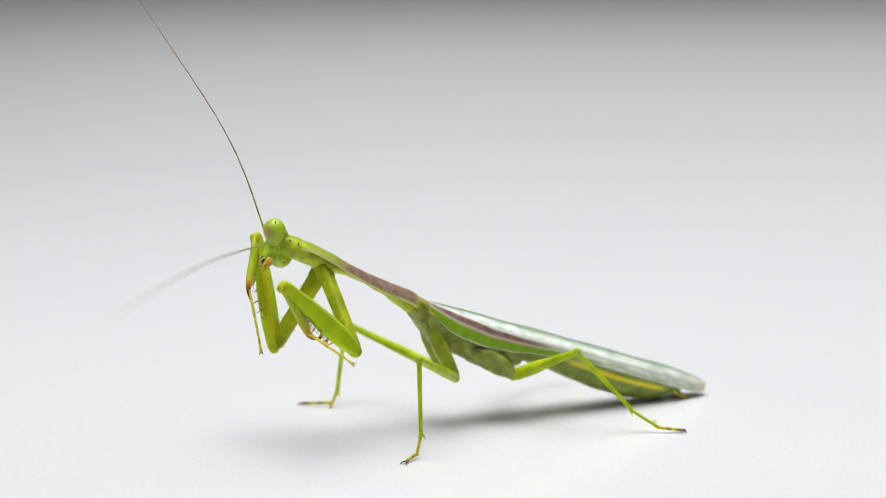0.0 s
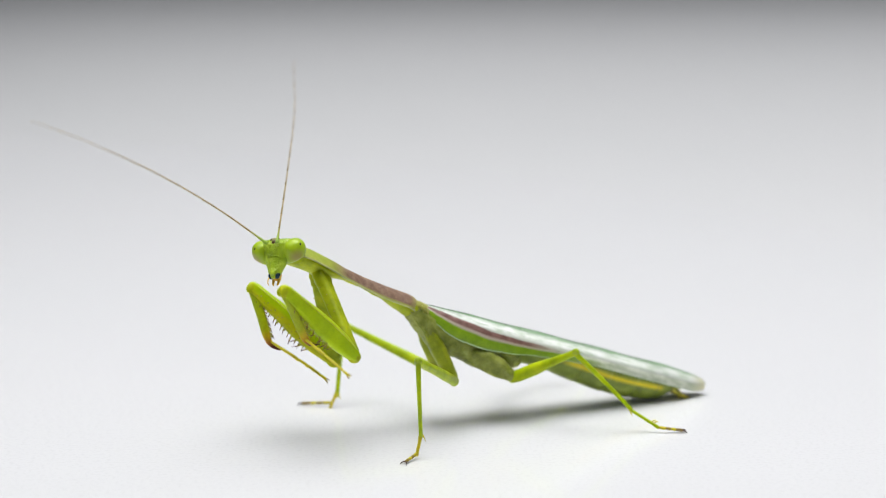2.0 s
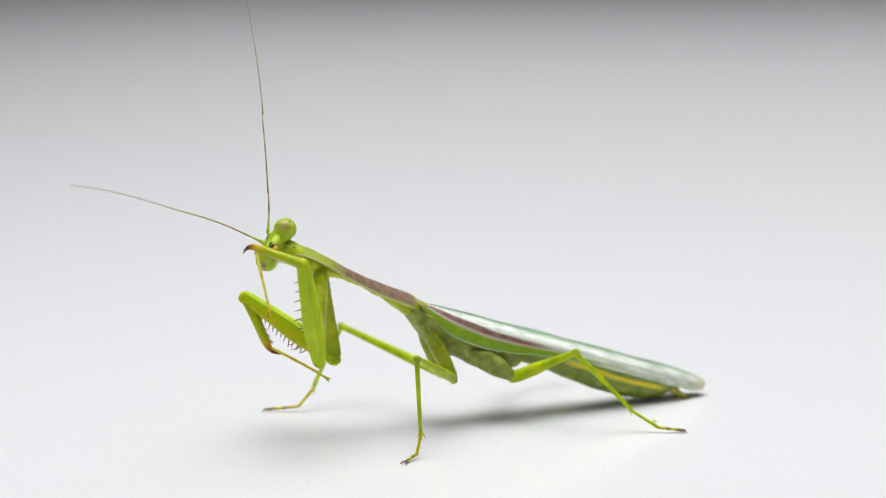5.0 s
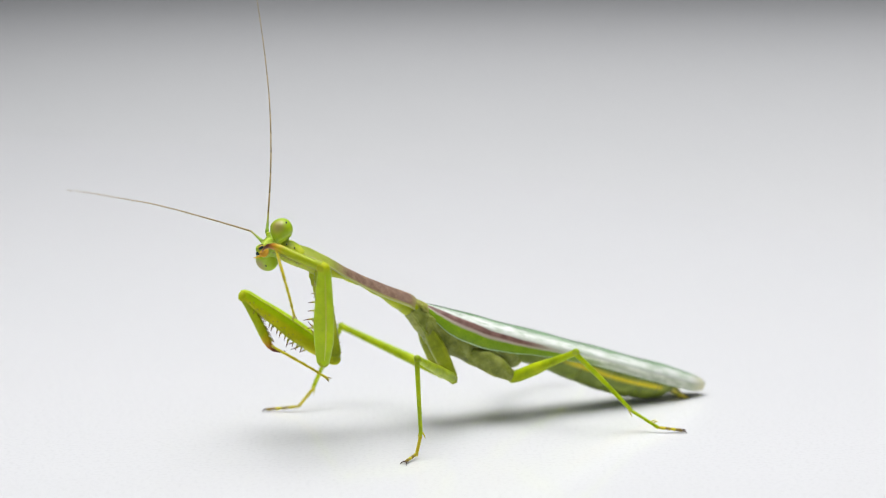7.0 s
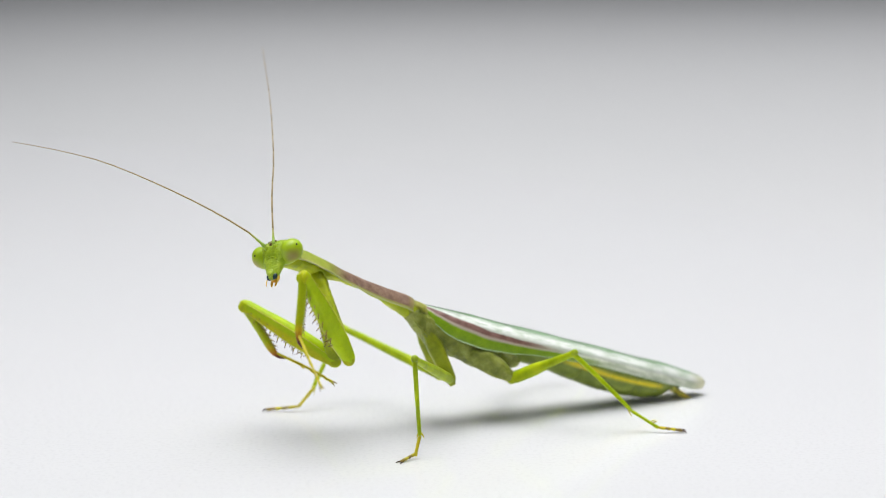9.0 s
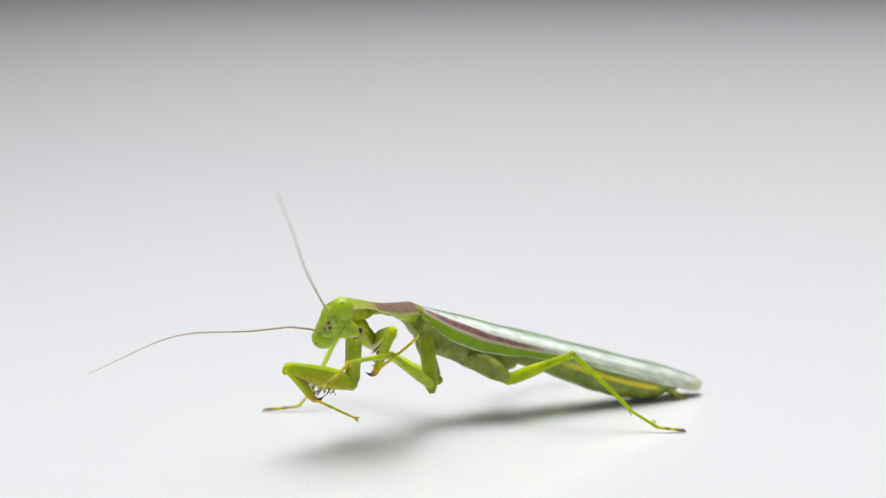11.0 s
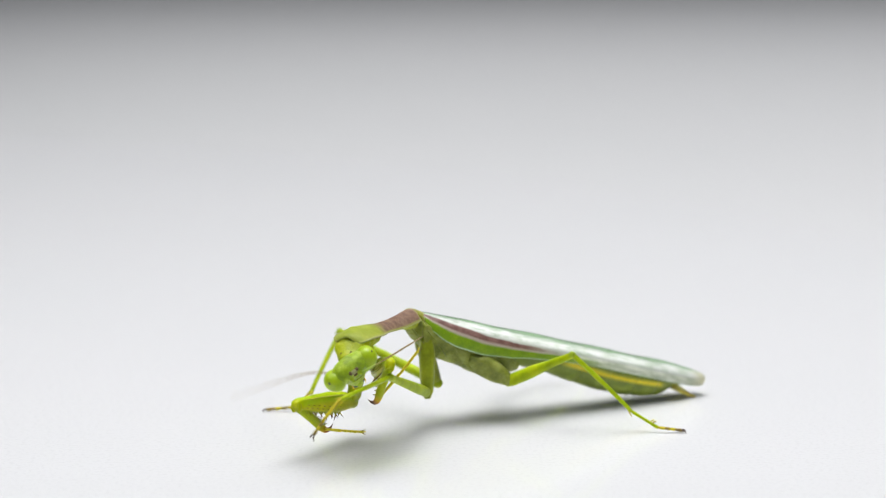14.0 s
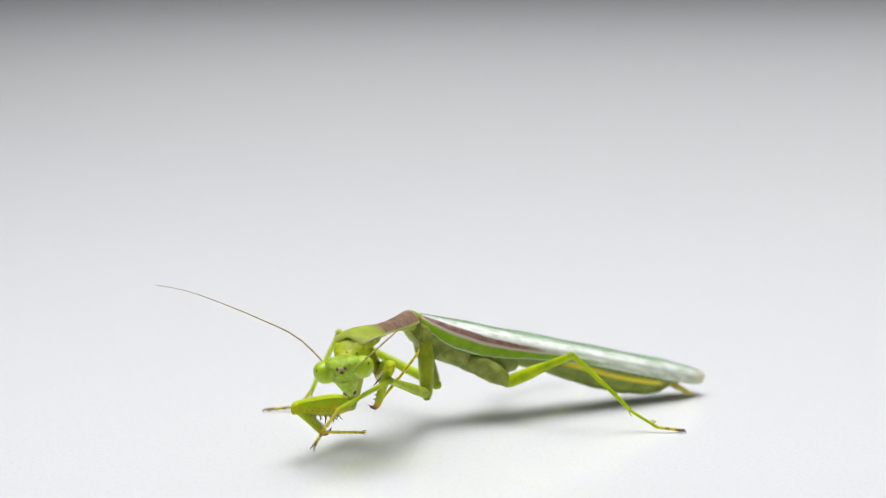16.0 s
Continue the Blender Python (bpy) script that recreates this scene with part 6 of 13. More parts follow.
    key("footM", [(0,-3.65,-16,.8,-2.8,9.9,-122.8), (8.5,-3.65,-16,.8,-2.6,9.9,-122.8), (8.75,-3.69,-16,.8,-3,10.5,-125.2), (8.8,-3.71,-16,.8,-3.3,10.8,-126.6), (9,-3.81,-16,.8,-4.9,13.1,-137.1), (9.2,-4.8,-23.81,5.73,-.5,4.1,-113.4), (9.5,-6.46,-24.77,8.19,-.8,10.8,-116.1), (9.65,-7.37,-25.17,9.26,-1.2,14.3,-118.9), (9.8,-8.32,-25.51,10.22,-1.8,17.7,-122.4), (10.1,-10.25,-26.03,11.83,-3.2,23.7,-130.5), (10.4,-12.07,-26.39,13.06,-4.5,27.6,-138), (10.7,-13.62,-26.61,13.91,-5.5,29.7,-142.7), (11,-14.75,-26.72,14.41,-5.7,30.5,-143), (11.3,-15.3,-26.75,14.57,-5.1,30.5,-138.1), (11.5,-15.4,-26.74,14.35,-4.1,27.1,-132.3), (12,-15.53,-26.79,13.3,-2.7,20.5,-123.4), (12.5,-15.52,-27.13,12.61,-3.6,31.6,-127.7), (13,-15.68,-27.2,11.37,-10.5,50.6,-157.9), (13.5,-15.79,-27.31,10.11,-10.7,52,-156.5), (14,-15.87,-27.32,9.14,-10.8,52.6,-155.8), (15,-15.9,-27.19,8.2,-10.9,55.8,-152.7), (15.5,-15.91,-27.21,7.85,-10.9,55.3,-153.1), (16,-15.93,-27.25,7.69,-10.9,54.8,-153.5)])
    key("coxaN", [(0,-2.61,3.46,14.61,-128.3,63.6,44.3), (.5,-2.62,3.45,14.78,-128.4,64.6,44.7), (1,-2.87,3.34,14.63,-128.8,63.3,43.7), (1.5,-2.53,3.49,14.6,-127.3,66.4,46.4), (2,-2.88,3.34,14.15,-128.3,63.4,44.2), (2.5,-2.73,3.4,14.3,-127.9,64.8,45.2), (3.25,-2.89,3.33,14.32,-128.6,63.8,44.1), (8.5,-2.89,3.33,14.32,-128.6,63.8,44.1), (9.2,-3.15,3.22,14.06,-128.5,64.3,44.4), (11,-3.49,3.07,13.85,-128.9,65.5,44.5), (12.5,-3.43,3.1,13.49,-128.4,65.6,45), (13,-3.39,3.12,13.25,-128.1,65.3,45.2), (14.5,-3.36,3.13,13.09,-127.8,65.8,45.7), (15,-3.35,3.13,13.1,-127.6,66.5,46.1), (16,-3.56,3.04,12.88,-128.1,65.2,45.2)])
    key("femurN", [(0,-0.08,5.92,7.48,0,-13.7,142.6), (1,-0.25,5.85,7.42,0,-14.3,142.8), (1.5,-0.31,5.83,7.23,0,-14.1,141.2), (2,-0.34,5.81,7.08,0,-14.6,142.9), (2.5,-0.34,5.81,7.08,0,-14.5,145.5), (8.5,-0.34,5.81,7.08,0,-14.2,145.4), (9,-0.59,5.7,6.85,0,-14.1,143.2), (11,-1,5.53,6.19,-0.05,-15.09,143.09), (11.5,-1,5.53,6.11,-0.03,-15.3,143.11), (14,-1.02,5.52,5.76,-0.04,-15.66,143.56), (14.5,-1.03,5.51,5.7,-0.05,-15.69,143.59), (16,-1.18,5.45,5.53,-0.05,-15.89,143.39)])
    key("tibiaN", [(0,-14.75,17.13,12,103.7,64.3,-105.8), (1,-14.91,16.98,12.12,105.3,65.6,-104.1), (1.5,-14.67,17.37,11.85,104.1,62.7,-105.9), (1.8,-14.83,17.14,11.85,104.8,64,-104.7), (2,-15,16.9,11.87,105.9,65.5,-103.2), (2.3,-15.36,16.42,11.86,84.3,57.4,-122.5), (2.5,-15.49,16.23,11.85,78.1,51.8,-128.1), (3,-15.49,16.24,11.83,79.4,50.4,-126.3), (8.5,-15.49,16.28,11.75,79.6,50,-126.1), (9,-15.34,16.75,11.46,81.7,47.2,-124.9), (10.2,-15.43,16.65,11.58,81.1,48.1,-124.8), (11,-15.58,16.51,11.08,80.73,47.23,-124.45), (11.5,-15.6,16.44,11.11,80.39,47.53,-124.65), (14,-15.64,16.36,10.84,79.79,46.85,-124.74), (14.5,-15.66,16.35,10.79,79.8,46.8,-124.63), (16,-15.77,16.29,10.7,80,46.92,-124.22)])
    key("metaN", [(0,-15.94,12.9,2.85,61.6,63.2,-144.7), (1,-15.94,12.9,2.85,61.2,63.2,-144.7), (1.5,-15.94,12.9,2.85,62.6,63.2,-144.7), (2,-15.94,12.9,2.85,61,63.2,-144.7), (2.25,-17.95,11.9,3.01,47.1,53.4,-158.6), (2.3,-18.38,11.67,3.05,45.5,51.7,-160.3), (2.5,-19.69,10.87,3.19,42,47.3,-164.2), (2.8,-19.68,10.6,3.26,42,48.1,-164.2), (5.4,-19.68,10.54,3.28,42.1,48.3,-164.2), (8.5,-19.68,10.54,3.28,42.2,48.3,-164.2), (9,-19.68,10.54,3.28,43.9,48.3,-164.2), (12.5,-19.68,10.54,3.28,42.5,48.3,-164.2), (16,-19.68,10.54,3.28,42.2,48.3,-164.2)])
    key("footN", [(0,-16.79,12.3,.8,3.7,5.3,163.3), (2,-16.79,12.3,.8,3.6,5.3,163.3), (2.3,-20.06,11.07,.8,1.9,4.7,155), (2.5,-21.82,10.27,.8,1.3,4.4,152.4), (2.7,-21.81,10.07,.8,2.7,4.7,160.3), (2.8,-21.8,10,.8,3.8,5,167), (3,-21.8,9.94,.8,5.2,5.2,175.6), (8.5,-21.8,9.94,.8,5.7,5.4,178.7), (13.5,-21.8,9.94,.8,6,5.5,179.5), (16,-21.8,9.94,.8,6,5.5,179.5)])
    key("coxaH", [(0,4.86,3.5,10.95,-158.3,33.5,8.7), (.5,4.84,3.49,11.1,-160.6,35.5,8.4), (1,4.58,3.38,10.94,-158.9,34.3,8.7), (1.5,4.94,3.53,10.94,-158.7,34.1,8.7), (2,4.64,3.4,10.6,-156.8,32.7,9), (2.5,4.78,3.46,10.72,-158.9,34.2,8.7), (3,4.62,3.39,10.74,-157.4,33.6,9.1), (8,4.58,3.38,10.7,-156.8,33.2,9.2), (8.7,4.57,3.37,10.7,-157.7,33.8,9), (9.5,4.33,3.27,10.52,-158.1,33.8,8.8), (11,4.06,3.15,10.35,-157.7,33.2,8.8), (12.5,4.18,3.2,10.12,-158.3,32.9,8.4), (13.5,4.27,3.24,9.86,-158,31.8,8.2), (14.5,4.3,3.25,9.84,-159.1,32.6,8), (15,4.31,3.26,9.86,-160.2,33.4,7.8), (16,4.12,3.18,9.7,-158.4,32.1,8.1)])
    key("femurH", [(0,10.62,4.38,7.09,0,-24.6,-30.1), (1,10.37,4.27,6.95,0,-25.3,-30.3), (1.5,10.71,4.41,7,0,-25,-30.2), (2,10.54,4.34,6.76,0,-26.1,-30.5), (8.5,10.54,4.34,6.76,0,-26.1,-30.5), (9.2,10.23,4.2,6.59,0,-26.4,-29.9), (11,9.88,4.05,6.5,0,-25.7,-28.6), (14.5,9.84,4.03,6.27,0,-26.4,-28.6), (16,9.7,3.97,6.16,0,-26.7,-28.1)])
    key("tibiaH", [(0,19.43,-.73,11.75,24.7,46.2,-3.8), (1,19.01,-.78,11.68,25.3,44.6,-3.3), (1.5,19.51,-.71,11.75,24.5,46.5,-3.9), (2,19.18,-.75,11.67,24.9,45.1,-3.6), (8.5,19.18,-.75,11.67,24.8,45.6,-3.6), (9,18.93,-.8,11.6,24.9,44.5,-3.2), (12,18.92,-.88,11.43,24.2,44.1,-2.6), (16,18.85,-.91,11.37,23.7,43.8,-2.4)])
    key("metaH", [(0,27.66,-1.27,3.14,15.2,30.8,-11.7), (9,27.51,-1.27,3.14,14.9,30.5,-11.6), (12,27.45,-1.27,3.14,13.8,30.3,-11.5), (16,27.41,-1.27,3.14,13.3,30.3,-11.5)])
    key("footH", [(0,31.51,-2.07,.8,5,7.4,1.4), (16,31.35,-2.07,.8,4.6,7.4,1.4)])
    key("coxaG", [(0,3.5,6.61,10.95,-113.1,33.5,38.5), (.5,3.48,6.61,11.1,-114.9,35.5,38.8), (1,3.22,6.49,10.94,-114,34.3,38.4), (1.5,3.58,6.65,10.94,-113.7,34.1,38.5), (2,3.28,6.52,10.6,-112.6,32.7,38.1), (2.5,3.42,6.58,10.72,-113.8,34.2,38.5), (3.25,3.26,6.51,10.74,-113.6,33.6,38.1), (8,3.22,6.49,10.7,-113.2,33.2,38), (8.7,3.21,6.49,10.7,-113.7,33.8,38.1), (9.5,2.97,6.38,10.52,-113.5,33.8,38.3), (11,2.7,6.27,10.35,-112.9,33.2,38.3), (12.5,2.82,6.32,10.12,-112.2,32.9,38.7), (13.5,2.91,6.36,9.86,-110.9,31.8,39), (14.5,2.94,6.37,9.84,-111.5,32.6,39.1), (15,2.95,6.38,9.86,-112.2,33.4,39.3), (16,2.76,6.29,9.7,-111.2,32.1,39)])
    key("femurG", [(0,8.06,10.24,7.09,0,-3.7,77.3), (1,7.81,10.13,6.95,0,-4.2,77.4), (1.5,8.15,10.28,7,0,-4.2,77.4), (2,7.98,10.21,6.76,0,-5.2,77.6), (8.5,7.98,10.21,6.76,0,-5.2,77.6), (9.2,7.67,10.07,6.59,0,-5.6,77.1), (11,7.32,9.92,6.5,0,-5.3,75.7), (14.5,7.28,9.9,6.27,0,-6.1,75.7), (16,7.14,9.84,6.16,0,-6.7,75.2)])
    key("tibiaG", [(0,10.31,20.17,7.75,-63.1,18.4,39.4), (1,9.99,19.9,7.68,-63.4,17.6,39.5), (1.5,10.38,20.22,7.75,-62.5,18.5,39.5), (2,10.13,20,7.67,-62.1,17.8,39.5), (8.5,10.13,20,7.67,-62.1,17.8,39.5), (9,9.92,19.85,7.6,-61.9,17.2,39.5), (13,9.84,19.89,7.4,-61.6,16.5,39.1), (16,9.78,19.87,7.37,-60.2,16.3,39)])
    key("metaG", [(0,21.01,28.98,3.14,-21.5,30.8,58.9), (8.8,21.01,28.98,3.14,-21.2,30.8,58.9), (11.3,21.01,28.98,3.14,-19.2,30.8,58.9), (15,21.01,28.98,3.14,-18.7,30.8,58.9), (16,21.01,28.98,3.14,-18.3,30.8,58.9)])
    key("footG", [(0,23.04,32.34,.8,-5.8,7.4,45.7), (16,23.04,32.34,.8,-5.4,7.4,45.7)])
    key("antL0", [(0,-25.11,-6.45,30.18,-64.1,-68.3,150.4), (0.5,-24.92,-6.57,30.53,-65.6,-67.3,152), (0.7,-24.89,-6.67,30.56,-43,-60.6,127.1), (0.8,-24.85,-6.74,30.61,-31,-51.7,112.8), (0.9,-24.72,-7.37,30.9,-24.4,-42.5,103.9), (1,-24.4,-7.97,31.08,-21.3,-36.1,99.2), (1.2,-23.67,-8.02,31.4,-18.2,-26.6,93.5), (1.25,-23.62,-8.06,31.36,-17.7,-24.3,92.3), (1.5,-23.63,-8.35,30.62,-16.3,-17.8,88.6), (1.7,-23.62,-8.58,30.07,-16,-21.7,87.7), (1.75,-23.24,-8.53,30.29,-15.9,-23.4,87.5), (1.8,-22.96,-8.3,30.39,-15.9,-25.3,87.3), (1.93,-23.32,-8.54,29.7,-15.84,-29.3,86.88), (1.97,-23.41,-8.6,29.53,-13.97,-30.2,85.53), (2,-23.46,-8.62,29.46,-15.7,-31.2,86.6), (2.03,-23.47,-8.62,29.46,-17.46,-32.01,87.73), (2.07,-23.48,-8.61,29.46,-15.51,-32.5,86.29), (2.5,-23.53,-8.37,29.47,-14.8,-37.6,85.1), (2.7,-23.76,-8.32,29.45,-17.9,-47.5,89.5), (2.8,-23.92,-8.32,29.45,-22,-54.2,94.9), (3,-24.12,-8.27,29.53,-29.9,-61.1,104.3), (3.25,-24.14,-7.68,29.89,-31,-60.7,105.7), (3.5,-24.09,-6.98,30.1,-31.3,-60.2,106), (3.93,-24.58,-6.69,30.53,-26.26,-59.08,100.13), (3.97,-24.61,-6.69,30.54,-15.01,-59.41,89.22), (4,-24.64,-6.69,30.54,-25.2,-58.9,98.9), (4.03,-24.66,-6.69,30.54,-34.85,-57.56,108.04), (4.07,-24.68,-6.69,30.54,-24.21,-58.75,97.75), (5,-24.88,-6.57,30.52,-14.6,-58.2,86.6), (5.8,-24.95,-6.53,30.53,-7.9,-57.3,78.7), (6.2,-24.97,-6.5,30.53,-6.1,-57,76.5), (6.5,-24.99,-6.47,30.53,-5.6,-56.9,76), (7,-25.01,-6.4,30.51,-14.1,-57.9,86.1), (7.5,-24.92,-6.32,30.63,-14.7,-57.1,86.8), (8,-24.87,-7.04,30.61,-28.7,-58.9,103.5), (8.5,-25.1,-7.26,30.74,-18.7,-59.4,92), (8.7,-24.32,-8.24,30.21,-20,-51.2,93.4), (8.8,-23.89,-8.48,29.65,-20.8,-44.2,94.3), (9,-23.94,-8.52,29.26,-21.9,-35.7,95.6), (9.2,-23.6,-8.54,28.72,-22.6,-35.9,96.7), (9.5,-22.76,-9.48,27.63,-24.4,-40.1,99.7), (9.65,-22.17,-10.39,27.01,-26.1,-44.4,102.2), (9.8,-21.48,-11.52,26.34,-29.2,-50.5,106.4), (10.1,-19.87,-14.21,24.88,-50.9,-68.3,130.8), (10.2,-19.28,-15.17,24.36,-74.1,-73.5,155.3), (10.3,-18.67,-16.12,23.84,-109.3,-74.2,-168.3), (10.4,-18.05,-17.05,23.32,-136.6,-69.6,-139.8), (10.7,-16.24,-19.57,21.8,-162.2,-49.9,-111.2), (11,-14.75,-21.39,20.43,-167.4,-36.9,-104.1), (11.3,-13.88,-22.19,19.25,-169,-29.6,-101.2), (11.5,-13.61,-22.24,18.52,-172.6,-20.6,-93.8), (12,-13.19,-22.3,17,-174.2,-21.7,-89.5), (12.5,-13.06,-22.38,16.21,-175.4,-21.8,-86.1), (13,-12.78,-22.34,15.45,0.01,-153.25,103.9), (13.02,-12.78,-22.34,15.45,0.01,-153.25,103.9), (13.06,-12.53,-22.34,15.18,151.76,-49.38,-32.47), (13.1,-12.21,-22.34,14.91,107.69,-39.92,27.24), (13.14,-11.85,-22.35,14.62,112.1,-30.78,0.12), (13.5,-11.85,-22.35,14.62,112.1,-30.78,0.12), (14,-11.12,-22.52,14.01,112,-31.83,0.3), (14.5,-11.46,-23.01,14.05,112.11,-30.64,0.1), (15,-11.52,-23.04,14.08,111.78,-33.3,0.72), (15.5,-12.06,-23.22,14.06,110.55,-41.2,2.76), (16,-13.03,-23.54,14,110.25,-42.18,3.2)])
    key("antL1", [(0,-26.1,-5.89,33.04,-63.9,-68.4,150.2), (0.5,-25.97,-6.01,33.36,-65.3,-67.5,151.8), (0.7,-25.8,-5.46,33.24,-42.4,-60.9,126.6), (0.8,-25.59,-4.99,33.02,-30.2,-52.1,112.1), (0.9,-25.27,-5.17,32.98,-23.5,-42.9,103.2), (1,-24.8,-5.52,32.89,-20.4,-36.5,98.5), (1.2,-23.84,-5.27,32.78,-17.4,-27,93), (1.25,-23.73,-5.25,32.62,-16.9,-24.7,91.9), (1.5,-23.56,-5.42,31.56,-15.5,-18.1,88.4), (1.7,-23.5,-5.73,31.2,-15.3,-22,87.5), (1.75,-23.11,-5.71,31.52,-15.2,-23.8,87.3), (1.8,-22.83,-5.52,31.71,-15.2,-25.6,87.2), (1.93,-23.18,-5.87,31.23,-15.06,-29.57,86.8), (1.97,-23.21,-5.96,31.1,-13.16,-30.53,85.42), (2,-23.3,-5.99,31.06,-14.9,-31.6,86.5), (2.03,-23.36,-5.99,31.07,-16.68,-32.48,87.65), (2.07,-23.29,-5.98,31.07,-14.75,-33.03,86.2), (2.3,-23.26,-5.92,31.21,-14.3,-35,85.2), (2.5,-23.32,-5.93,31.34,-14,-37.8,84.6), (2.7,-23.75,-6.25,31.72,-17,-47.7,89.2), (2.8,-24.07,-6.52,31.95,-21.2,-54.4,94.5), (3,-24.49,-6.83,32.23,-29,-61.2,103.9), (3.25,-24.54,-6.23,32.57,-30,-60.9,105.1), (3.5,-24.51,-5.51,32.77,-30.2,-60.4,105.3), (3.93,-24.87,-5.12,33.17,-28.13,-58.86,102.85), (3.97,-24.6,-5.12,33.19,-17.24,-59.49,92.37), (4,-24.89,-5.12,33.18,-27.6,-58.7,102.3), (4.03,-25.17,-5.12,33.14,-37.23,-57.05,111.49), (4.07,-24.89,-5.11,33.18,-27.08,-58.58,101.76), (5,-24.79,-4.95,33.14,-21,-58.4,94.6), (5.8,-24.62,-4.89,33.12,-15.6,-58.1,88.3), (6.5,-24.58,-4.84,33.1,-13.7,-58,86), (7,-24.9,-4.77,33.12,-13.7,-58,86), (7.5,-24.83,-4.65,33.21,-13.9,-57.2,86.3), (7.75,-25.07,-5.02,33.24,-20.9,-58.4,94.6), (8,-25.24,-5.49,33.24,-28.2,-59,103.2), (8.5,-25.16,-5.69,33.39,-25.6,-59.1,100.2), (8.7,-24.43,-6.32,32.61,-23.8,-51.1,97.8), (8.8,-24.06,-6.28,31.79,-23,-44.4,96.7), (9,-24.18,-6.03,31.06,-22.5,-36,95.6), (9.2,-23.89,-6.06,30.52,-22.7,-36.2,96), (9.5,-23.16,-7.16,29.61,-23.9,-40.5,98), (9.65,-22.64,-8.24,29.16,-25.4,-44.9,100.1), (9.8,-22.04,-9.64,28.72,-28.1,-51.2,103.7), (10.1,-20.62,-13.35,27.74,-49.8,-69.9,127.7), (10.2,-20.07,-14.8,27.31,-75.6,-75.4,154.5), (10.3,-19.49,-16.29,26.8,-115.7,-75.6,-164.2), (10.4,-18.87,-17.75,26.2,-143.3,-70.1,-135.5), (10.7,-16.96,-21.42,24.15,-166.5,-49.6,-110), (11,-15.35,-23.78,22.28,-171,-36.6,-103.8), (11.3,-14.4,-24.82,20.77,-172.5,-29.2,-101.2), (11.5,-13.8,-25.11,19.6,-176.1,-20.4,-93.8), (12,-13.16,-25.16,18.14,-177.6,-21.6,-89.5), (12.5,-12.87,-25.23,17.35,-178.8,-21.6,-86.2), (13,-12.12,-25.01,16.83,-5.03,-153.59,106.97), (13.02,-12.12,-25.01,16.83,-5.03,-153.59,106.97), (13.06,-10.84,-23.42,17.52,148.89,-49.38,-32.47), (13.1,-10.11,-21.26,16.88,104.82,-39.92,27.24), (13.14,-9.21,-22.34,16.19,103.83,-28.45,11.05), (13.5,-9.21,-22.34,16.19,103.83,-28.45,11.05), (14,-8.51,-22.51,15.63,103.69,-29.48,11.33), (14.5,-8.81,-23.01,15.62,103.85,-28.3,11), (15,-8.95,-23.01,15.77,103.39,-30.92,11.92), (15.5,-9.75,-23.11,16.09,101.59,-38.66,15.08), (16,-10.75,-23.41,16.07,101.2,-39.61,15.69)])
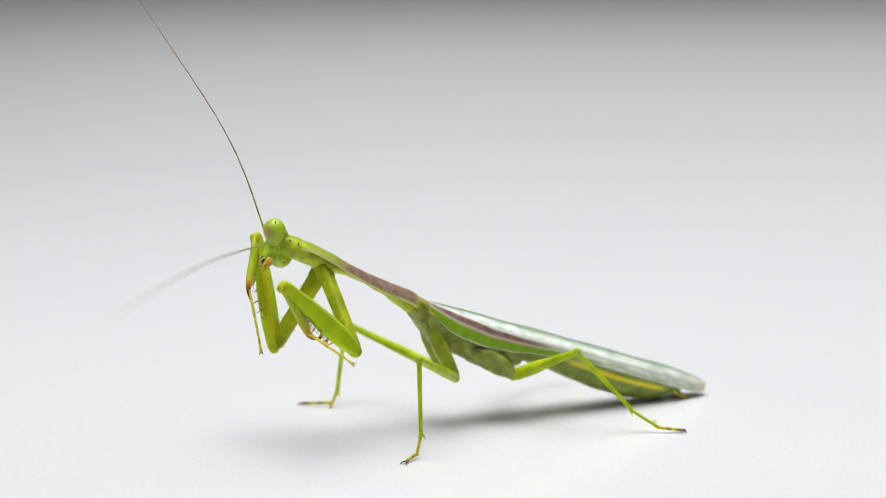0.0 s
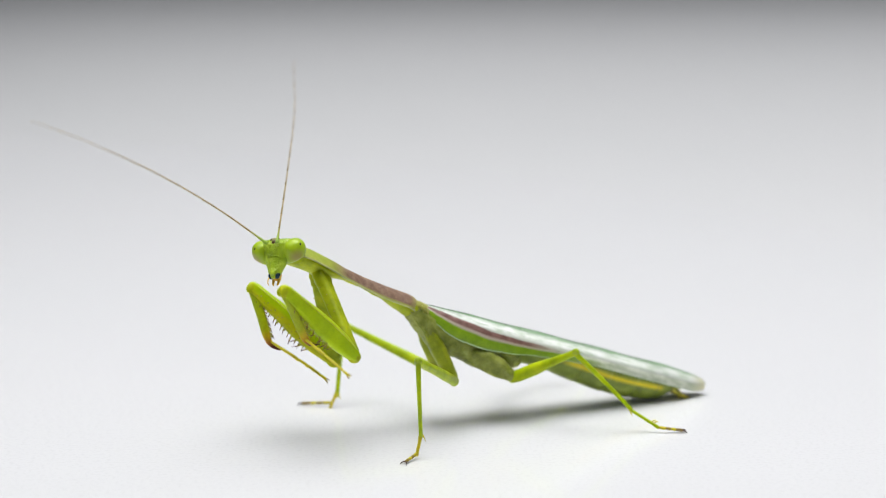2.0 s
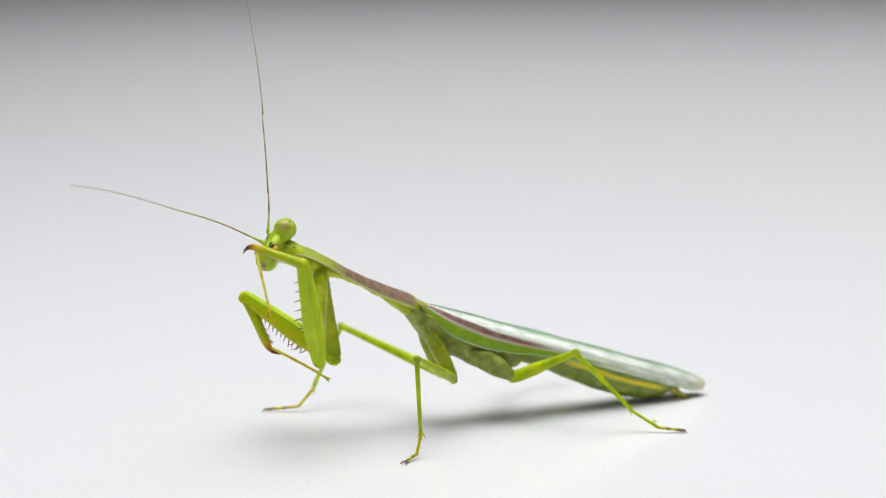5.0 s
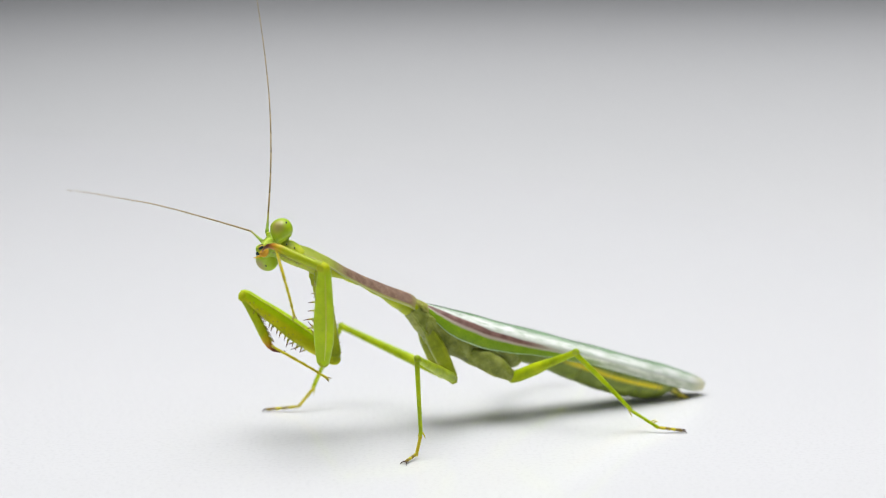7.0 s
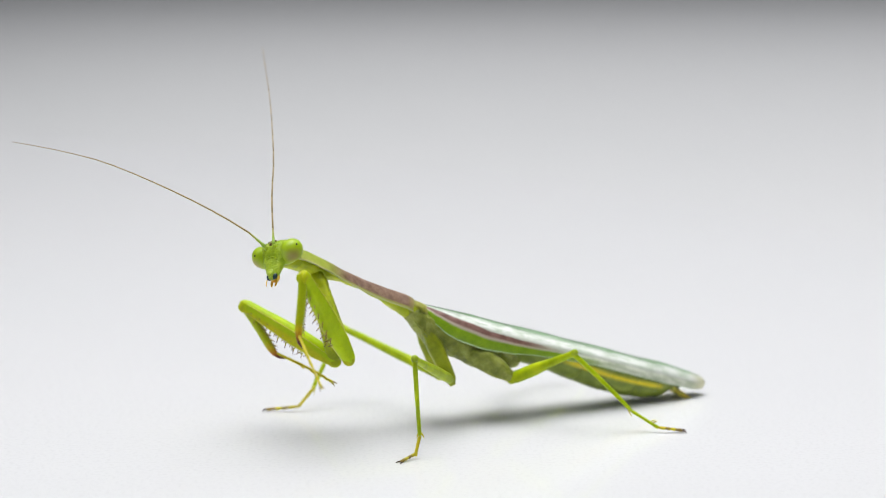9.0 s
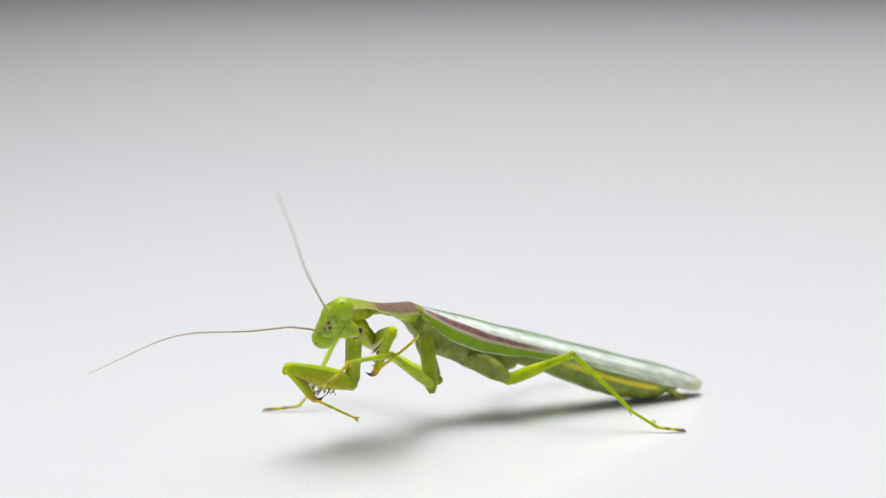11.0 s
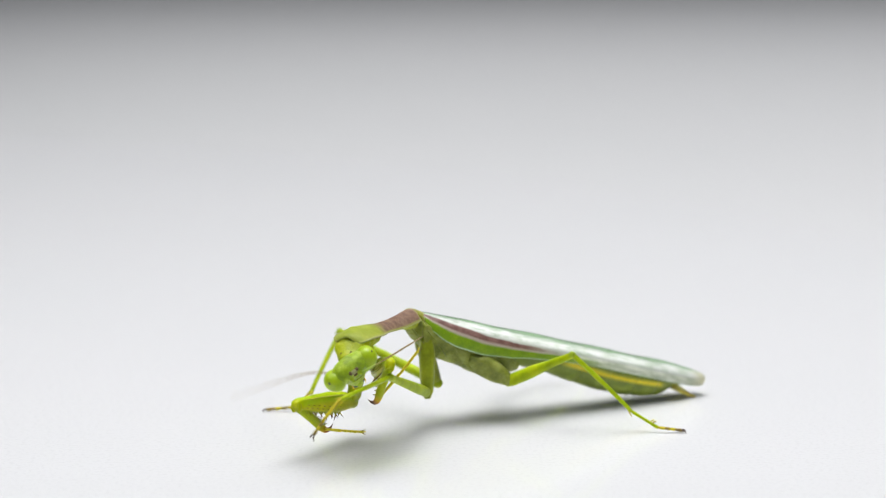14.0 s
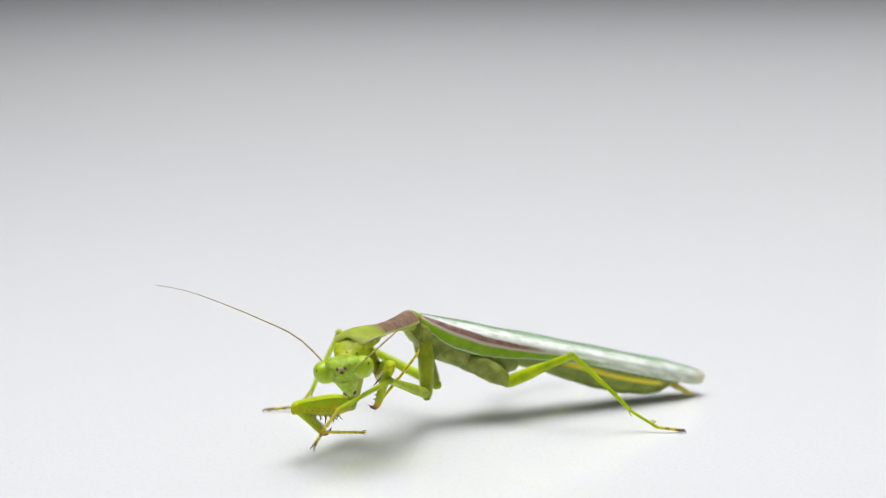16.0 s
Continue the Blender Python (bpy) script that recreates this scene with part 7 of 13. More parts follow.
    key("antL2", [(0,-27.08,-5.33,35.9,-66.1,-67.2,152.2), (0.5,-27.01,-5.45,36.21,-65.8,-67.4,151.9), (0.7,-26.69,-4.26,35.93,-43.3,-60.9,127.1), (0.8,-26.31,-3.24,35.45,-31.4,-52.2,112.9), (0.9,-25.78,-2.98,35.08,-24.7,-43.1,104.1), (1,-25.16,-3.07,34.72,-21.6,-36.7,99.3), (1.2,-23.98,-2.53,34.18,-18.3,-27.3,93.4), (1.25,-23.82,-2.46,33.91,-17.7,-25,92.1), (1.5,-23.48,-2.5,32.51,-16.2,-18.5,88.3), (1.7,-23.38,-2.88,32.36,-16,-22.4,87.5), (1.75,-22.98,-2.9,32.76,-15.9,-24.1,87.3), (1.8,-22.69,-2.75,33.04,-15.9,-26,87.1), (1.93,-23.02,-3.2,32.77,-15.75,-29.96,86.67), (1.97,-22.99,-3.32,32.69,-13.85,-30.87,85.29), (2,-23.14,-3.37,32.67,-15.6,-31.9,86.4), (2.03,-23.25,-3.38,32.68,-17.39,-32.76,87.58), (2.07,-23.13,-3.39,32.7,-15.45,-33.31,86.12), (2.3,-23.05,-3.41,32.97,-15,-35.4,85.2), (2.5,-23.09,-3.52,33.23,-14.7,-38.1,84.7), (2.7,-23.72,-4.18,34,-17.5,-48,88.8), (2.8,-24.21,-4.74,34.45,-21.3,-54.6,93.6), (3,-24.85,-5.39,34.92,-28.3,-61.5,102), (3.25,-24.93,-4.78,35.26,-28.8,-61.3,102.6), (3.5,-24.91,-4.04,35.44,-29,-60.8,102.8), (3.93,-25.21,-3.58,35.8,-29.5,-58.83,103.3), (3.97,-24.66,-3.56,35.84,-18.84,-59.53,93.06), (4,-25.23,-3.56,35.81,-29.4,-58.7,103.2), (4.03,-25.79,-3.57,35.73,-39.16,-56.98,112.53), (4.07,-25.23,-3.54,35.81,-29.25,-58.63,103.05), (4.6,-25.09,-3.41,35.77,-27.7,-58.3,101.3), (6.2,-24.48,-3.24,35.72,-18,-58.2,89.9), (6.5,-24.47,-3.21,35.71,-17,-58.2,88.7), (7,-24.79,-3.15,35.73,-16.1,-58.2,87.6), (7.5,-24.72,-2.99,35.8,-15,-57.3,86.3), (7.75,-25.2,-3.41,35.87,-21.4,-58.5,93.9), (8,-25.6,-3.95,35.88,-29.4,-59.1,103.5), (8.5,-25.44,-4.13,36.02,-32.4,-58.3,106.9), (8.7,-24.7,-4.41,35,-27.8,-50.9,101.3), (8.8,-24.31,-4.09,33.94,-25.2,-44.4,97.7), (9,-24.42,-3.56,32.87,-23.2,-36.4,94.5), (9.2,-24.15,-3.59,32.34,-23.4,-36.5,94.8), (9.5,-23.48,-4.84,31.61,-24.6,-40.9,96.7), (9.65,-23.02,-6.09,31.33,-26,-45.3,98.7), (9.8,-22.49,-7.77,31.11,-28.7,-51.7,102.2), (10.1,-21.26,-12.51,30.63,-50.6,-70.9,126.1), (10.2,-20.77,-14.47,30.29,-78.3,-76.5,154.7), (10.3,-20.22,-16.5,29.78,-121.5,-76.3,-161.1), (10.4,-19.62,-18.48,29.09,-148.8,-70.3,-132.8), (10.7,-17.64,-23.29,26.5,-170.5,-49.4,-109.1), (11,-15.94,-26.18,24.12,-174.7,-36.3,-103.4), (11.3,-14.92,-27.45,22.27,-176.2,-28.9,-100.9), (11.5,-13.99,-27.99,20.68,-179.7,-20.3,-93.7), (12,-13.14,-28.02,19.27,178.9,-21.4,-89.5), (12.5,-12.68,-28.08,18.48,177.7,-21.5,-86.3), (13,-11.32,-27.64,18.2,-8.28,-153.59,106.97), (13.02,-11.32,-27.64,18.2,-8.28,-153.59,106.97), (13.06,-9.15,-24.49,19.85,145.64,-49.38,-32.47), (13.1,-8.01,-20.18,18.86,101.57,-39.92,27.24), (13.14,-6.55,-21.83,17.66,84.92,-5.61,60.45), (13.5,-6.55,-21.83,17.66,84.92,-5.61,60.45), (14,-5.88,-21.98,17.15,84.9,-6.06,60.69), (14.5,-6.15,-22.49,17.08,84.93,-5.43,60.35), (15,-6.37,-22.46,17.35,84.84,-6.81,61.26), (15.5,-7.43,-22.48,18.01,84.36,-10.66,64.38), (16,-8.47,-22.77,18.03,84.25,-11.09,64.96)])
    key("antL3", [(0,-28.14,-4.78,38.73,-70.3,-64.4,155.9), (0.25,-28.1,-4.82,38.87,-69.5,-65.3,154.9), (0.5,-28.06,-4.89,39.05,-67.3,-67,152.5), (0.7,-27.6,-3.07,38.62,-45.2,-60.6,128.1), (0.8,-27.04,-1.5,37.88,-34.1,-51.9,114.9), (0.9,-26.33,-0.8,37.18,-28,-42.9,106.6), (1,-25.56,-0.64,36.56,-24.9,-36.6,101.9), (1.2,-24.14,0.2,35.59,-21,-27.4,94.8), (1.25,-23.92,0.33,35.21,-20.3,-25.2,93.2), (1.5,-23.39,0.42,33.49,-18.3,-18.8,88.3), (1.7,-23.25,-0.04,33.53,-18.1,-22.7,87.5), (1.75,-22.85,-0.09,34.02,-18,-24.5,87.3), (1.8,-22.55,0.01,34.39,-17.9,-26.3,87.2), (1.93,-22.87,-0.53,34.32,-17.84,-30.26,86.85), (1.97,-22.77,-0.68,34.29,-15.99,-31.23,85.47), (2,-22.98,-0.77,34.3,-17.8,-32.3,86.6), (2.03,-23.15,-0.81,34.32,-19.64,-33.18,87.81), (2.07,-22.96,-0.84,34.34,-17.72,-33.76,86.37), (2.3,-22.85,-0.91,34.75,-17.3,-35.8,85.7), (2.5,-22.87,-1.11,35.13,-17.1,-38.5,85.3), (2.7,-23.67,-2.12,36.29,-19.5,-48.3,88.7), (2.8,-24.33,-2.96,36.96,-22.7,-54.8,92.8), (3,-25.15,-3.96,37.63,-29,-61.8,100.2), (3.25,-25.26,-3.34,37.96,-29.8,-61.5,101), (3.5,-25.25,-2.58,38.13,-30.3,-61,101.6), (3.93,-25.57,-2.03,38.42,-32.47,-58.81,104.05), (3.97,-24.74,-2,38.48,-21.9,-59.6,93.91), (4,-25.59,-2,38.43,-32.5,-58.7,104.1), (4.03,-26.43,-2.01,38.3,-42.24,-56.91,113.42), (4.07,-25.59,-1.98,38.43,-32.43,-58.66,104.03), (4.6,-25.41,-1.83,38.39,-30.6,-58.4,101.9), (5.8,-24.64,-1.65,38.35,-22.5,-58.3,92.5), (6.5,-24.43,-1.59,38.33,-20.2,-58.3,89.8), (7,-24.72,-1.53,38.35,-20.9,-58.4,90.6), (7.5,-24.62,-1.33,38.39,-17.8,-57.5,87), (7.75,-25.31,-1.81,38.49,-24.4,-58.6,94.9), (8,-25.97,-2.41,38.52,-32.4,-59.1,104.2), (8.5,-25.91,-2.59,38.64,-34.4,-58.5,106.6), (8.7,-25.07,-2.5,37.39,-28.6,-51.2,99.5), (8.8,-24.61,-1.92,36.1,-25.3,-44.8,95.1), (9,-24.62,-1.09,34.69,-22.7,-36.8,91.1), (9.2,-24.36,-1.13,34.17,-22.9,-36.9,91.3), (9.5,-23.75,-2.53,33.62,-23.9,-41.3,92.9), (9.65,-23.35,-3.95,33.52,-25.1,-45.8,94.6), (9.8,-22.9,-5.91,33.53,-27.3,-52.4,97.5), (10.1,-21.86,-11.7,33.54,-47.5,-72.7,118.9), (10.2,-21.42,-14.16,33.28,-78.4,-79,150.5), (10.3,-20.91,-16.74,32.77,-131.8,-78.4,-155.4), (10.4,-20.32,-19.24,31.99,-159.2,-71.3,-127.2), (10.7,-18.29,-25.18,28.83,-178,-49.5,-107.4), (11,-16.51,-28.59,25.94,178.4,-36.3,-102.6), (11.3,-15.43,-30.1,23.75,177.1,-28.8,-100.5), (11.5,-14.17,-30.87,21.74,173.7,-20.2,-93.6), (12,-13.12,-30.88,20.39,172.3,-21.3,-89.5), (12.5,-12.49,-30.94,19.61,171.1,-21.4,-86.3), (13,-10.51,-30.28,19.57,165.68,-26.41,-73.03), (13.02,-10.51,-30.28,19.57,165.68,-26.41,-73.03), (13.06,-7.46,-25.57,22.19,139.6,-49.38,-32.47), (13.1,-5.91,-19.11,20.83,95.53,-39.92,27.24), (13.14,-5.04,-19.16,17.96,79.53,8.76,83.31), (13.5,-5.04,-19.16,17.96,79.53,8.76,83.31), (14,-4.38,-19.31,17.47,79.52,8.7,83.28), (14.5,-4.64,-19.83,17.37,79.51,8.9,83.23), (15,-4.9,-19.78,17.71,79.55,8.49,83.5), (15.5,-6.12,-19.76,18.58,79.69,7.4,84.46), (16,-7.19,-20.04,18.62,79.72,7.29,84.75)])
    key("antL4", [(0,-29.35,-4.23,41.51,-73.9,-61.4,158.9), (0.25,-29.27,-4.27,41.67,-72.5,-63.2,157.4), (0.5,-29.12,-4.34,41.88,-69.2,-66.1,153.7), (0.7,-28.53,-1.88,41.3,-48.5,-59.7,130.6), (0.75,-28.21,-0.82,40.86,-42.9,-55.6,123.9), (0.8,-27.84,0.23,40.3,-38.4,-51,118.3), (0.9,-26.98,1.36,39.27,-32.8,-42.1,110.5), (1,-26.07,1.78,38.4,-29.9,-36,105.8), (1.2,-24.37,2.92,37,-25.2,-27.3,97.3), (1.25,-24.08,3.11,36.52,-24.2,-25.2,95.2), (1.5,-23.3,3.33,34.48,-21.4,-19.2,88.5), (1.7,-23.13,2.8,34.72,-21.2,-23.1,87.6), (1.75,-22.72,2.7,35.29,-21.1,-24.9,87.4), (1.8,-22.42,2.76,35.75,-21,-26.7,87.3), (1.93,-22.72,2.15,35.86,-20.92,-30.67,86.98), (1.97,-22.56,1.95,35.87,-19.07,-31.63,85.61), (2,-22.82,1.83,35.94,-20.9,-32.7,86.8), (2.03,-23.05,1.76,36.01,-22.77,-33.58,88.09), (2.07,-22.8,1.7,36.06,-20.88,-34.16,86.7), (2.3,-22.66,1.58,36.55,-20.8,-36.2,86.6), (2.5,-22.67,1.29,37.05,-20.8,-38.9,86.4), (2.7,-23.63,-0.07,38.58,-23,-48.5,89.5), (2.8,-24.41,-1.18,39.47,-26,-55,93.3), (3,-25.41,-2.53,40.34,-32.3,-61.8,100.6), (3.25,-25.54,-1.9,40.66,-33.8,-61.4,102.4), (3.5,-25.55,-1.11,40.82,-34.8,-60.9,103.5), (3.93,-25.96,-0.49,41.05,-36.6,-58.72,105.49), (3.97,-24.84,-0.45,41.13,-26.07,-59.64,95.37), (4,-25.98,-0.45,41.06,-36.6,-58.6,105.5), (4.03,-27.1,-0.47,40.88,-46.21,-56.68,114.7), (4.07,-25.98,-0.42,41.06,-36.51,-58.55,105.41), (4.6,-25.74,-0.25,41.01,-34.6,-58.3,103.2), (5.8,-24.71,-0.04,40.96,-26.4,-58.4,93.6), (6.2,-24.48,0,40.95,-24.5,-58.4,91.4), (6.5,-24.43,0.03,40.94,-24,-58.4,90.8), (7,-24.74,0.09,40.97,-26,-58.4,93.2), (7.5,-24.53,0.32,40.98,-22.1,-57.6,88.6), (7.75,-25.45,-0.21,41.12,-29.1,-58.6,96.9), (8,-26.36,-0.88,41.16,-36.6,-59,105.8), (8.5,-26.37,-1.05,41.27,-36.9,-58.6,106.2), (8.7,-25.39,-0.6,39.79,-30.9,-51.5,98.8), (8.8,-24.8,0.26,38.27,-27.5,-45.1,94.2), (9,-24.66,1.38,36.53,-24.7,-37.1,90), (9.2,-24.41,1.33,36.02,-24.9,-37.2,90.2), (9.5,-23.87,-0.22,35.65,-25.8,-41.6,91.6), (9.65,-23.52,-1.82,35.73,-26.9,-46.2,93.1), (9.8,-23.14,-4.05,35.97,-28.9,-52.9,95.7), (10.1,-22.3,-10.89,36.47,-48,-73.6,115.4), (10.2,-21.93,-13.87,36.3,-80.3,-80.3,148.2), (10.3,-21.48,-16.99,35.79,-140.7,-79.4,-150.8), (10.4,-20.92,-20.03,34.91,-167.5,-71.9,-123.5), (10.7,-18.89,-27.09,31.17,175.4,-49.7,-105.9), (11,-17.06,-31.01,27.76,172,-36.4,-101.7), (11.3,-15.92,-32.75,25.24,170.8,-28.9,-99.8), (11.5,-14.35,-33.75,22.81,167.7,-20.1,-93.4), (12,-13.09,-33.75,21.51,166.3,-21.1,-89.5), (12.5,-12.31,-33.8,20.73,165.2,-21.2,-86.3), (13,-9.71,-32.91,20.94,160.55,-26.41,-73.03), (13.02,-9.71,-32.91,20.94,160.55,-26.41,-73.03), (13.06,-5.77,-26.64,24.52,134.47,-49.38,-32.47), (13.1,-3.82,-18.03,22.8,90.4,-39.92,27.24), (13.14,-4.69,-16.14,17.49,74.4,8.76,83.31), (13.5,-4.69,-16.14,17.49,74.4,8.76,83.31), (14,-4.03,-16.29,17.01,74.39,8.7,83.28), (14.5,-4.28,-16.81,16.89,74.38,8.9,83.23), (15,-4.55,-16.76,17.26,74.42,8.49,83.5), (15.5,-5.83,-16.72,18.18,74.56,7.4,84.46), (16,-6.91,-17,18.23,74.59,7.29,84.75)])
    key("antL5", [(0,-30.72,-3.7,44.21,-76.6,-58.7,161.1), (0.25,-30.55,-3.74,44.41,-75,-61.4,159.3), (0.5,-30.24,-3.79,44.69,-71.1,-65.1,154.9), (0.7,-29.54,-0.7,43.95,-51.8,-58.6,133.1), (0.75,-29.18,0.63,43.4,-46.5,-54.5,126.7), (0.8,-28.76,1.93,42.69,-42.3,-50,121.4), (0.9,-27.77,3.5,41.33,-37,-41.2,113.8), (1,-26.75,4.17,40.21,-34.2,-35.3,109.3), (1.2,-24.72,5.63,38.42,-29.1,-27.1,99.9), (1.25,-24.33,5.88,37.83,-27.9,-25.2,97.3), (1.5,-23.23,6.23,35.49,-24.5,-19.6,89), (1.7,-23.01,5.63,35.93,-24.1,-23.5,87.7), (1.75,-22.59,5.49,36.59,-24,-25.2,87.5), (1.8,-22.28,5.51,37.13,-23.9,-27.1,87.2), (1.93,-22.58,4.8,37.42,-23.76,-31.07,86.84), (1.97,-22.36,4.57,37.48,-21.88,-31.98,85.47), (2,-22.68,4.41,37.6,-23.7,-33,86.7), (2.03,-22.97,4.31,37.71,-25.57,-33.84,88.02), (2.07,-22.66,4.23,37.79,-23.69,-34.39,86.66), (2.3,-22.51,4.06,38.37,-24,-36.5,87.1), (2.5,-22.52,3.68,38.98,-24.5,-39.4,87.9), (2.7,-23.61,1.97,40.89,-27.4,-48.8,91.9), (2.8,-24.52,0.58,41.99,-30.6,-55,95.9), (3,-25.68,-1.1,43.05,-36.8,-61.6,103.1), (3.25,-25.85,-0.46,43.37,-38,-61.3,104.5), (3.5,-25.9,0.34,43.51,-38.7,-60.7,105.3), (3.93,-26.39,1.05,43.69,-40.03,-58.61,106.82), (3.97,-24.99,1.1,43.79,-29.54,-59.67,96.74), (4,-26.41,1.1,43.69,-40,-58.5,106.8), (4.03,-27.81,1.08,43.46,-49.48,-56.47,115.88), (4.07,-26.41,1.14,43.69,-39.9,-58.46,106.71), (4.6,-26.11,1.33,43.63,-38.1,-58.3,104.6), (5.8,-24.81,1.57,43.59,-30.1,-58.5,95.2), (6.2,-24.52,1.61,43.57,-28.2,-58.5,93), (6.5,-24.45,1.64,43.56,-27.8,-58.5,92.5), (7,-24.83,1.7,43.59,-30.8,-58.4,96.1), (7.5,-24.49,1.97,43.58,-27.1,-57.8,91.8), (7.75,-25.64,1.38,43.74,-33.7,-58.5,99.6), (8,-26.79,0.64,43.8,-40.5,-58.8,107.6), (8.5,-26.81,0.49,43.89,-39.8,-58.6,106.8), (8.7,-25.69,1.29,42.2,-34.8,-51.5,100.6), (8.8,-24.96,2.42,40.45,-32,-45.3,96.9), (9,-24.66,3.83,38.39,-29.9,-37.4,93.5), (9.2,-24.42,3.79,37.88,-30.1,-37.5,93.8), (9.5,-23.93,2.08,37.7,-31.1,-41.9,95.3), (9.65,-23.63,0.31,37.95,-32.3,-46.5,96.9), (9.8,-23.32,-2.2,38.42,-34.6,-53.1,99.8), (10.1,-22.68,-10.11,39.42,-55.3,-73.1,121.1), (10.2,-22.37,-13.6,39.34,-86.5,-79.4,152.9), (10.3,-21.97,-17.27,38.81,-140.7,-78.7,-152.4), (10.4,-21.44,-20.82,37.83,-168.1,-71.7,-124.4), (10.7,-19.43,-29,33.52,172.9,-50,-105), (11,-17.56,-33.44,29.59,169.2,-36.8,-100.5), (11.3,-16.38,-35.4,26.73,168,-29.2,-98.6), (11.5,-14.52,-36.64,23.86,165.2,-20,-93.2), (12,-13.07,-36.62,22.62,164,-21,-89.4), (12.5,-12.12,-36.66,21.85,162.9,-21,-86.3), (13,-8.9,-35.55,22.31,158.63,-26.41,-73.03), (13.02,-8.9,-35.55,22.31,158.63,-26.41,-73.03), (13.06,-4.08,-27.72,26.86,132.55,-49.38,-32.47), (13.1,-1.72,-16.95,24.78,88.48,-39.92,27.24), (13.14,-4.33,-13.12,17.02,73.1,10.93,86.96), (13.5,-4.33,-13.12,17.02,73.1,10.93,86.96), (14,-3.67,-13.27,16.54,73.09,10.94,86.89), (14.5,-3.92,-13.79,16.42,73.09,11.06,86.89), (15,-4.21,-13.74,16.81,73.12,10.83,87.05), (15.5,-5.53,-13.68,17.79,73.23,10.19,87.64), (16,-6.63,-13.96,17.84,73.27,10.14,87.88)])
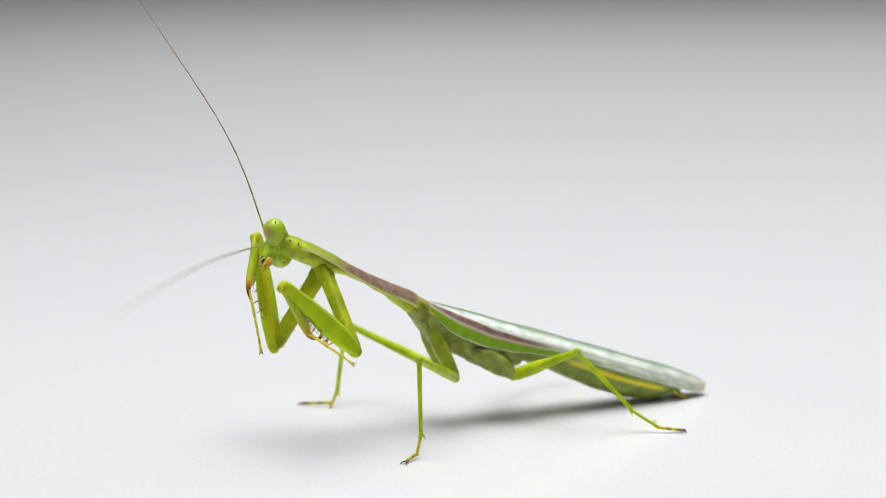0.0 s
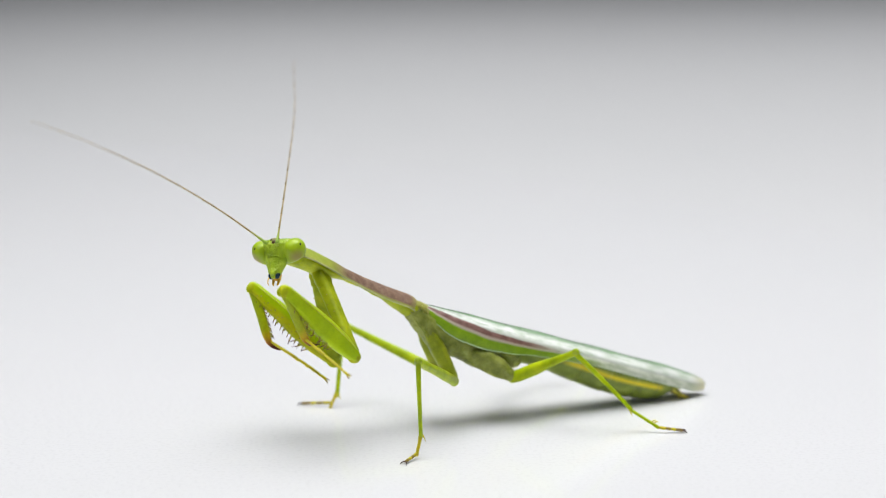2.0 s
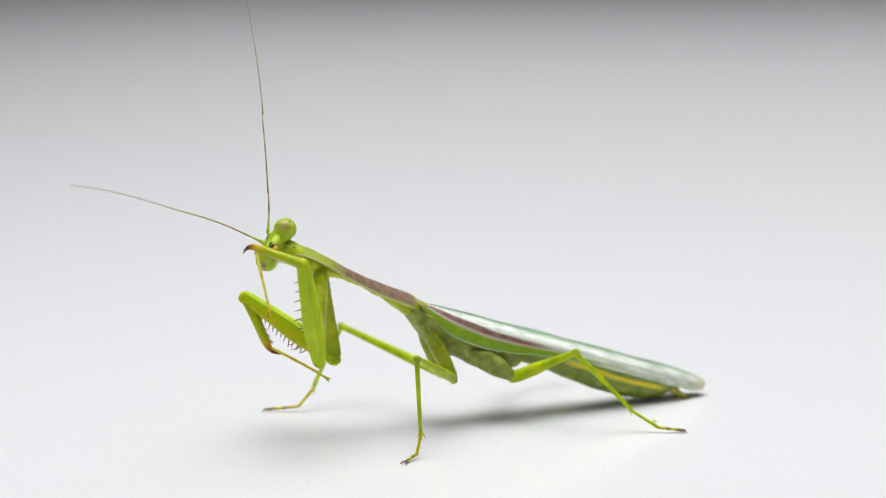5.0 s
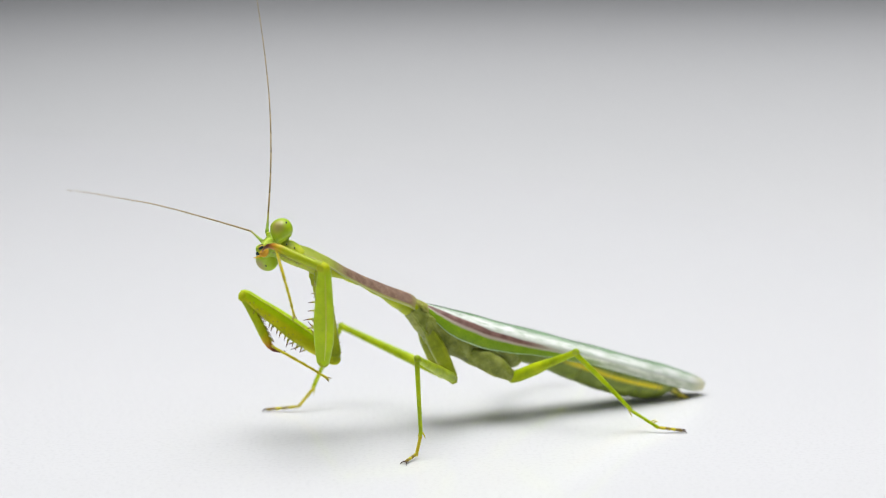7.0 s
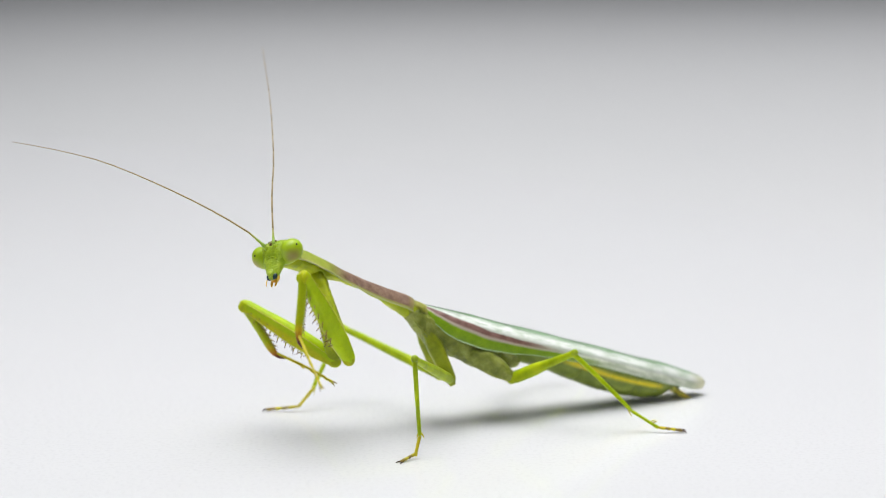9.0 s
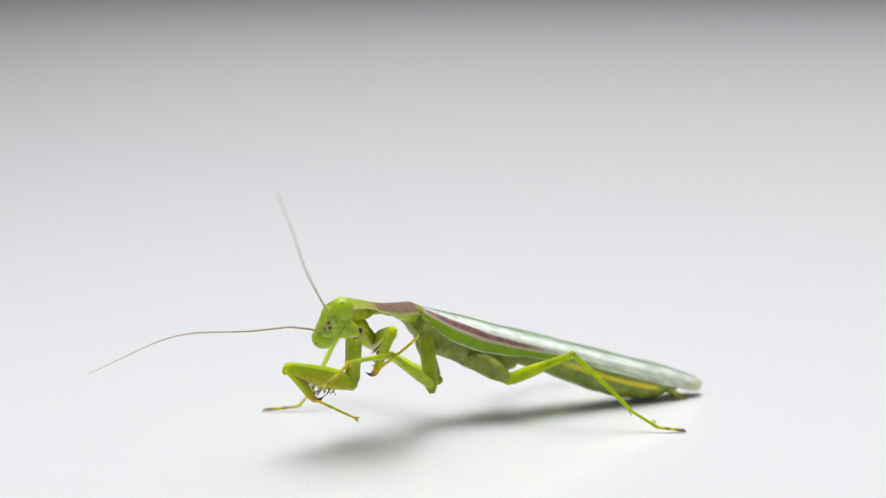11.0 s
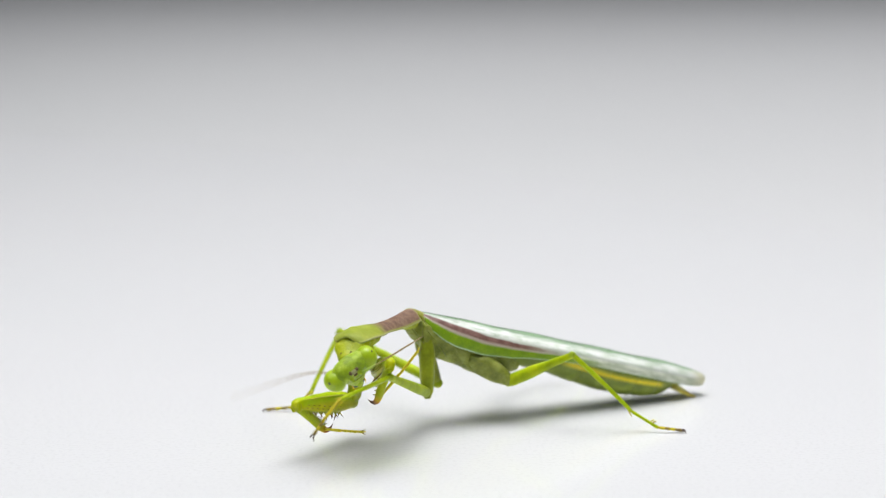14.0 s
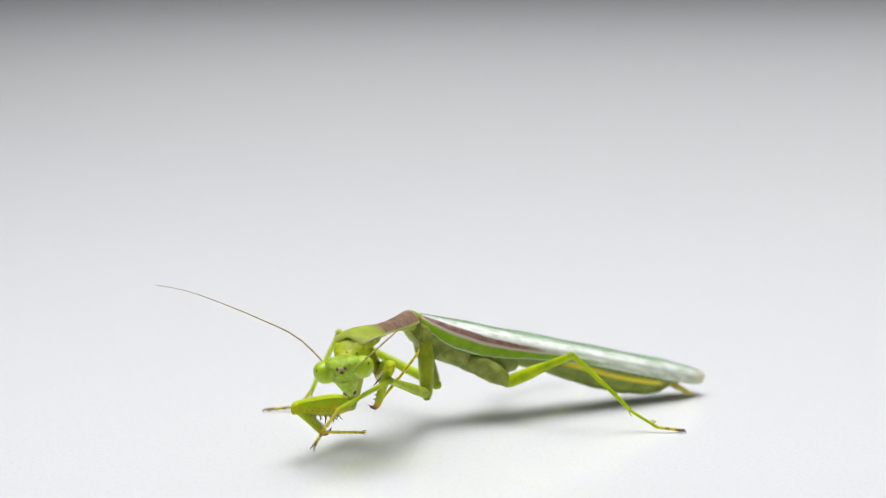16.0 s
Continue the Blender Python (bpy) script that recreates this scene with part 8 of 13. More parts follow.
    key("antL6", [(0,-32.23,-3.18,46.84,-78.7,-56.3,162.9), (0.2,-32.03,-3.21,47.03,-77.5,-58.7,161.5), (0.5,-31.41,-3.24,47.48,-72.7,-64.3,156), (0.7,-30.64,0.47,46.58,-54.5,-57.7,135.2), (0.75,-30.25,2.06,45.9,-49.5,-53.6,129), (0.8,-29.79,3.62,45.05,-45.5,-49.1,123.8), (0.9,-28.71,5.62,43.36,-40.4,-40.4,116.3), (1,-27.58,6.54,41.99,-37.7,-34.6,112), (1.2,-25.19,8.33,39.82,-32.6,-26.9,102.4), (1.25,-24.68,8.64,39.14,-31.4,-25.2,99.7), (1.5,-23.18,9.13,36.53,-27.4,-20.1,90.3), (1.7,-22.9,8.45,37.16,-26.7,-23.9,88.3), (1.75,-22.47,8.27,37.9,-26.5,-25.7,87.9), (1.8,-22.15,8.24,38.53,-26.4,-27.5,87.5), (1.93,-22.43,7.43,39.01,-26.2,-31.35,86.78), (1.97,-22.15,7.18,39.12,-24.28,-32.27,85.36), (2,-22.53,6.99,39.28,-26.1,-33.3,86.6), (2.03,-22.88,6.86,39.43,-27.99,-34.14,87.98), (2.07,-22.51,6.75,39.53,-26.11,-34.7,86.65), (2.3,-22.38,6.53,40.2,-26.7,-36.9,87.6), (2.5,-22.44,6.06,40.93,-27.6,-39.7,89.1), (2.7,-23.68,3.99,43.2,-31.3,-48.9,94.3), (2.8,-24.7,2.33,44.51,-35.1,-54.9,99), (3,-26.01,0.32,45.76,-41.3,-61.3,106.3), (3.25,-26.22,0.97,46.07,-41.3,-61.1,106.2), (3.5,-26.29,1.8,46.19,-41.2,-60.7,106.1), (3.93,-26.86,2.59,46.31,-42.63,-58.55,107.75), (3.97,-25.18,2.64,46.45,-32.24,-59.68,97.76), (4,-26.88,2.64,46.31,-42.7,-58.4,107.8), (4.03,-28.55,2.6,46.02,-52.12,-56.27,116.79), (4.07,-26.87,2.68,46.3,-42.67,-58.34,107.73), (4.2,-26.83,2.73,46.28,-42.4,-58.3,107.4), (4.6,-26.52,2.89,46.25,-40.9,-58.2,105.7), (5.8,-24.96,3.17,46.21,-33.5,-58.5,97), (6.2,-24.61,3.22,46.19,-31.8,-58.5,95), (6.5,-24.52,3.25,46.19,-31.3,-58.5,94.5), (7,-25,3.3,46.21,-35.3,-58.3,99.1), (7.5,-24.54,3.61,46.18,-32.5,-57.7,95.9), (7.75,-25.91,2.96,46.37,-38.1,-58.4,102.5), (8,-27.27,2.16,46.43,-43.8,-58.6,109.3), (8.5,-27.27,2.02,46.52,-42.7,-58.5,108), (8.7,-26.04,3.17,44.6,-37.8,-51.5,102), (8.75,-25.58,3.88,43.66,-36.4,-48.5,100.1), (8.8,-25.22,4.57,42.63,-35.3,-45.4,98.4), (9,-24.81,6.27,40.26,-33.3,-37.6,95.3), (9.2,-24.58,6.22,39.75,-33.5,-37.7,95.5), (9.5,-24.14,4.36,39.75,-34.4,-42.2,96.9), (9.65,-23.89,2.41,40.18,-35.5,-46.8,98.4), (9.8,-23.64,-0.38,40.88,-37.7,-53.3,101.1), (10.1,-23.14,-9.34,42.37,-57.3,-73.3,120.9), (10.2,-22.88,-13.34,42.36,-87.4,-79.8,151.5), (10.3,-22.5,-17.55,41.83,-144.5,-79.5,-150.9), (10.4,-21.99,-21.62,40.75,-173.2,-72.6,-121.8), (10.7,-19.95,-30.91,35.88,167.6,-50.9,-102.6), (11,-18.01,-35.86,31.43,164,-37.5,-98.3), (11.3,-16.78,-38.06,28.23,162.9,-29.8,-96.7), (11.5,-14.68,-39.52,24.92,160.8,-20.1,-92.9), (12,-13.04,-39.49,23.72,159.6,-20.9,-89.3), (12.5,-11.94,-39.53,22.95,158.5,-20.9,-86.2), (13,-8.1,-38.19,23.68,154.22,-25.8,-73.03), (13.02,-8.1,-38.19,23.68,154.22,-25.8,-73.03), (13.06,-2.39,-28.79,29.19,128.29,-49.38,-32.47), (13.1,0.38,-15.87,26.75,84.22,-39.92,27.24), (13.14,-4.17,-10.1,16.44,68.83,10.93,86.96), (13.5,-4.17,-10.1,16.44,68.83,10.93,86.96), (14,-3.51,-10.25,15.96,68.82,10.94,86.89), (14.5,-3.76,-10.77,15.83,68.82,11.06,86.89), (15,-4.05,-10.72,16.23,68.85,10.83,87.05), (15.5,-5.41,-10.66,17.24,68.96,10.19,87.64), (16,-6.52,-10.93,17.3,69,10.14,87.88)])
    key("antL7", [(0,-33.86,-2.68,49.4,-79.9,-54.8,163.9), (0.2,-33.54,-2.7,49.66,-78.7,-57.5,162.4), (0.5,-32.63,-2.7,50.26,-73.9,-63.4,156.9), (0.7,-31.8,1.63,49.18,-56.6,-56.8,136.9), (0.75,-31.4,3.48,48.38,-51.7,-52.8,130.8), (0.8,-30.91,5.3,47.37,-47.8,-48.3,125.7), (0.9,-29.75,7.72,45.36,-42.8,-39.8,118.2), (1,-28.52,8.89,43.73,-40.3,-34,113.9), (1.2,-25.78,11.01,41.21,-35.6,-26.8,105.1), (1.25,-25.15,11.39,40.44,-34.5,-25.1,102.5), (1.5,-23.19,12.02,37.58,-30.5,-20.5,93.1), (1.7,-22.81,11.26,38.41,-29.4,-24.4,90), (1.75,-22.37,11.04,39.23,-29.1,-26.1,89.3), (1.8,-22.03,10.97,39.95,-28.8,-27.9,88.7), (1.93,-22.29,10.07,40.61,-28.4,-31.8,87.57), (1.97,-21.95,9.78,40.76,-26.47,-32.72,86.05), (2,-22.38,9.56,40.97,-28.3,-33.7,87.3), (2.03,-22.79,9.4,41.16,-30.21,-34.49,88.71), (2.07,-22.37,9.26,41.28,-28.33,-35.04,87.39), (2.3,-22.28,8.99,42.05,-28.9,-37.2,88.4), (2.5,-22.4,8.43,42.9,-30,-40,90.1), (2.7,-23.83,6.01,45.52,-34,-49,95.6), (2.8,-24.97,4.08,47.03,-38,-54.9,100.7), (3,-26.42,1.74,48.46,-44.6,-61.1,108.3), (3.25,-26.64,2.4,48.76,-44.3,-60.9,108), (3.5,-26.71,3.24,48.87,-43.9,-60.5,107.5), (3.93,-27.34,4.11,48.93,-44.84,-58.45,108.67), (3.97,-25.39,4.18,49.1,-34.5,-59.67,98.71), (4,-27.37,4.17,48.93,-44.9,-58.3,108.7), (4.03,-29.32,4.12,48.58,-54.23,-56.1,117.6), (4.07,-27.36,4.21,48.93,-44.89,-58.24,108.64), (4.2,-27.31,4.27,48.9,-44.7,-58.2,108.4), (4.6,-26.95,4.45,48.86,-43.4,-58.1,106.9), (5.8,-25.15,4.77,48.83,-37,-58.4,99.4), (6.2,-24.75,4.82,48.82,-35.5,-58.5,97.7), (6.5,-24.64,4.85,48.81,-35.1,-58.5,97.2), (7,-25.25,4.89,48.83,-39,-58.2,101.9), (7.5,-24.71,5.24,48.79,-36.8,-57.6,99.3), (7.75,-26.26,4.54,48.99,-41.7,-58.1,105.1), (8,-27.8,3.67,49.06,-46.8,-58.4,111.1), (8.5,-27.77,3.55,49.14,-46,-58.2,110.2), (8.7,-26.43,5.05,47.01,-41,-51.4,103.9), (8.75,-25.94,5.89,45.96,-39.4,-48.4,101.8), (8.8,-25.53,6.71,44.82,-38.2,-45.4,100), (9,-25.04,8.7,42.14,-35.9,-37.8,96.4), (9.2,-24.82,8.64,41.63,-35.9,-38,96.5), (9.5,-24.42,6.62,41.82,-36.7,-42.5,97.6), (9.65,-24.19,4.5,42.42,-37.8,-47.1,98.9), (9.8,-23.99,1.43,43.35,-39.8,-53.7,101.3), (10.1,-23.59,-8.59,45.32,-58.3,-73.8,119.9), (10.2,-23.36,-13.08,45.39,-88.5,-80.5,150.4), (10.3,-22.99,-17.82,44.85,-149.8,-80.3,-147.9), (10.4,-22.48,-22.4,43.69,-178.7,-73.1,-118.6), (10.7,-20.37,-32.81,38.26,162.8,-51.3,-100.5), (11,-18.36,-38.28,33.3,159.3,-37.8,-96.6), (11.3,-17.09,-40.71,29.76,158.2,-30.2,-94.9), (11.5,-14.83,-42.41,25.97,156.7,-20.2,-92.4), (12,-13,-42.37,24.82,155.6,-20.7,-89.2), (12.5,-11.75,-42.4,24.05,154.5,-20.7,-86.2), (13,-7.29,-40.84,25.02,150.32,-25.18,-73.03), (13.02,-7.29,-40.84,25.02,150.32,-25.18,-73.03), (13.06,-0.7,-29.87,31.53,124.54,-49.38,-32.47), (13.1,2.48,-14.79,28.73,80.47,-39.92,27.24), (13.14,-4.01,-7.09,15.86,65.08,10.93,86.96), (13.5,-4.01,-7.09,15.86,65.08,10.93,86.96), (14,-3.34,-7.24,15.37,65.07,10.94,86.89), (14.5,-3.59,-7.76,15.24,65.07,11.06,86.89), (15,-3.9,-7.7,15.65,65.1,10.83,87.05), (15.5,-5.28,-7.63,16.7,65.21,10.19,87.64), (16,-6.41,-7.9,16.76,65.25,10.14,87.88)])
    key("antL8", [(0,-35.57,-2.19,51.92,-80,-54.6,164), (0.2,-35.12,-2.2,52.26,-79,-57,162.7), (0.5,-33.9,-2.16,53.01,-74.8,-62.5,157.9), (0.7,-33.03,2.78,51.75,-58,-56.1,138.3), (0.75,-32.62,4.89,50.83,-53.2,-52.2,132.2), (0.8,-32.1,6.96,49.67,-49.3,-47.8,127), (0.9,-30.86,9.8,47.33,-44.2,-39.4,119.5), (1,-29.56,11.22,45.45,-41.7,-33.7,115.1), (1.2,-26.49,13.66,42.6,-37.9,-26.5,107.6), (1.25,-25.75,14.11,41.75,-37,-24.9,105.6), (1.5,-23.35,14.9,38.66,-33.6,-20.5,97.4), (1.7,-22.81,14.06,39.68,-32,-24.6,93), (1.75,-22.33,13.81,40.59,-31.5,-26.4,91.9), (1.8,-21.97,13.69,41.39,-31.1,-28.2,91), (1.93,-22.18,12.69,42.23,-30.43,-32.22,89.26), (1.97,-21.77,12.36,42.42,-28.41,-33.23,87.6), (2,-22.26,12.11,42.68,-30.2,-34.2,88.8), (2.03,-22.74,11.92,42.91,-32.09,-34.97,90.2), (2.07,-22.25,11.76,43.06,-30.17,-35.57,88.83), (2.3,-22.21,11.44,43.91,-30.6,-37.6,89.6), (2.5,-22.41,10.78,44.88,-31.5,-40.3,90.9), (2.7,-24.03,8.02,47.85,-35.5,-49.2,96.3), (2.8,-25.3,5.82,49.55,-39.6,-54.9,101.5), (3,-26.89,3.15,51.15,-46.6,-60.9,109.7), (3.25,-27.1,3.82,51.45,-46.8,-60.7,109.9), (3.5,-27.17,4.69,51.55,-46.8,-60.2,109.9), (3.93,-27.86,5.64,51.55,-46.8,-58.34,110.03), (3.97,-25.62,5.71,51.76,-36.5,-59.69,100.11), (4,-27.89,5.7,51.55,-46.8,-58.2,110), (4.03,-30.12,5.64,51.13,-55.99,-55.89,118.78), (4.07,-27.88,5.75,51.54,-46.77,-58.14,109.93), (4.2,-27.82,5.81,51.51,-46.6,-58.1,109.7), (4.6,-27.43,6.01,51.47,-45.5,-58,108.4), (5.8,-25.41,6.36,51.45,-40.1,-58.3,102.1), (6.2,-24.96,6.41,51.44,-38.9,-58.3,100.7), (6.5,-24.84,6.45,51.43,-38.6,-58.4,100.3), (7,-25.59,6.48,51.44,-41.3,-58.1,103.5), (7.5,-24.97,6.87,51.38,-38.6,-57.6,100.3), (7.75,-26.68,6.1,51.6,-43.5,-58.1,106.1), (8,-28.38,5.18,51.68,-49.1,-58.1,112.7), (8.5,-28.33,5.07,51.76,-50.3,-57.4,114.2), (8.7,-26.9,6.91,49.42,-44.5,-51,107), (8.75,-26.36,7.89,48.26,-42.7,-48.2,104.5), (8.8,-25.91,8.84,47.02,-41.1,-45.3,102.3), (9,-25.31,11.11,44.02,-38.1,-38,97.6), (9.2,-25.09,11.05,43.53,-37.9,-38.2,97.4), (9.5,-24.72,8.87,43.9,-38.6,-42.8,98.3), (9.65,-24.52,6.57,44.67,-39.7,-47.4,99.6), (9.8,-24.35,3.21,45.83,-41.8,-54,102.1), (10.1,-24.02,-7.84,48.27,-61.7,-74.2,122), (10.2,-23.8,-12.83,48.43,-94.1,-80.6,154.8), (10.3,-23.43,-18.1,47.89,-153.6,-79.7,-145.3), (10.4,-22.91,-23.19,46.63,179.5,-72.5,-118), (10.7,-20.72,-34.7,40.67,161.4,-50.9,-100.3), (11,-18.64,-40.69,35.19,157.8,-37.6,-96.1), (11.3,-17.32,-43.36,31.31,156.5,-30.1,-94.2), (11.5,-14.95,-45.3,27.03,154.9,-20.4,-91.6), (12,-12.96,-45.24,25.91,154,-20.6,-88.9), (12.5,-11.55,-45.27,25.14,153,-20.5,-85.9), (13,-6.48,-43.5,26.33,149.01,-24.55,-73.03), (13.02,-6.48,-43.5,26.33,149.01,-24.55,-73.03), (13.06,0.99,-30.95,33.86,123.38,-49.38,-32.47), (13.1,4.58,-13.71,30.7,79.31,-39.92,27.24), (13.14,-3.85,-4.07,15.27,63.92,10.93,86.96), (13.5,-3.85,-4.07,15.27,63.92,10.93,86.96), (14,-3.18,-4.22,14.79,63.91,10.94,86.89), (14.5,-3.43,-4.74,14.65,63.91,11.06,86.89), (15,-3.74,-4.68,15.07,63.94,10.83,87.05), (15.5,-5.16,-4.61,16.15,64.05,10.19,87.64), (16,-6.3,-4.88,16.21,64.09,10.14,87.88)])
    key("antL9", [(0,-37.28,-1.7,54.42,-80,-54.7,163.9), (0.2,-36.72,-1.7,54.84,-79.2,-56.5,163), (0.5,-35.22,-1.62,55.74,-76.2,-60.8,159.5), (0.7,-34.31,3.93,54.31,-60.4,-54.7,140.7), (0.75,-33.88,6.29,53.26,-55.6,-51,134.6), (0.8,-33.35,8.61,51.95,-51.7,-46.8,129.3), (0.9,-32.03,11.87,49.28,-46.5,-38.7,121.4), (1,-30.64,13.54,47.16,-43.9,-33.2,116.8), (1.2,-27.33,16.28,43.97,-39.8,-26.4,108.7), (1.25,-26.51,16.8,43.04,-38.8,-24.9,106.4), (1.5,-23.72,17.76,39.74,-35.2,-20.8,97.9), (1.7,-22.96,16.85,40.96,-33.8,-24.9,94.2), (1.75,-22.43,16.56,41.95,-33.5,-26.7,93.4), (1.8,-22.01,16.4,42.85,-33.2,-28.6,92.7), (1.93,-22.15,15.3,43.88,-32.65,-32.61,91.49), (1.97,-21.66,14.95,44.11,-30.66,-33.68,89.89), (2,-22.2,14.66,44.41,-32.5,-34.6,91.1), (2.03,-22.74,14.44,44.67,-34.41,-35.33,92.46), (2.07,-22.2,14.26,44.85,-32.49,-36,91.01), (2.3,-22.2,13.88,45.79,-32.6,-37.9,91.2), (2.5,-22.44,13.13,46.87,-32.8,-40.6,91.5), (2.7,-24.25,10.02,50.17,-36.5,-49.3,96.5), (2.8,-25.66,7.55,52.07,-40.9,-55,102), (3,-27.39,4.56,53.84,-48.9,-60.7,111.3), (3.25,-27.61,5.23,54.13,-50.2,-60.2,112.9), (3.5,-27.69,6.12,54.22,-50.6,-59.6,113.3), (3.93,-28.41,7.16,54.17,-49.41,-58.12,111.95), (3.97,-25.89,7.25,54.41,-39.12,-59.66,102.03), (4,-28.44,7.23,54.16,-49.2,-58,111.7), (4.03,-30.94,7.16,53.67,-58.14,-55.56,120.23), (4.07,-28.43,7.28,54.15,-49.04,-57.94,111.5), (4.2,-28.37,7.34,54.12,-48.8,-57.9,111.2), (4.6,-27.94,7.55,54.08,-47.7,-57.8,110), (5.8,-25.75,7.94,54.07,-43.7,-58,105.2), (6.2,-25.26,8,54.06,-42.8,-58,104.2), (6.5,-25.13,8.04,54.05,-42.6,-58,103.9), (7,-25.97,8.06,54.05,-43.7,-57.9,105.2), (7.5,-25.27,8.49,53.98,-38.2,-57.9,98.7), (7.75,-27.13,7.67,54.21,-44.7,-58.1,106.6), (8,-29.01,6.68,54.29,-52,-57.6,115.3), (8.5,-29.01,6.58,54.35,-53.6,-56.8,117.1), (8.7,-27.46,8.76,51.81,-47.5,-50.6,109.4), (8.75,-26.87,9.88,50.56,-45.4,-47.9,106.7), (8.8,-26.37,10.95,49.2,-43.7,-45.2,104.3), (9,-25.63,13.52,45.92,-40.4,-38.1,99.1), (9.2,-25.4,13.45,45.43,-40.2,-38.2,98.8), (9.5,-25.05,11.1,45.99,-41.1,-42.8,100.1), (9.65,-24.87,8.62,46.94,-42.4,-47.5,101.7), (9.8,-24.73,4.98,48.32,-45,-54.2,104.9), (10.1,-24.46,-7.13,51.23,-69.6,-74,129.8), (10.2,-24.25,-12.62,51.46,-104.8,-79.3,165.5), (10.3,-23.88,-18.41,50.91,-154.1,-77.4,-144.7), (10.4,-23.34,-24.01,49.56,-177.7,-70.4,-120.6), (10.7,-21.06,-36.61,43.05,163.9,-49.5,-102), (11,-18.9,-43.11,37.07,160,-36.7,-97.3), (11.3,-17.52,-46.01,32.85,158.5,-29.4,-95.1), (11.5,-15.03,-48.18,28.11,156.2,-20.7,-90.5), (12,-12.91,-48.12,26.99,155.5,-20.5,-88.6), (12.5,-11.35,-48.14,26.22,154.5,-20.3,-85.5), (13,-5.66,-46.18,27.6,150.76,-23.92,-73.03), (13.02,-5.66,-46.18,27.6,150.76,-23.92,-73.03), (13.06,2.68,-32.02,36.2,125.28,-49.38,-32.47), (13.1,6.68,-12.63,32.68,81.21,-39.92,27.24), (13.14,-3.69,-1.05,14.69,65.82,10.93,86.96), (13.5,-3.69,-1.05,14.69,65.82,10.93,86.96), (14,-3.01,-1.2,14.2,65.81,10.94,86.89), (14.5,-3.26,-1.73,14.05,65.81,11.06,86.89), (15,-3.58,-1.66,14.49,65.84,10.83,87.05), (15.5,-5.03,-1.58,15.61,65.95,10.19,87.64), (16,-6.19,-1.85,15.67,65.99,10.14,87.88)])
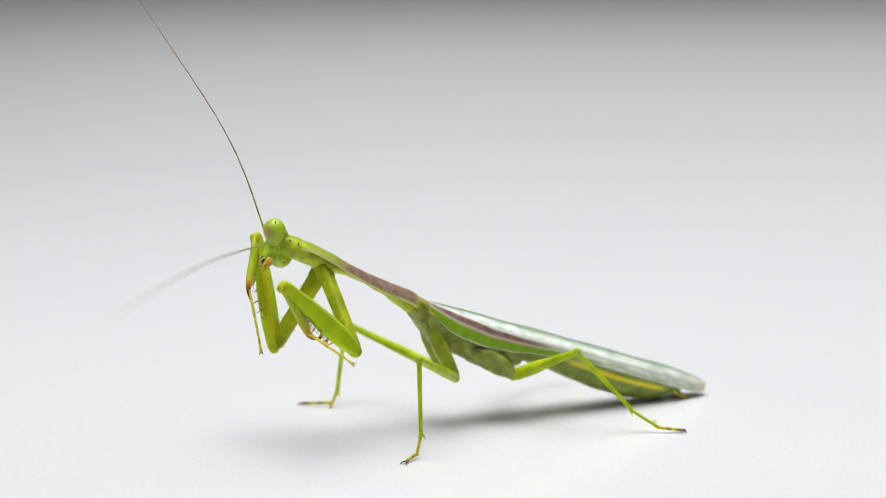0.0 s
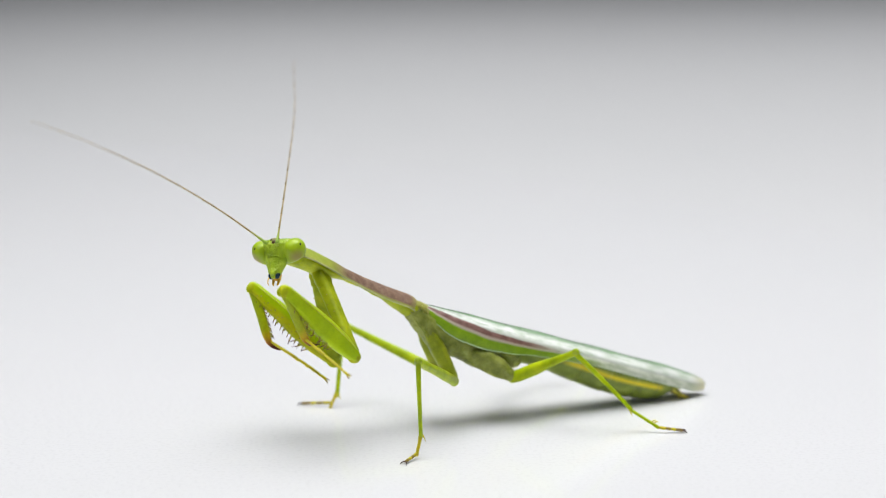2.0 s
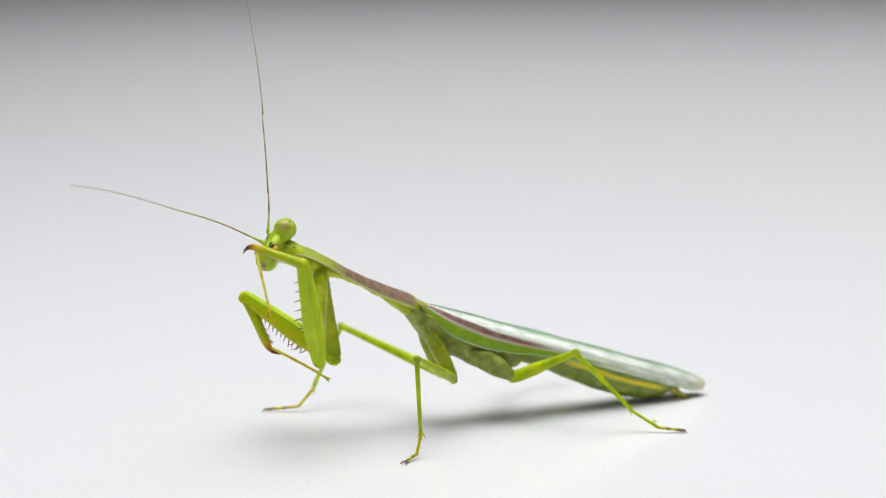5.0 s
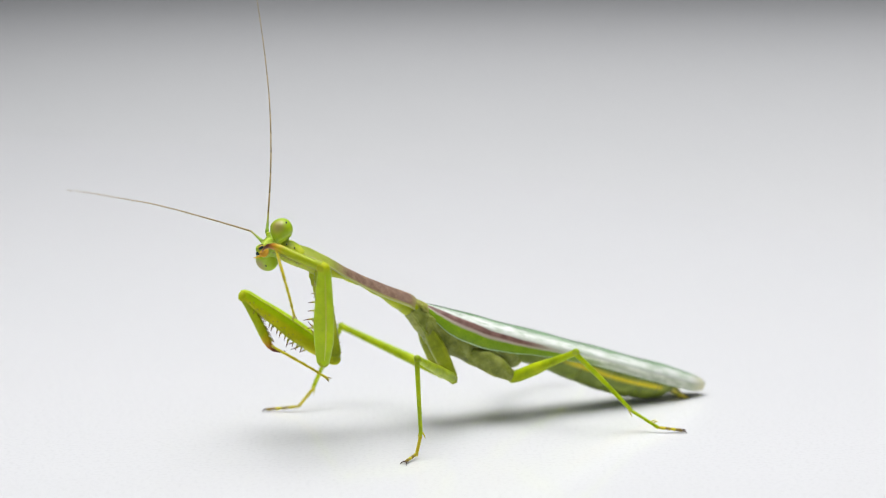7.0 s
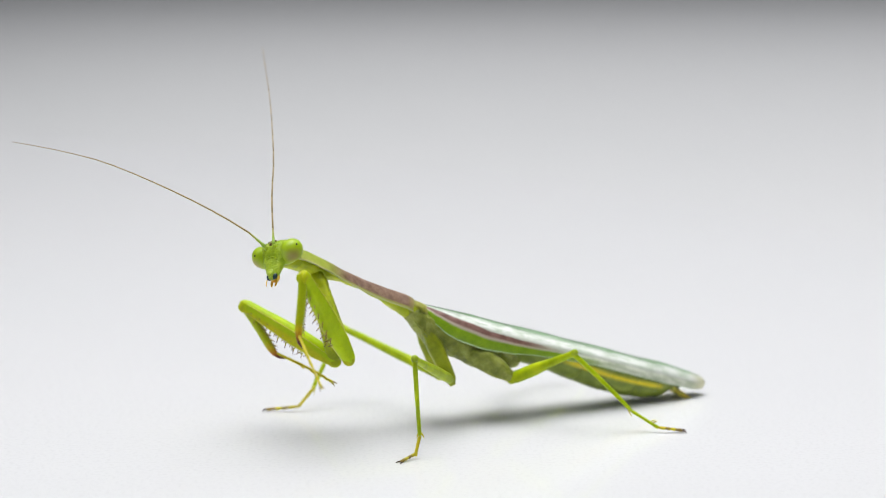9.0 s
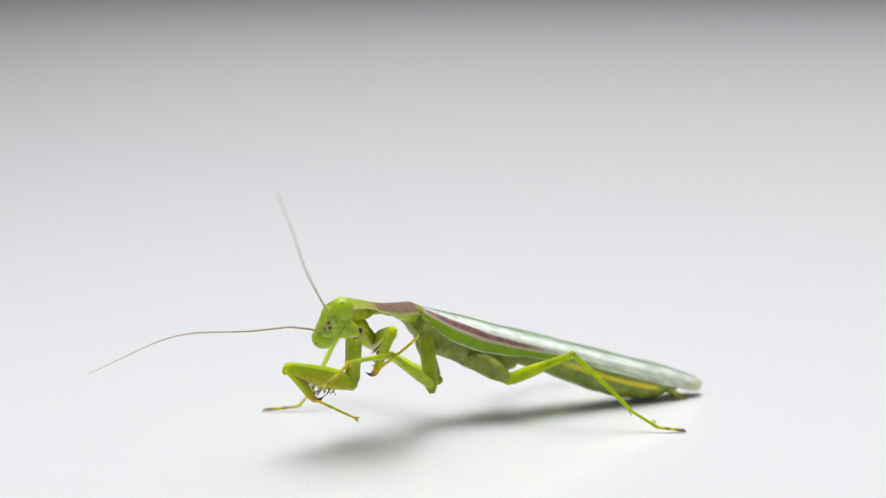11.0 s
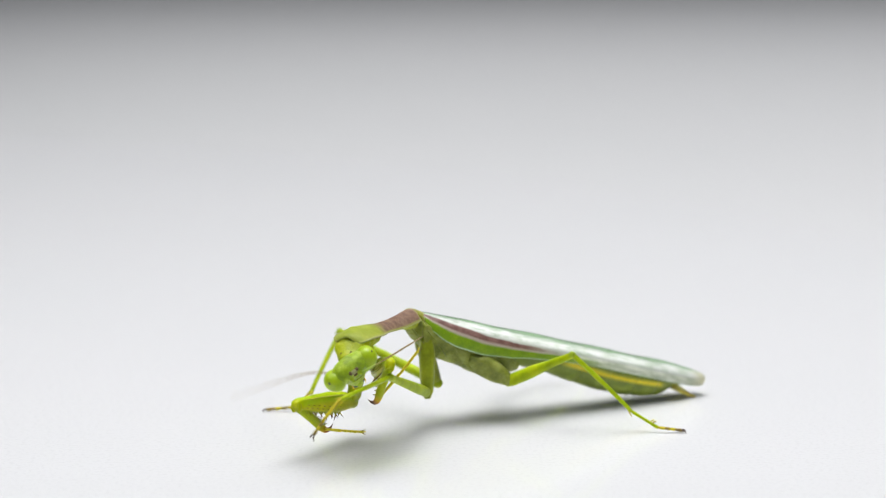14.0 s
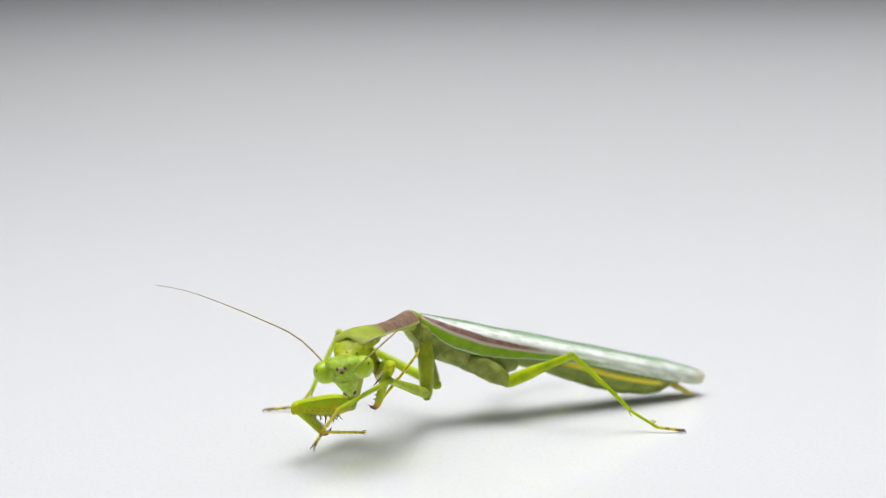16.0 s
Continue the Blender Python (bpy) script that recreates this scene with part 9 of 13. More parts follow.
    key("antL10", [(0,-38.99,-1.2,56.94,-80.1,-54.5,164), (0.2,-38.34,-1.2,57.4,-79.6,-55.9,163.4), (0.5,-36.62,-1.09,58.42,-77.4,-59.3,160.7), (0.7,-35.69,5.05,56.82,-62.5,-53.4,142.7), (0.75,-35.24,7.67,55.65,-57.8,-49.8,136.6), (0.8,-34.68,10.24,54.19,-53.9,-45.7,131.3), (0.9,-33.28,13.92,51.2,-48.7,-37.9,123.2), (1,-31.8,15.84,48.85,-46,-32.5,118.5), (1.2,-28.21,18.9,45.34,-41.8,-26.1,110), (1.25,-27.3,19.47,44.34,-40.8,-24.7,107.7), (1.5,-24.12,20.61,40.83,-37.2,-20.9,99.1), (1.7,-23.17,19.64,42.25,-36.1,-25.1,96), (1.75,-22.59,19.31,43.34,-35.8,-26.9,95.4), (1.8,-22.14,19.1,44.32,-35.6,-28.8,94.8), (1.93,-22.22,17.9,45.53,-35.22,-32.83,93.83), (1.97,-21.65,17.51,45.81,-33.21,-33.95,92.23), (2,-22.25,17.19,46.15,-35,-34.8,93.4), (2.03,-22.85,16.94,46.43,-36.85,-35.45,94.67), (2.07,-22.25,16.74,46.63,-34.87,-36.16,93.13), (2.3,-22.25,16.3,47.68,-34.7,-38.2,92.8), (2.5,-22.5,15.46,48.87,-34.6,-40.8,92.7), (2.7,-24.48,12.01,52.51,-38.4,-49.4,97.7), (2.75,-25.25,10.66,53.61,-40.4,-52.3,100.3), (2.8,-26.02,9.28,54.59,-42.8,-55,103.2), (3,-27.94,5.96,56.53,-50.9,-60.5,112.8), (3.25,-28.21,6.64,56.8,-52.6,-59.9,114.8), (3.5,-28.3,7.55,56.88,-53.1,-59.2,115.4), (3.93,-29.02,8.66,56.79,-51.4,-57.91,113.35), (3.97,-26.22,8.76,57.07,-41.19,-59.58,103.49), (4,-29.05,8.74,56.77,-51.1,-57.8,113), (4.03,-31.83,8.66,56.21,-59.85,-55.25,121.34), (4.07,-29.04,8.8,56.75,-50.86,-57.74,112.72), (4.2,-28.97,8.87,56.73,-50.5,-57.7,112.3), (4.6,-28.5,9.09,56.69,-49.3,-57.7,110.9), (5.4,-26.94,9.42,56.68,-46.9,-57.7,108), (5.8,-26.18,9.52,56.68,-45.9,-57.8,106.9), (6.2,-25.66,9.58,56.67,-45.3,-57.8,106.1), (6.5,-25.53,9.62,56.66,-45.1,-57.9,106), (7,-26.4,9.64,56.66,-45.7,-57.8,106.6), (7.5,-25.52,10.1,56.59,-39,-58,98.8), (7.75,-27.6,9.23,56.82,-46.4,-58,107.7), (8,-29.72,8.17,56.89,-54.3,-57.2,117.2), (8.5,-29.78,8.08,56.93,-55.7,-56.3,118.8), (8.7,-28.11,10.61,54.19,-49.7,-50.4,111.1), (8.75,-27.47,11.85,52.84,-47.6,-47.8,108.4), (8.8,-26.91,13.06,51.38,-45.9,-45.1,105.9), (9,-26.01,15.91,47.82,-42.5,-38.2,100.6), (9.2,-25.77,15.84,47.33,-42.3,-38.3,100.3), (9.5,-25.44,13.32,48.08,-43.3,-42.9,101.8), (9.65,-25.29,10.66,49.21,-44.8,-47.6,103.8), (9.8,-25.19,6.72,50.82,-47.9,-54.4,107.5), (10.1,-25.01,-6.48,54.19,-76.6,-73.7,136.8), (10.2,-24.8,-12.48,54.48,-112.4,-77.9,173.3), (10.3,-24.43,-18.8,53.92,-154.3,-75.3,-144.1), (10.4,-23.87,-24.89,52.46,-175.4,-68.4,-122.4), (10.7,-21.48,-38.56,45.39,166.2,-48.2,-103.4), (11,-19.21,-45.56,38.91,162,-35.9,-98.2), (11.3,-17.75,-48.68,34.36,160.4,-28.8,-95.7), (11.5,-15.05,-51.06,29.19,157.4,-20.9,-89.3), (12,-12.83,-51,28.07,156.7,-20.4,-87.5), (12.5,-11.12,-51.02,27.28,155.8,-19.8,-84.7), (13,-4.84,-48.87,28.85,152.54,-23.29,-73.03), (13.02,-4.84,-48.87,28.85,152.54,-23.29,-73.03), (13.06,4.37,-33.1,38.54,127.21,-49.38,-32.47), (13.1,8.77,-11.55,34.65,83.14,-39.92,27.24), (13.14,-3.53,1.96,14.11,67.76,10.93,86.96), (13.5,-3.53,1.96,14.11,67.76,10.93,86.96), (14,-2.85,1.81,13.62,67.75,10.94,86.89), (14.5,-3.1,1.29,13.46,67.75,11.06,86.89), (15,-3.43,1.35,13.92,67.78,10.83,87.05), (15.5,-4.91,1.45,15.06,67.89,10.19,87.64), (16,-6.07,1.18,15.13,67.93,10.14,87.88)])
    key("antL11", [(0,-40.7,-0.71,59.44,-80.2,-54.4,164.1), (0.2,-39.99,-0.71,59.95,-79.7,-55.8,163.4), (0.5,-38.11,-0.57,61.07,-77.4,-59.2,160.8), (0.7,-37.15,6.17,59.29,-62.9,-53.2,143.1), (0.75,-36.69,9.03,58,-58.3,-49.5,137.2), (0.8,-36.1,11.85,56.4,-54.5,-45.5,131.9), (0.9,-34.61,15.95,53.09,-49.5,-37.6,124), (1,-33.04,18.12,50.5,-46.9,-32.3,119.4), (1.2,-29.16,21.49,46.69,-42.6,-26.1,110.8), (1.25,-28.15,22.14,45.62,-41.6,-24.7,108.4), (1.5,-24.57,23.45,41.93,-37.9,-21.1,99.6), (1.7,-23.46,22.41,43.56,-36.9,-25.3,96.9), (1.75,-22.85,22.04,44.73,-36.6,-27.1,96.3), (1.8,-22.37,21.79,45.8,-36.4,-29,95.8), (1.93,-22.39,20.48,47.2,-36.13,-33.1,95.03), (1.97,-21.75,20.06,47.54,-34.17,-34.27,93.48), (2,-22.4,19.71,47.91,-36,-35.1,94.7), (2.03,-23.06,19.43,48.22,-37.88,-35.72,96.03), (2.07,-22.4,19.22,48.45,-35.92,-36.46,94.51), (2.3,-22.37,18.72,49.58,-35.8,-38.4,94.3), (2.5,-22.61,17.79,50.88,-35.8,-41,94.3), (2.7,-24.74,13.99,54.84,-39.4,-49.5,99), (2.75,-25.59,12.51,56.04,-41.2,-52.3,101.4), (2.8,-26.43,11,57.1,-43.5,-55,104.2), (3,-28.53,7.36,59.21,-51.2,-60.5,113.3), (3.25,-28.86,8.04,59.46,-53.2,-59.8,115.6), (3.5,-28.98,8.97,59.52,-53.9,-59.1,116.3), (3.93,-29.66,10.16,59.4,-52.22,-57.68,114.34), (3.97,-26.58,10.28,59.73,-42.11,-59.46,104.59), (4,-29.69,10.25,59.38,-51.9,-57.6,114), (4.03,-32.74,10.16,58.74,-60.51,-55,122.22), (4.07,-29.68,10.31,59.36,-51.65,-57.58,113.73), (4.2,-29.59,10.39,59.33,-51.3,-57.6,113.3), (4.6,-29.09,10.63,59.29,-50.1,-57.6,111.9), (5.4,-27.45,10.98,59.28,-47.5,-57.7,108.8), (5.8,-26.66,11.09,59.28,-46.5,-57.8,107.6), (6.2,-26.12,11.15,59.28,-45.8,-57.8,106.8), (6.5,-25.98,11.19,59.27,-45.6,-57.9,106.6), (7,-26.87,11.21,59.26,-46.4,-57.8,107.5), (7.5,-25.77,11.71,59.2,-40.3,-58,100.4), (7.75,-28.09,10.78,59.43,-47.5,-57.9,109), (8,-30.48,9.65,59.47,-55,-57,118), (8.5,-30.6,9.58,59.49,-55.8,-56.4,119), (8.7,-28.82,12.44,56.56,-50,-50.5,111.6), (8.75,-28.12,13.82,55.12,-48,-47.9,109), (8.8,-27.5,15.14,53.56,-46.3,-45.2,106.6), (9,-26.46,18.29,49.72,-43,-38.3,101.4), (9.2,-26.2,18.22,49.24,-42.8,-38.4,101.1), (9.5,-25.9,15.53,50.17,-43.9,-43,102.6), (9.65,-25.78,12.67,51.48,-45.5,-47.7,104.7), (9.8,-25.73,8.43,53.32,-48.8,-54.6,108.8), (10.1,-25.64,-5.89,57.14,-79.8,-73.6,140.5), (10.2,-25.44,-12.4,57.49,-115.9,-77.3,177.3), (10.3,-25.06,-19.25,56.89,-154.9,-74.3,-143), (10.4,-24.47,-25.85,55.32,-174.6,-67.4,-122.5), (10.7,-21.96,-40.56,47.69,167.4,-47.5,-103.8), (11,-19.57,-48.03,40.71,163.2,-35.3,-98.4), (11.3,-18.02,-51.36,35.84,161.5,-28.4,-95.7), (11.5,-15.02,-53.93,30.29,158.3,-20.8,-88.8), (12,-12.71,-53.89,29.14,156.9,-19.7,-85), (12.5,-10.86,-53.9,28.32,156.5,-19.1,-83.7), (13,-4.01,-51.57,30.07,153.72,-22.64,-73.03), (13.02,-4.01,-51.57,30.07,153.72,-22.64,-73.03), (13.06,6.06,-34.17,40.87,128.55,-49.38,-32.47), (13.1,10.87,-10.47,36.63,84.48,-39.92,27.24), (13.14,-3.37,4.98,13.52,69.09,10.93,86.96), (13.5,-3.37,4.98,13.52,69.09,10.93,86.96), (14,-2.69,4.83,13.04,69.08,10.94,86.89), (14.5,-2.94,4.3,12.87,69.08,11.06,86.89), (15,-3.27,4.37,13.34,69.11,10.83,87.05), (15.5,-4.78,4.47,14.52,69.22,10.19,87.64), (16,-5.96,4.2,14.59,69.26,10.14,87.88)])
    key("antL12", [(0,-42.43,-0.22,61.94,-80.3,-54.2,164.2), (0.2,-41.65,-0.22,62.49,-79.8,-55.6,163.5), (0.5,-39.59,-0.06,63.71,-77.6,-59,161), (0.7,-38.62,7.27,61.75,-63.3,-53.1,143.5), (0.75,-38.15,10.39,60.34,-58.7,-49.5,137.5), (0.8,-37.54,13.46,58.59,-54.9,-45.5,132.2), (0.9,-35.98,17.97,54.97,-49.8,-37.7,124.3), (1,-34.31,20.39,52.15,-47.1,-32.5,119.6), (1.2,-30.14,24.08,48.04,-42.8,-26.3,111), (1.25,-29.03,24.79,46.91,-41.7,-25,108.5), (1.5,-25.05,26.28,43.03,-38,-21.4,99.6), (1.7,-23.79,25.17,44.87,-36.9,-25.6,96.9), (1.75,-23.15,24.76,46.13,-36.7,-27.4,96.3), (1.8,-22.64,24.46,47.3,-36.5,-29.3,95.8), (1.93,-22.61,23.04,48.89,-36.18,-33.4,95.04), (1.97,-21.9,22.6,49.27,-34.23,-34.58,93.51), (2,-22.61,22.22,49.68,-36.1,-35.4,94.8), (2.03,-23.33,21.92,50.02,-38.03,-36.01,96.2), (2.07,-22.6,21.69,50.28,-36.09,-36.76,94.72), (2.3,-22.55,21.12,51.49,-36.1,-38.7,94.7), (2.5,-22.79,20.1,52.9,-36.2,-41.3,94.8), (2.7,-25.06,15.97,57.18,-39.8,-49.6,99.6), (2.75,-25.96,14.35,58.47,-41.7,-52.4,102), (2.8,-26.86,12.71,59.62,-44,-55,104.9), (3,-29.13,8.75,61.88,-52.1,-60.3,114.4), (3.25,-29.53,9.44,62.12,-54.8,-59.3,117.6), (3.5,-29.68,10.39,62.16,-55.8,-58.5,118.7), (3.93,-30.34,11.66,62,-54.6,-57.02,117.34), (3.97,-26.97,11.79,62.37,-44.91,-59.07,108), (4,-30.36,11.76,61.97,-54.4,-56.9,117.1), (4.03,-33.68,11.66,61.25,-62.63,-54.03,124.93), (4.07,-30.34,11.82,61.95,-54.25,-56.84,116.91), (4.2,-30.24,11.9,61.93,-54,-56.8,116.6), (4.6,-29.7,12.16,61.88,-52.9,-56.9,115.2), (5.4,-27.98,12.54,61.89,-49.5,-57.3,111.3), (5.8,-27.15,12.65,61.89,-48,-57.6,109.4), (6.2,-26.59,12.72,61.88,-46.9,-57.7,108.1), (6.5,-26.44,12.76,61.88,-46.6,-57.8,107.8), (7,-27.36,12.77,61.87,-48.2,-57.5,109.7), (7.5,-26.06,13.32,61.81,-44.5,-57.4,105.4), (7.75,-28.62,12.33,62.04,-50.7,-57.2,112.8), (8,-31.27,11.13,62.05,-56.7,-56.5,120), (8.5,-31.42,11.07,62.05,-56.5,-56.2,119.8), (8.7,-29.54,14.26,58.93,-50.4,-50.5,112.1), (8.75,-28.79,15.77,57.4,-48.4,-48,109.4), (8.8,-28.12,17.22,55.74,-46.6,-45.3,106.9), (9,-26.93,20.65,51.62,-43.2,-38.6,101.5), (9.2,-26.67,20.58,51.15,-42.9,-38.6,101.2), (9.5,-26.39,17.73,52.27,-44,-43.2,102.7), (9.65,-26.31,14.67,53.75,-45.6,-48,104.8), (9.8,-26.3,10.12,55.82,-49,-54.8,108.9), (10.1,-26.31,-5.33,60.09,-80.8,-73.9,141.4), (10.2,-26.12,-12.37,60.49,-117.8,-77.4,179.1), (10.3,-25.73,-19.75,59.85,-156.3,-74.1,-141.6), (10.4,-25.11,-26.85,58.17,-175.5,-67.1,-121.8), (10.7,-22.45,-42.58,49.96,167,-47.2,-103.5), (11,-19.94,-50.51,42.49,162.9,-35.1,-98.2), (11.3,-18.29,-54.06,37.31,161.2,-28.1,-95.5), (11.5,-14.96,-56.81,31.38,158.2,-20.6,-89.2), (12,-12.46,-56.77,30.18,156.4,-18.9,-83.5), (12.5,-10.54,-56.79,29.33,156.5,-19,-83.8), (13,-3.18,-54.28,31.25,153.58,-21.99,-73.03), (13.02,-3.18,-54.28,31.25,153.58,-21.99,-73.03), (13.06,7.75,-35.25,43.21,128.56,-49.38,-32.47), (13.1,12.97,-9.39,38.6,84.49,-39.92,27.24), (13.14,-3.21,8,12.94,69.11,10.93,86.96), (13.5,-3.21,8,12.94,69.11,10.93,86.96), (14,-2.52,7.85,12.45,69.1,10.94,86.89), (14.5,-2.77,7.32,12.28,69.1,11.06,86.89), (15,-3.12,7.39,12.76,69.13,10.83,87.05), (15.5,-4.66,7.5,13.98,69.24,10.19,87.64), (16,-5.85,7.23,14.05,69.28,10.14,87.88)])
    key("antR0", [(0,-24.94,-5.64,28.93,-113.9,18.6,135.7), (0.03,-24.93,-5.64,28.95,62.04,156.85,-45.99), (0.07,-24.93,-5.64,28.97,-114.77,21.05,133.18), (0.2,-24.9,-5.64,29.05,-116,23.6,130.3), (0.25,-24.89,-5.64,29.1,-116,23.2,130.2), (0.5,-24.86,-5.66,29.33,-113.33,12.1,139.52), (0.7,-24.87,-5.71,29.41,-123.4,34.4,115.6), (0.75,-24.87,-5.72,29.45,-120.1,30.7,122), (0.8,-24.87,-5.73,29.5,-117.5,23.9,127.7), (0.9,-25.02,-6.1,30.16,-114.6,-5.3,122.1), (1,-24.99,-6.62,30.83,-109.6,-30.6,115.5), (1.2,-24.33,-6.67,31.43,-109.5,-40.7,115.8), (1.25,-24.27,-6.71,31.46,-110,-43,116.5), (1.5,-24.21,-7.06,31.1,-112.2,-50.5,119.7), (1.7,-24.31,-7.47,30.79,-111.5,-52.1,118.7), (1.75,-24.21,-7.44,30.62,-109.4,-33,117), (1.8,-24.17,-7.42,30.29,-108.6,-13.3,118.1), (1.93,-24.62,-7.82,29.47,54.33,-152.56,-31.79), (1.97,-24.73,-7.92,29.32,49.8,-148.18,-24.43), (2,-24.78,-7.96,29.22,46.8,-148.7,-20.4), (2.03,-24.78,-7.96,29.16,46.13,-150.32,-19.71), (2.07,-24.79,-7.95,29.12,46.73,-148.96,-20.31), (2.43,-24.79,-7.8,28.95,47.59,-150.14,-22.04), (2.47,-24.8,-7.79,28.93,49.36,-147.15,-23.81), (2.5,-24.8,-7.79,28.91,47.9,-150.7,-22.5), (2.53,-24.81,-7.79,28.88,46.54,-154.44,-21.28), (2.57,-24.83,-7.8,28.84,48.09,-151.83,-22.68), (2.75,-25.03,-7.87,28.65,-132.2,-25.1,157.9), (3,-25.21,-7.93,28.56,43.25,-150.82,-11.51), (3.25,-25.14,-7.67,28.77,-132.3,-24.4,158.2), (3.5,-25.05,-7.28,28.99,44.51,-154.36,-14.69), (3.93,-25.44,-6.87,29.31,52.81,-172.27,-37.83), (3.97,-25.47,-6.86,29.32,48.65,-178.61,-37.14), (4,-25.49,-6.84,29.32,53.1,-173.4,-39.4), (4.03,-25.51,-6.82,29.32,57.8,-168.17,-41.82), (4.07,-25.53,-6.81,29.32,53.16,-173.61,-39.95), (4.6,-25.61,-6.64,29.25,-126.5,-8.3,137.5), (5.4,-25.66,-6.45,29.22,-125.9,-13.3,134.4), (5.8,-25.66,-6.37,29.22,-125.6,-15.8,133.3), (6.2,-25.66,-6.28,29.22,-125.4,-17.5,132.7), (6.5,-25.66,-6.2,29.21,-125.3,-17.9,132.4), (7,-25.63,-6.06,29.19,55.81,-158.1,-49.73), (7.5,-25.56,-5.95,29.32,55.29,-160.56,-47.19), (7.75,-25.72,-6.36,29.38,-126.3,-15.2,140.1), (8,-25.77,-6.86,29.42,-127.5,-20.5,143.7), (8.43,-25.84,-6.66,29.58,54.98,-160.91,-44.56), (8.47,-25.84,-6.65,29.59,57.49,-158.71,-46.35), (8.5,-25.84,-6.65,29.59,55.2,-160.8,-45.1), (8.53,-25.82,-6.68,29.59,52.85,-162.66,-43.55), (8.57,-25.78,-6.78,29.59,54.87,-159.61,-44.1), (8.7,-25.39,-7.44,29.53,-128.4,-26.6,143.6), (8.8,-25.11,-7.77,29.13,-132.7,-32.5,152.3), (9,-25.16,-7.78,28.8,-139.7,-38.1,163.9), (9.2,-24.85,-7.85,28.27,-139.7,-37,163.9), (9.5,-24.05,-8.89,27.15,-139,-34.1,162.8), (9.65,-23.47,-9.86,26.48,-138.5,-32.1,161.9), (9.8,-22.77,-11.05,25.74,-137.9,-29.7,160.8), (10.1,-21.09,-13.85,24.07,-136.7,-24.3,158.5), (10.4,-19.11,-16.74,22.3,-135.9,-18.2,156.2), (10.7,-17.12,-19.24,20.63,-135.2,-12.2,154.4), (11,-15.51,-21.02,19.19,-134.9,-6.9,153.3), (11.3,-14.6,-21.83,17.98,-134.9,-2.9,153.3), (11.5,-14.41,-21.94,17.29,-135,-1.2,155.7), (11.93,-14.2,-22.13,16.03,44.33,-179.52,-37.05), (11.97,-14.19,-22.14,15.95,45.74,-177.81,-38.9), (12,-14.18,-22.15,15.88,44.2,-179.8,-39.7), (12.03,-14.17,-22.16,15.81,42.6,178.25,-40.49), (12.07,-14.16,-22.17,15.75,44.08,179.87,-42.09), (12.43,-14.09,-22.22,15.21,-136.36,1.2,130.24), (12.47,-14.09,-22.22,15.16,-131.84,-2.66,128.81), (12.5,-14.08,-22.22,15.12,-136.4,0.9,129.9), (12.53,-14.07,-22.22,15.07,39.1,175.54,-49.15), (12.57,-14.07,-22.22,15.03,-136.41,0.31,130.02), (13,-13.81,-22.19,14.37,-136.5,-4.7,134.9), (13.5,-12.96,-22.48,13.62,-136.4,6.1,125.6), (13.93,-12.32,-22.84,13.17,-137.43,6.36,118.4), (13.97,-12.3,-22.86,13.16,-131.38,2.93,117.36), (14,-12.3,-22.89,13.16,-137.5,5.9,118.1), (14.03,-12.3,-22.92,13.16,36.4,171.11,-61.31), (14.07,-12.32,-22.94,13.17,-137.51,5.26,118.31), (14.5,-12.79,-23.21,13.39,-137.1,-1.9,124.5), (15,-12.92,-23.35,13.62,-136.5,-9.3,118.4), (15.5,-13.72,-23.43,13.73,-138.5,-17.4,127.2), (16,-14.5,-23.37,13.75,-137.9,-22,125.6)])
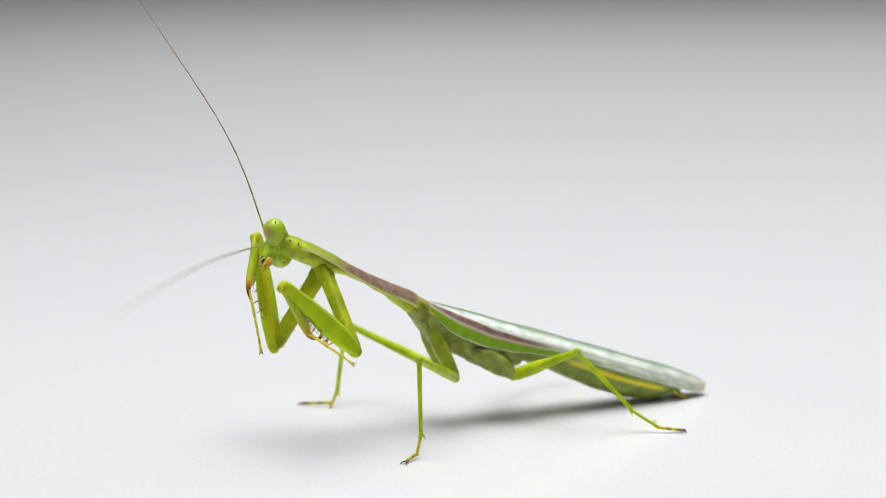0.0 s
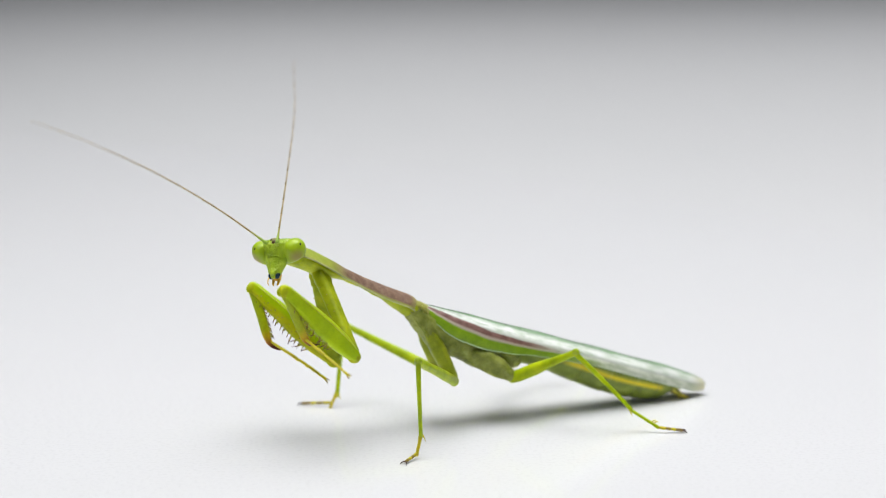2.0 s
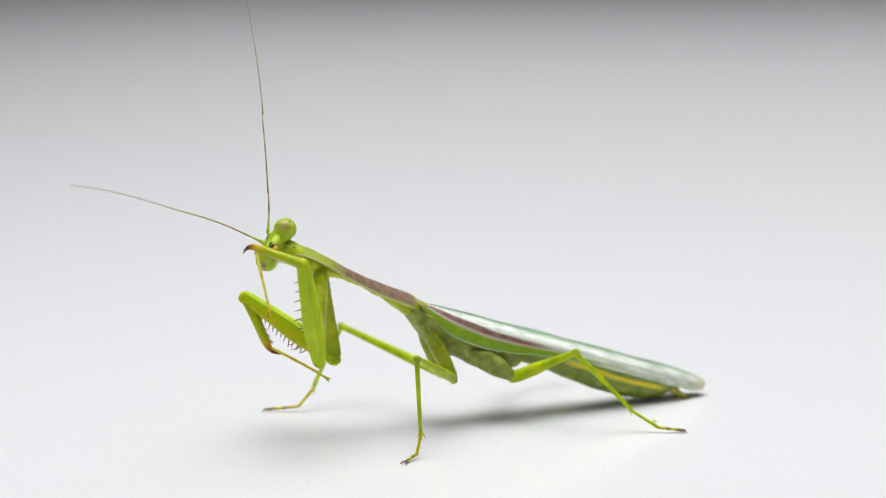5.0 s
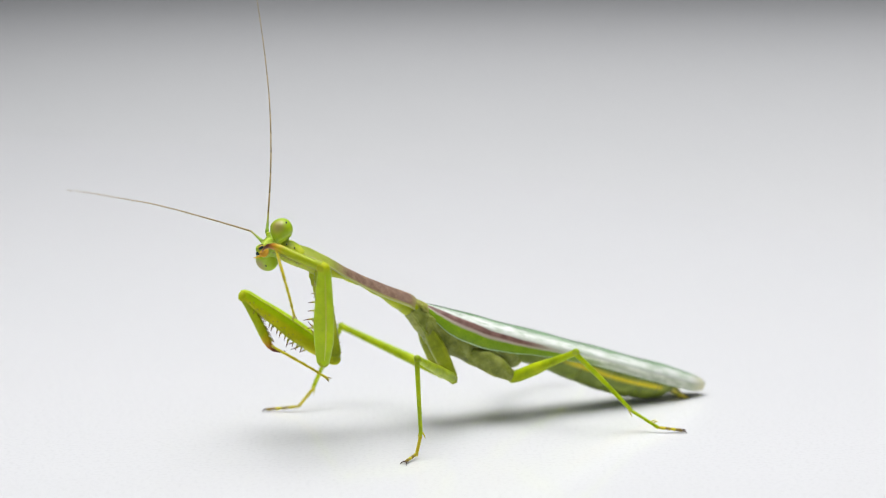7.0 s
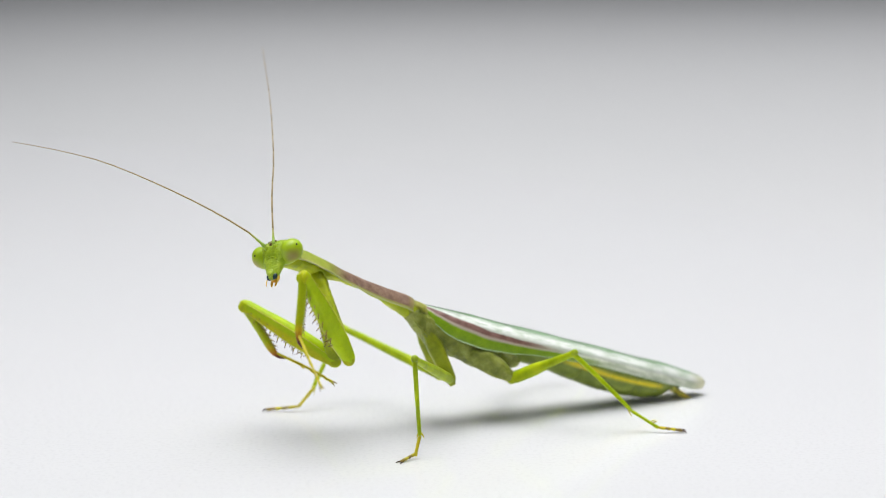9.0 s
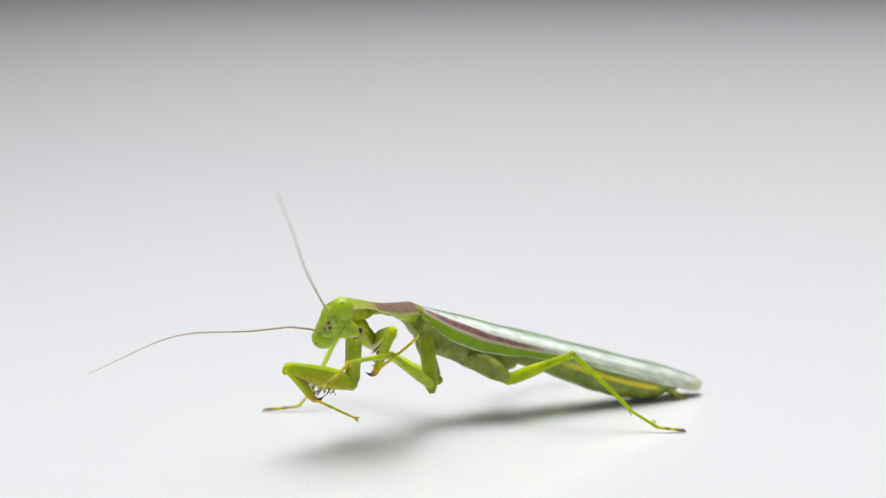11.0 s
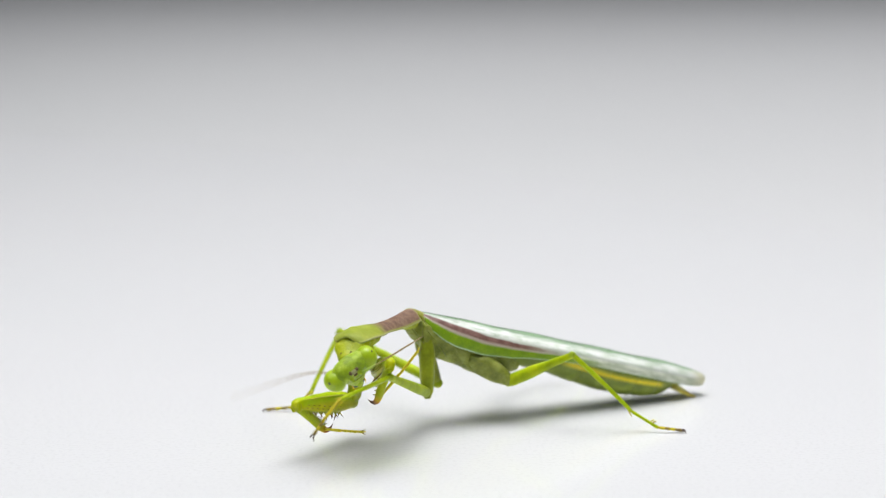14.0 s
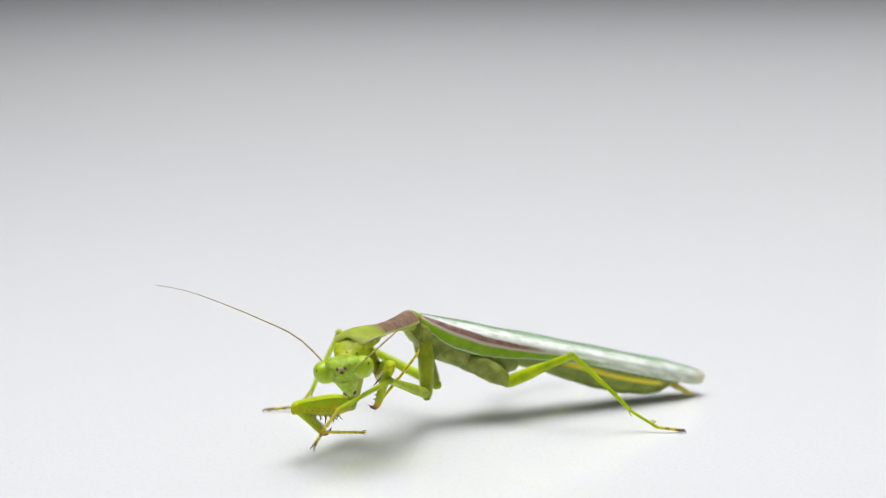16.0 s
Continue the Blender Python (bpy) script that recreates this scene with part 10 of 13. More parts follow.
    key("antR1", [(0,-27.02,-3.6,27.95,-113.4,18.3,136), (0.03,-26.89,-3.6,27.75,62.59,157.55,-45.86), (0.07,-26.88,-3.55,27.89,-114.21,20.02,133.09), (0.2,-26.73,-3.49,27.82,-115.5,23.5,130.6), (0.5,-27.15,-3.71,28.68,68.7,145.51,-40.25), (0.7,-25.96,-3.42,27.67,-122.7,34.2,116.4), (0.75,-26.27,-3.47,27.88,-119.5,30.2,122.7), (0.8,-26.59,-3.5,28.26,-117,22.9,128.4), (0.9,-26.65,-3.51,30.45,-114,-6.2,122.4), (1,-26.13,-4.23,32.4,-108.8,-31,115.3), (1.2,-25.35,-4.57,33.44,-108.7,-41.1,115.5), (1.25,-25.28,-4.7,33.55,-109.1,-43.3,116.2), (1.5,-25.18,-5.36,33.48,-111.3,-50.9,119.2), (1.7,-25.22,-5.81,33.22,-110.4,-52.5,118.1), (1.75,-25.38,-5.14,32.3,-108.6,-33.4,116.8), (1.8,-25.58,-4.78,31,-108,-13.7,118.2), (1.93,-26.88,-6.45,30.83,54.78,-152.53,-31.68), (1.97,-27.1,-6.86,30.89,50.28,-148.2,-24.39), (2,-27.25,-7.04,30.82,47.3,-148.7,-20.4), (2.03,-27.3,-7.05,30.75,46.65,-150.28,-19.73), (2.07,-27.26,-7.03,30.82,47.27,-148.91,-20.35), (2.43,-27.27,-6.77,30.55,48.2,-150.13,-22.09), (2.47,-27.16,-6.73,30.64,49.97,-147.01,-23.88), (2.5,-27.28,-6.76,30.42,48.5,-150.4,-22.6), (2.53,-27.39,-6.79,30.19,47.15,-153.82,-21.46), (2.57,-27.32,-6.76,30.26,48.8,-150.71,-23.1), (2.8,-27.69,-6.84,29.86,-131.6,-25.7,157.6), (3,-27.84,-7.39,30.06,43.43,-163.3,-7.81), (3.25,-27.74,-6.62,30.04,-132.4,-20.1,159.9), (3.5,-27.73,-6.58,30.32,45.29,-165.37,-11.8), (3.93,-27.85,-5.07,29.7,49.69,-173.01,-37.09), (3.97,-27.93,-5.04,29.38,45.55,-178.87,-36.66), (4,-27.86,-4.91,29.67,50,-173.3,-39.1), (4.03,-27.75,-4.8,29.95,54.78,-167.85,-41.71), (4.07,-27.86,-4.82,29.67,50.22,-173.14,-39.95), (4.6,-27.85,-4.59,29.69,-129.6,-8.4,137.5), (5.4,-27.75,-4.31,29.93,-129,-13.3,134.6), (5.8,-27.69,-4.22,30.06,-128.8,-15.7,133.8), (6.2,-27.65,-4.12,30.14,-128.6,-17.2,133.2), (6.5,-27.63,-4.04,30.15,-128.5,-17.6,133), (7,-27.48,-3.88,30.34,50.69,-173.9,-38.7), (7.5,-27.53,-3.82,30.34,50.44,-173.66,-37.91), (7.75,-27.99,-4.45,30.19,-129.7,-13.9,140.9), (8,-28.1,-5.15,30.5,-131,-17.9,145.3), (8.43,-27.94,-4.62,30.57,52.12,-160.46,-44.61), (8.47,-27.84,-4.58,30.69,54.51,-158.19,-46.43), (8.5,-27.89,-4.59,30.6,52,-160.3,-45.1), (8.53,-27.94,-4.66,30.52,49.44,-162.31,-43.38), (8.57,-27.83,-4.78,30.7,51.31,-159.5,-43.73), (8.7,-27.6,-5.8,30.91,-132.3,-24.4,145.4), (8.8,-27.4,-6.56,30.78,-136.8,-27.4,155.1), (9,-27.48,-7.1,30.7,-142.9,-29.7,167.1), (9.2,-27.21,-7.17,30.13,-142.8,-28.9,166.9), (9.5,-26.49,-8.13,28.87,-142.2,-25.8,165.6), (9.65,-25.95,-9.05,28.11,-141.7,-23.6,164.6), (9.8,-25.3,-10.17,27.26,-141.3,-21,163.4), (10.1,-23.7,-12.82,25.34,-140.3,-15.2,160.8), (10.4,-21.78,-15.56,23.26,-139.7,-9.1,158.3), (10.7,-19.83,-17.94,21.28,-139.4,-3.8,156.2), (11,-18.24,-19.65,19.56,-139.3,0,154.8), (11.3,-17.34,-20.44,18.14,-139.3,1.3,154.4), (11.5,-17.22,-20.67,17.35,-139.2,-1.6,155.8), (11.93,-16.66,-20.27,16.05,40.1,178.57,-36.31), (11.97,-16.58,-20.21,16.07,41.44,-179.97,-38.01), (12,-16.55,-20.19,15.89,39.9,177.8,-38.8), (12.03,-16.51,-20.17,15.72,38.29,175.66,-39.6), (12.07,-16.45,-20.11,15.74,39.7,177.17,-41.09), (12.43,-16.08,-19.87,15.13,39.03,176.04,-48.63), (12.47,-16.01,-19.82,15.3,-136.52,0.05,130.18), (12.5,-16.05,-19.86,15.07,39,176.2,-48.9), (12.53,-16.07,-19.9,14.84,34.57,172.42,-48.13), (12.57,-16.03,-19.87,15.02,39,176.5,-48.66), (13,-15.97,-20.02,14.62,-140.9,0.9,137.1), (13.5,-14.74,-19.99,13.29,-141.8,5.1,125.7), (13.93,-13.76,-20.13,12.84,-142.77,5.98,118.66), (13.97,-13.71,-20.12,13.01,-136.71,2.57,117.6), (14,-13.74,-20.19,12.84,-142.8,5.6,118.4), (14.03,-13.76,-20.26,12.67,31.13,171.36,-60.96), (14.07,-13.78,-20.26,12.86,-142.78,4.99,118.63), (14.5,-14.54,-20.67,13.49,-142.4,-2.5,124.7), (15,-14.36,-20.68,14.11,-141.7,-9.6,118.6), (15.5,-15.5,-21.09,14.65,-143.6,-18.2,127), (16,-16.16,-21.05,14.9,-143.1,-22.5,125.7)])
    key("antR2", [(0,-29.12,-1.57,26.98,-113.7,19,136.3), (0.03,-28.86,-1.58,26.56,62.23,156.93,-45.5), (0.07,-28.85,-1.46,26.79,-114.64,20.51,133.56), (0.2,-28.56,-1.35,26.59,-115.8,23.5,131), (0.5,-29.08,-2.07,26.94,68.47,142.5,-40.57), (0.7,-27.09,-1.14,25.94,-123.4,34.5,116.6), (0.75,-27.71,-1.23,26.33,-120.5,32,122.2), (0.8,-28.35,-1.28,27.06,-118,27.3,127.3), (0.9,-28.29,-0.92,30.78,-115.1,-2.9,122), (1,-27.26,-1.85,33.99,-109.8,-31,116), (1.2,-26.35,-2.48,35.46,-110.1,-40.7,116.9), (1.25,-26.27,-2.69,35.66,-110.7,-42.9,117.8), (1.5,-26.13,-3.66,35.87,-113.4,-50.1,121.5), (1.7,-26.1,-4.16,35.66,-112.6,-51.8,120.5), (1.75,-26.54,-2.85,34,-110.1,-33,118.2), (1.8,-26.99,-2.14,31.73,-109.3,-13.6,118.8), (1.93,-29.1,-5.1,32.24,53.84,-153.81,-30.77), (1.97,-29.44,-5.81,32.5,49.53,-149.72,-23.5), (2,-29.71,-6.13,32.42,46.7,-150.3,-19.6), (2.03,-29.81,-6.15,32.28,46.09,-151.86,-18.98), (2.07,-29.72,-6.11,32.41,46.69,-150.46,-19.59), (2.43,-29.74,-5.76,32.08,47.58,-151.56,-21.41), (2.47,-29.52,-5.69,32.31,49.24,-148.41,-23.12), (2.5,-29.75,-5.74,31.94,47.8,-151.8,-21.9), (2.53,-29.97,-5.8,31.55,46.46,-155.22,-20.81), (2.57,-29.8,-5.74,31.78,47.99,-152.09,-22.35), (2.75,-30.15,-5.77,31.34,-132.2,-25.5,158.1), (3,-30.76,-6.99,30.94,44.27,-166.27,-10.1), (3.25,-30.45,-5.63,31.1,-133,-16.8,160.9), (3.5,-30.65,-5.97,31.1,45.53,-165.8,-12.47), (3.93,-30.28,-3.24,30.08,48.13,-173,-37.12), (3.97,-30.4,-3.2,29.44,43.91,-178.82,-36.58), (4,-30.23,-2.98,30.03,48.3,-173.2,-38.9), (4.03,-29.99,-2.8,30.6,53.01,-167.7,-41.39), (4.07,-30.19,-2.85,30.03,48.44,-172.99,-39.52), (4.6,-30.1,-2.53,30.14,-131.5,-7.8,138.9), (5.8,-29.74,-2.08,30.89,-131.1,-11.9,136.7), (6.5,-29.63,-1.9,31.08,-130.9,-13,135.9), (7,-29.86,-1.97,30.66,48.51,-174.18,-38.43), (7.5,-29.94,-1.94,30.68,48.27,-173.95,-37.68), (7.75,-30.31,-2.57,30.93,-132.1,-10.7,142.5), (8,-30.5,-3.48,31.44,-133.3,-11.7,148), (8.43,-29.99,-2.59,31.58,50.08,-160.85,-44.15), (8.47,-29.8,-2.51,31.83,52.46,-158.3,-46.08), (8.5,-29.94,-2.54,31.64,49.9,-160.3,-44.8), (8.53,-30.08,-2.65,31.48,47.27,-162.28,-43.07), (8.57,-29.92,-2.78,31.81,49.08,-159.45,-43.36), (8.7,-29.91,-4.21,32.19,-134.6,-24.1,146.1), (8.8,-29.88,-5.41,32.2,-139,-26.2,156), (9,-30.09,-6.5,32.23,-144.8,-27.3,167.9), (9.2,-29.84,-6.56,31.61,-144.7,-26.4,167.7), (9.5,-29.17,-7.44,30.21,-144.2,-22.7,166.6), (9.65,-28.66,-8.29,29.34,-143.8,-19.9,165.8), (9.8,-28.05,-9.35,28.37,-143.5,-16.7,164.8), (10.1,-26.5,-11.85,26.15,-142.8,-9.1,162.7), (10.4,-24.6,-14.44,23.75,-142.5,-1.2,160.5), (10.7,-22.64,-16.7,21.48,-142.3,5.6,158.6), (11,-21.02,-18.34,19.56,-142.4,10.2,157.1), (11.3,-20.12,-19.12,18.07,-142.6,11.8,156.4), (11.5,-20.02,-19.41,17.44,-142.1,1.5,156.6), (11.93,-19.14,-18.46,15.98,36.62,173.24,-34.92), (11.97,-19.01,-18.32,16.07,37.87,174.69,-36.48), (12,-18.95,-18.26,15.77,36.3,172.4,-37.4), (12.03,-18.88,-18.21,15.48,34.65,170.23,-38.34), (12.07,-18.77,-18.09,15.58,35.95,171.8,-39.69), (12.43,-18.09,-17.56,14.91,34.54,171.18,-47.19), (12.47,-17.99,-17.47,15.29,38.89,175.16,-47.98), (12.5,-18.07,-17.55,14.86,34.5,171.2,-47.4), (12.53,-18.12,-17.64,14.43,30.12,167.2,-46.98), (12.57,-18.08,-17.57,14.83,34.55,171.23,-47.08), (13,-18.23,-17.93,14.57,-144.6,8.1,139.1), (13.5,-16.53,-17.51,13.01,-146.9,5.8,126.3), (13.93,-15.23,-17.49,12.54,32.14,172.87,-60.62), (13.97,-15.13,-17.42,12.88,-141.84,3.77,118.48), (14,-15.2,-17.49,12.54,32.1,173,-60.8), (14.03,-15.25,-17.57,12.2,26.04,169.79,-60.29), (14.07,-15.25,-17.52,12.57,32.1,173.46,-60.51), (14.5,-16.29,-18.15,13.62,-147.3,-2,125.3), (15,-15.81,-18.02,14.63,-146.7,-9.8,119), (15.5,-17.26,-18.76,15.61,-148.4,-18.5,127.2), (16,-17.81,-18.74,16.08,-148.7,-20.4,128)])
    key("antR3", [(0,-31.23,0.44,25.98,65.2,159.2,-43.5), (0.03,-30.85,0.43,25.36,61.08,155.36,-45.09), (0.07,-30.84,0.6,25.73,64.19,158.21,-45.67), (0.2,-30.42,0.78,25.37,-116.9,23.6,131.4), (0.5,-30.94,-0.48,25.07,67.52,140.91,-41.01), (0.7,-28.23,1.13,24.2,-125.2,35.2,116.4), (0.75,-29.09,0.97,24.7,-123.2,35.1,119.9), (0.8,-30.01,0.9,25.65,-121.2,34.7,123.4), (0.9,-29.92,1.68,30.93,-118,3.5,120.4), (1,-28.42,0.52,35.57,-112.6,-30.5,117.5), (1.2,-27.4,-0.4,37.47,-114,-39.2,120.2), (1.25,-27.32,-0.69,37.76,-114.9,-41.2,121.5), (1.5,-27.16,-1.98,38.23,-118.9,-47.6,127.2), (1.7,-27.07,-2.52,38.08,-118.4,-49.2,126.4), (1.75,-27.75,-0.57,35.67,-114.5,-31.3,121.6), (1.8,-28.43,0.48,32.45,-112.9,-12.8,119.9), (1.93,-31.38,-3.75,33.55,51.15,-155.4,-29.9), (1.97,-31.84,-4.77,34.03,47.08,-151.56,-22.65), (2,-32.23,-5.23,33.94,44.4,-152.3,-18.8), (2.03,-32.38,-5.26,33.73,43.8,-153.94,-18.18), (2.07,-32.24,-5.21,33.93,44.34,-152.6,-18.72), (2.43,-32.26,-4.74,33.53,45.03,-153.95,-20.39), (2.47,-31.93,-4.64,33.91,46.61,-150.78,-22.01), (2.5,-32.27,-4.72,33.39,45.3,-154.2,-20.9), (2.53,-32.58,-4.81,32.84,44.09,-157.65,-19.91), (2.57,-32.31,-4.72,33.23,45.58,-154.52,-21.38), (2.75,-32.73,-4.73,32.66,-134.7,-22.4,159.3), (3,-33.71,-6.47,31.67,42.32,-165.53,-9.79), (3.25,-33.23,-4.67,31.99,-135.3,-14.2,161.8), (3.5,-33.56,-5.32,31.85,43.54,-166.4,-12.66), (3.93,-32.7,-1.4,30.46,45.73,-172.88,-37.09), (3.97,-32.86,-1.37,29.52,41.49,-178.75,-36.42), (4,-32.6,-1.06,30.4,45.8,-173.2,-38.6), (4.03,-32.24,-0.81,31.25,50.4,-167.76,-40.92), (4.07,-32.54,-0.9,30.4,45.83,-173.17,-38.93), (4.6,-32.39,-0.52,30.56,-134.1,-6.9,140.3), (5.4,-32.07,-0.13,31.2,-134,-7,139.9), (6.2,-31.83,0.09,31.73,-133.9,-7.3,139.3), (6.5,-31.78,0.19,31.78,-133.9,-7.4,138.8), (7,-32.26,-0.07,30.98,45.81,-174.68,-38.41), (7.5,-32.37,-0.07,31.01,45.51,-174.2,-37.01), (7.75,-32.71,-0.72,31.5,-134.9,-9.1,143.4), (8,-33.06,-1.89,32.07,-136,-8.9,149.2), (8.43,-32.04,-0.56,32.48,47.21,-161.56,-43.42), (8.47,-31.76,-0.44,32.9,49.53,-158.9,-45.34), (8.5,-31.99,-0.49,32.68,47,-160.9,-44.1), (8.53,-32.23,-0.64,32.47,44.41,-162.92,-42.4), (8.57,-32.03,-0.8,32.95,46.2,-160.09,-42.63), (8.7,-32.24,-2.65,33.44,-137.3,-23.1,146.9), (8.8,-32.4,-4.28,33.55,-141.5,-24.8,156.7), (9,-32.76,-5.93,33.64,-146.9,-25.6,168.4), (9.2,-32.53,-5.97,32.98,-146.8,-24.8,168.1), (9.5,-31.93,-6.78,31.4,-146.3,-21.2,166.9), (9.65,-31.47,-7.58,30.39,-145.9,-18.5,166), (9.8,-30.89,-8.58,29.25,-145.6,-15.3,165), (10.1,-29.4,-10.95,26.63,-144.8,-7.9,162.7), (10.4,-27.5,-13.42,23.82,-144.6,-0.2,160.4), (10.7,-25.49,-15.58,21.18,-144.5,6.4,158.4), (11,-23.81,-17.16,19.02,-144.6,10.9,157.1), (11.3,-22.88,-17.91,17.44,-144.7,12.5,156.7), (11.5,-22.85,-18.19,17.36,-144.3,5.8,157.6), (11.93,-21.64,-16.71,15.66,33.56,170.85,-34.2), (11.97,-21.47,-16.5,15.81,34.72,172.43,-35.73), (12,-21.37,-16.41,15.37,33.1,170.2,-36.7), (12.03,-21.26,-16.33,14.95,31.39,168.06,-37.69), (12.07,-21.11,-16.14,15.12,32.64,169.7,-39), (12.43,-20.16,-15.33,14.43,31.04,169.37,-46.59), (12.47,-20.04,-15.19,15.02,35.36,173.41,-47.25), (12.5,-20.13,-15.31,14.39,31,169.4,-46.8), (12.53,-20.17,-15.44,13.75,26.63,165.36,-46.52), (12.57,-20.15,-15.34,14.37,31.05,169.43,-46.48), (13,-20.53,-15.93,14.14,-148,9.9,139.7), (13.5,-18.35,-15.04,12.7,-150.6,8.4,127.3), (13.93,-16.72,-14.83,12.17,28.21,169.13,-59.55), (13.97,-16.59,-14.73,12.68,34.17,172.55,-60.04), (14,-16.68,-14.83,12.16,28.1,169.1,-59.7), (14.03,-16.74,-14.94,11.64,22,165.74,-59.59), (14.07,-16.75,-14.87,12.21,28.09,169.49,-59.36), (14.5,-18.06,-15.64,13.73,-150.7,-0.2,126.5), (15,-17.28,-15.37,15.15,-150.2,-9.7,119.5), (15.5,-19.02,-16.43,16.59,-151.9,-18.2,127.9), (16,-19.59,-16.47,17.15,-153.3,-14.7,132.5)])
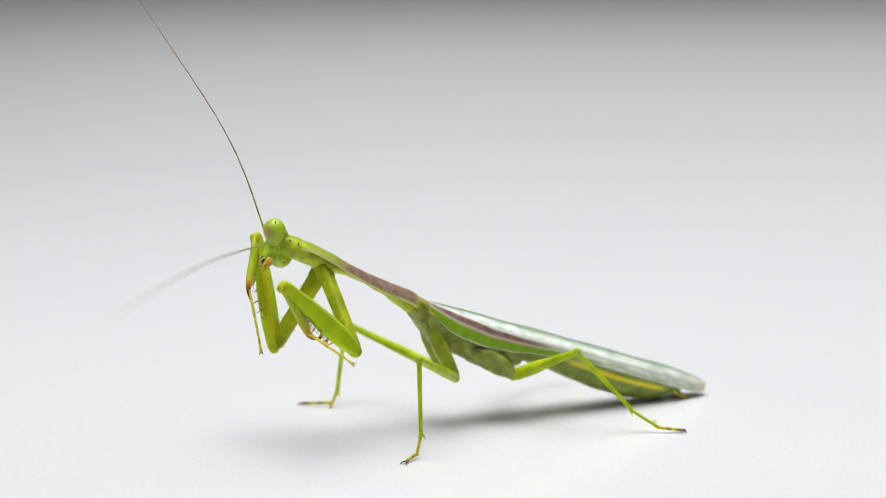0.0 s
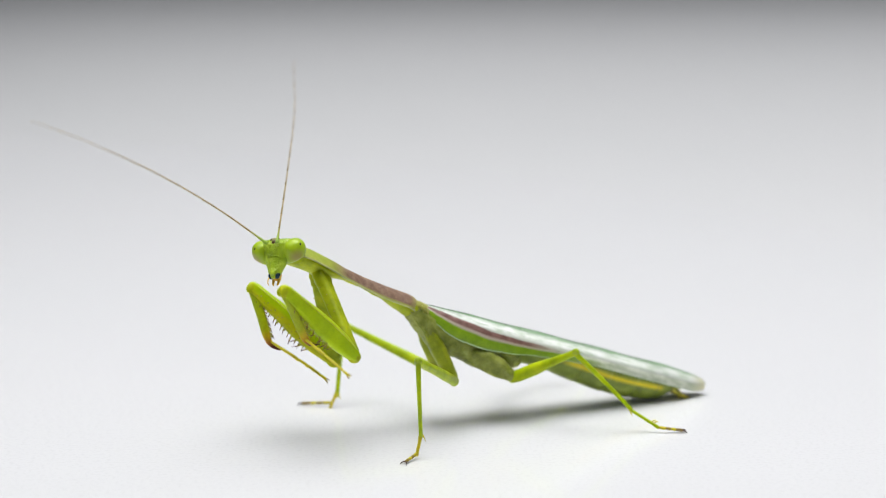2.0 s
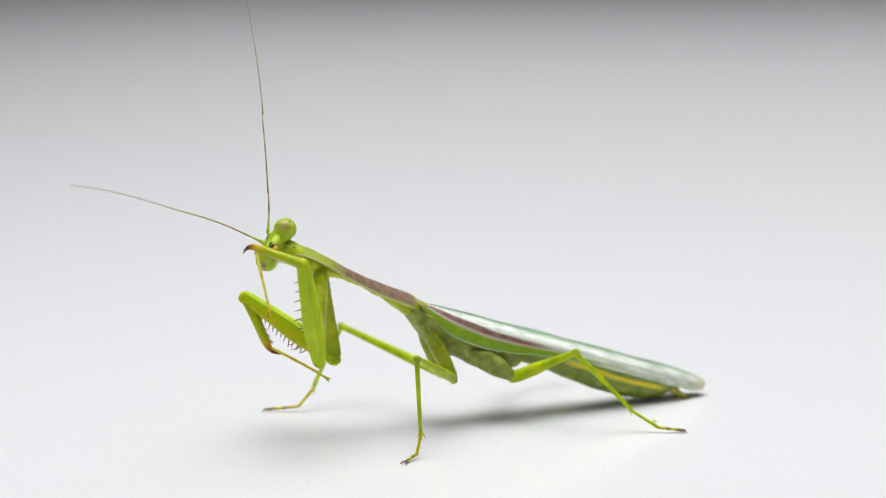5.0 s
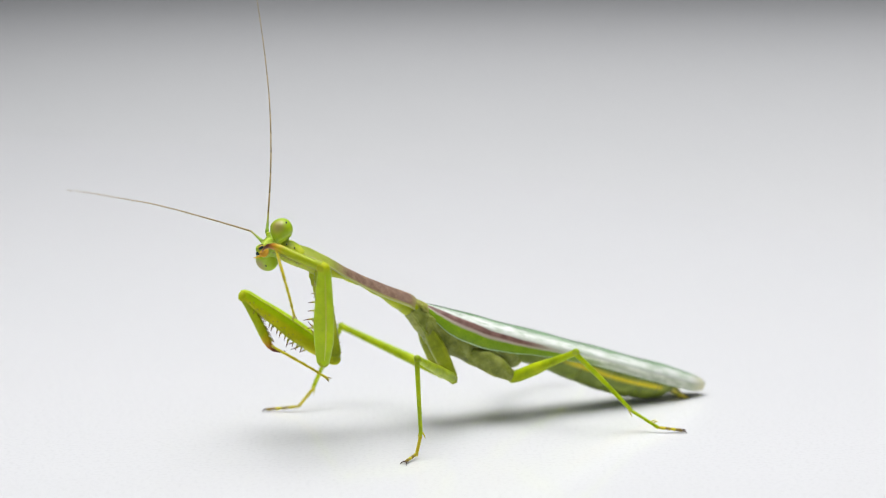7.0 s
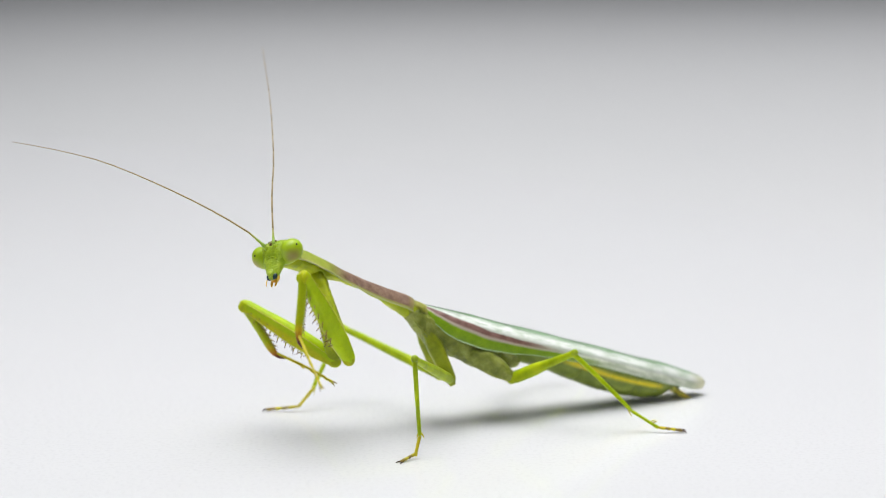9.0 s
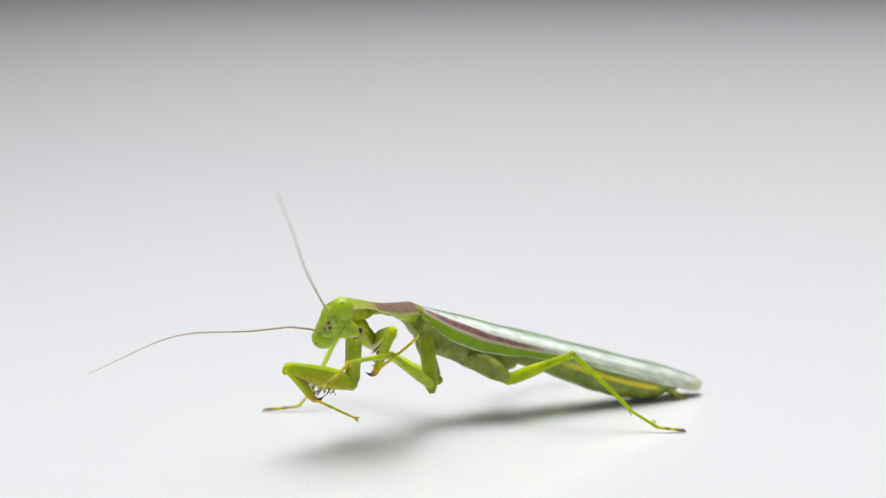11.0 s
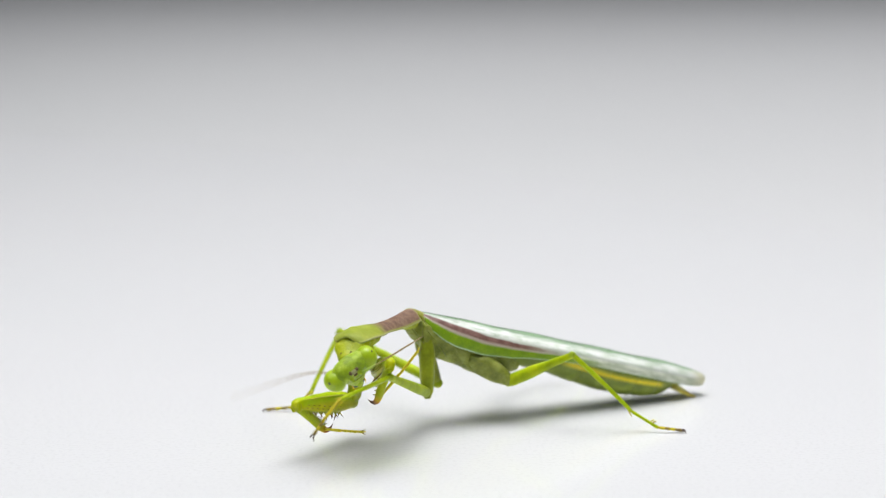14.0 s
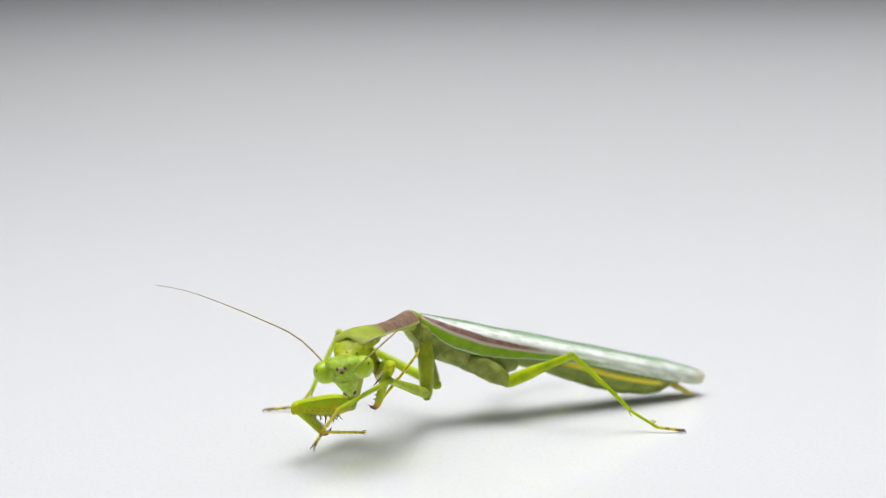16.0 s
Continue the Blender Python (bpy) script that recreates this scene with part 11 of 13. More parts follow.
    key("antR4", [(0,-33.31,2.42,24.89,63.5,156.7,-43.5), (0.03,-32.83,2.4,24.04,59.41,153.35,-45.02), (0.07,-32.85,2.63,24.52,62.65,156.69,-45.29), (0.2,-32.28,2.9,24.13,-118.6,23.9,131.6), (0.25,-32.25,2.92,24.2,-118.9,25,130.9), (0.5,-32.74,1.09,23.13,67.12,139.26,-40.53), (0.7,-29.35,3.38,22.42,-127.7,36.5,115.4), (0.75,-30.35,3.16,22.93,-126.8,38.3,117), (0.8,-31.4,3.01,23.9,-125.5,39.8,119), (0.9,-31.47,4.33,30.75,-120.7,6.3,119.1), (1,-29.64,2.88,37.13,-115.6,-30,119), (1.2,-28.6,1.66,39.41,-118.5,-36.9,124.2), (1.25,-28.53,1.28,39.78,-119.7,-38.5,126.1), (1.5,-28.42,-0.33,40.5,-124.8,-43.5,133.6), (1.7,-28.26,-0.9,40.41,-125,-44.6,134), (1.75,-29.13,1.67,37.27,-119.9,-28.6,126.3), (1.8,-29.92,3.08,33.14,-117.5,-12.2,120.9), (1.93,-33.71,-2.42,34.79,47.58,-156.46,-29.3), (1.97,-34.31,-3.75,35.47,43.73,-152.84,-22.07), (2,-34.81,-4.35,35.37,41.2,-153.6,-18.3), (2.03,-34.99,-4.4,35.08,40.66,-155.14,-17.77), (2.07,-34.81,-4.32,35.34,41.23,-153.71,-18.38), (2.3,-34.79,-3.97,35.02,-138.2,-25.7,160.3), (2.43,-34.81,-3.79,34.86,42.05,-154.73,-20.3), (2.47,-34.4,-3.64,35.41,43.5,-151.63,-21.7), (2.5,-34.86,-3.74,34.73,42.1,-155.2,-20.4), (2.53,-35.29,-3.85,34.01,40.79,-158.9,-19.17), (2.57,-34.96,-3.72,34.54,42.04,-156.1,-20.27), (2.7,-35.25,-3.71,34.06,-138.1,-20.6,160.2), (2.8,-35.52,-3.74,33.61,-138.2,-17.3,160.7), (3,-36.64,-5.96,32.44,39.75,-165.49,-10.24), (3.25,-36.07,-3.74,32.74,-138.6,-11.5,162.7), (3.5,-36.48,-4.67,32.58,40.49,-167.01,-12.54), (3.93,-35.12,0.42,30.84,42.53,-172.77,-36.78), (3.97,-35.33,0.45,29.59,38.32,-178.7,-36.11), (4,-34.99,0.85,30.77,42.6,-173.2,-38.3), (4.03,-34.52,1.16,31.91,47.17,-167.82,-40.6), (4.07,-34.94,1,30.77,42.63,-173.34,-38.55), (4.2,-34.91,1.07,30.77,-137.3,-6.4,141.4), (4.6,-34.74,1.43,30.93,-137.3,-5.8,141), (5.4,-34.41,1.84,31.58,-137.3,-4.9,140.8), (6.2,-34.14,2.08,32.12,-137.2,-4.6,140.4), (6.5,-34.08,2.2,32.17,-137.2,-4.5,140.1), (7,-34.66,1.84,31.26,42.47,-174.54,-38.01), (7.5,-34.81,1.77,31.32,42.25,-174.1,-36.72), (7.75,-35.15,1.09,31.98,-138.1,-8,144.1), (8,-35.67,-0.33,32.55,-139,-8.3,149.6), (8.43,-34.16,1.44,33.39,43.74,-162.92,-42.36), (8.47,-33.78,1.59,33.97,45.97,-160.24,-44.18), (8.5,-34.08,1.53,33.68,43.5,-162.3,-43), (8.53,-34.41,1.34,33.39,40.97,-164.38,-41.37), (8.57,-34.16,1.16,34.03,42.71,-161.55,-41.56), (8.7,-34.6,-1.1,34.65,-140.5,-21.5,147.8), (8.8,-34.97,-3.18,34.85,-144.3,-23.1,157.5), (9,-35.48,-5.37,34.97,-149.3,-23.9,168.9), (9.2,-35.26,-5.39,34.27,-149.2,-23.2,168.6), (9.5,-34.72,-6.13,32.51,-148.7,-20.1,167.3), (9.65,-34.3,-6.88,31.37,-148.3,-17.7,166.3), (9.8,-33.76,-7.81,30.06,-148,-15,165.2), (10.1,-32.31,-10.04,27.06,-147.3,-8.6,162.8), (10.4,-30.4,-12.38,23.83,-147,-2.1,160.3), (10.7,-28.33,-14.46,20.84,-146.9,3.6,158.3), (11,-26.59,-15.99,18.44,-146.9,7.5,156.8), (11.3,-25.64,-16.72,16.77,-147,9,156.3), (11.5,-25.68,-17.03,17.05,-146.7,8.4,158.2), (11.93,-24.15,-15.01,15.19,30.77,170.01,-33.85), (11.97,-23.95,-14.72,15.41,31.86,171.78,-35.39), (12,-23.8,-14.6,14.84,30.2,169.7,-36.4), (12.03,-23.64,-14.49,14.3,28.47,167.69,-37.42), (12.07,-23.46,-14.23,14.55,29.68,169.43,-38.72), (12.43,-22.24,-13.14,13.85,28.04,168.62,-46.1), (12.47,-22.12,-12.95,14.66,32.34,172.66,-46.7), (12.5,-22.2,-13.11,13.82,28,168.6,-46.3), (12.53,-22.22,-13.29,12.97,23.65,164.51,-46.08), (12.57,-22.23,-13.15,13.8,28.06,168.56,-45.98), (13,-22.84,-13.97,13.61,-150.8,12.1,140.3), (13.5,-20.19,-12.62,12.25,-153.9,12.6,128.2), (13.93,-18.25,-12.22,11.59,24.39,164.29,-58.95), (13.97,-18.12,-12.08,12.29,30.4,167.76,-58.94), (14,-18.21,-12.22,11.58,24.3,164.2,-59.1), (14.03,-18.25,-12.37,10.88,18.13,160.78,-59.5), (14.07,-18.29,-12.27,11.65,24.39,164.56,-58.69), (14.5,-19.89,-13.16,13.74,-153.6,3.9,128.2), (15,-18.77,-12.73,15.67,-153.4,-9,120.6), (15.5,-20.82,-14.13,17.55,-155,-17.3,129), (16,-21.6,-14.27,17.93,-156.8,-9.4,135.8)])
    key("antR5", [(0,-35.36,4.37,23.67,62.2,154.8,-43.5), (0.03,-34.78,4.35,22.65,58.14,151.73,-45.11), (0.07,-34.86,4.65,23.29,61.5,155.33,-45.23), (0.2,-34.15,5,22.89,-119.7,24.5,131.9), (0.25,-34.07,5.02,22.9,-120.1,25.5,131.1), (0.5,-34.51,2.6,21.12,65.46,136.44,-41.88), (0.7,-30.41,5.62,20.59,-130.6,38.4,113.3), (0.75,-31.45,5.31,21.03,-129.8,40.4,114.6), (0.8,-32.55,5.08,21.93,-128.6,42.1,116.4), (0.9,-32.96,7,30.41,-122.7,7.5,118.2), (1,-30.93,5.21,38.67,-117.7,-29.6,120), (1.2,-29.98,3.69,41.26,-121.3,-35.6,126.3), (1.25,-29.95,3.23,41.7,-122.5,-37,128.4), (1.5,-29.96,1.29,42.62,-127.9,-41.1,136.7), (1.7,-29.78,0.67,42.57,-128.7,-41.6,137.9), (1.75,-30.73,3.84,38.74,-123.1,-27,128.6), (1.8,-31.47,5.66,33.79,-120.4,-11.9,121.6), (1.93,-36.06,-1.12,35.98,45.22,-157.51,-28.66), (1.97,-36.81,-2.75,36.86,41.53,-154.1,-21.44), (2,-37.43,-3.49,36.74,39.1,-155,-17.7), (2.03,-37.66,-3.55,36.38,38.58,-156.61,-17.17), (2.07,-37.43,-3.46,36.71,39.12,-155.22,-17.74), (2.3,-37.4,-3.04,36.35,-140.3,-24.1,161), (2.43,-37.42,-2.82,36.17,39.86,-156.38,-19.61), (2.47,-36.91,-2.63,36.87,41.24,-153.33,-20.94), (2.5,-37.47,-2.76,36.02,39.9,-157,-19.7), (2.53,-37.99,-2.9,35.11,38.67,-160.84,-18.53), (2.57,-37.59,-2.74,35.79,39.88,-158.17,-19.56), (2.7,-37.96,-2.73,35.14,-140.2,-17.4,161.1), (2.8,-38.3,-2.77,34.53,-140.4,-13.2,161.8), (3,-39.57,-5.43,33.21,38.2,-166.34,-10.42), (3.25,-38.95,-2.84,33.36,-140.5,-9.4,163.3), (3.5,-39.4,-4.02,33.27,38.56,-167.83,-12.13), (3.93,-37.56,2.23,31.24,40.82,-172.36,-36.68), (3.97,-37.81,2.25,29.66,36.63,-178.31,-35.98), (4,-37.39,2.74,31.13,40.9,-172.8,-38.2), (4.03,-36.8,3.12,32.55,45.46,-167.41,-40.53), (4.07,-37.33,2.9,31.12,40.91,-172.94,-38.46), (4.2,-37.3,2.98,31.11,-139.1,-6.8,141.5), (4.6,-37.12,3.35,31.24,-139.1,-6.1,141.2), (5.4,-36.78,3.78,31.85,-139,-5.1,141), (6.2,-36.51,4.04,32.37,-139,-4.6,140.7), (6.5,-36.43,4.17,32.41,-139,-4.6,140.3), (7,-37.07,3.72,31.56,40.79,-174.42,-37.66), (7.5,-37.26,3.6,31.64,40.65,-174.07,-36.62), (7.75,-37.61,2.88,32.41,-139.7,-6.7,144.7), (8,-38.3,1.21,32.99,-140.4,-8.9,149.6), (8.43,-36.33,3.41,34.26,41.79,-164.54,-41.05), (8.47,-35.87,3.6,34.99,43.96,-161.93,-42.71), (8.5,-36.23,3.52,34.62,41.6,-164.1,-41.6), (8.53,-36.64,3.29,34.24,39.2,-166.26,-40.07), (8.57,-36.35,3.09,35.04,40.93,-163.41,-40.2), (8.7,-37.03,0.43,35.78,-141.9,-19.8,148.8), (8.8,-37.58,-2.09,36.05,-145.4,-21.6,158.2), (9,-38.24,-4.83,36.21,-149.9,-22.8,169.2), (9.2,-38.04,-4.84,35.49,-149.8,-22.3,168.9), (9.5,-37.54,-5.5,33.57,-149.3,-19.8,167.6), (9.65,-37.15,-6.19,32.31,-148.9,-18,166.6), (9.8,-36.63,-7.05,30.86,-148.6,-15.8,165.5), (10.1,-35.22,-9.14,27.52,-147.9,-10.7,163), (10.4,-33.3,-11.35,23.94,-147.5,-5,160.5), (10.7,-31.18,-13.32,20.65,-147.3,0.5,158.4), (11,-29.4,-14.78,18.03,-147.3,5.1,157), (11.3,-28.42,-15.5,16.29,-147.3,8.5,156.4), (11.5,-28.5,-15.9,16.6,-146.9,9.9,158.6), (11.93,-26.67,-13.32,14.65,30.32,170,-33.59), (11.97,-26.43,-12.96,14.97,31.37,171.8,-35.12), (12,-26.24,-12.8,14.29,29.7,169.7,-36.1), (12.03,-26.03,-12.66,13.64,27.96,167.63,-37.09), (12.07,-25.83,-12.34,13.99,29.14,169.33,-38.37), (12.43,-24.33,-10.96,13.25,27.54,168.04,-45.7), (12.47,-24.21,-10.73,14.28,31.81,172.1,-46.26), (12.5,-24.28,-10.93,13.22,27.5,168,-45.9), (12.53,-24.27,-11.15,12.16,23.17,163.91,-45.72), (12.57,-24.32,-10.98,13.2,27.56,168.06,-45.59), (13,-25.16,-12.05,12.97,-151.3,10.9,140.4), (13.5,-22.04,-10.26,11.57,-154.2,16.3,128.7), (13.93,-19.78,-9.68,10.76,23.62,161.98,-58.74), (13.97,-19.67,-9.51,11.63,29.66,165.56,-58.49), (14,-19.73,-9.68,10.74,23.5,162,-58.9), (14.03,-19.72,-9.87,9.87,17.23,158.56,-59.55), (14.07,-19.83,-9.73,10.82,23.57,162.28,-58.44), (14.5,-21.79,-10.75,13.53,-154,8.3,129.6), (15,-20.32,-10.11,16.15,-154,-6.9,122.5), (15.5,-22.67,-11.84,18.46,-155.3,-15.2,130.9), (16,-23.78,-12.16,18.43,-156.6,-8.2,136.7)])
    key("antR6", [(0,-37.38,6.28,22.36,61.5,153.6,-43.4), (0.03,-36.7,6.26,21.2,57.33,150.58,-45.12), (0.07,-36.83,6.62,22.02,60.67,154.23,-45.17), (0.2,-36.02,7.08,21.61,-120.5,25.5,132), (0.25,-35.9,7.12,21.57,-120.8,26.4,131.2), (0.5,-36.17,4.09,19,64.67,136.43,-41.84), (0.7,-31.36,7.83,18.68,-133.7,40.4,110.5), (0.75,-32.42,7.44,19.03,-132.6,42.1,112.3), (0.8,-33.56,7.12,19.87,-130.7,43.3,115), (0.9,-34.4,9.69,30.01,-123.9,8.4,118.7), (1,-32.27,7.52,40.19,-118.9,-29.2,121.2), (1.2,-31.46,5.71,43.05,-121.9,-35.8,126.7), (1.25,-31.47,5.15,43.55,-123,-37.3,128.5), (1.5,-31.64,2.88,44.64,-127.8,-42,136), (1.7,-31.49,2.22,44.61,-128.6,-42.5,137.1), (1.75,-32.44,5.99,40.14,-123.3,-27.1,128.7), (1.8,-33.04,8.23,34.42,-120.7,-11.3,122.4), (1.93,-38.45,0.18,37.1,45.46,-158.73,-27.97), (1.97,-39.35,-1.76,38.18,41.94,-155.46,-20.81), (2,-40.08,-2.64,38.04,39.6,-156.5,-17.1), (2.03,-40.34,-2.71,37.61,39.06,-158.25,-16.53), (2.07,-40.08,-2.6,38,39.54,-156.95,-17.04), (2.3,-40.05,-2.12,37.61,-140,-22.1,161.8), (2.43,-40.08,-1.85,37.4,40.25,-158.84,-18.68), (2.47,-39.48,-1.63,38.25,41.54,-155.89,-19.88), (2.5,-40.14,-1.8,37.22,40.3,-159.7,-18.7), (2.53,-40.75,-1.99,36.12,39.15,-163.63,-17.59), (2.57,-40.29,-1.79,36.93,40.29,-160.97,-18.55), (2.7,-40.74,-1.79,36.07,-139.8,-14.5,162.1), (2.8,-41.14,-1.83,35.23,-139.9,-10.5,162.7), (3,-42.51,-4.89,33.94,39.12,-168.26,-10.77), (3.25,-41.85,-1.97,33.86,-140,-8,163.7), (3.5,-42.35,-3.38,33.92,39.38,-169.55,-12.74), (3.93,-39.99,4.05,31.66,41.32,-172.19,-36.71), (3.97,-40.3,4.06,29.75,37.13,-178.05,-35.93), (4,-39.79,4.63,31.51,41.4,-172.5,-38.1), (4.03,-39.09,5.07,33.21,45.96,-167.08,-40.4), (4.07,-39.72,4.8,31.48,41.43,-172.6,-38.27), (4.2,-39.69,4.88,31.47,-138.5,-7.2,141.7), (4.6,-39.51,5.27,31.56,-138.5,-6.7,141.3), (5.4,-39.17,5.71,32.12,-138.5,-6.2,141.1), (6.2,-38.88,5.98,32.62,-138.4,-5.7,140.7), (6.5,-38.79,6.12,32.66,-138.4,-5.3,140.4), (7,-39.5,5.59,31.85,41.45,-176.06,-36.92), (7.5,-39.72,5.43,31.95,41.43,-176.04,-35.93), (7.75,-40.11,4.64,32.77,-138.8,-5.8,145.1), (8,-40.92,2.75,33.47,-139.4,-9.5,149.6), (8.43,-38.56,5.36,35.09,42.39,-165.81,-40.13), (8.47,-38.01,5.59,35.95,44.52,-163.31,-41.67), (8.5,-38.44,5.49,35.46,42.3,-165.6,-40.6), (8.53,-38.91,5.29,34.95,40.08,-167.9,-39.34), (8.57,-38.54,5.23,35.87,41.91,-165.23,-39.85), (8.7,-39.5,1.93,36.82,-140.9,-18.3,149.6), (8.75,-39.89,0.45,37.06,-142.4,-19.3,154.1), (8.8,-40.24,-1.03,37.19,-144,-20.3,158.7), (9,-41.02,-4.3,37.4,-148.3,-21.7,169.5), (9.2,-40.83,-4.29,36.65,-148.2,-21.2,169.2), (9.5,-40.37,-4.88,34.61,-147.7,-18.4,167.9), (9.65,-39.99,-5.51,33.26,-147.4,-16.4,166.9), (9.8,-39.5,-6.31,31.7,-147,-13.9,165.8), (10.1,-38.11,-8.26,28.09,-146.4,-8.3,163.4), (10.4,-36.19,-10.33,24.21,-146.1,-2.2,161), (10.7,-34.05,-12.19,20.62,-146,3.3,158.8), (11,-32.22,-13.59,17.76,-146.1,7.6,157.4), (11.3,-31.21,-14.28,15.84,-146.1,10.2,156.8), (11.5,-31.32,-14.79,16.07,-145.8,10.9,158.8), (11.93,-29.19,-11.66,14.11,31.26,167.29,-33.01), (11.97,-28.92,-11.21,14.52,32.28,168.99,-34.46), (12,-28.69,-11.02,13.74,30.6,166.8,-35.5), (12.03,-28.43,-10.84,12.99,28.84,164.66,-36.56), (12.07,-28.21,-10.46,13.43,30,166.32,-37.77), (12.43,-26.43,-8.8,12.62,28.05,164.81,-45.17), (12.47,-26.31,-8.52,13.86,32.27,168.93,-45.51), (12.5,-26.37,-8.76,12.58,27.9,164.8,-45.4), (12.53,-26.33,-9.03,11.3,23.48,160.75,-45.47), (12.57,-26.42,-8.83,12.56,27.89,165.11,-45.12), (13,-27.49,-10.13,12.39,-150.7,9.5,140.6), (13.5,-23.89,-7.95,10.71,-153.2,18.7,128.9), (13.93,-21.3,-7.18,9.81,24.28,159.95,-58.64), (13.97,-21.22,-6.97,10.87,30.34,163.57,-58.17), (14,-21.24,-7.18,9.79,24.1,160,-58.8), (14.03,-21.17,-7.41,8.74,17.74,156.56,-59.68), (14.07,-21.36,-7.24,9.89,24.15,160.28,-58.32), (14.5,-23.74,-8.41,13.09,-153,10.4,130.3), (15,-21.96,-7.53,16.52,-153.1,-4.9,124.1), (15.5,-24.61,-9.6,19.27,-154.3,-11.2,133.7), (16,-25.99,-10.07,18.87,-154.9,-8.7,136.8)])
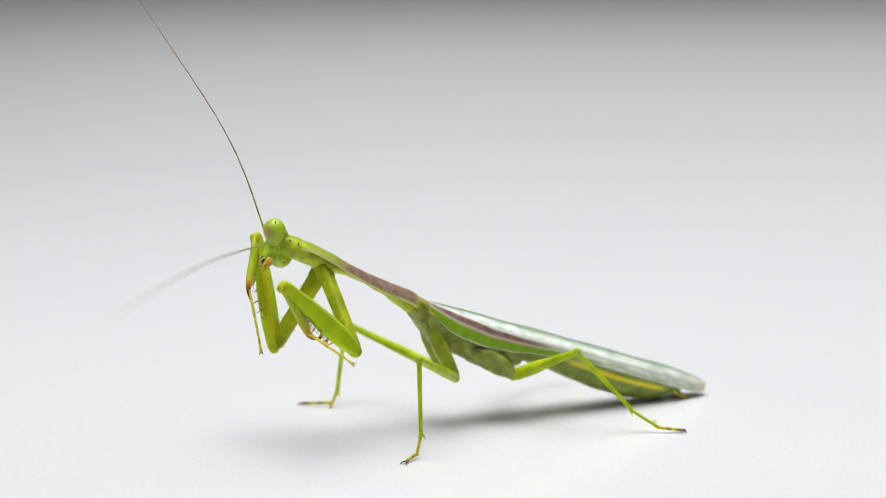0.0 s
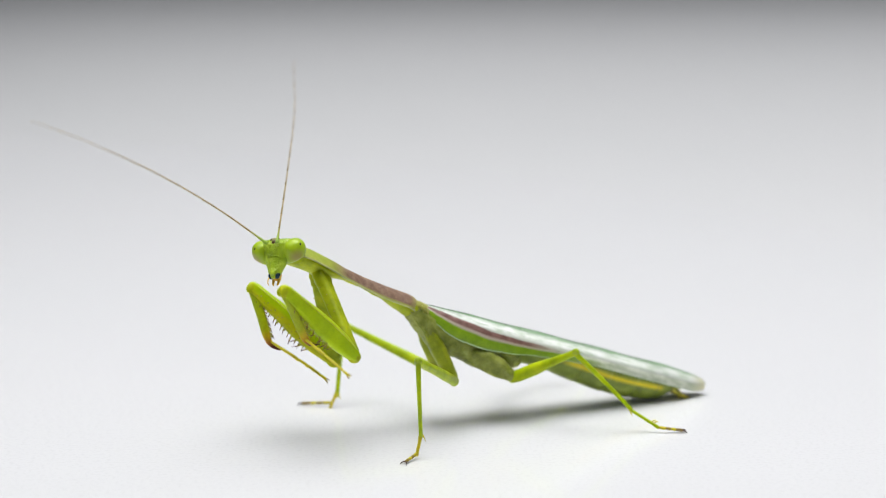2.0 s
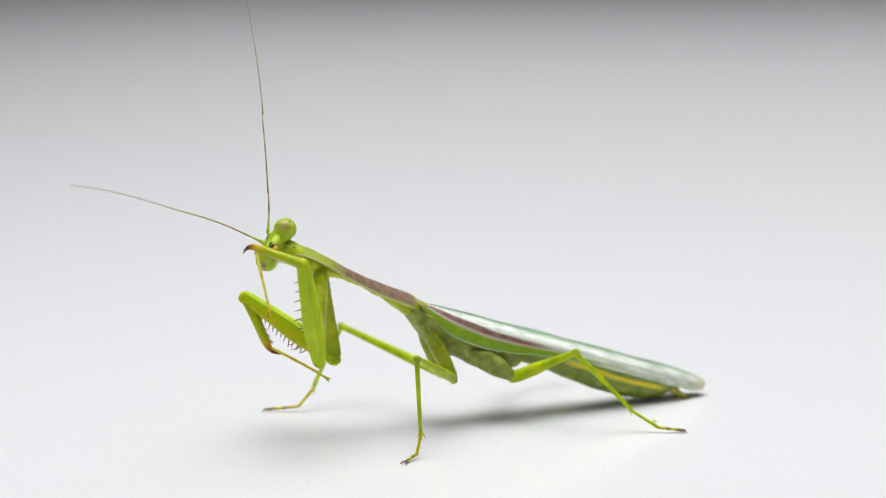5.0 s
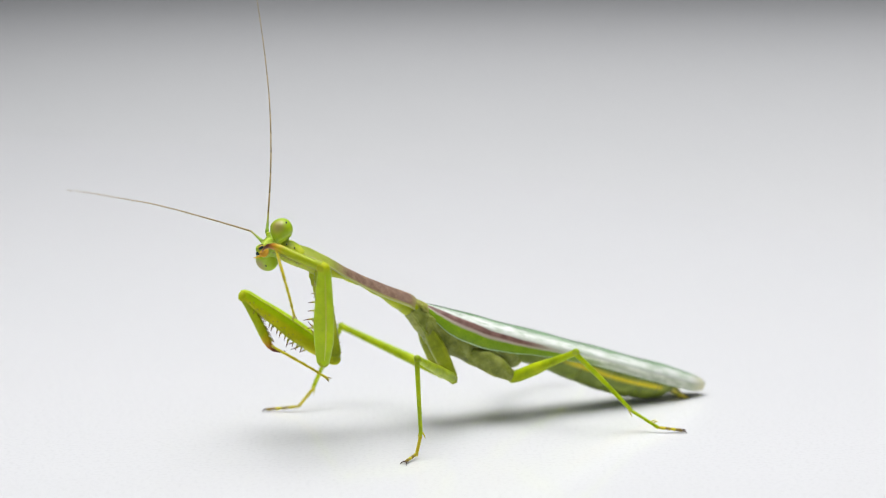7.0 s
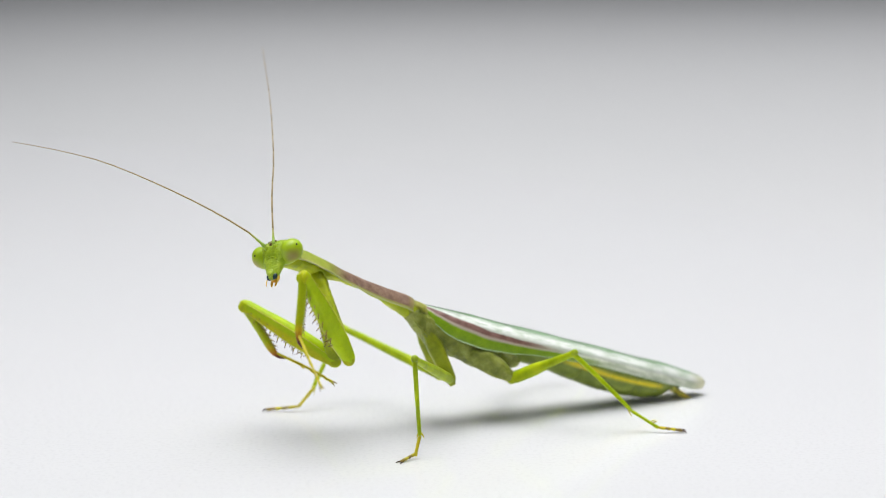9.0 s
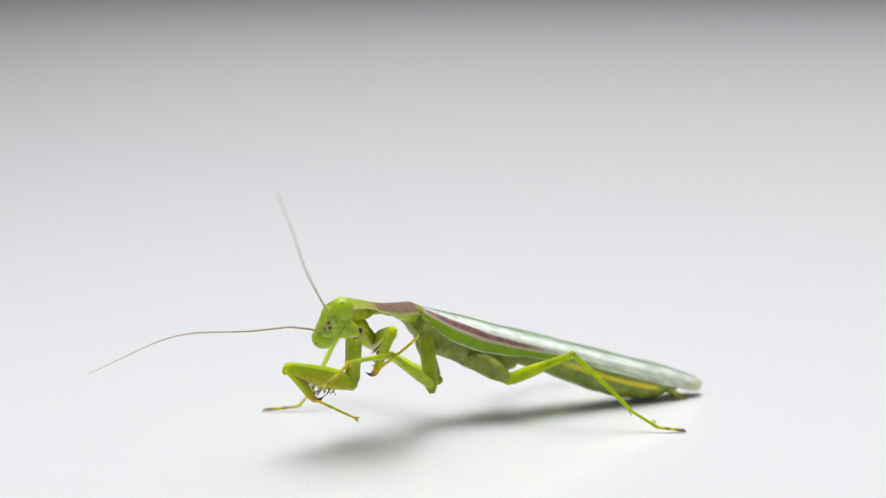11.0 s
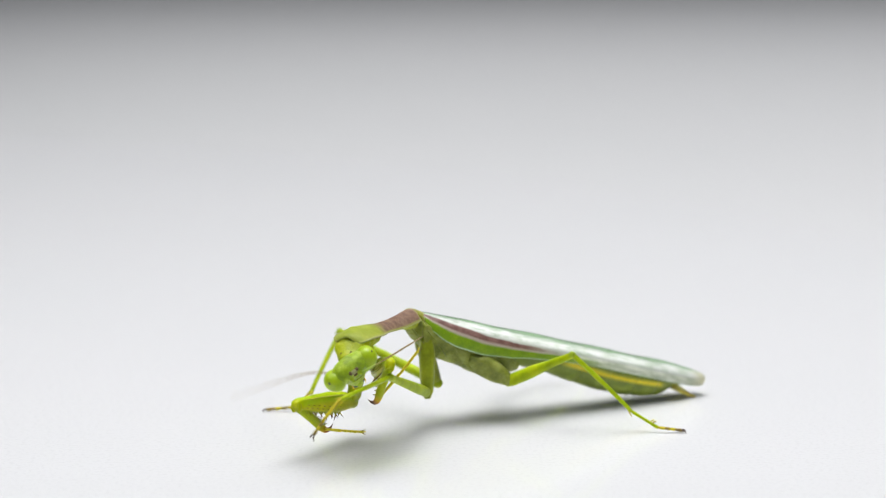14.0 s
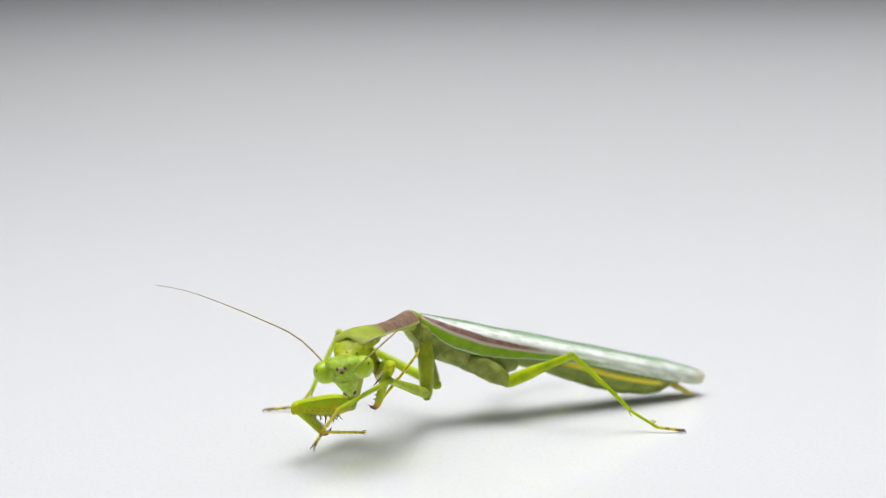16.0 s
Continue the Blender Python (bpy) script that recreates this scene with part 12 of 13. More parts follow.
    key("antR7", [(0,-39.38,8.18,20.99,61.4,153.1,-43.2), (0.03,-38.59,8.17,19.68,57.17,149.7,-45.06), (0.07,-38.79,8.6,20.67,60.48,153,-45.14), (0.2,-37.88,9.15,20.29,-121,27.5,131.7), (0.25,-37.72,9.19,20.21,-121.4,28.5,130.9), (0.5,-37.83,5.58,16.88,62.47,131.06,-44.9), (0.7,-32.18,10.03,16.69,-136.4,41.9,107.9), (0.75,-33.29,9.55,16.97,-134.7,43.3,110.4), (0.8,-34.51,9.15,17.76,-131.9,44,114.5), (0.9,-35.86,12.36,29.56,-124.4,9.2,119.7), (1,-33.66,9.82,41.69,-119.4,-28.5,122.5), (1.2,-32.95,7.71,44.86,-121.8,-35.9,127.1), (1.25,-33,7.07,45.41,-122.8,-37.5,128.8), (1.5,-33.29,4.47,46.7,-127.2,-42.6,135.5), (1.7,-33.15,3.76,46.69,-127.8,-43.3,136.4), (1.75,-34.16,8.12,41.54,-122.8,-27.1,128.8), (1.8,-34.66,10.77,35.02,-120.4,-10.5,123.4), (1.93,-40.9,1.45,38.16,46.47,-160.01,-27.33), (1.97,-41.94,-0.78,39.42,43.16,-156.8,-20.29), (2,-42.78,-1.81,39.26,40.9,-158,-16.6), (2.03,-43.08,-1.9,38.75,40.34,-159.94,-15.97), (2.07,-42.78,-1.77,39.22,40.76,-158.77,-16.38), (2.3,-42.76,-1.23,38.77,-138.8,-19.9,162.6), (2.43,-42.79,-0.94,38.51,41.3,-161.54,-17.72), (2.47,-42.12,-0.68,39.5,42.48,-158.69,-18.81), (2.5,-42.87,-0.88,38.29,41.3,-162.6,-17.7), (2.53,-43.56,-1.1,36.99,40.22,-166.59,-16.68), (2.57,-43.04,-0.87,37.94,41.29,-163.9,-17.59), (2.7,-43.57,-0.87,36.84,-138.7,-12.1,162.8), (2.8,-44.03,-0.93,35.79,-138.8,-8.7,163.2), (3,-45.47,-4.33,34.57,40.54,-170.21,-11.21), (3.25,-44.78,-1.11,34.28,-138.8,-7.2,163.9), (3.5,-45.3,-2.72,34.48,40.62,-170.3,-11.91), (3.93,-42.42,5.86,32.09,42.32,-172.59,-36.25), (3.97,-42.78,5.86,29.87,38.17,-178.48,-35.53), (4,-42.19,6.51,31.92,42.4,-172.9,-37.7), (4.03,-41.38,7.02,33.9,46.92,-167.45,-39.99), (4.07,-42.12,6.7,31.88,42.43,-173,-37.92), (4.2,-42.09,6.78,31.86,-137.5,-6.9,142), (4.6,-41.89,7.18,31.92,-137.5,-6.5,141.6), (5.4,-41.55,7.63,32.45,-137.5,-6.2,141.4), (6.2,-41.25,7.92,32.92,-137.4,-5.7,141), (6.5,-41.15,8.08,32.94,-137.4,-5.3,140.7), (7,-41.95,7.44,32.07,42.57,-176.64,-36.59), (7.5,-42.21,7.23,32.17,42.5,-176.35,-35.29), (7.75,-42.62,6.39,33.08,-137.7,-5.2,145.5), (8,-43.53,4.28,33.98,-138.2,-9.6,149.7), (8.43,-40.84,7.28,35.82,43.38,-167.41,-39.18), (8.47,-40.21,7.55,36.82,45.45,-164.94,-40.6), (8.5,-40.7,7.43,36.23,43.3,-167.3,-39.6), (8.53,-41.23,7.2,35.62,41.15,-169.64,-38.42), (8.57,-40.82,7.14,36.68,42.94,-166.94,-38.87), (8.7,-42.02,3.4,37.79,-139.6,-16.5,150.5), (8.75,-42.5,1.72,38.08,-140.9,-17.6,154.9), (8.8,-42.93,0.02,38.25,-142.4,-18.5,159.4), (9,-43.83,-3.78,38.54,-146.2,-20.3,169.9), (9.2,-43.65,-3.75,37.76,-146.2,-19.6,169.6), (9.5,-43.22,-4.26,35.59,-145.7,-16.2,168.4), (9.65,-42.87,-4.84,34.12,-145.4,-13.7,167.5), (9.8,-42.4,-5.58,32.44,-145.2,-10.8,166.4), (10.1,-41.03,-7.39,28.53,-144.7,-4,164), (10.4,-39.09,-9.33,24.33,-144.6,3,161.6), (10.7,-36.91,-11.08,20.44,-144.6,9.1,159.5), (11,-35.03,-12.41,17.35,-144.8,13.2,158.1), (11.3,-33.99,-13.09,15.3,-144.9,14.7,157.5), (11.5,-34.14,-13.7,15.49,-144.5,11.8,159.1), (11.93,-31.69,-10.02,13.44,32.3,165.76,-32.61), (11.97,-31.4,-9.5,13.94,33.3,167.43,-34.02), (12,-31.12,-9.28,13.04,31.6,165.2,-35.1), (12.03,-30.81,-9.07,12.18,29.82,163.04,-36.21), (12.07,-30.56,-8.62,12.7,30.94,164.7,-37.38), (12.43,-28.52,-6.7,11.79,28.67,163.05,-44.8), (12.47,-28.43,-6.37,13.25,32.92,167.18,-45), (12.5,-28.46,-6.65,11.77,28.6,163,-45), (12.53,-28.37,-6.96,10.3,24.22,158.89,-45.2), (12.57,-28.53,-6.73,11.78,28.69,163.19,-44.69), (13,-29.83,-8.2,11.88,-149.7,13,141.3), (13.5,-25.72,-5.69,9.72,-153.1,20.6,129.1), (13.93,-22.8,-4.71,8.75,24.16,158.95,-58.4), (13.97,-22.78,-4.46,10,30.24,162.69,-57.85), (14,-22.74,-4.7,8.74,24,159.2,-58.6), (14.03,-22.6,-4.96,7.52,17.63,155.85,-59.58), (14.07,-22.88,-4.77,8.85,24.09,159.68,-58.14), (14.5,-25.69,-6.1,12.53,-152.9,9.7,130.6), (15,-23.68,-4.99,16.79,-153,-4.5,124.7), (15.5,-26.69,-7.42,19.87,-154.4,-6.7,136.1), (16,-28.21,-7.99,19.34,-154.6,-7.6,137.6)])
    key("antR8", [(0,-41.38,10.06,19.6,61,152.3,-43.1), (0.03,-40.45,10.05,18.13,56.49,148.2,-45.31), (0.07,-40.7,10.54,19.27,59.66,150.82,-45.51), (0.2,-39.69,11.19,18.87,-122.3,31.4,130.5), (0.25,-39.49,11.24,18.74,-122.7,32.6,129.6), (0.5,-39.26,7,14.56,61.31,130.01,-45.53), (0.7,-32.89,12.21,14.64,-139,43,105.8), (0.75,-34.07,11.65,14.86,-136.6,44,109.2), (0.8,-35.43,11.16,15.62,-132.9,44.3,114.7), (0.9,-37.37,15,29.07,-125,9.8,121.1), (1,-35.11,12.1,43.16,-119.9,-27.7,124), (1.2,-34.46,9.7,46.66,-122,-35.4,128.1), (1.25,-34.53,8.97,47.29,-123,-37.1,129.7), (1.5,-34.9,6.06,48.78,-127.1,-42.2,136.1), (1.7,-34.78,5.31,48.8,-127.8,-42.9,137), (1.75,-35.87,10.26,42.94,-122.8,-26.4,129.6), (1.8,-36.32,13.3,35.58,-120.5,-9.5,124.4), (1.93,-43.39,2.71,39.16,47.17,-161.03,-26.84), (1.97,-44.57,0.18,40.6,44.02,-157.84,-19.91), (2,-45.52,-0.99,40.41,41.8,-159.2,-16.2), (2.03,-45.86,-1.09,39.82,41.19,-161.37,-15.47), (2.07,-45.52,-0.95,40.36,41.56,-160.37,-15.79), (2.3,-45.52,-0.37,39.81,-138,-17.9,163.4), (2.43,-45.56,-0.04,39.48,42.12,-163.96,-16.93), (2.47,-44.83,0.25,40.62,43.22,-161.2,-17.95), (2.5,-45.67,0.02,39.21,42.1,-165.2,-16.9), (2.53,-46.44,-0.24,37.71,41.06,-169.24,-15.93), (2.57,-45.88,0.02,38.79,42.06,-166.53,-16.76), (2.7,-46.45,0.02,37.48,-137.9,-10.4,163.4), (2.8,-46.94,-0.05,36.26,-137.9,-8,163.5), (3,-48.45,-3.74,35.09,41.41,-171.8,-10.46), (3.25,-47.71,-0.27,34.67,-137.9,-6.9,164), (3.5,-48.26,-2.09,34.99,41.58,-171.11,-12.24), (3.93,-44.86,7.66,32.48,42.73,-173.93,-35.53), (3.97,-45.28,7.65,29.95,38.64,-179.85,-34.91), (4,-44.6,8.38,32.3,42.8,-174.2,-37), (4.03,-43.67,8.95,34.57,47.24,-168.68,-39.21), (4.07,-44.52,8.57,32.25,42.85,-174.26,-37.28), (4.2,-44.49,8.66,32.23,-137.1,-5.7,142.6), (4.6,-44.29,9.07,32.27,-137.1,-5.6,142.2), (5,-44.11,9.35,32.49,-137.1,-5.5,141.9), (5.8,-43.77,9.68,33.06,-137,-5.4,141.6), (6.2,-43.63,9.85,33.22,-137,-5.3,141.3), (6.5,-43.52,10.02,33.22,-137,-5.2,141), (7,-44.42,9.27,32.25,43.1,-178.71,-35.7), (7.5,-44.71,9,32.36,43.01,-178.69,-34.53), (7.75,-45.14,8.13,33.36,-137.1,-4.8,145.9), (8,-46.15,5.81,34.49,-137.6,-9.3,150), (8.43,-43.16,9.17,36.47,43.61,-168.84,-38.21), (8.47,-42.46,9.48,37.6,45.65,-166.38,-39.55), (8.5,-43.01,9.34,36.9,43.6,-168.8,-38.6), (8.53,-43.6,9.09,36.18,41.56,-171.21,-37.5), (8.57,-43.16,9.03,37.39,43.37,-168.53,-37.91), (8.7,-44.59,4.86,38.66,-138.9,-14.2,151.4), (8.75,-45.15,2.96,39.01,-140.1,-15.1,155.8), (8.8,-45.66,1.05,39.23,-141.4,-15.9,160.3), (9,-46.68,-3.27,39.61,-144.7,-17.3,170.7), (9.2,-46.5,-3.23,38.79,-144.7,-16.5,170.4), (9.5,-46.12,-3.67,36.45,-144.3,-12.8,169.2), (9.65,-45.79,-4.19,34.86,-144.1,-9.9,168.3), (9.8,-45.33,-4.87,33.01,-143.9,-6.6,167.3), (10.1,-43.98,-6.54,28.74,-143.5,1.2,165), (10.4,-42.01,-8.36,24.17,-143.6,9.1,162.6), (10.7,-39.76,-10.02,19.96,-143.9,15.9,160.4), (11,-37.81,-11.29,16.65,-144.3,20.6,158.9), (11.3,-36.74,-11.95,14.51,-144.5,22.3,158.3), (11.5,-36.95,-12.62,14.86,-143.7,13.2,159.4), (11.93,-34.21,-8.42,12.68,32.82,165.01,-32.35), (11.97,-33.89,-7.83,13.27,33.8,166.71,-33.72), (12,-33.56,-7.57,12.25,32.1,164.5,-34.8), (12.03,-33.19,-7.33,11.28,30.31,162.37,-35.91), (12.07,-32.93,-6.82,11.88,31.42,164.08,-37.06), (12.43,-30.61,-4.62,10.89,29.07,163.12,-44.49), (12.47,-30.55,-4.25,12.57,33.3,167.29,-44.71), (12.5,-30.54,-4.57,10.87,29,163.1,-44.7), (12.53,-30.39,-4.92,9.19,24.64,158.91,-44.89), (12.57,-30.62,-4.66,10.89,29.1,163.05,-44.4), (13,-32.17,-6.32,11.19,-149.2,18.7,141.8), (13.5,-27.54,-3.45,8.64,-153.9,22.3,129.2), (13.93,-24.31,-2.26,7.66,23.17,158.75,-58), (13.97,-24.34,-1.97,9.09,29.32,162.68,-57.45), (14,-24.24,-2.25,7.65,23.2,159.3,-58.2), (14.03,-24.02,-2.55,6.26,16.96,156.06,-59.15), (14.07,-24.41,-2.33,7.77,23.44,160.04,-57.77), (14.5,-27.67,-3.8,12.01,-153.7,10.4,131), (15,-25.42,-2.47,17.03,-154,-0.2,127), (15.5,-28.9,-5.3,20.23,-154.5,-2.9,137.9), (16,-30.46,-5.93,19.74,-154.4,-7.3,138)])
    key("antR9", [(0,-43.37,11.92,18.17,60.3,151.1,-43.1), (0.03,-42.3,11.92,16.51,55.53,146.41,-45.8), (0.07,-42.59,12.48,17.76,58.62,148.42,-46.18), (0.2,-41.4,13.19,17.27,-124.1,35.1,128.9), (0.25,-41.14,13.23,17.08,-124.6,36.1,128.1), (0.5,-40.65,8.42,12.2,59.58,129.32,-46.48), (0.7,-33.5,14.37,12.54,-141.3,43.7,104.4), (0.75,-34.8,13.74,12.72,-138.7,44.7,108.1), (0.8,-36.35,13.16,13.47,-134.6,45,114.1), (0.9,-38.93,17.59,28.55,-125.9,10.6,122), (1,-36.64,14.36,44.59,-121,-26.7,125.6), (1.2,-36.01,11.67,48.44,-122.9,-34.5,129.6), (1.25,-36.09,10.86,49.14,-123.8,-36.1,131.1), (1.5,-36.54,7.64,50.85,-127.8,-41.2,137.5), (1.7,-36.43,6.84,50.89,-128.5,-41.8,138.4), (1.75,-37.63,12.39,44.31,-123.5,-25.3,130.8), (1.8,-38.04,15.8,36.09,-121.2,-8.4,125.4), (1.93,-45.88,3.96,40.1,47.28,-162.12,-26.35), (1.97,-47.22,1.12,41.72,44.33,-158.86,-19.54), (2,-48.28,-0.19,41.5,42.2,-160.2,-15.9), (2.03,-48.67,-0.31,40.84,41.6,-162.39,-15.18), (2.07,-48.31,-0.14,41.44,41.95,-161.41,-15.48), (2.3,-48.33,0.47,40.76,-137.7,-16.5,163.8), (2.43,-48.38,0.82,40.33,42.41,-165.56,-16.43), (2.47,-47.59,1.14,41.61,43.48,-162.79,-17.4), (2.5,-48.51,0.88,40,42.4,-166.8,-16.4), (2.53,-49.34,0.59,38.29,41.4,-170.82,-15.49), (2.57,-48.75,0.89,39.52,42.37,-168.05,-16.34), (2.7,-49.35,0.89,38.04,-137.6,-9.2,163.7), (2.8,-49.86,0.81,36.68,-137.6,-7.1,163.8), (3,-51.44,-3.19,35.53,41.71,-171.71,-10.09), (3.25,-50.65,0.57,35.04,-137.6,-5.9,164.3), (3.5,-51.23,-1.45,35.47,41.95,-172.02,-11.83), (3.93,-47.34,9.44,32.81,42.44,-175.95,-34.57), (3.97,-47.8,9.41,29.96,38.43,178.06,-34.12), (4,-47.05,10.22,32.61,42.5,-176.2,-36.1), (4.03,-46.02,10.85,35.17,46.84,-170.57,-38.19), (4.07,-46.97,10.42,32.55,42.56,-176.2,-36.45), (4.2,-46.93,10.51,32.53,-137.4,-3.8,143.4), (4.6,-46.71,10.95,32.57,-137.4,-4,142.8), (5,-46.52,11.24,32.78,-137.4,-4.2,142.5), (5.8,-46.18,11.59,33.35,-137.3,-4.7,142.1), (6.2,-46.02,11.76,33.51,-137.3,-4.9,141.7), (6.5,-45.9,11.95,33.5,-137.3,-4.9,141.3), (7,-46.92,11.06,32.32,42.82,-178.81,-35.22), (7.5,-47.25,10.74,32.43,42.73,-178.51,-34.61), (7.75,-47.68,9.84,33.62,-137.4,-4.4,146.3), (8,-48.78,7.33,34.99,-137.8,-8.6,150.4), (8.43,-45.54,11.04,37.05,43.21,-170.4,-37.42), (8.47,-44.77,11.39,38.32,45.2,-167.94,-38.69), (8.5,-45.37,11.23,37.5,43.2,-170.4,-37.8), (8.53,-46.02,10.94,36.66,41.21,-172.85,-36.77), (8.57,-45.55,10.89,38.01,42.99,-170.2,-37.15), (8.7,-47.21,6.29,39.41,-139.1,-11.4,152.4), (8.75,-47.86,4.18,39.81,-140.1,-11.9,156.9), (8.8,-48.44,2.05,40.07,-141.1,-12.4,161.3), (9,-49.57,-2.8,40.52,-143.8,-13.1,171.7), (9.2,-49.41,-2.74,39.67,-143.7,-12.3,171.5), (9.5,-49.07,-3.11,37.13,-143.5,-8.5,170.5), (9.65,-48.76,-3.58,35.39,-143.4,-5.6,169.8), (9.8,-48.32,-4.2,33.36,-143.3,-2.1,168.9), (10.1,-46.95,-5.74,28.68,-143,5.9,166.8), (10.3,-45.65,-6.88,25.33,-143.2,11.5,165.2), (10.4,-44.91,-7.45,23.68,-143.3,14.1,164.4), (10.7,-42.55,-9.03,19.11,-143.8,21.2,162.1), (11,-40.5,-10.25,15.57,-144.6,25.9,160), (11.3,-39.39,-10.89,13.35,-145.2,27.5,158.6), (11.5,-39.76,-11.57,14.16,-144.1,15.3,159.8), (11.93,-36.71,-6.84,11.88,32.1,163.71,-32.06), (11.97,-36.38,-6.17,12.56,33.04,165.46,-33.4), (12,-35.99,-5.88,11.43,31.3,163.3,-34.5), (12.03,-35.56,-5.61,10.35,29.48,161.23,-35.64), (12.07,-35.29,-5.03,11.05,30.56,163.01,-36.76), (12.43,-32.71,-2.56,10,28.16,162.79,-44.19), (12.47,-32.68,-2.14,11.9,32.38,167.01,-44.39), (12.5,-32.63,-2.5,9.98,28.1,162.8,-44.4), (12.53,-32.43,-2.9,8.08,23.75,158.51,-44.62), (12.57,-32.72,-2.6,9.99,28.18,162.49,-44.1), (13,-34.46,-4.52,10.2,-149.9,23.5,141.9), (13.5,-29.33,-1.24,7.47,-155.5,24.4,129.1), (13.93,-25.83,0.18,6.56,21.47,158.53,-57.72), (13.97,-25.93,0.52,8.19,27.61,162.51,-57.15), (14,-25.76,0.2,6.56,21.5,159.1,-57.9), (14.03,-25.47,-0.14,4.99,15.26,155.79,-58.88), (14.07,-25.95,0.12,6.7,21.73,159.74,-57.48), (14.5,-29.65,-1.51,11.46,-155.3,13.5,131.6), (15,-27.27,-0.01,17.04,-155.6,3.6,128.6), (15.5,-31.18,-3.24,20.38,-155.4,-1.9,138.5), (16,-32.73,-3.89,20.13,-155.3,-6.9,138.5)])
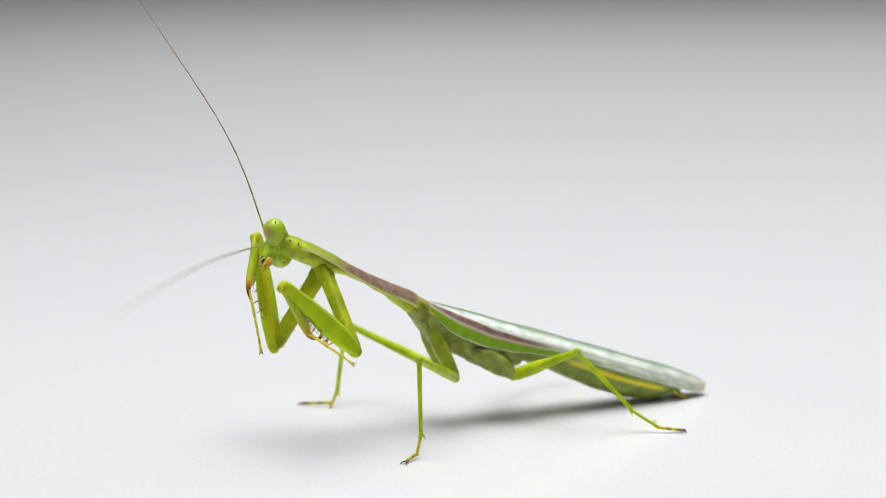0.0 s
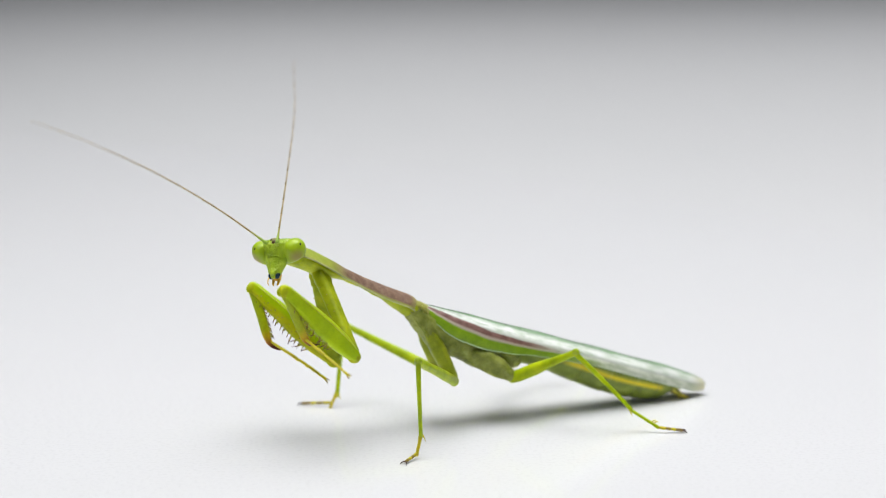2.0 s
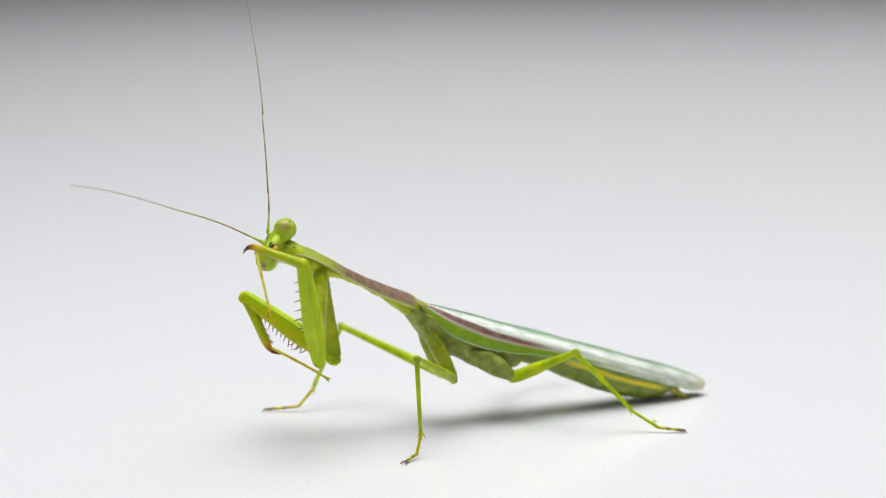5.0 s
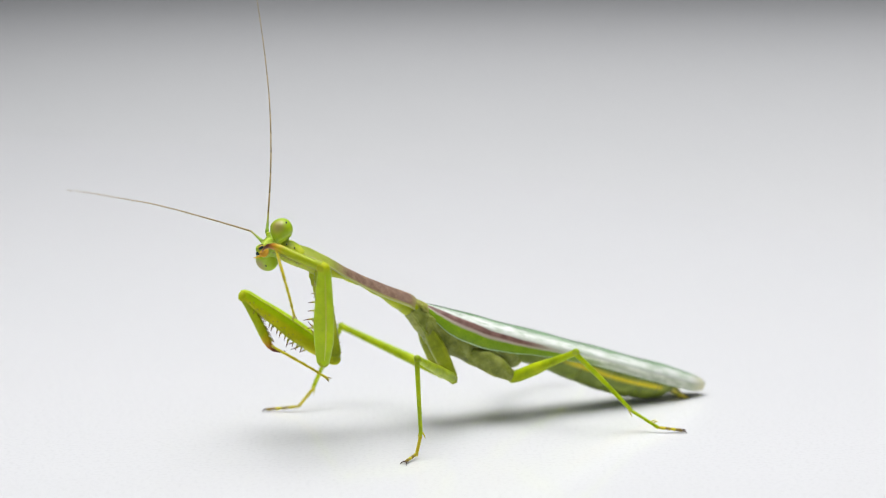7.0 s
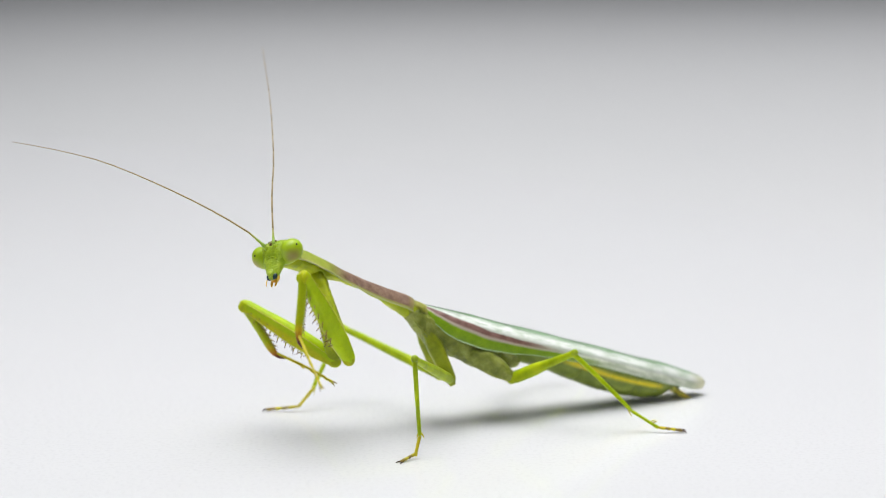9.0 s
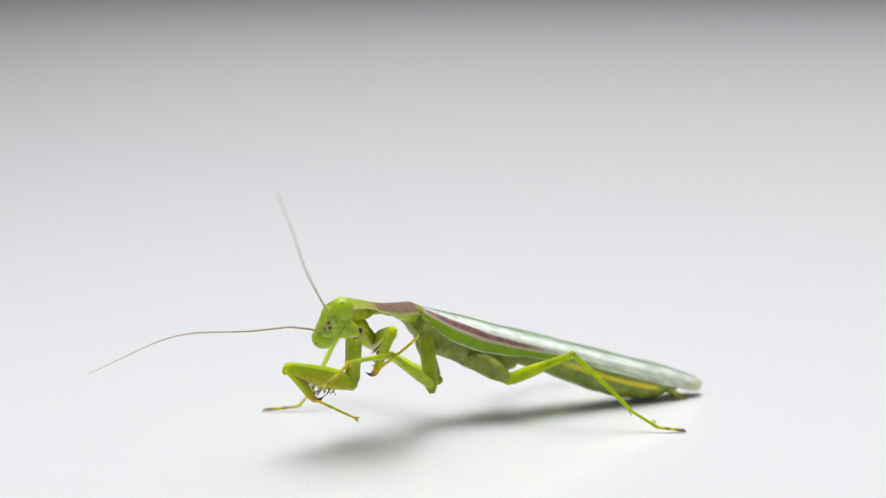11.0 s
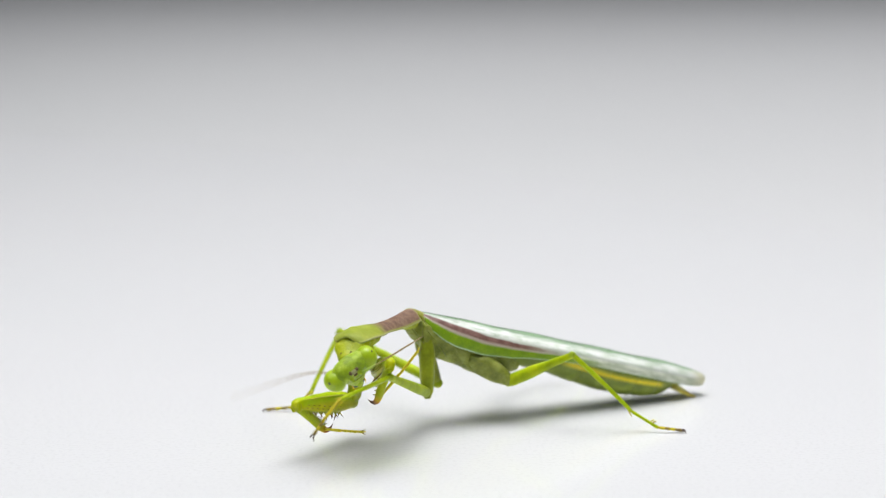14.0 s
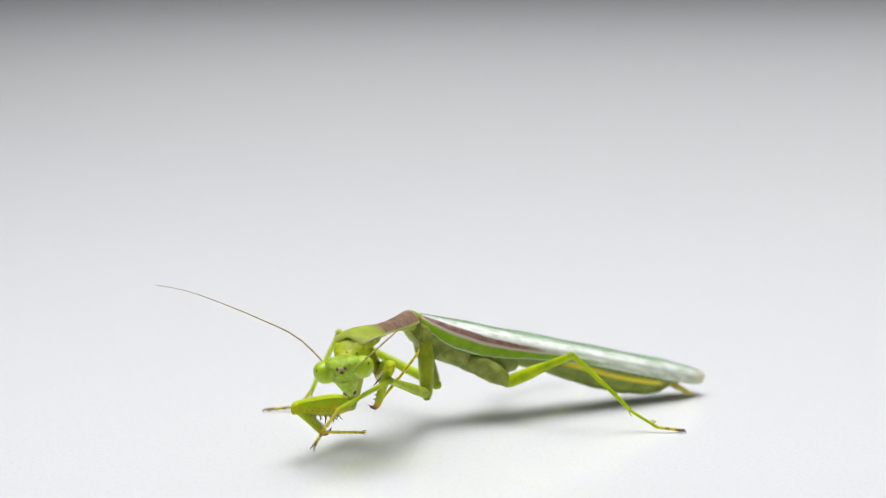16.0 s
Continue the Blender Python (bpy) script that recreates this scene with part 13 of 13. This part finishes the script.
    key("antR10", [(0,-45.34,13.76,16.68,59.3,149.4,-43.3), (0.03,-44.08,13.75,14.8,54.59,145.38,-45.79), (0.07,-44.41,14.36,16.15,57.85,148.04,-45.79), (0.2,-42.98,15.14,15.5,-124.5,34,130), (0.25,-42.67,15.19,15.27,-125.1,35.2,129), (0.5,-41.99,9.83,9.82,59.53,128.38,-45.48), (0.7,-34.05,16.53,10.41,-143.8,44.5,102.6), (0.75,-35.48,15.82,10.56,-141.1,45.6,106.5), (0.8,-37.23,15.15,11.29,-136.5,46,112.9), (0.9,-40.54,20.16,27.98,-126.9,11.4,122.3), (1,-38.24,16.6,45.97,-122.1,-25.9,126.8), (1.2,-37.62,13.63,50.18,-124.2,-33.3,131.2), (1.25,-37.73,12.73,50.96,-125.1,-34.8,132.8), (1.5,-38.25,9.2,52.87,-129.2,-39.6,139.3), (1.7,-38.14,8.36,52.94,-129.8,-40.2,140.3), (1.75,-39.45,14.49,45.62,-124.8,-24.1,132.3), (1.8,-39.8,18.29,36.54,-122.5,-7.8,126.1), (1.93,-48.35,5.19,40.99,46.48,-163.4,-25.71), (1.97,-49.86,2.05,42.8,43.69,-160.28,-18.95), (2,-51.06,0.6,42.55,41.7,-161.6,-15.4), (2.03,-51.49,0.47,41.81,41.16,-163.67,-14.75), (2.07,-51.11,0.64,42.49,41.54,-162.56,-15.07), (2.25,-51.14,1.13,41.83,-138.1,-16.2,164.3), (2.43,-51.24,1.65,41.12,42.01,-166.26,-16.17), (2.47,-50.4,2.02,42.53,43.05,-163.5,-17.16), (2.5,-51.39,1.73,40.7,42,-167.5,-16.2), (2.53,-52.28,1.41,38.77,41.03,-171.51,-15.32), (2.57,-51.64,1.74,40.14,42.01,-168.71,-16.15), (2.7,-52.26,1.74,38.53,-137.9,-8.6,163.9), (2.8,-52.8,1.67,37.06,-137.9,-6.4,164), (3,-54.44,-2.65,35.97,41.63,-173.44,-10.84), (3.25,-53.6,1.4,35.35,-138,-4.8,164.6), (3.5,-54.22,-0.82,35.9,41.67,-171.59,-12.14), (3.93,-49.86,11.17,33.03,41.54,-177.93,-33.89), (3.97,-50.35,11.14,29.86,37.53,175.9,-33.52), (4,-49.53,12.03,32.82,41.5,-178.4,-35.3), (4.03,-48.4,12.73,35.68,45.72,-172.74,-37.19), (4.07,-49.43,12.24,32.76,41.54,-178.43,-35.6), (4.2,-49.39,12.34,32.74,-138.4,-1.7,144.2), (4.6,-49.15,12.81,32.78,-138.4,-2,143.5), (5,-48.95,13.11,33.01,-138.4,-2.6,143.1), (5.8,-48.59,13.47,33.6,-138.4,-3.8,142.6), (6.2,-48.43,13.66,33.77,-138.4,-4.2,142.2), (6.5,-48.3,13.87,33.76,-138.3,-4.3,141.7), (7,-49.43,12.84,32.38,41.74,-178.07,-35.5), (7.5,-49.78,12.49,32.51,41.7,-177.77,-34.39), (7.75,-50.24,11.55,33.85,-138.4,-4.1,146.7), (8,-51.43,8.84,35.45,-138.9,-7.2,151), (8.43,-47.95,12.87,37.57,41.9,-172.48,-36.43), (8.47,-47.12,13.26,38.97,43.83,-170,-37.61), (8.5,-47.77,13.08,38.02,41.9,-172.5,-36.8), (8.53,-48.47,12.76,37.05,39.97,-174.99,-35.85), (8.57,-47.98,12.71,38.55,41.72,-172.35,-36.15), (8.7,-49.89,7.68,40.02,-140,-9.2,153.2), (8.75,-50.63,5.36,40.45,-140.8,-9.8,157.6), (8.8,-51.29,3.01,40.73,-141.6,-10.4,162), (9,-52.54,-2.37,41.22,-143.9,-11.4,172.1), (9.2,-52.38,-2.3,40.32,-143.9,-10.6,171.9), (9.5,-52.07,-2.61,37.58,-143.7,-6.7,171), (9.65,-51.77,-3.04,35.68,-143.6,-3.8,170.2), (9.8,-51.33,-3.61,33.48,-143.5,-0.4,169.3), (10.1,-49.93,-5.04,28.37,-143.3,7.6,167.2), (10.3,-48.57,-6.11,24.72,-143.5,13.2,165.6), (10.4,-47.78,-6.65,22.93,-143.7,15.9,164.8), (10.7,-45.27,-8.14,18,-144.3,22.9,162.4), (11,-43.1,-9.31,14.22,-145.1,27.6,160.2), (11.3,-41.93,-9.9,11.93,-145.8,29.2,158.7), (11.5,-42.54,-10.54,13.35,-144.6,16.7,160.1), (11.93,-39.21,-5.28,11,31.29,161.49,-31.72), (11.97,-38.86,-4.53,11.78,32.19,163.29,-33.03), (12,-38.42,-4.21,10.55,30.4,161.2,-34.2), (12.03,-37.94,-3.91,9.37,28.53,159.21,-35.4), (12.07,-37.65,-3.27,10.17,29.57,161.11,-36.48), (12.43,-34.82,-0.51,9.12,26.95,162.15,-43.87), (12.47,-34.82,-0.04,11.22,31.16,166.43,-44.04), (12.5,-34.73,-0.44,9.07,26.9,162.2,-44.1), (12.53,-34.46,-0.88,6.94,22.57,157.88,-44.38), (12.57,-34.82,-0.55,9.04,27.01,161.84,-43.85), (13,-36.68,-2.78,8.97,-150.9,25.7,142), (13.5,-31.1,0.93,6.2,-157.5,28.4,128.3), (13.93,-27.37,2.61,5.46,19.62,158.19,-57.49), (13.97,-27.52,2.98,7.27,25.87,162.36,-56.86), (14,-27.29,2.63,5.46,19.9,159,-57.6), (14.03,-26.92,2.26,3.72,13.77,155.66,-58.57), (14.07,-27.5,2.54,5.61,20.28,159.56,-57.17), (14.5,-31.64,0.72,10.74,-157,16.9,132), (15,-29.19,2.38,16.85,-157.2,5.2,129.4), (15.5,-33.48,-1.2,20.48,-156.7,-1.3,139), (16,-35.02,-1.87,20.5,-156.7,-4.8,139.6)])
    key("antR11", [(0,-47.27,15.57,15.12,57.6,147.1,-43.8), (0.03,-45.85,15.57,13.05,52.79,143.48,-46.39), (0.07,-46.23,16.24,14.51,56.21,146.47,-46.11), (0.2,-44.62,17.1,13.78,-126,34.6,130), (0.25,-44.25,17.15,13.5,-126.6,35.7,129), (0.5,-43.33,11.19,7.41,56.54,126.62,-48), (0.7,-34.53,18.67,8.26,-149.1,45.5,98), (0.75,-36.09,17.88,8.36,-145.2,46.5,103.5), (0.8,-38.07,17.12,9.08,-138.9,46.6,112.3), (0.9,-42.15,22.71,27.37,-128.4,11.7,122.9), (1,-39.89,18.81,47.32,-123.4,-25.7,127.4), (1.2,-39.32,15.56,51.87,-125.7,-32.5,132.3), (1.25,-39.44,14.58,52.71,-126.7,-33.9,134), (1.5,-40.05,10.75,54.83,-130.7,-38.3,140.7), (1.7,-39.95,9.87,54.93,-131.3,-38.9,141.7), (1.75,-41.33,16.57,46.88,-126.3,-23.4,133.2), (1.8,-41.59,20.75,36.96,-124,-7.6,126.5), (1.93,-50.83,6.4,41.82,45.32,-164.88,-25.05), (1.97,-52.55,2.97,43.8,42.74,-161.93,-18.33), (2,-53.88,1.38,43.52,40.9,-163.2,-14.9), (2.03,-54.34,1.23,42.7,40.42,-165.1,-14.34), (2.07,-53.94,1.42,43.45,40.79,-163.86,-14.7), (2.25,-53.98,1.93,42.69,-139,-15.2,164.6), (2.43,-54.1,2.49,41.85,41.17,-166.74,-16.05), (2.47,-53.21,2.9,43.41,42.22,-163.88,-17.05), (2.5,-54.27,2.57,41.37,41.2,-167.8,-16.1), (2.53,-55.21,2.21,39.23,40.25,-171.76,-15.2), (2.57,-54.54,2.58,40.75,41.23,-168.92,-16), (2.7,-55.19,2.58,38.99,-138.7,-8.5,164.1), (2.8,-55.73,2.51,37.41,-138.7,-6.3,164.1), (3,-57.44,-2.08,36.32,40.88,-175,-10.33), (3.25,-56.55,2.22,35.61,-138.8,-4.1,164.8), (3.5,-57.19,-0.18,36.35,40.95,-171.78,-12.34), (3.93,-52.4,12.88,33.12,40.51,-179.32,-33.31), (3.97,-52.9,12.83,29.63,36.53,174.47,-33.02), (4,-52.04,13.81,32.9,40.4,-179.8,-34.7), (4.03,-50.83,14.57,36.07,44.51,-174.1,-36.48), (4.07,-51.94,14.04,32.85,40.37,-179.85,-35), (4.2,-51.89,14.14,32.83,-139.6,-0.3,144.8), (4.6,-51.63,14.64,32.89,-139.6,-0.6,144.1), (5,-51.41,14.96,33.15,-139.6,-1.1,143.7), (5.8,-51.03,15.34,33.81,-139.6,-2.3,143.3), (6.2,-50.85,15.54,34,-139.5,-2.6,142.9), (6.5,-50.71,15.77,34,-139.5,-2.7,142.4), (7,-51.93,14.62,32.48,40.61,-178.68,-35.12), (7.5,-52.32,14.23,32.63,40.56,-178.49,-33.94), (7.75,-52.8,13.23,34.07,-139.5,-2.9,147.2), (8,-54.1,10.32,35.84,-139.9,-5.8,151.5), (8.43,-50.4,14.69,37.97,40.7,-173.78,-35.74), (8.47,-49.52,15.11,39.5,42.59,-171.27,-36.87), (8.5,-50.21,14.91,38.42,40.7,-173.8,-36.1), (8.53,-50.96,14.56,37.32,38.82,-176.32,-35.2), (8.57,-50.44,14.52,38.96,40.56,-173.66,-35.48), (8.7,-52.6,9.05,40.51,-140.9,-7.7,153.8), (8.75,-53.44,6.52,40.97,-141.6,-8.2,158.2), (8.8,-54.17,3.94,41.28,-142.3,-8.7,162.5), (9,-55.53,-1.95,41.83,-144.3,-9.5,172.5), (9.2,-55.38,-1.87,40.89,-144.3,-8.8,172.3), (9.5,-55.09,-2.13,37.94,-144.1,-5.2,171.2), (9.65,-54.79,-2.51,35.89,-144,-2.5,170.4), (9.8,-54.36,-3.04,33.5,-143.9,0.7,169.4), (10.1,-52.9,-4.37,27.96,-143.9,8,167.1), (10.3,-51.47,-5.37,24.02,-144.1,13.2,165.5), (10.4,-50.64,-5.87,22.08,-144.3,15.6,164.6), (10.7,-47.98,-7.29,16.8,-144.9,22.1,162.1), (11,-45.66,-8.39,12.8,-145.6,26.5,160.1), (11.3,-44.43,-8.92,10.42,-146.2,28,158.9), (11.5,-45.31,-9.54,12.46,-145.1,17.1,160.2), (11.93,-41.68,-3.75,10.02,30.73,158.15,-31.4), (11.97,-41.33,-2.93,10.9,31.58,159.82,-32.64), (12,-40.83,-2.57,9.56,29.7,157.6,-33.9), (12.03,-40.28,-2.24,8.28,27.72,155.54,-35.21), (12.07,-40,-1.53,9.18,28.71,157.46,-36.2), (12.43,-36.93,1.53,8.18,25.85,160.51,-43.59), (12.47,-36.97,2.04,10.5,30.07,164.91,-43.64), (12.5,-36.83,1.6,8.13,25.8,160.7,-43.8), (12.53,-36.5,1.11,5.79,21.44,156.39,-44.19), (12.57,-36.93,1.47,8.1,25.93,160.45,-43.55), (13,-38.87,-1.07,7.64,-152,26.6,142.1), (13.5,-32.78,3.05,4.74,-159.5,32,127.1), (13.93,-28.9,5.03,4.35,18.3,158.01,-57.41), (13.97,-29.11,5.45,6.35,24.51,162.28,-56.67), (14,-28.82,5.06,4.35,18.5,158.9,-57.3), (14.03,-28.36,4.65,2.43,12.33,155.46,-58.18), (14.07,-29.05,4.96,4.5,18.79,159.33,-56.7), (14.5,-33.61,2.91,9.85,-158.3,18.9,132.3), (15,-31.14,4.75,16.57,-158.5,5.7,129.9), (15.5,-35.8,0.81,20.55,-157.8,1.2,140), (16,-37.35,0.12,20.76,-157.8,-1.2,141)])
    key("antR12", [(0,-49.13,17.36,13.45,56.5,145.5,-44.1), (0.03,-47.56,17.37,11.22,51.67,142.16,-46.72), (0.07,-48.01,18.1,12.81,55.24,145.38,-46.22), (0.2,-46.25,19.04,12.03,-126.9,35.1,130.1), (0.25,-45.82,19.09,11.7,-127.6,36.2,129), (0.5,-44.56,12.55,4.94,55.15,125.2,-48.98), (0.7,-34.83,20.81,6.06,-151.9,46,95.8), (0.75,-36.58,19.94,6.12,-147.3,47,102.4), (0.8,-38.87,19.08,6.85,-140.1,46.9,112.5), (0.9,-43.78,25.24,26.75,-129.2,11.7,123.3), (1,-41.58,21.02,48.65,-124,-25.8,127.7), (1.2,-41.06,17.48,53.52,-126.4,-32.3,132.7), (1.25,-41.22,16.42,54.43,-127.4,-33.7,134.4), (1.5,-41.92,12.28,56.74,-131.5,-38,141.2), (1.7,-41.83,11.35,56.86,-132.1,-38.5,142.1), (1.75,-43.27,18.63,48.1,-127,-23.3,133.6), (1.8,-43.41,23.2,37.36,-124.6,-7.7,126.8), (1.93,-53.32,7.6,42.58,44.71,-165.35,-24.74), (1.97,-55.26,3.87,44.73,42.18,-162.48,-18.07), (2,-56.72,2.14,44.41,40.4,-163.7,-14.7), (2.03,-57.22,1.98,43.51,39.95,-165.51,-14.2), (2.07,-56.79,2.18,44.33,40.34,-164.2,-14.6), (2.25,-56.84,2.72,43.5,-139.4,-15,164.6), (2.43,-56.98,3.31,42.55,40.78,-166.54,-16.05), (2.47,-56.03,3.75,44.26,41.83,-163.61,-17.05), (2.5,-57.16,3.4,42.02,40.8,-167.5,-16.1), (2.53,-58.15,3.01,39.67,39.83,-171.45,-15.2), (2.57,-57.44,3.41,41.34,40.8,-168.65,-16), (2.7,-58.11,3.42,39.44,-139.2,-8.7,164.1), (2.8,-58.68,3.34,37.74,-139.2,-6.4,164.2), (3,-60.46,-1.53,36.59,40.45,-177.03,-9.86), (3.25,-59.51,3.02,35.83,-139.2,-4.1,164.9), (3.5,-60.17,0.47,36.79,40.46,-176.35,-11.18), (3.93,-54.97,14.56,33.17,39.96,179.98,-32.98), (3.97,-55.47,14.49,29.35,36.03,173.94,-32.75), (4,-54.57,15.56,32.92,39.9,179.8,-34.4), (4.03,-53.29,16.4,36.39,43.99,-174.44,-36.15), (4.07,-54.45,15.81,32.86,39.9,179.8,-34.67), (4.2,-54.4,15.92,32.84,-140.1,0.2,145.2), (4.6,-54.12,16.44,32.92,-140.1,0.2,144.7), (5,-53.89,16.78,33.21,-140.1,0.1,144.5), (5.8,-53.5,17.17,33.93,-140.1,0,144.1), (6.2,-53.3,17.4,34.14,-140.1,0,143.8), (6.5,-53.14,17.64,34.14,-140.1,0,143.4), (7,-54.45,16.39,32.55,40.05,178.54,-34.06), (7.5,-54.87,15.95,32.71,39.94,-179.66,-33.43), (7.75,-55.39,14.9,34.23,-140.1,-1.8,147.7), (8,-56.79,11.78,36.15,-140.4,-5.1,151.9), (8.43,-52.89,16.47,38.29,40.09,-174.08,-35.45), (8.47,-51.96,16.93,39.96,41.97,-171.56,-36.56), (8.5,-52.69,16.71,38.75,40.1,-174.1,-35.8), (8.53,-53.48,16.33,37.52,38.25,-176.64,-34.9), (8.57,-52.95,16.29,39.31,39.98,-173.98,-35.14), (8.7,-55.33,10.39,40.93,-141.4,-7.3,154.1), (8.75,-56.26,7.65,41.41,-142.1,-7.8,158.4), (8.8,-57.07,4.86,41.75,-142.7,-8.2,162.7), (9,-58.54,-1.56,42.34,-144.6,-8.9,172.7), (9.2,-58.39,-1.47,41.36,-144.6,-8.1,172.5), (9.5,-58.11,-1.66,38.23,-144.4,-4.5,171.5), (9.65,-57.83,-2,36.02,-144.3,-1.7,170.7), (9.8,-57.38,-2.47,33.46,-144.3,1.5,169.7), (10.1,-55.87,-3.69,27.53,-144.2,9,167.5), (10.3,-54.37,-4.62,23.32,-144.5,14.2,165.9), (10.4,-53.49,-5.08,21.26,-144.7,16.7,165), (10.7,-50.69,-6.41,15.64,-145.3,23.3,162.5), (11,-48.25,-7.45,11.42,-146.2,27.7,160.4), (11.3,-46.96,-7.95,8.98,-146.8,29.3,159.1), (11.5,-48.08,-8.54,11.56,-145.7,17.7,160.4), (11.93,-44.11,-2.26,8.87,30.09,156.02,-31.25), (11.97,-43.76,-1.37,9.83,30.92,157.64,-32.46), (12,-43.19,-0.98,8.38,29,155.4,-33.8), (12.03,-42.57,-0.62,7,26.97,153.36,-35.19), (12.07,-42.3,0.16,7.99,27.96,155.31,-36.14), (12.43,-39.03,3.53,7.13,24.96,159.26,-43.41), (12.47,-39.13,4.09,9.69,29.18,163.71,-43.36), (12.5,-38.93,3.61,7.11,24.9,159.5,-43.6), (12.53,-38.52,3.07,4.57,20.52,155.2,-44.08), (12.57,-39.03,3.46,7.1,25.03,159.31,-43.34), (13,-41.04,0.62,6.26,-152.9,26.7,142.4), (13.5,-34.36,5.13,3.11,-160.6,33.3,126.8), (13.93,-30.45,7.44,3.2,17.54,157.92,-57.04), (13.97,-30.74,7.89,5.42,23.71,162.24,-56.29), (14,-30.38,7.47,3.25,17.7,158.8,-56.9), (14.03,-29.85,7.02,1.17,11.53,155.28,-57.77), (14.07,-30.63,7.35,3.44,17.95,159.16,-56.28), (14.5,-35.57,5.06,8.85,-159.1,19.4,132.6), (15,-33.1,7.1,16.26,-159.3,5.6,130.2), (15.5,-38.16,2.79,20.49,-158.7,2,140.5), (16,-39.75,2.06,20.83,-158.6,0.9,141.8)])


motions()
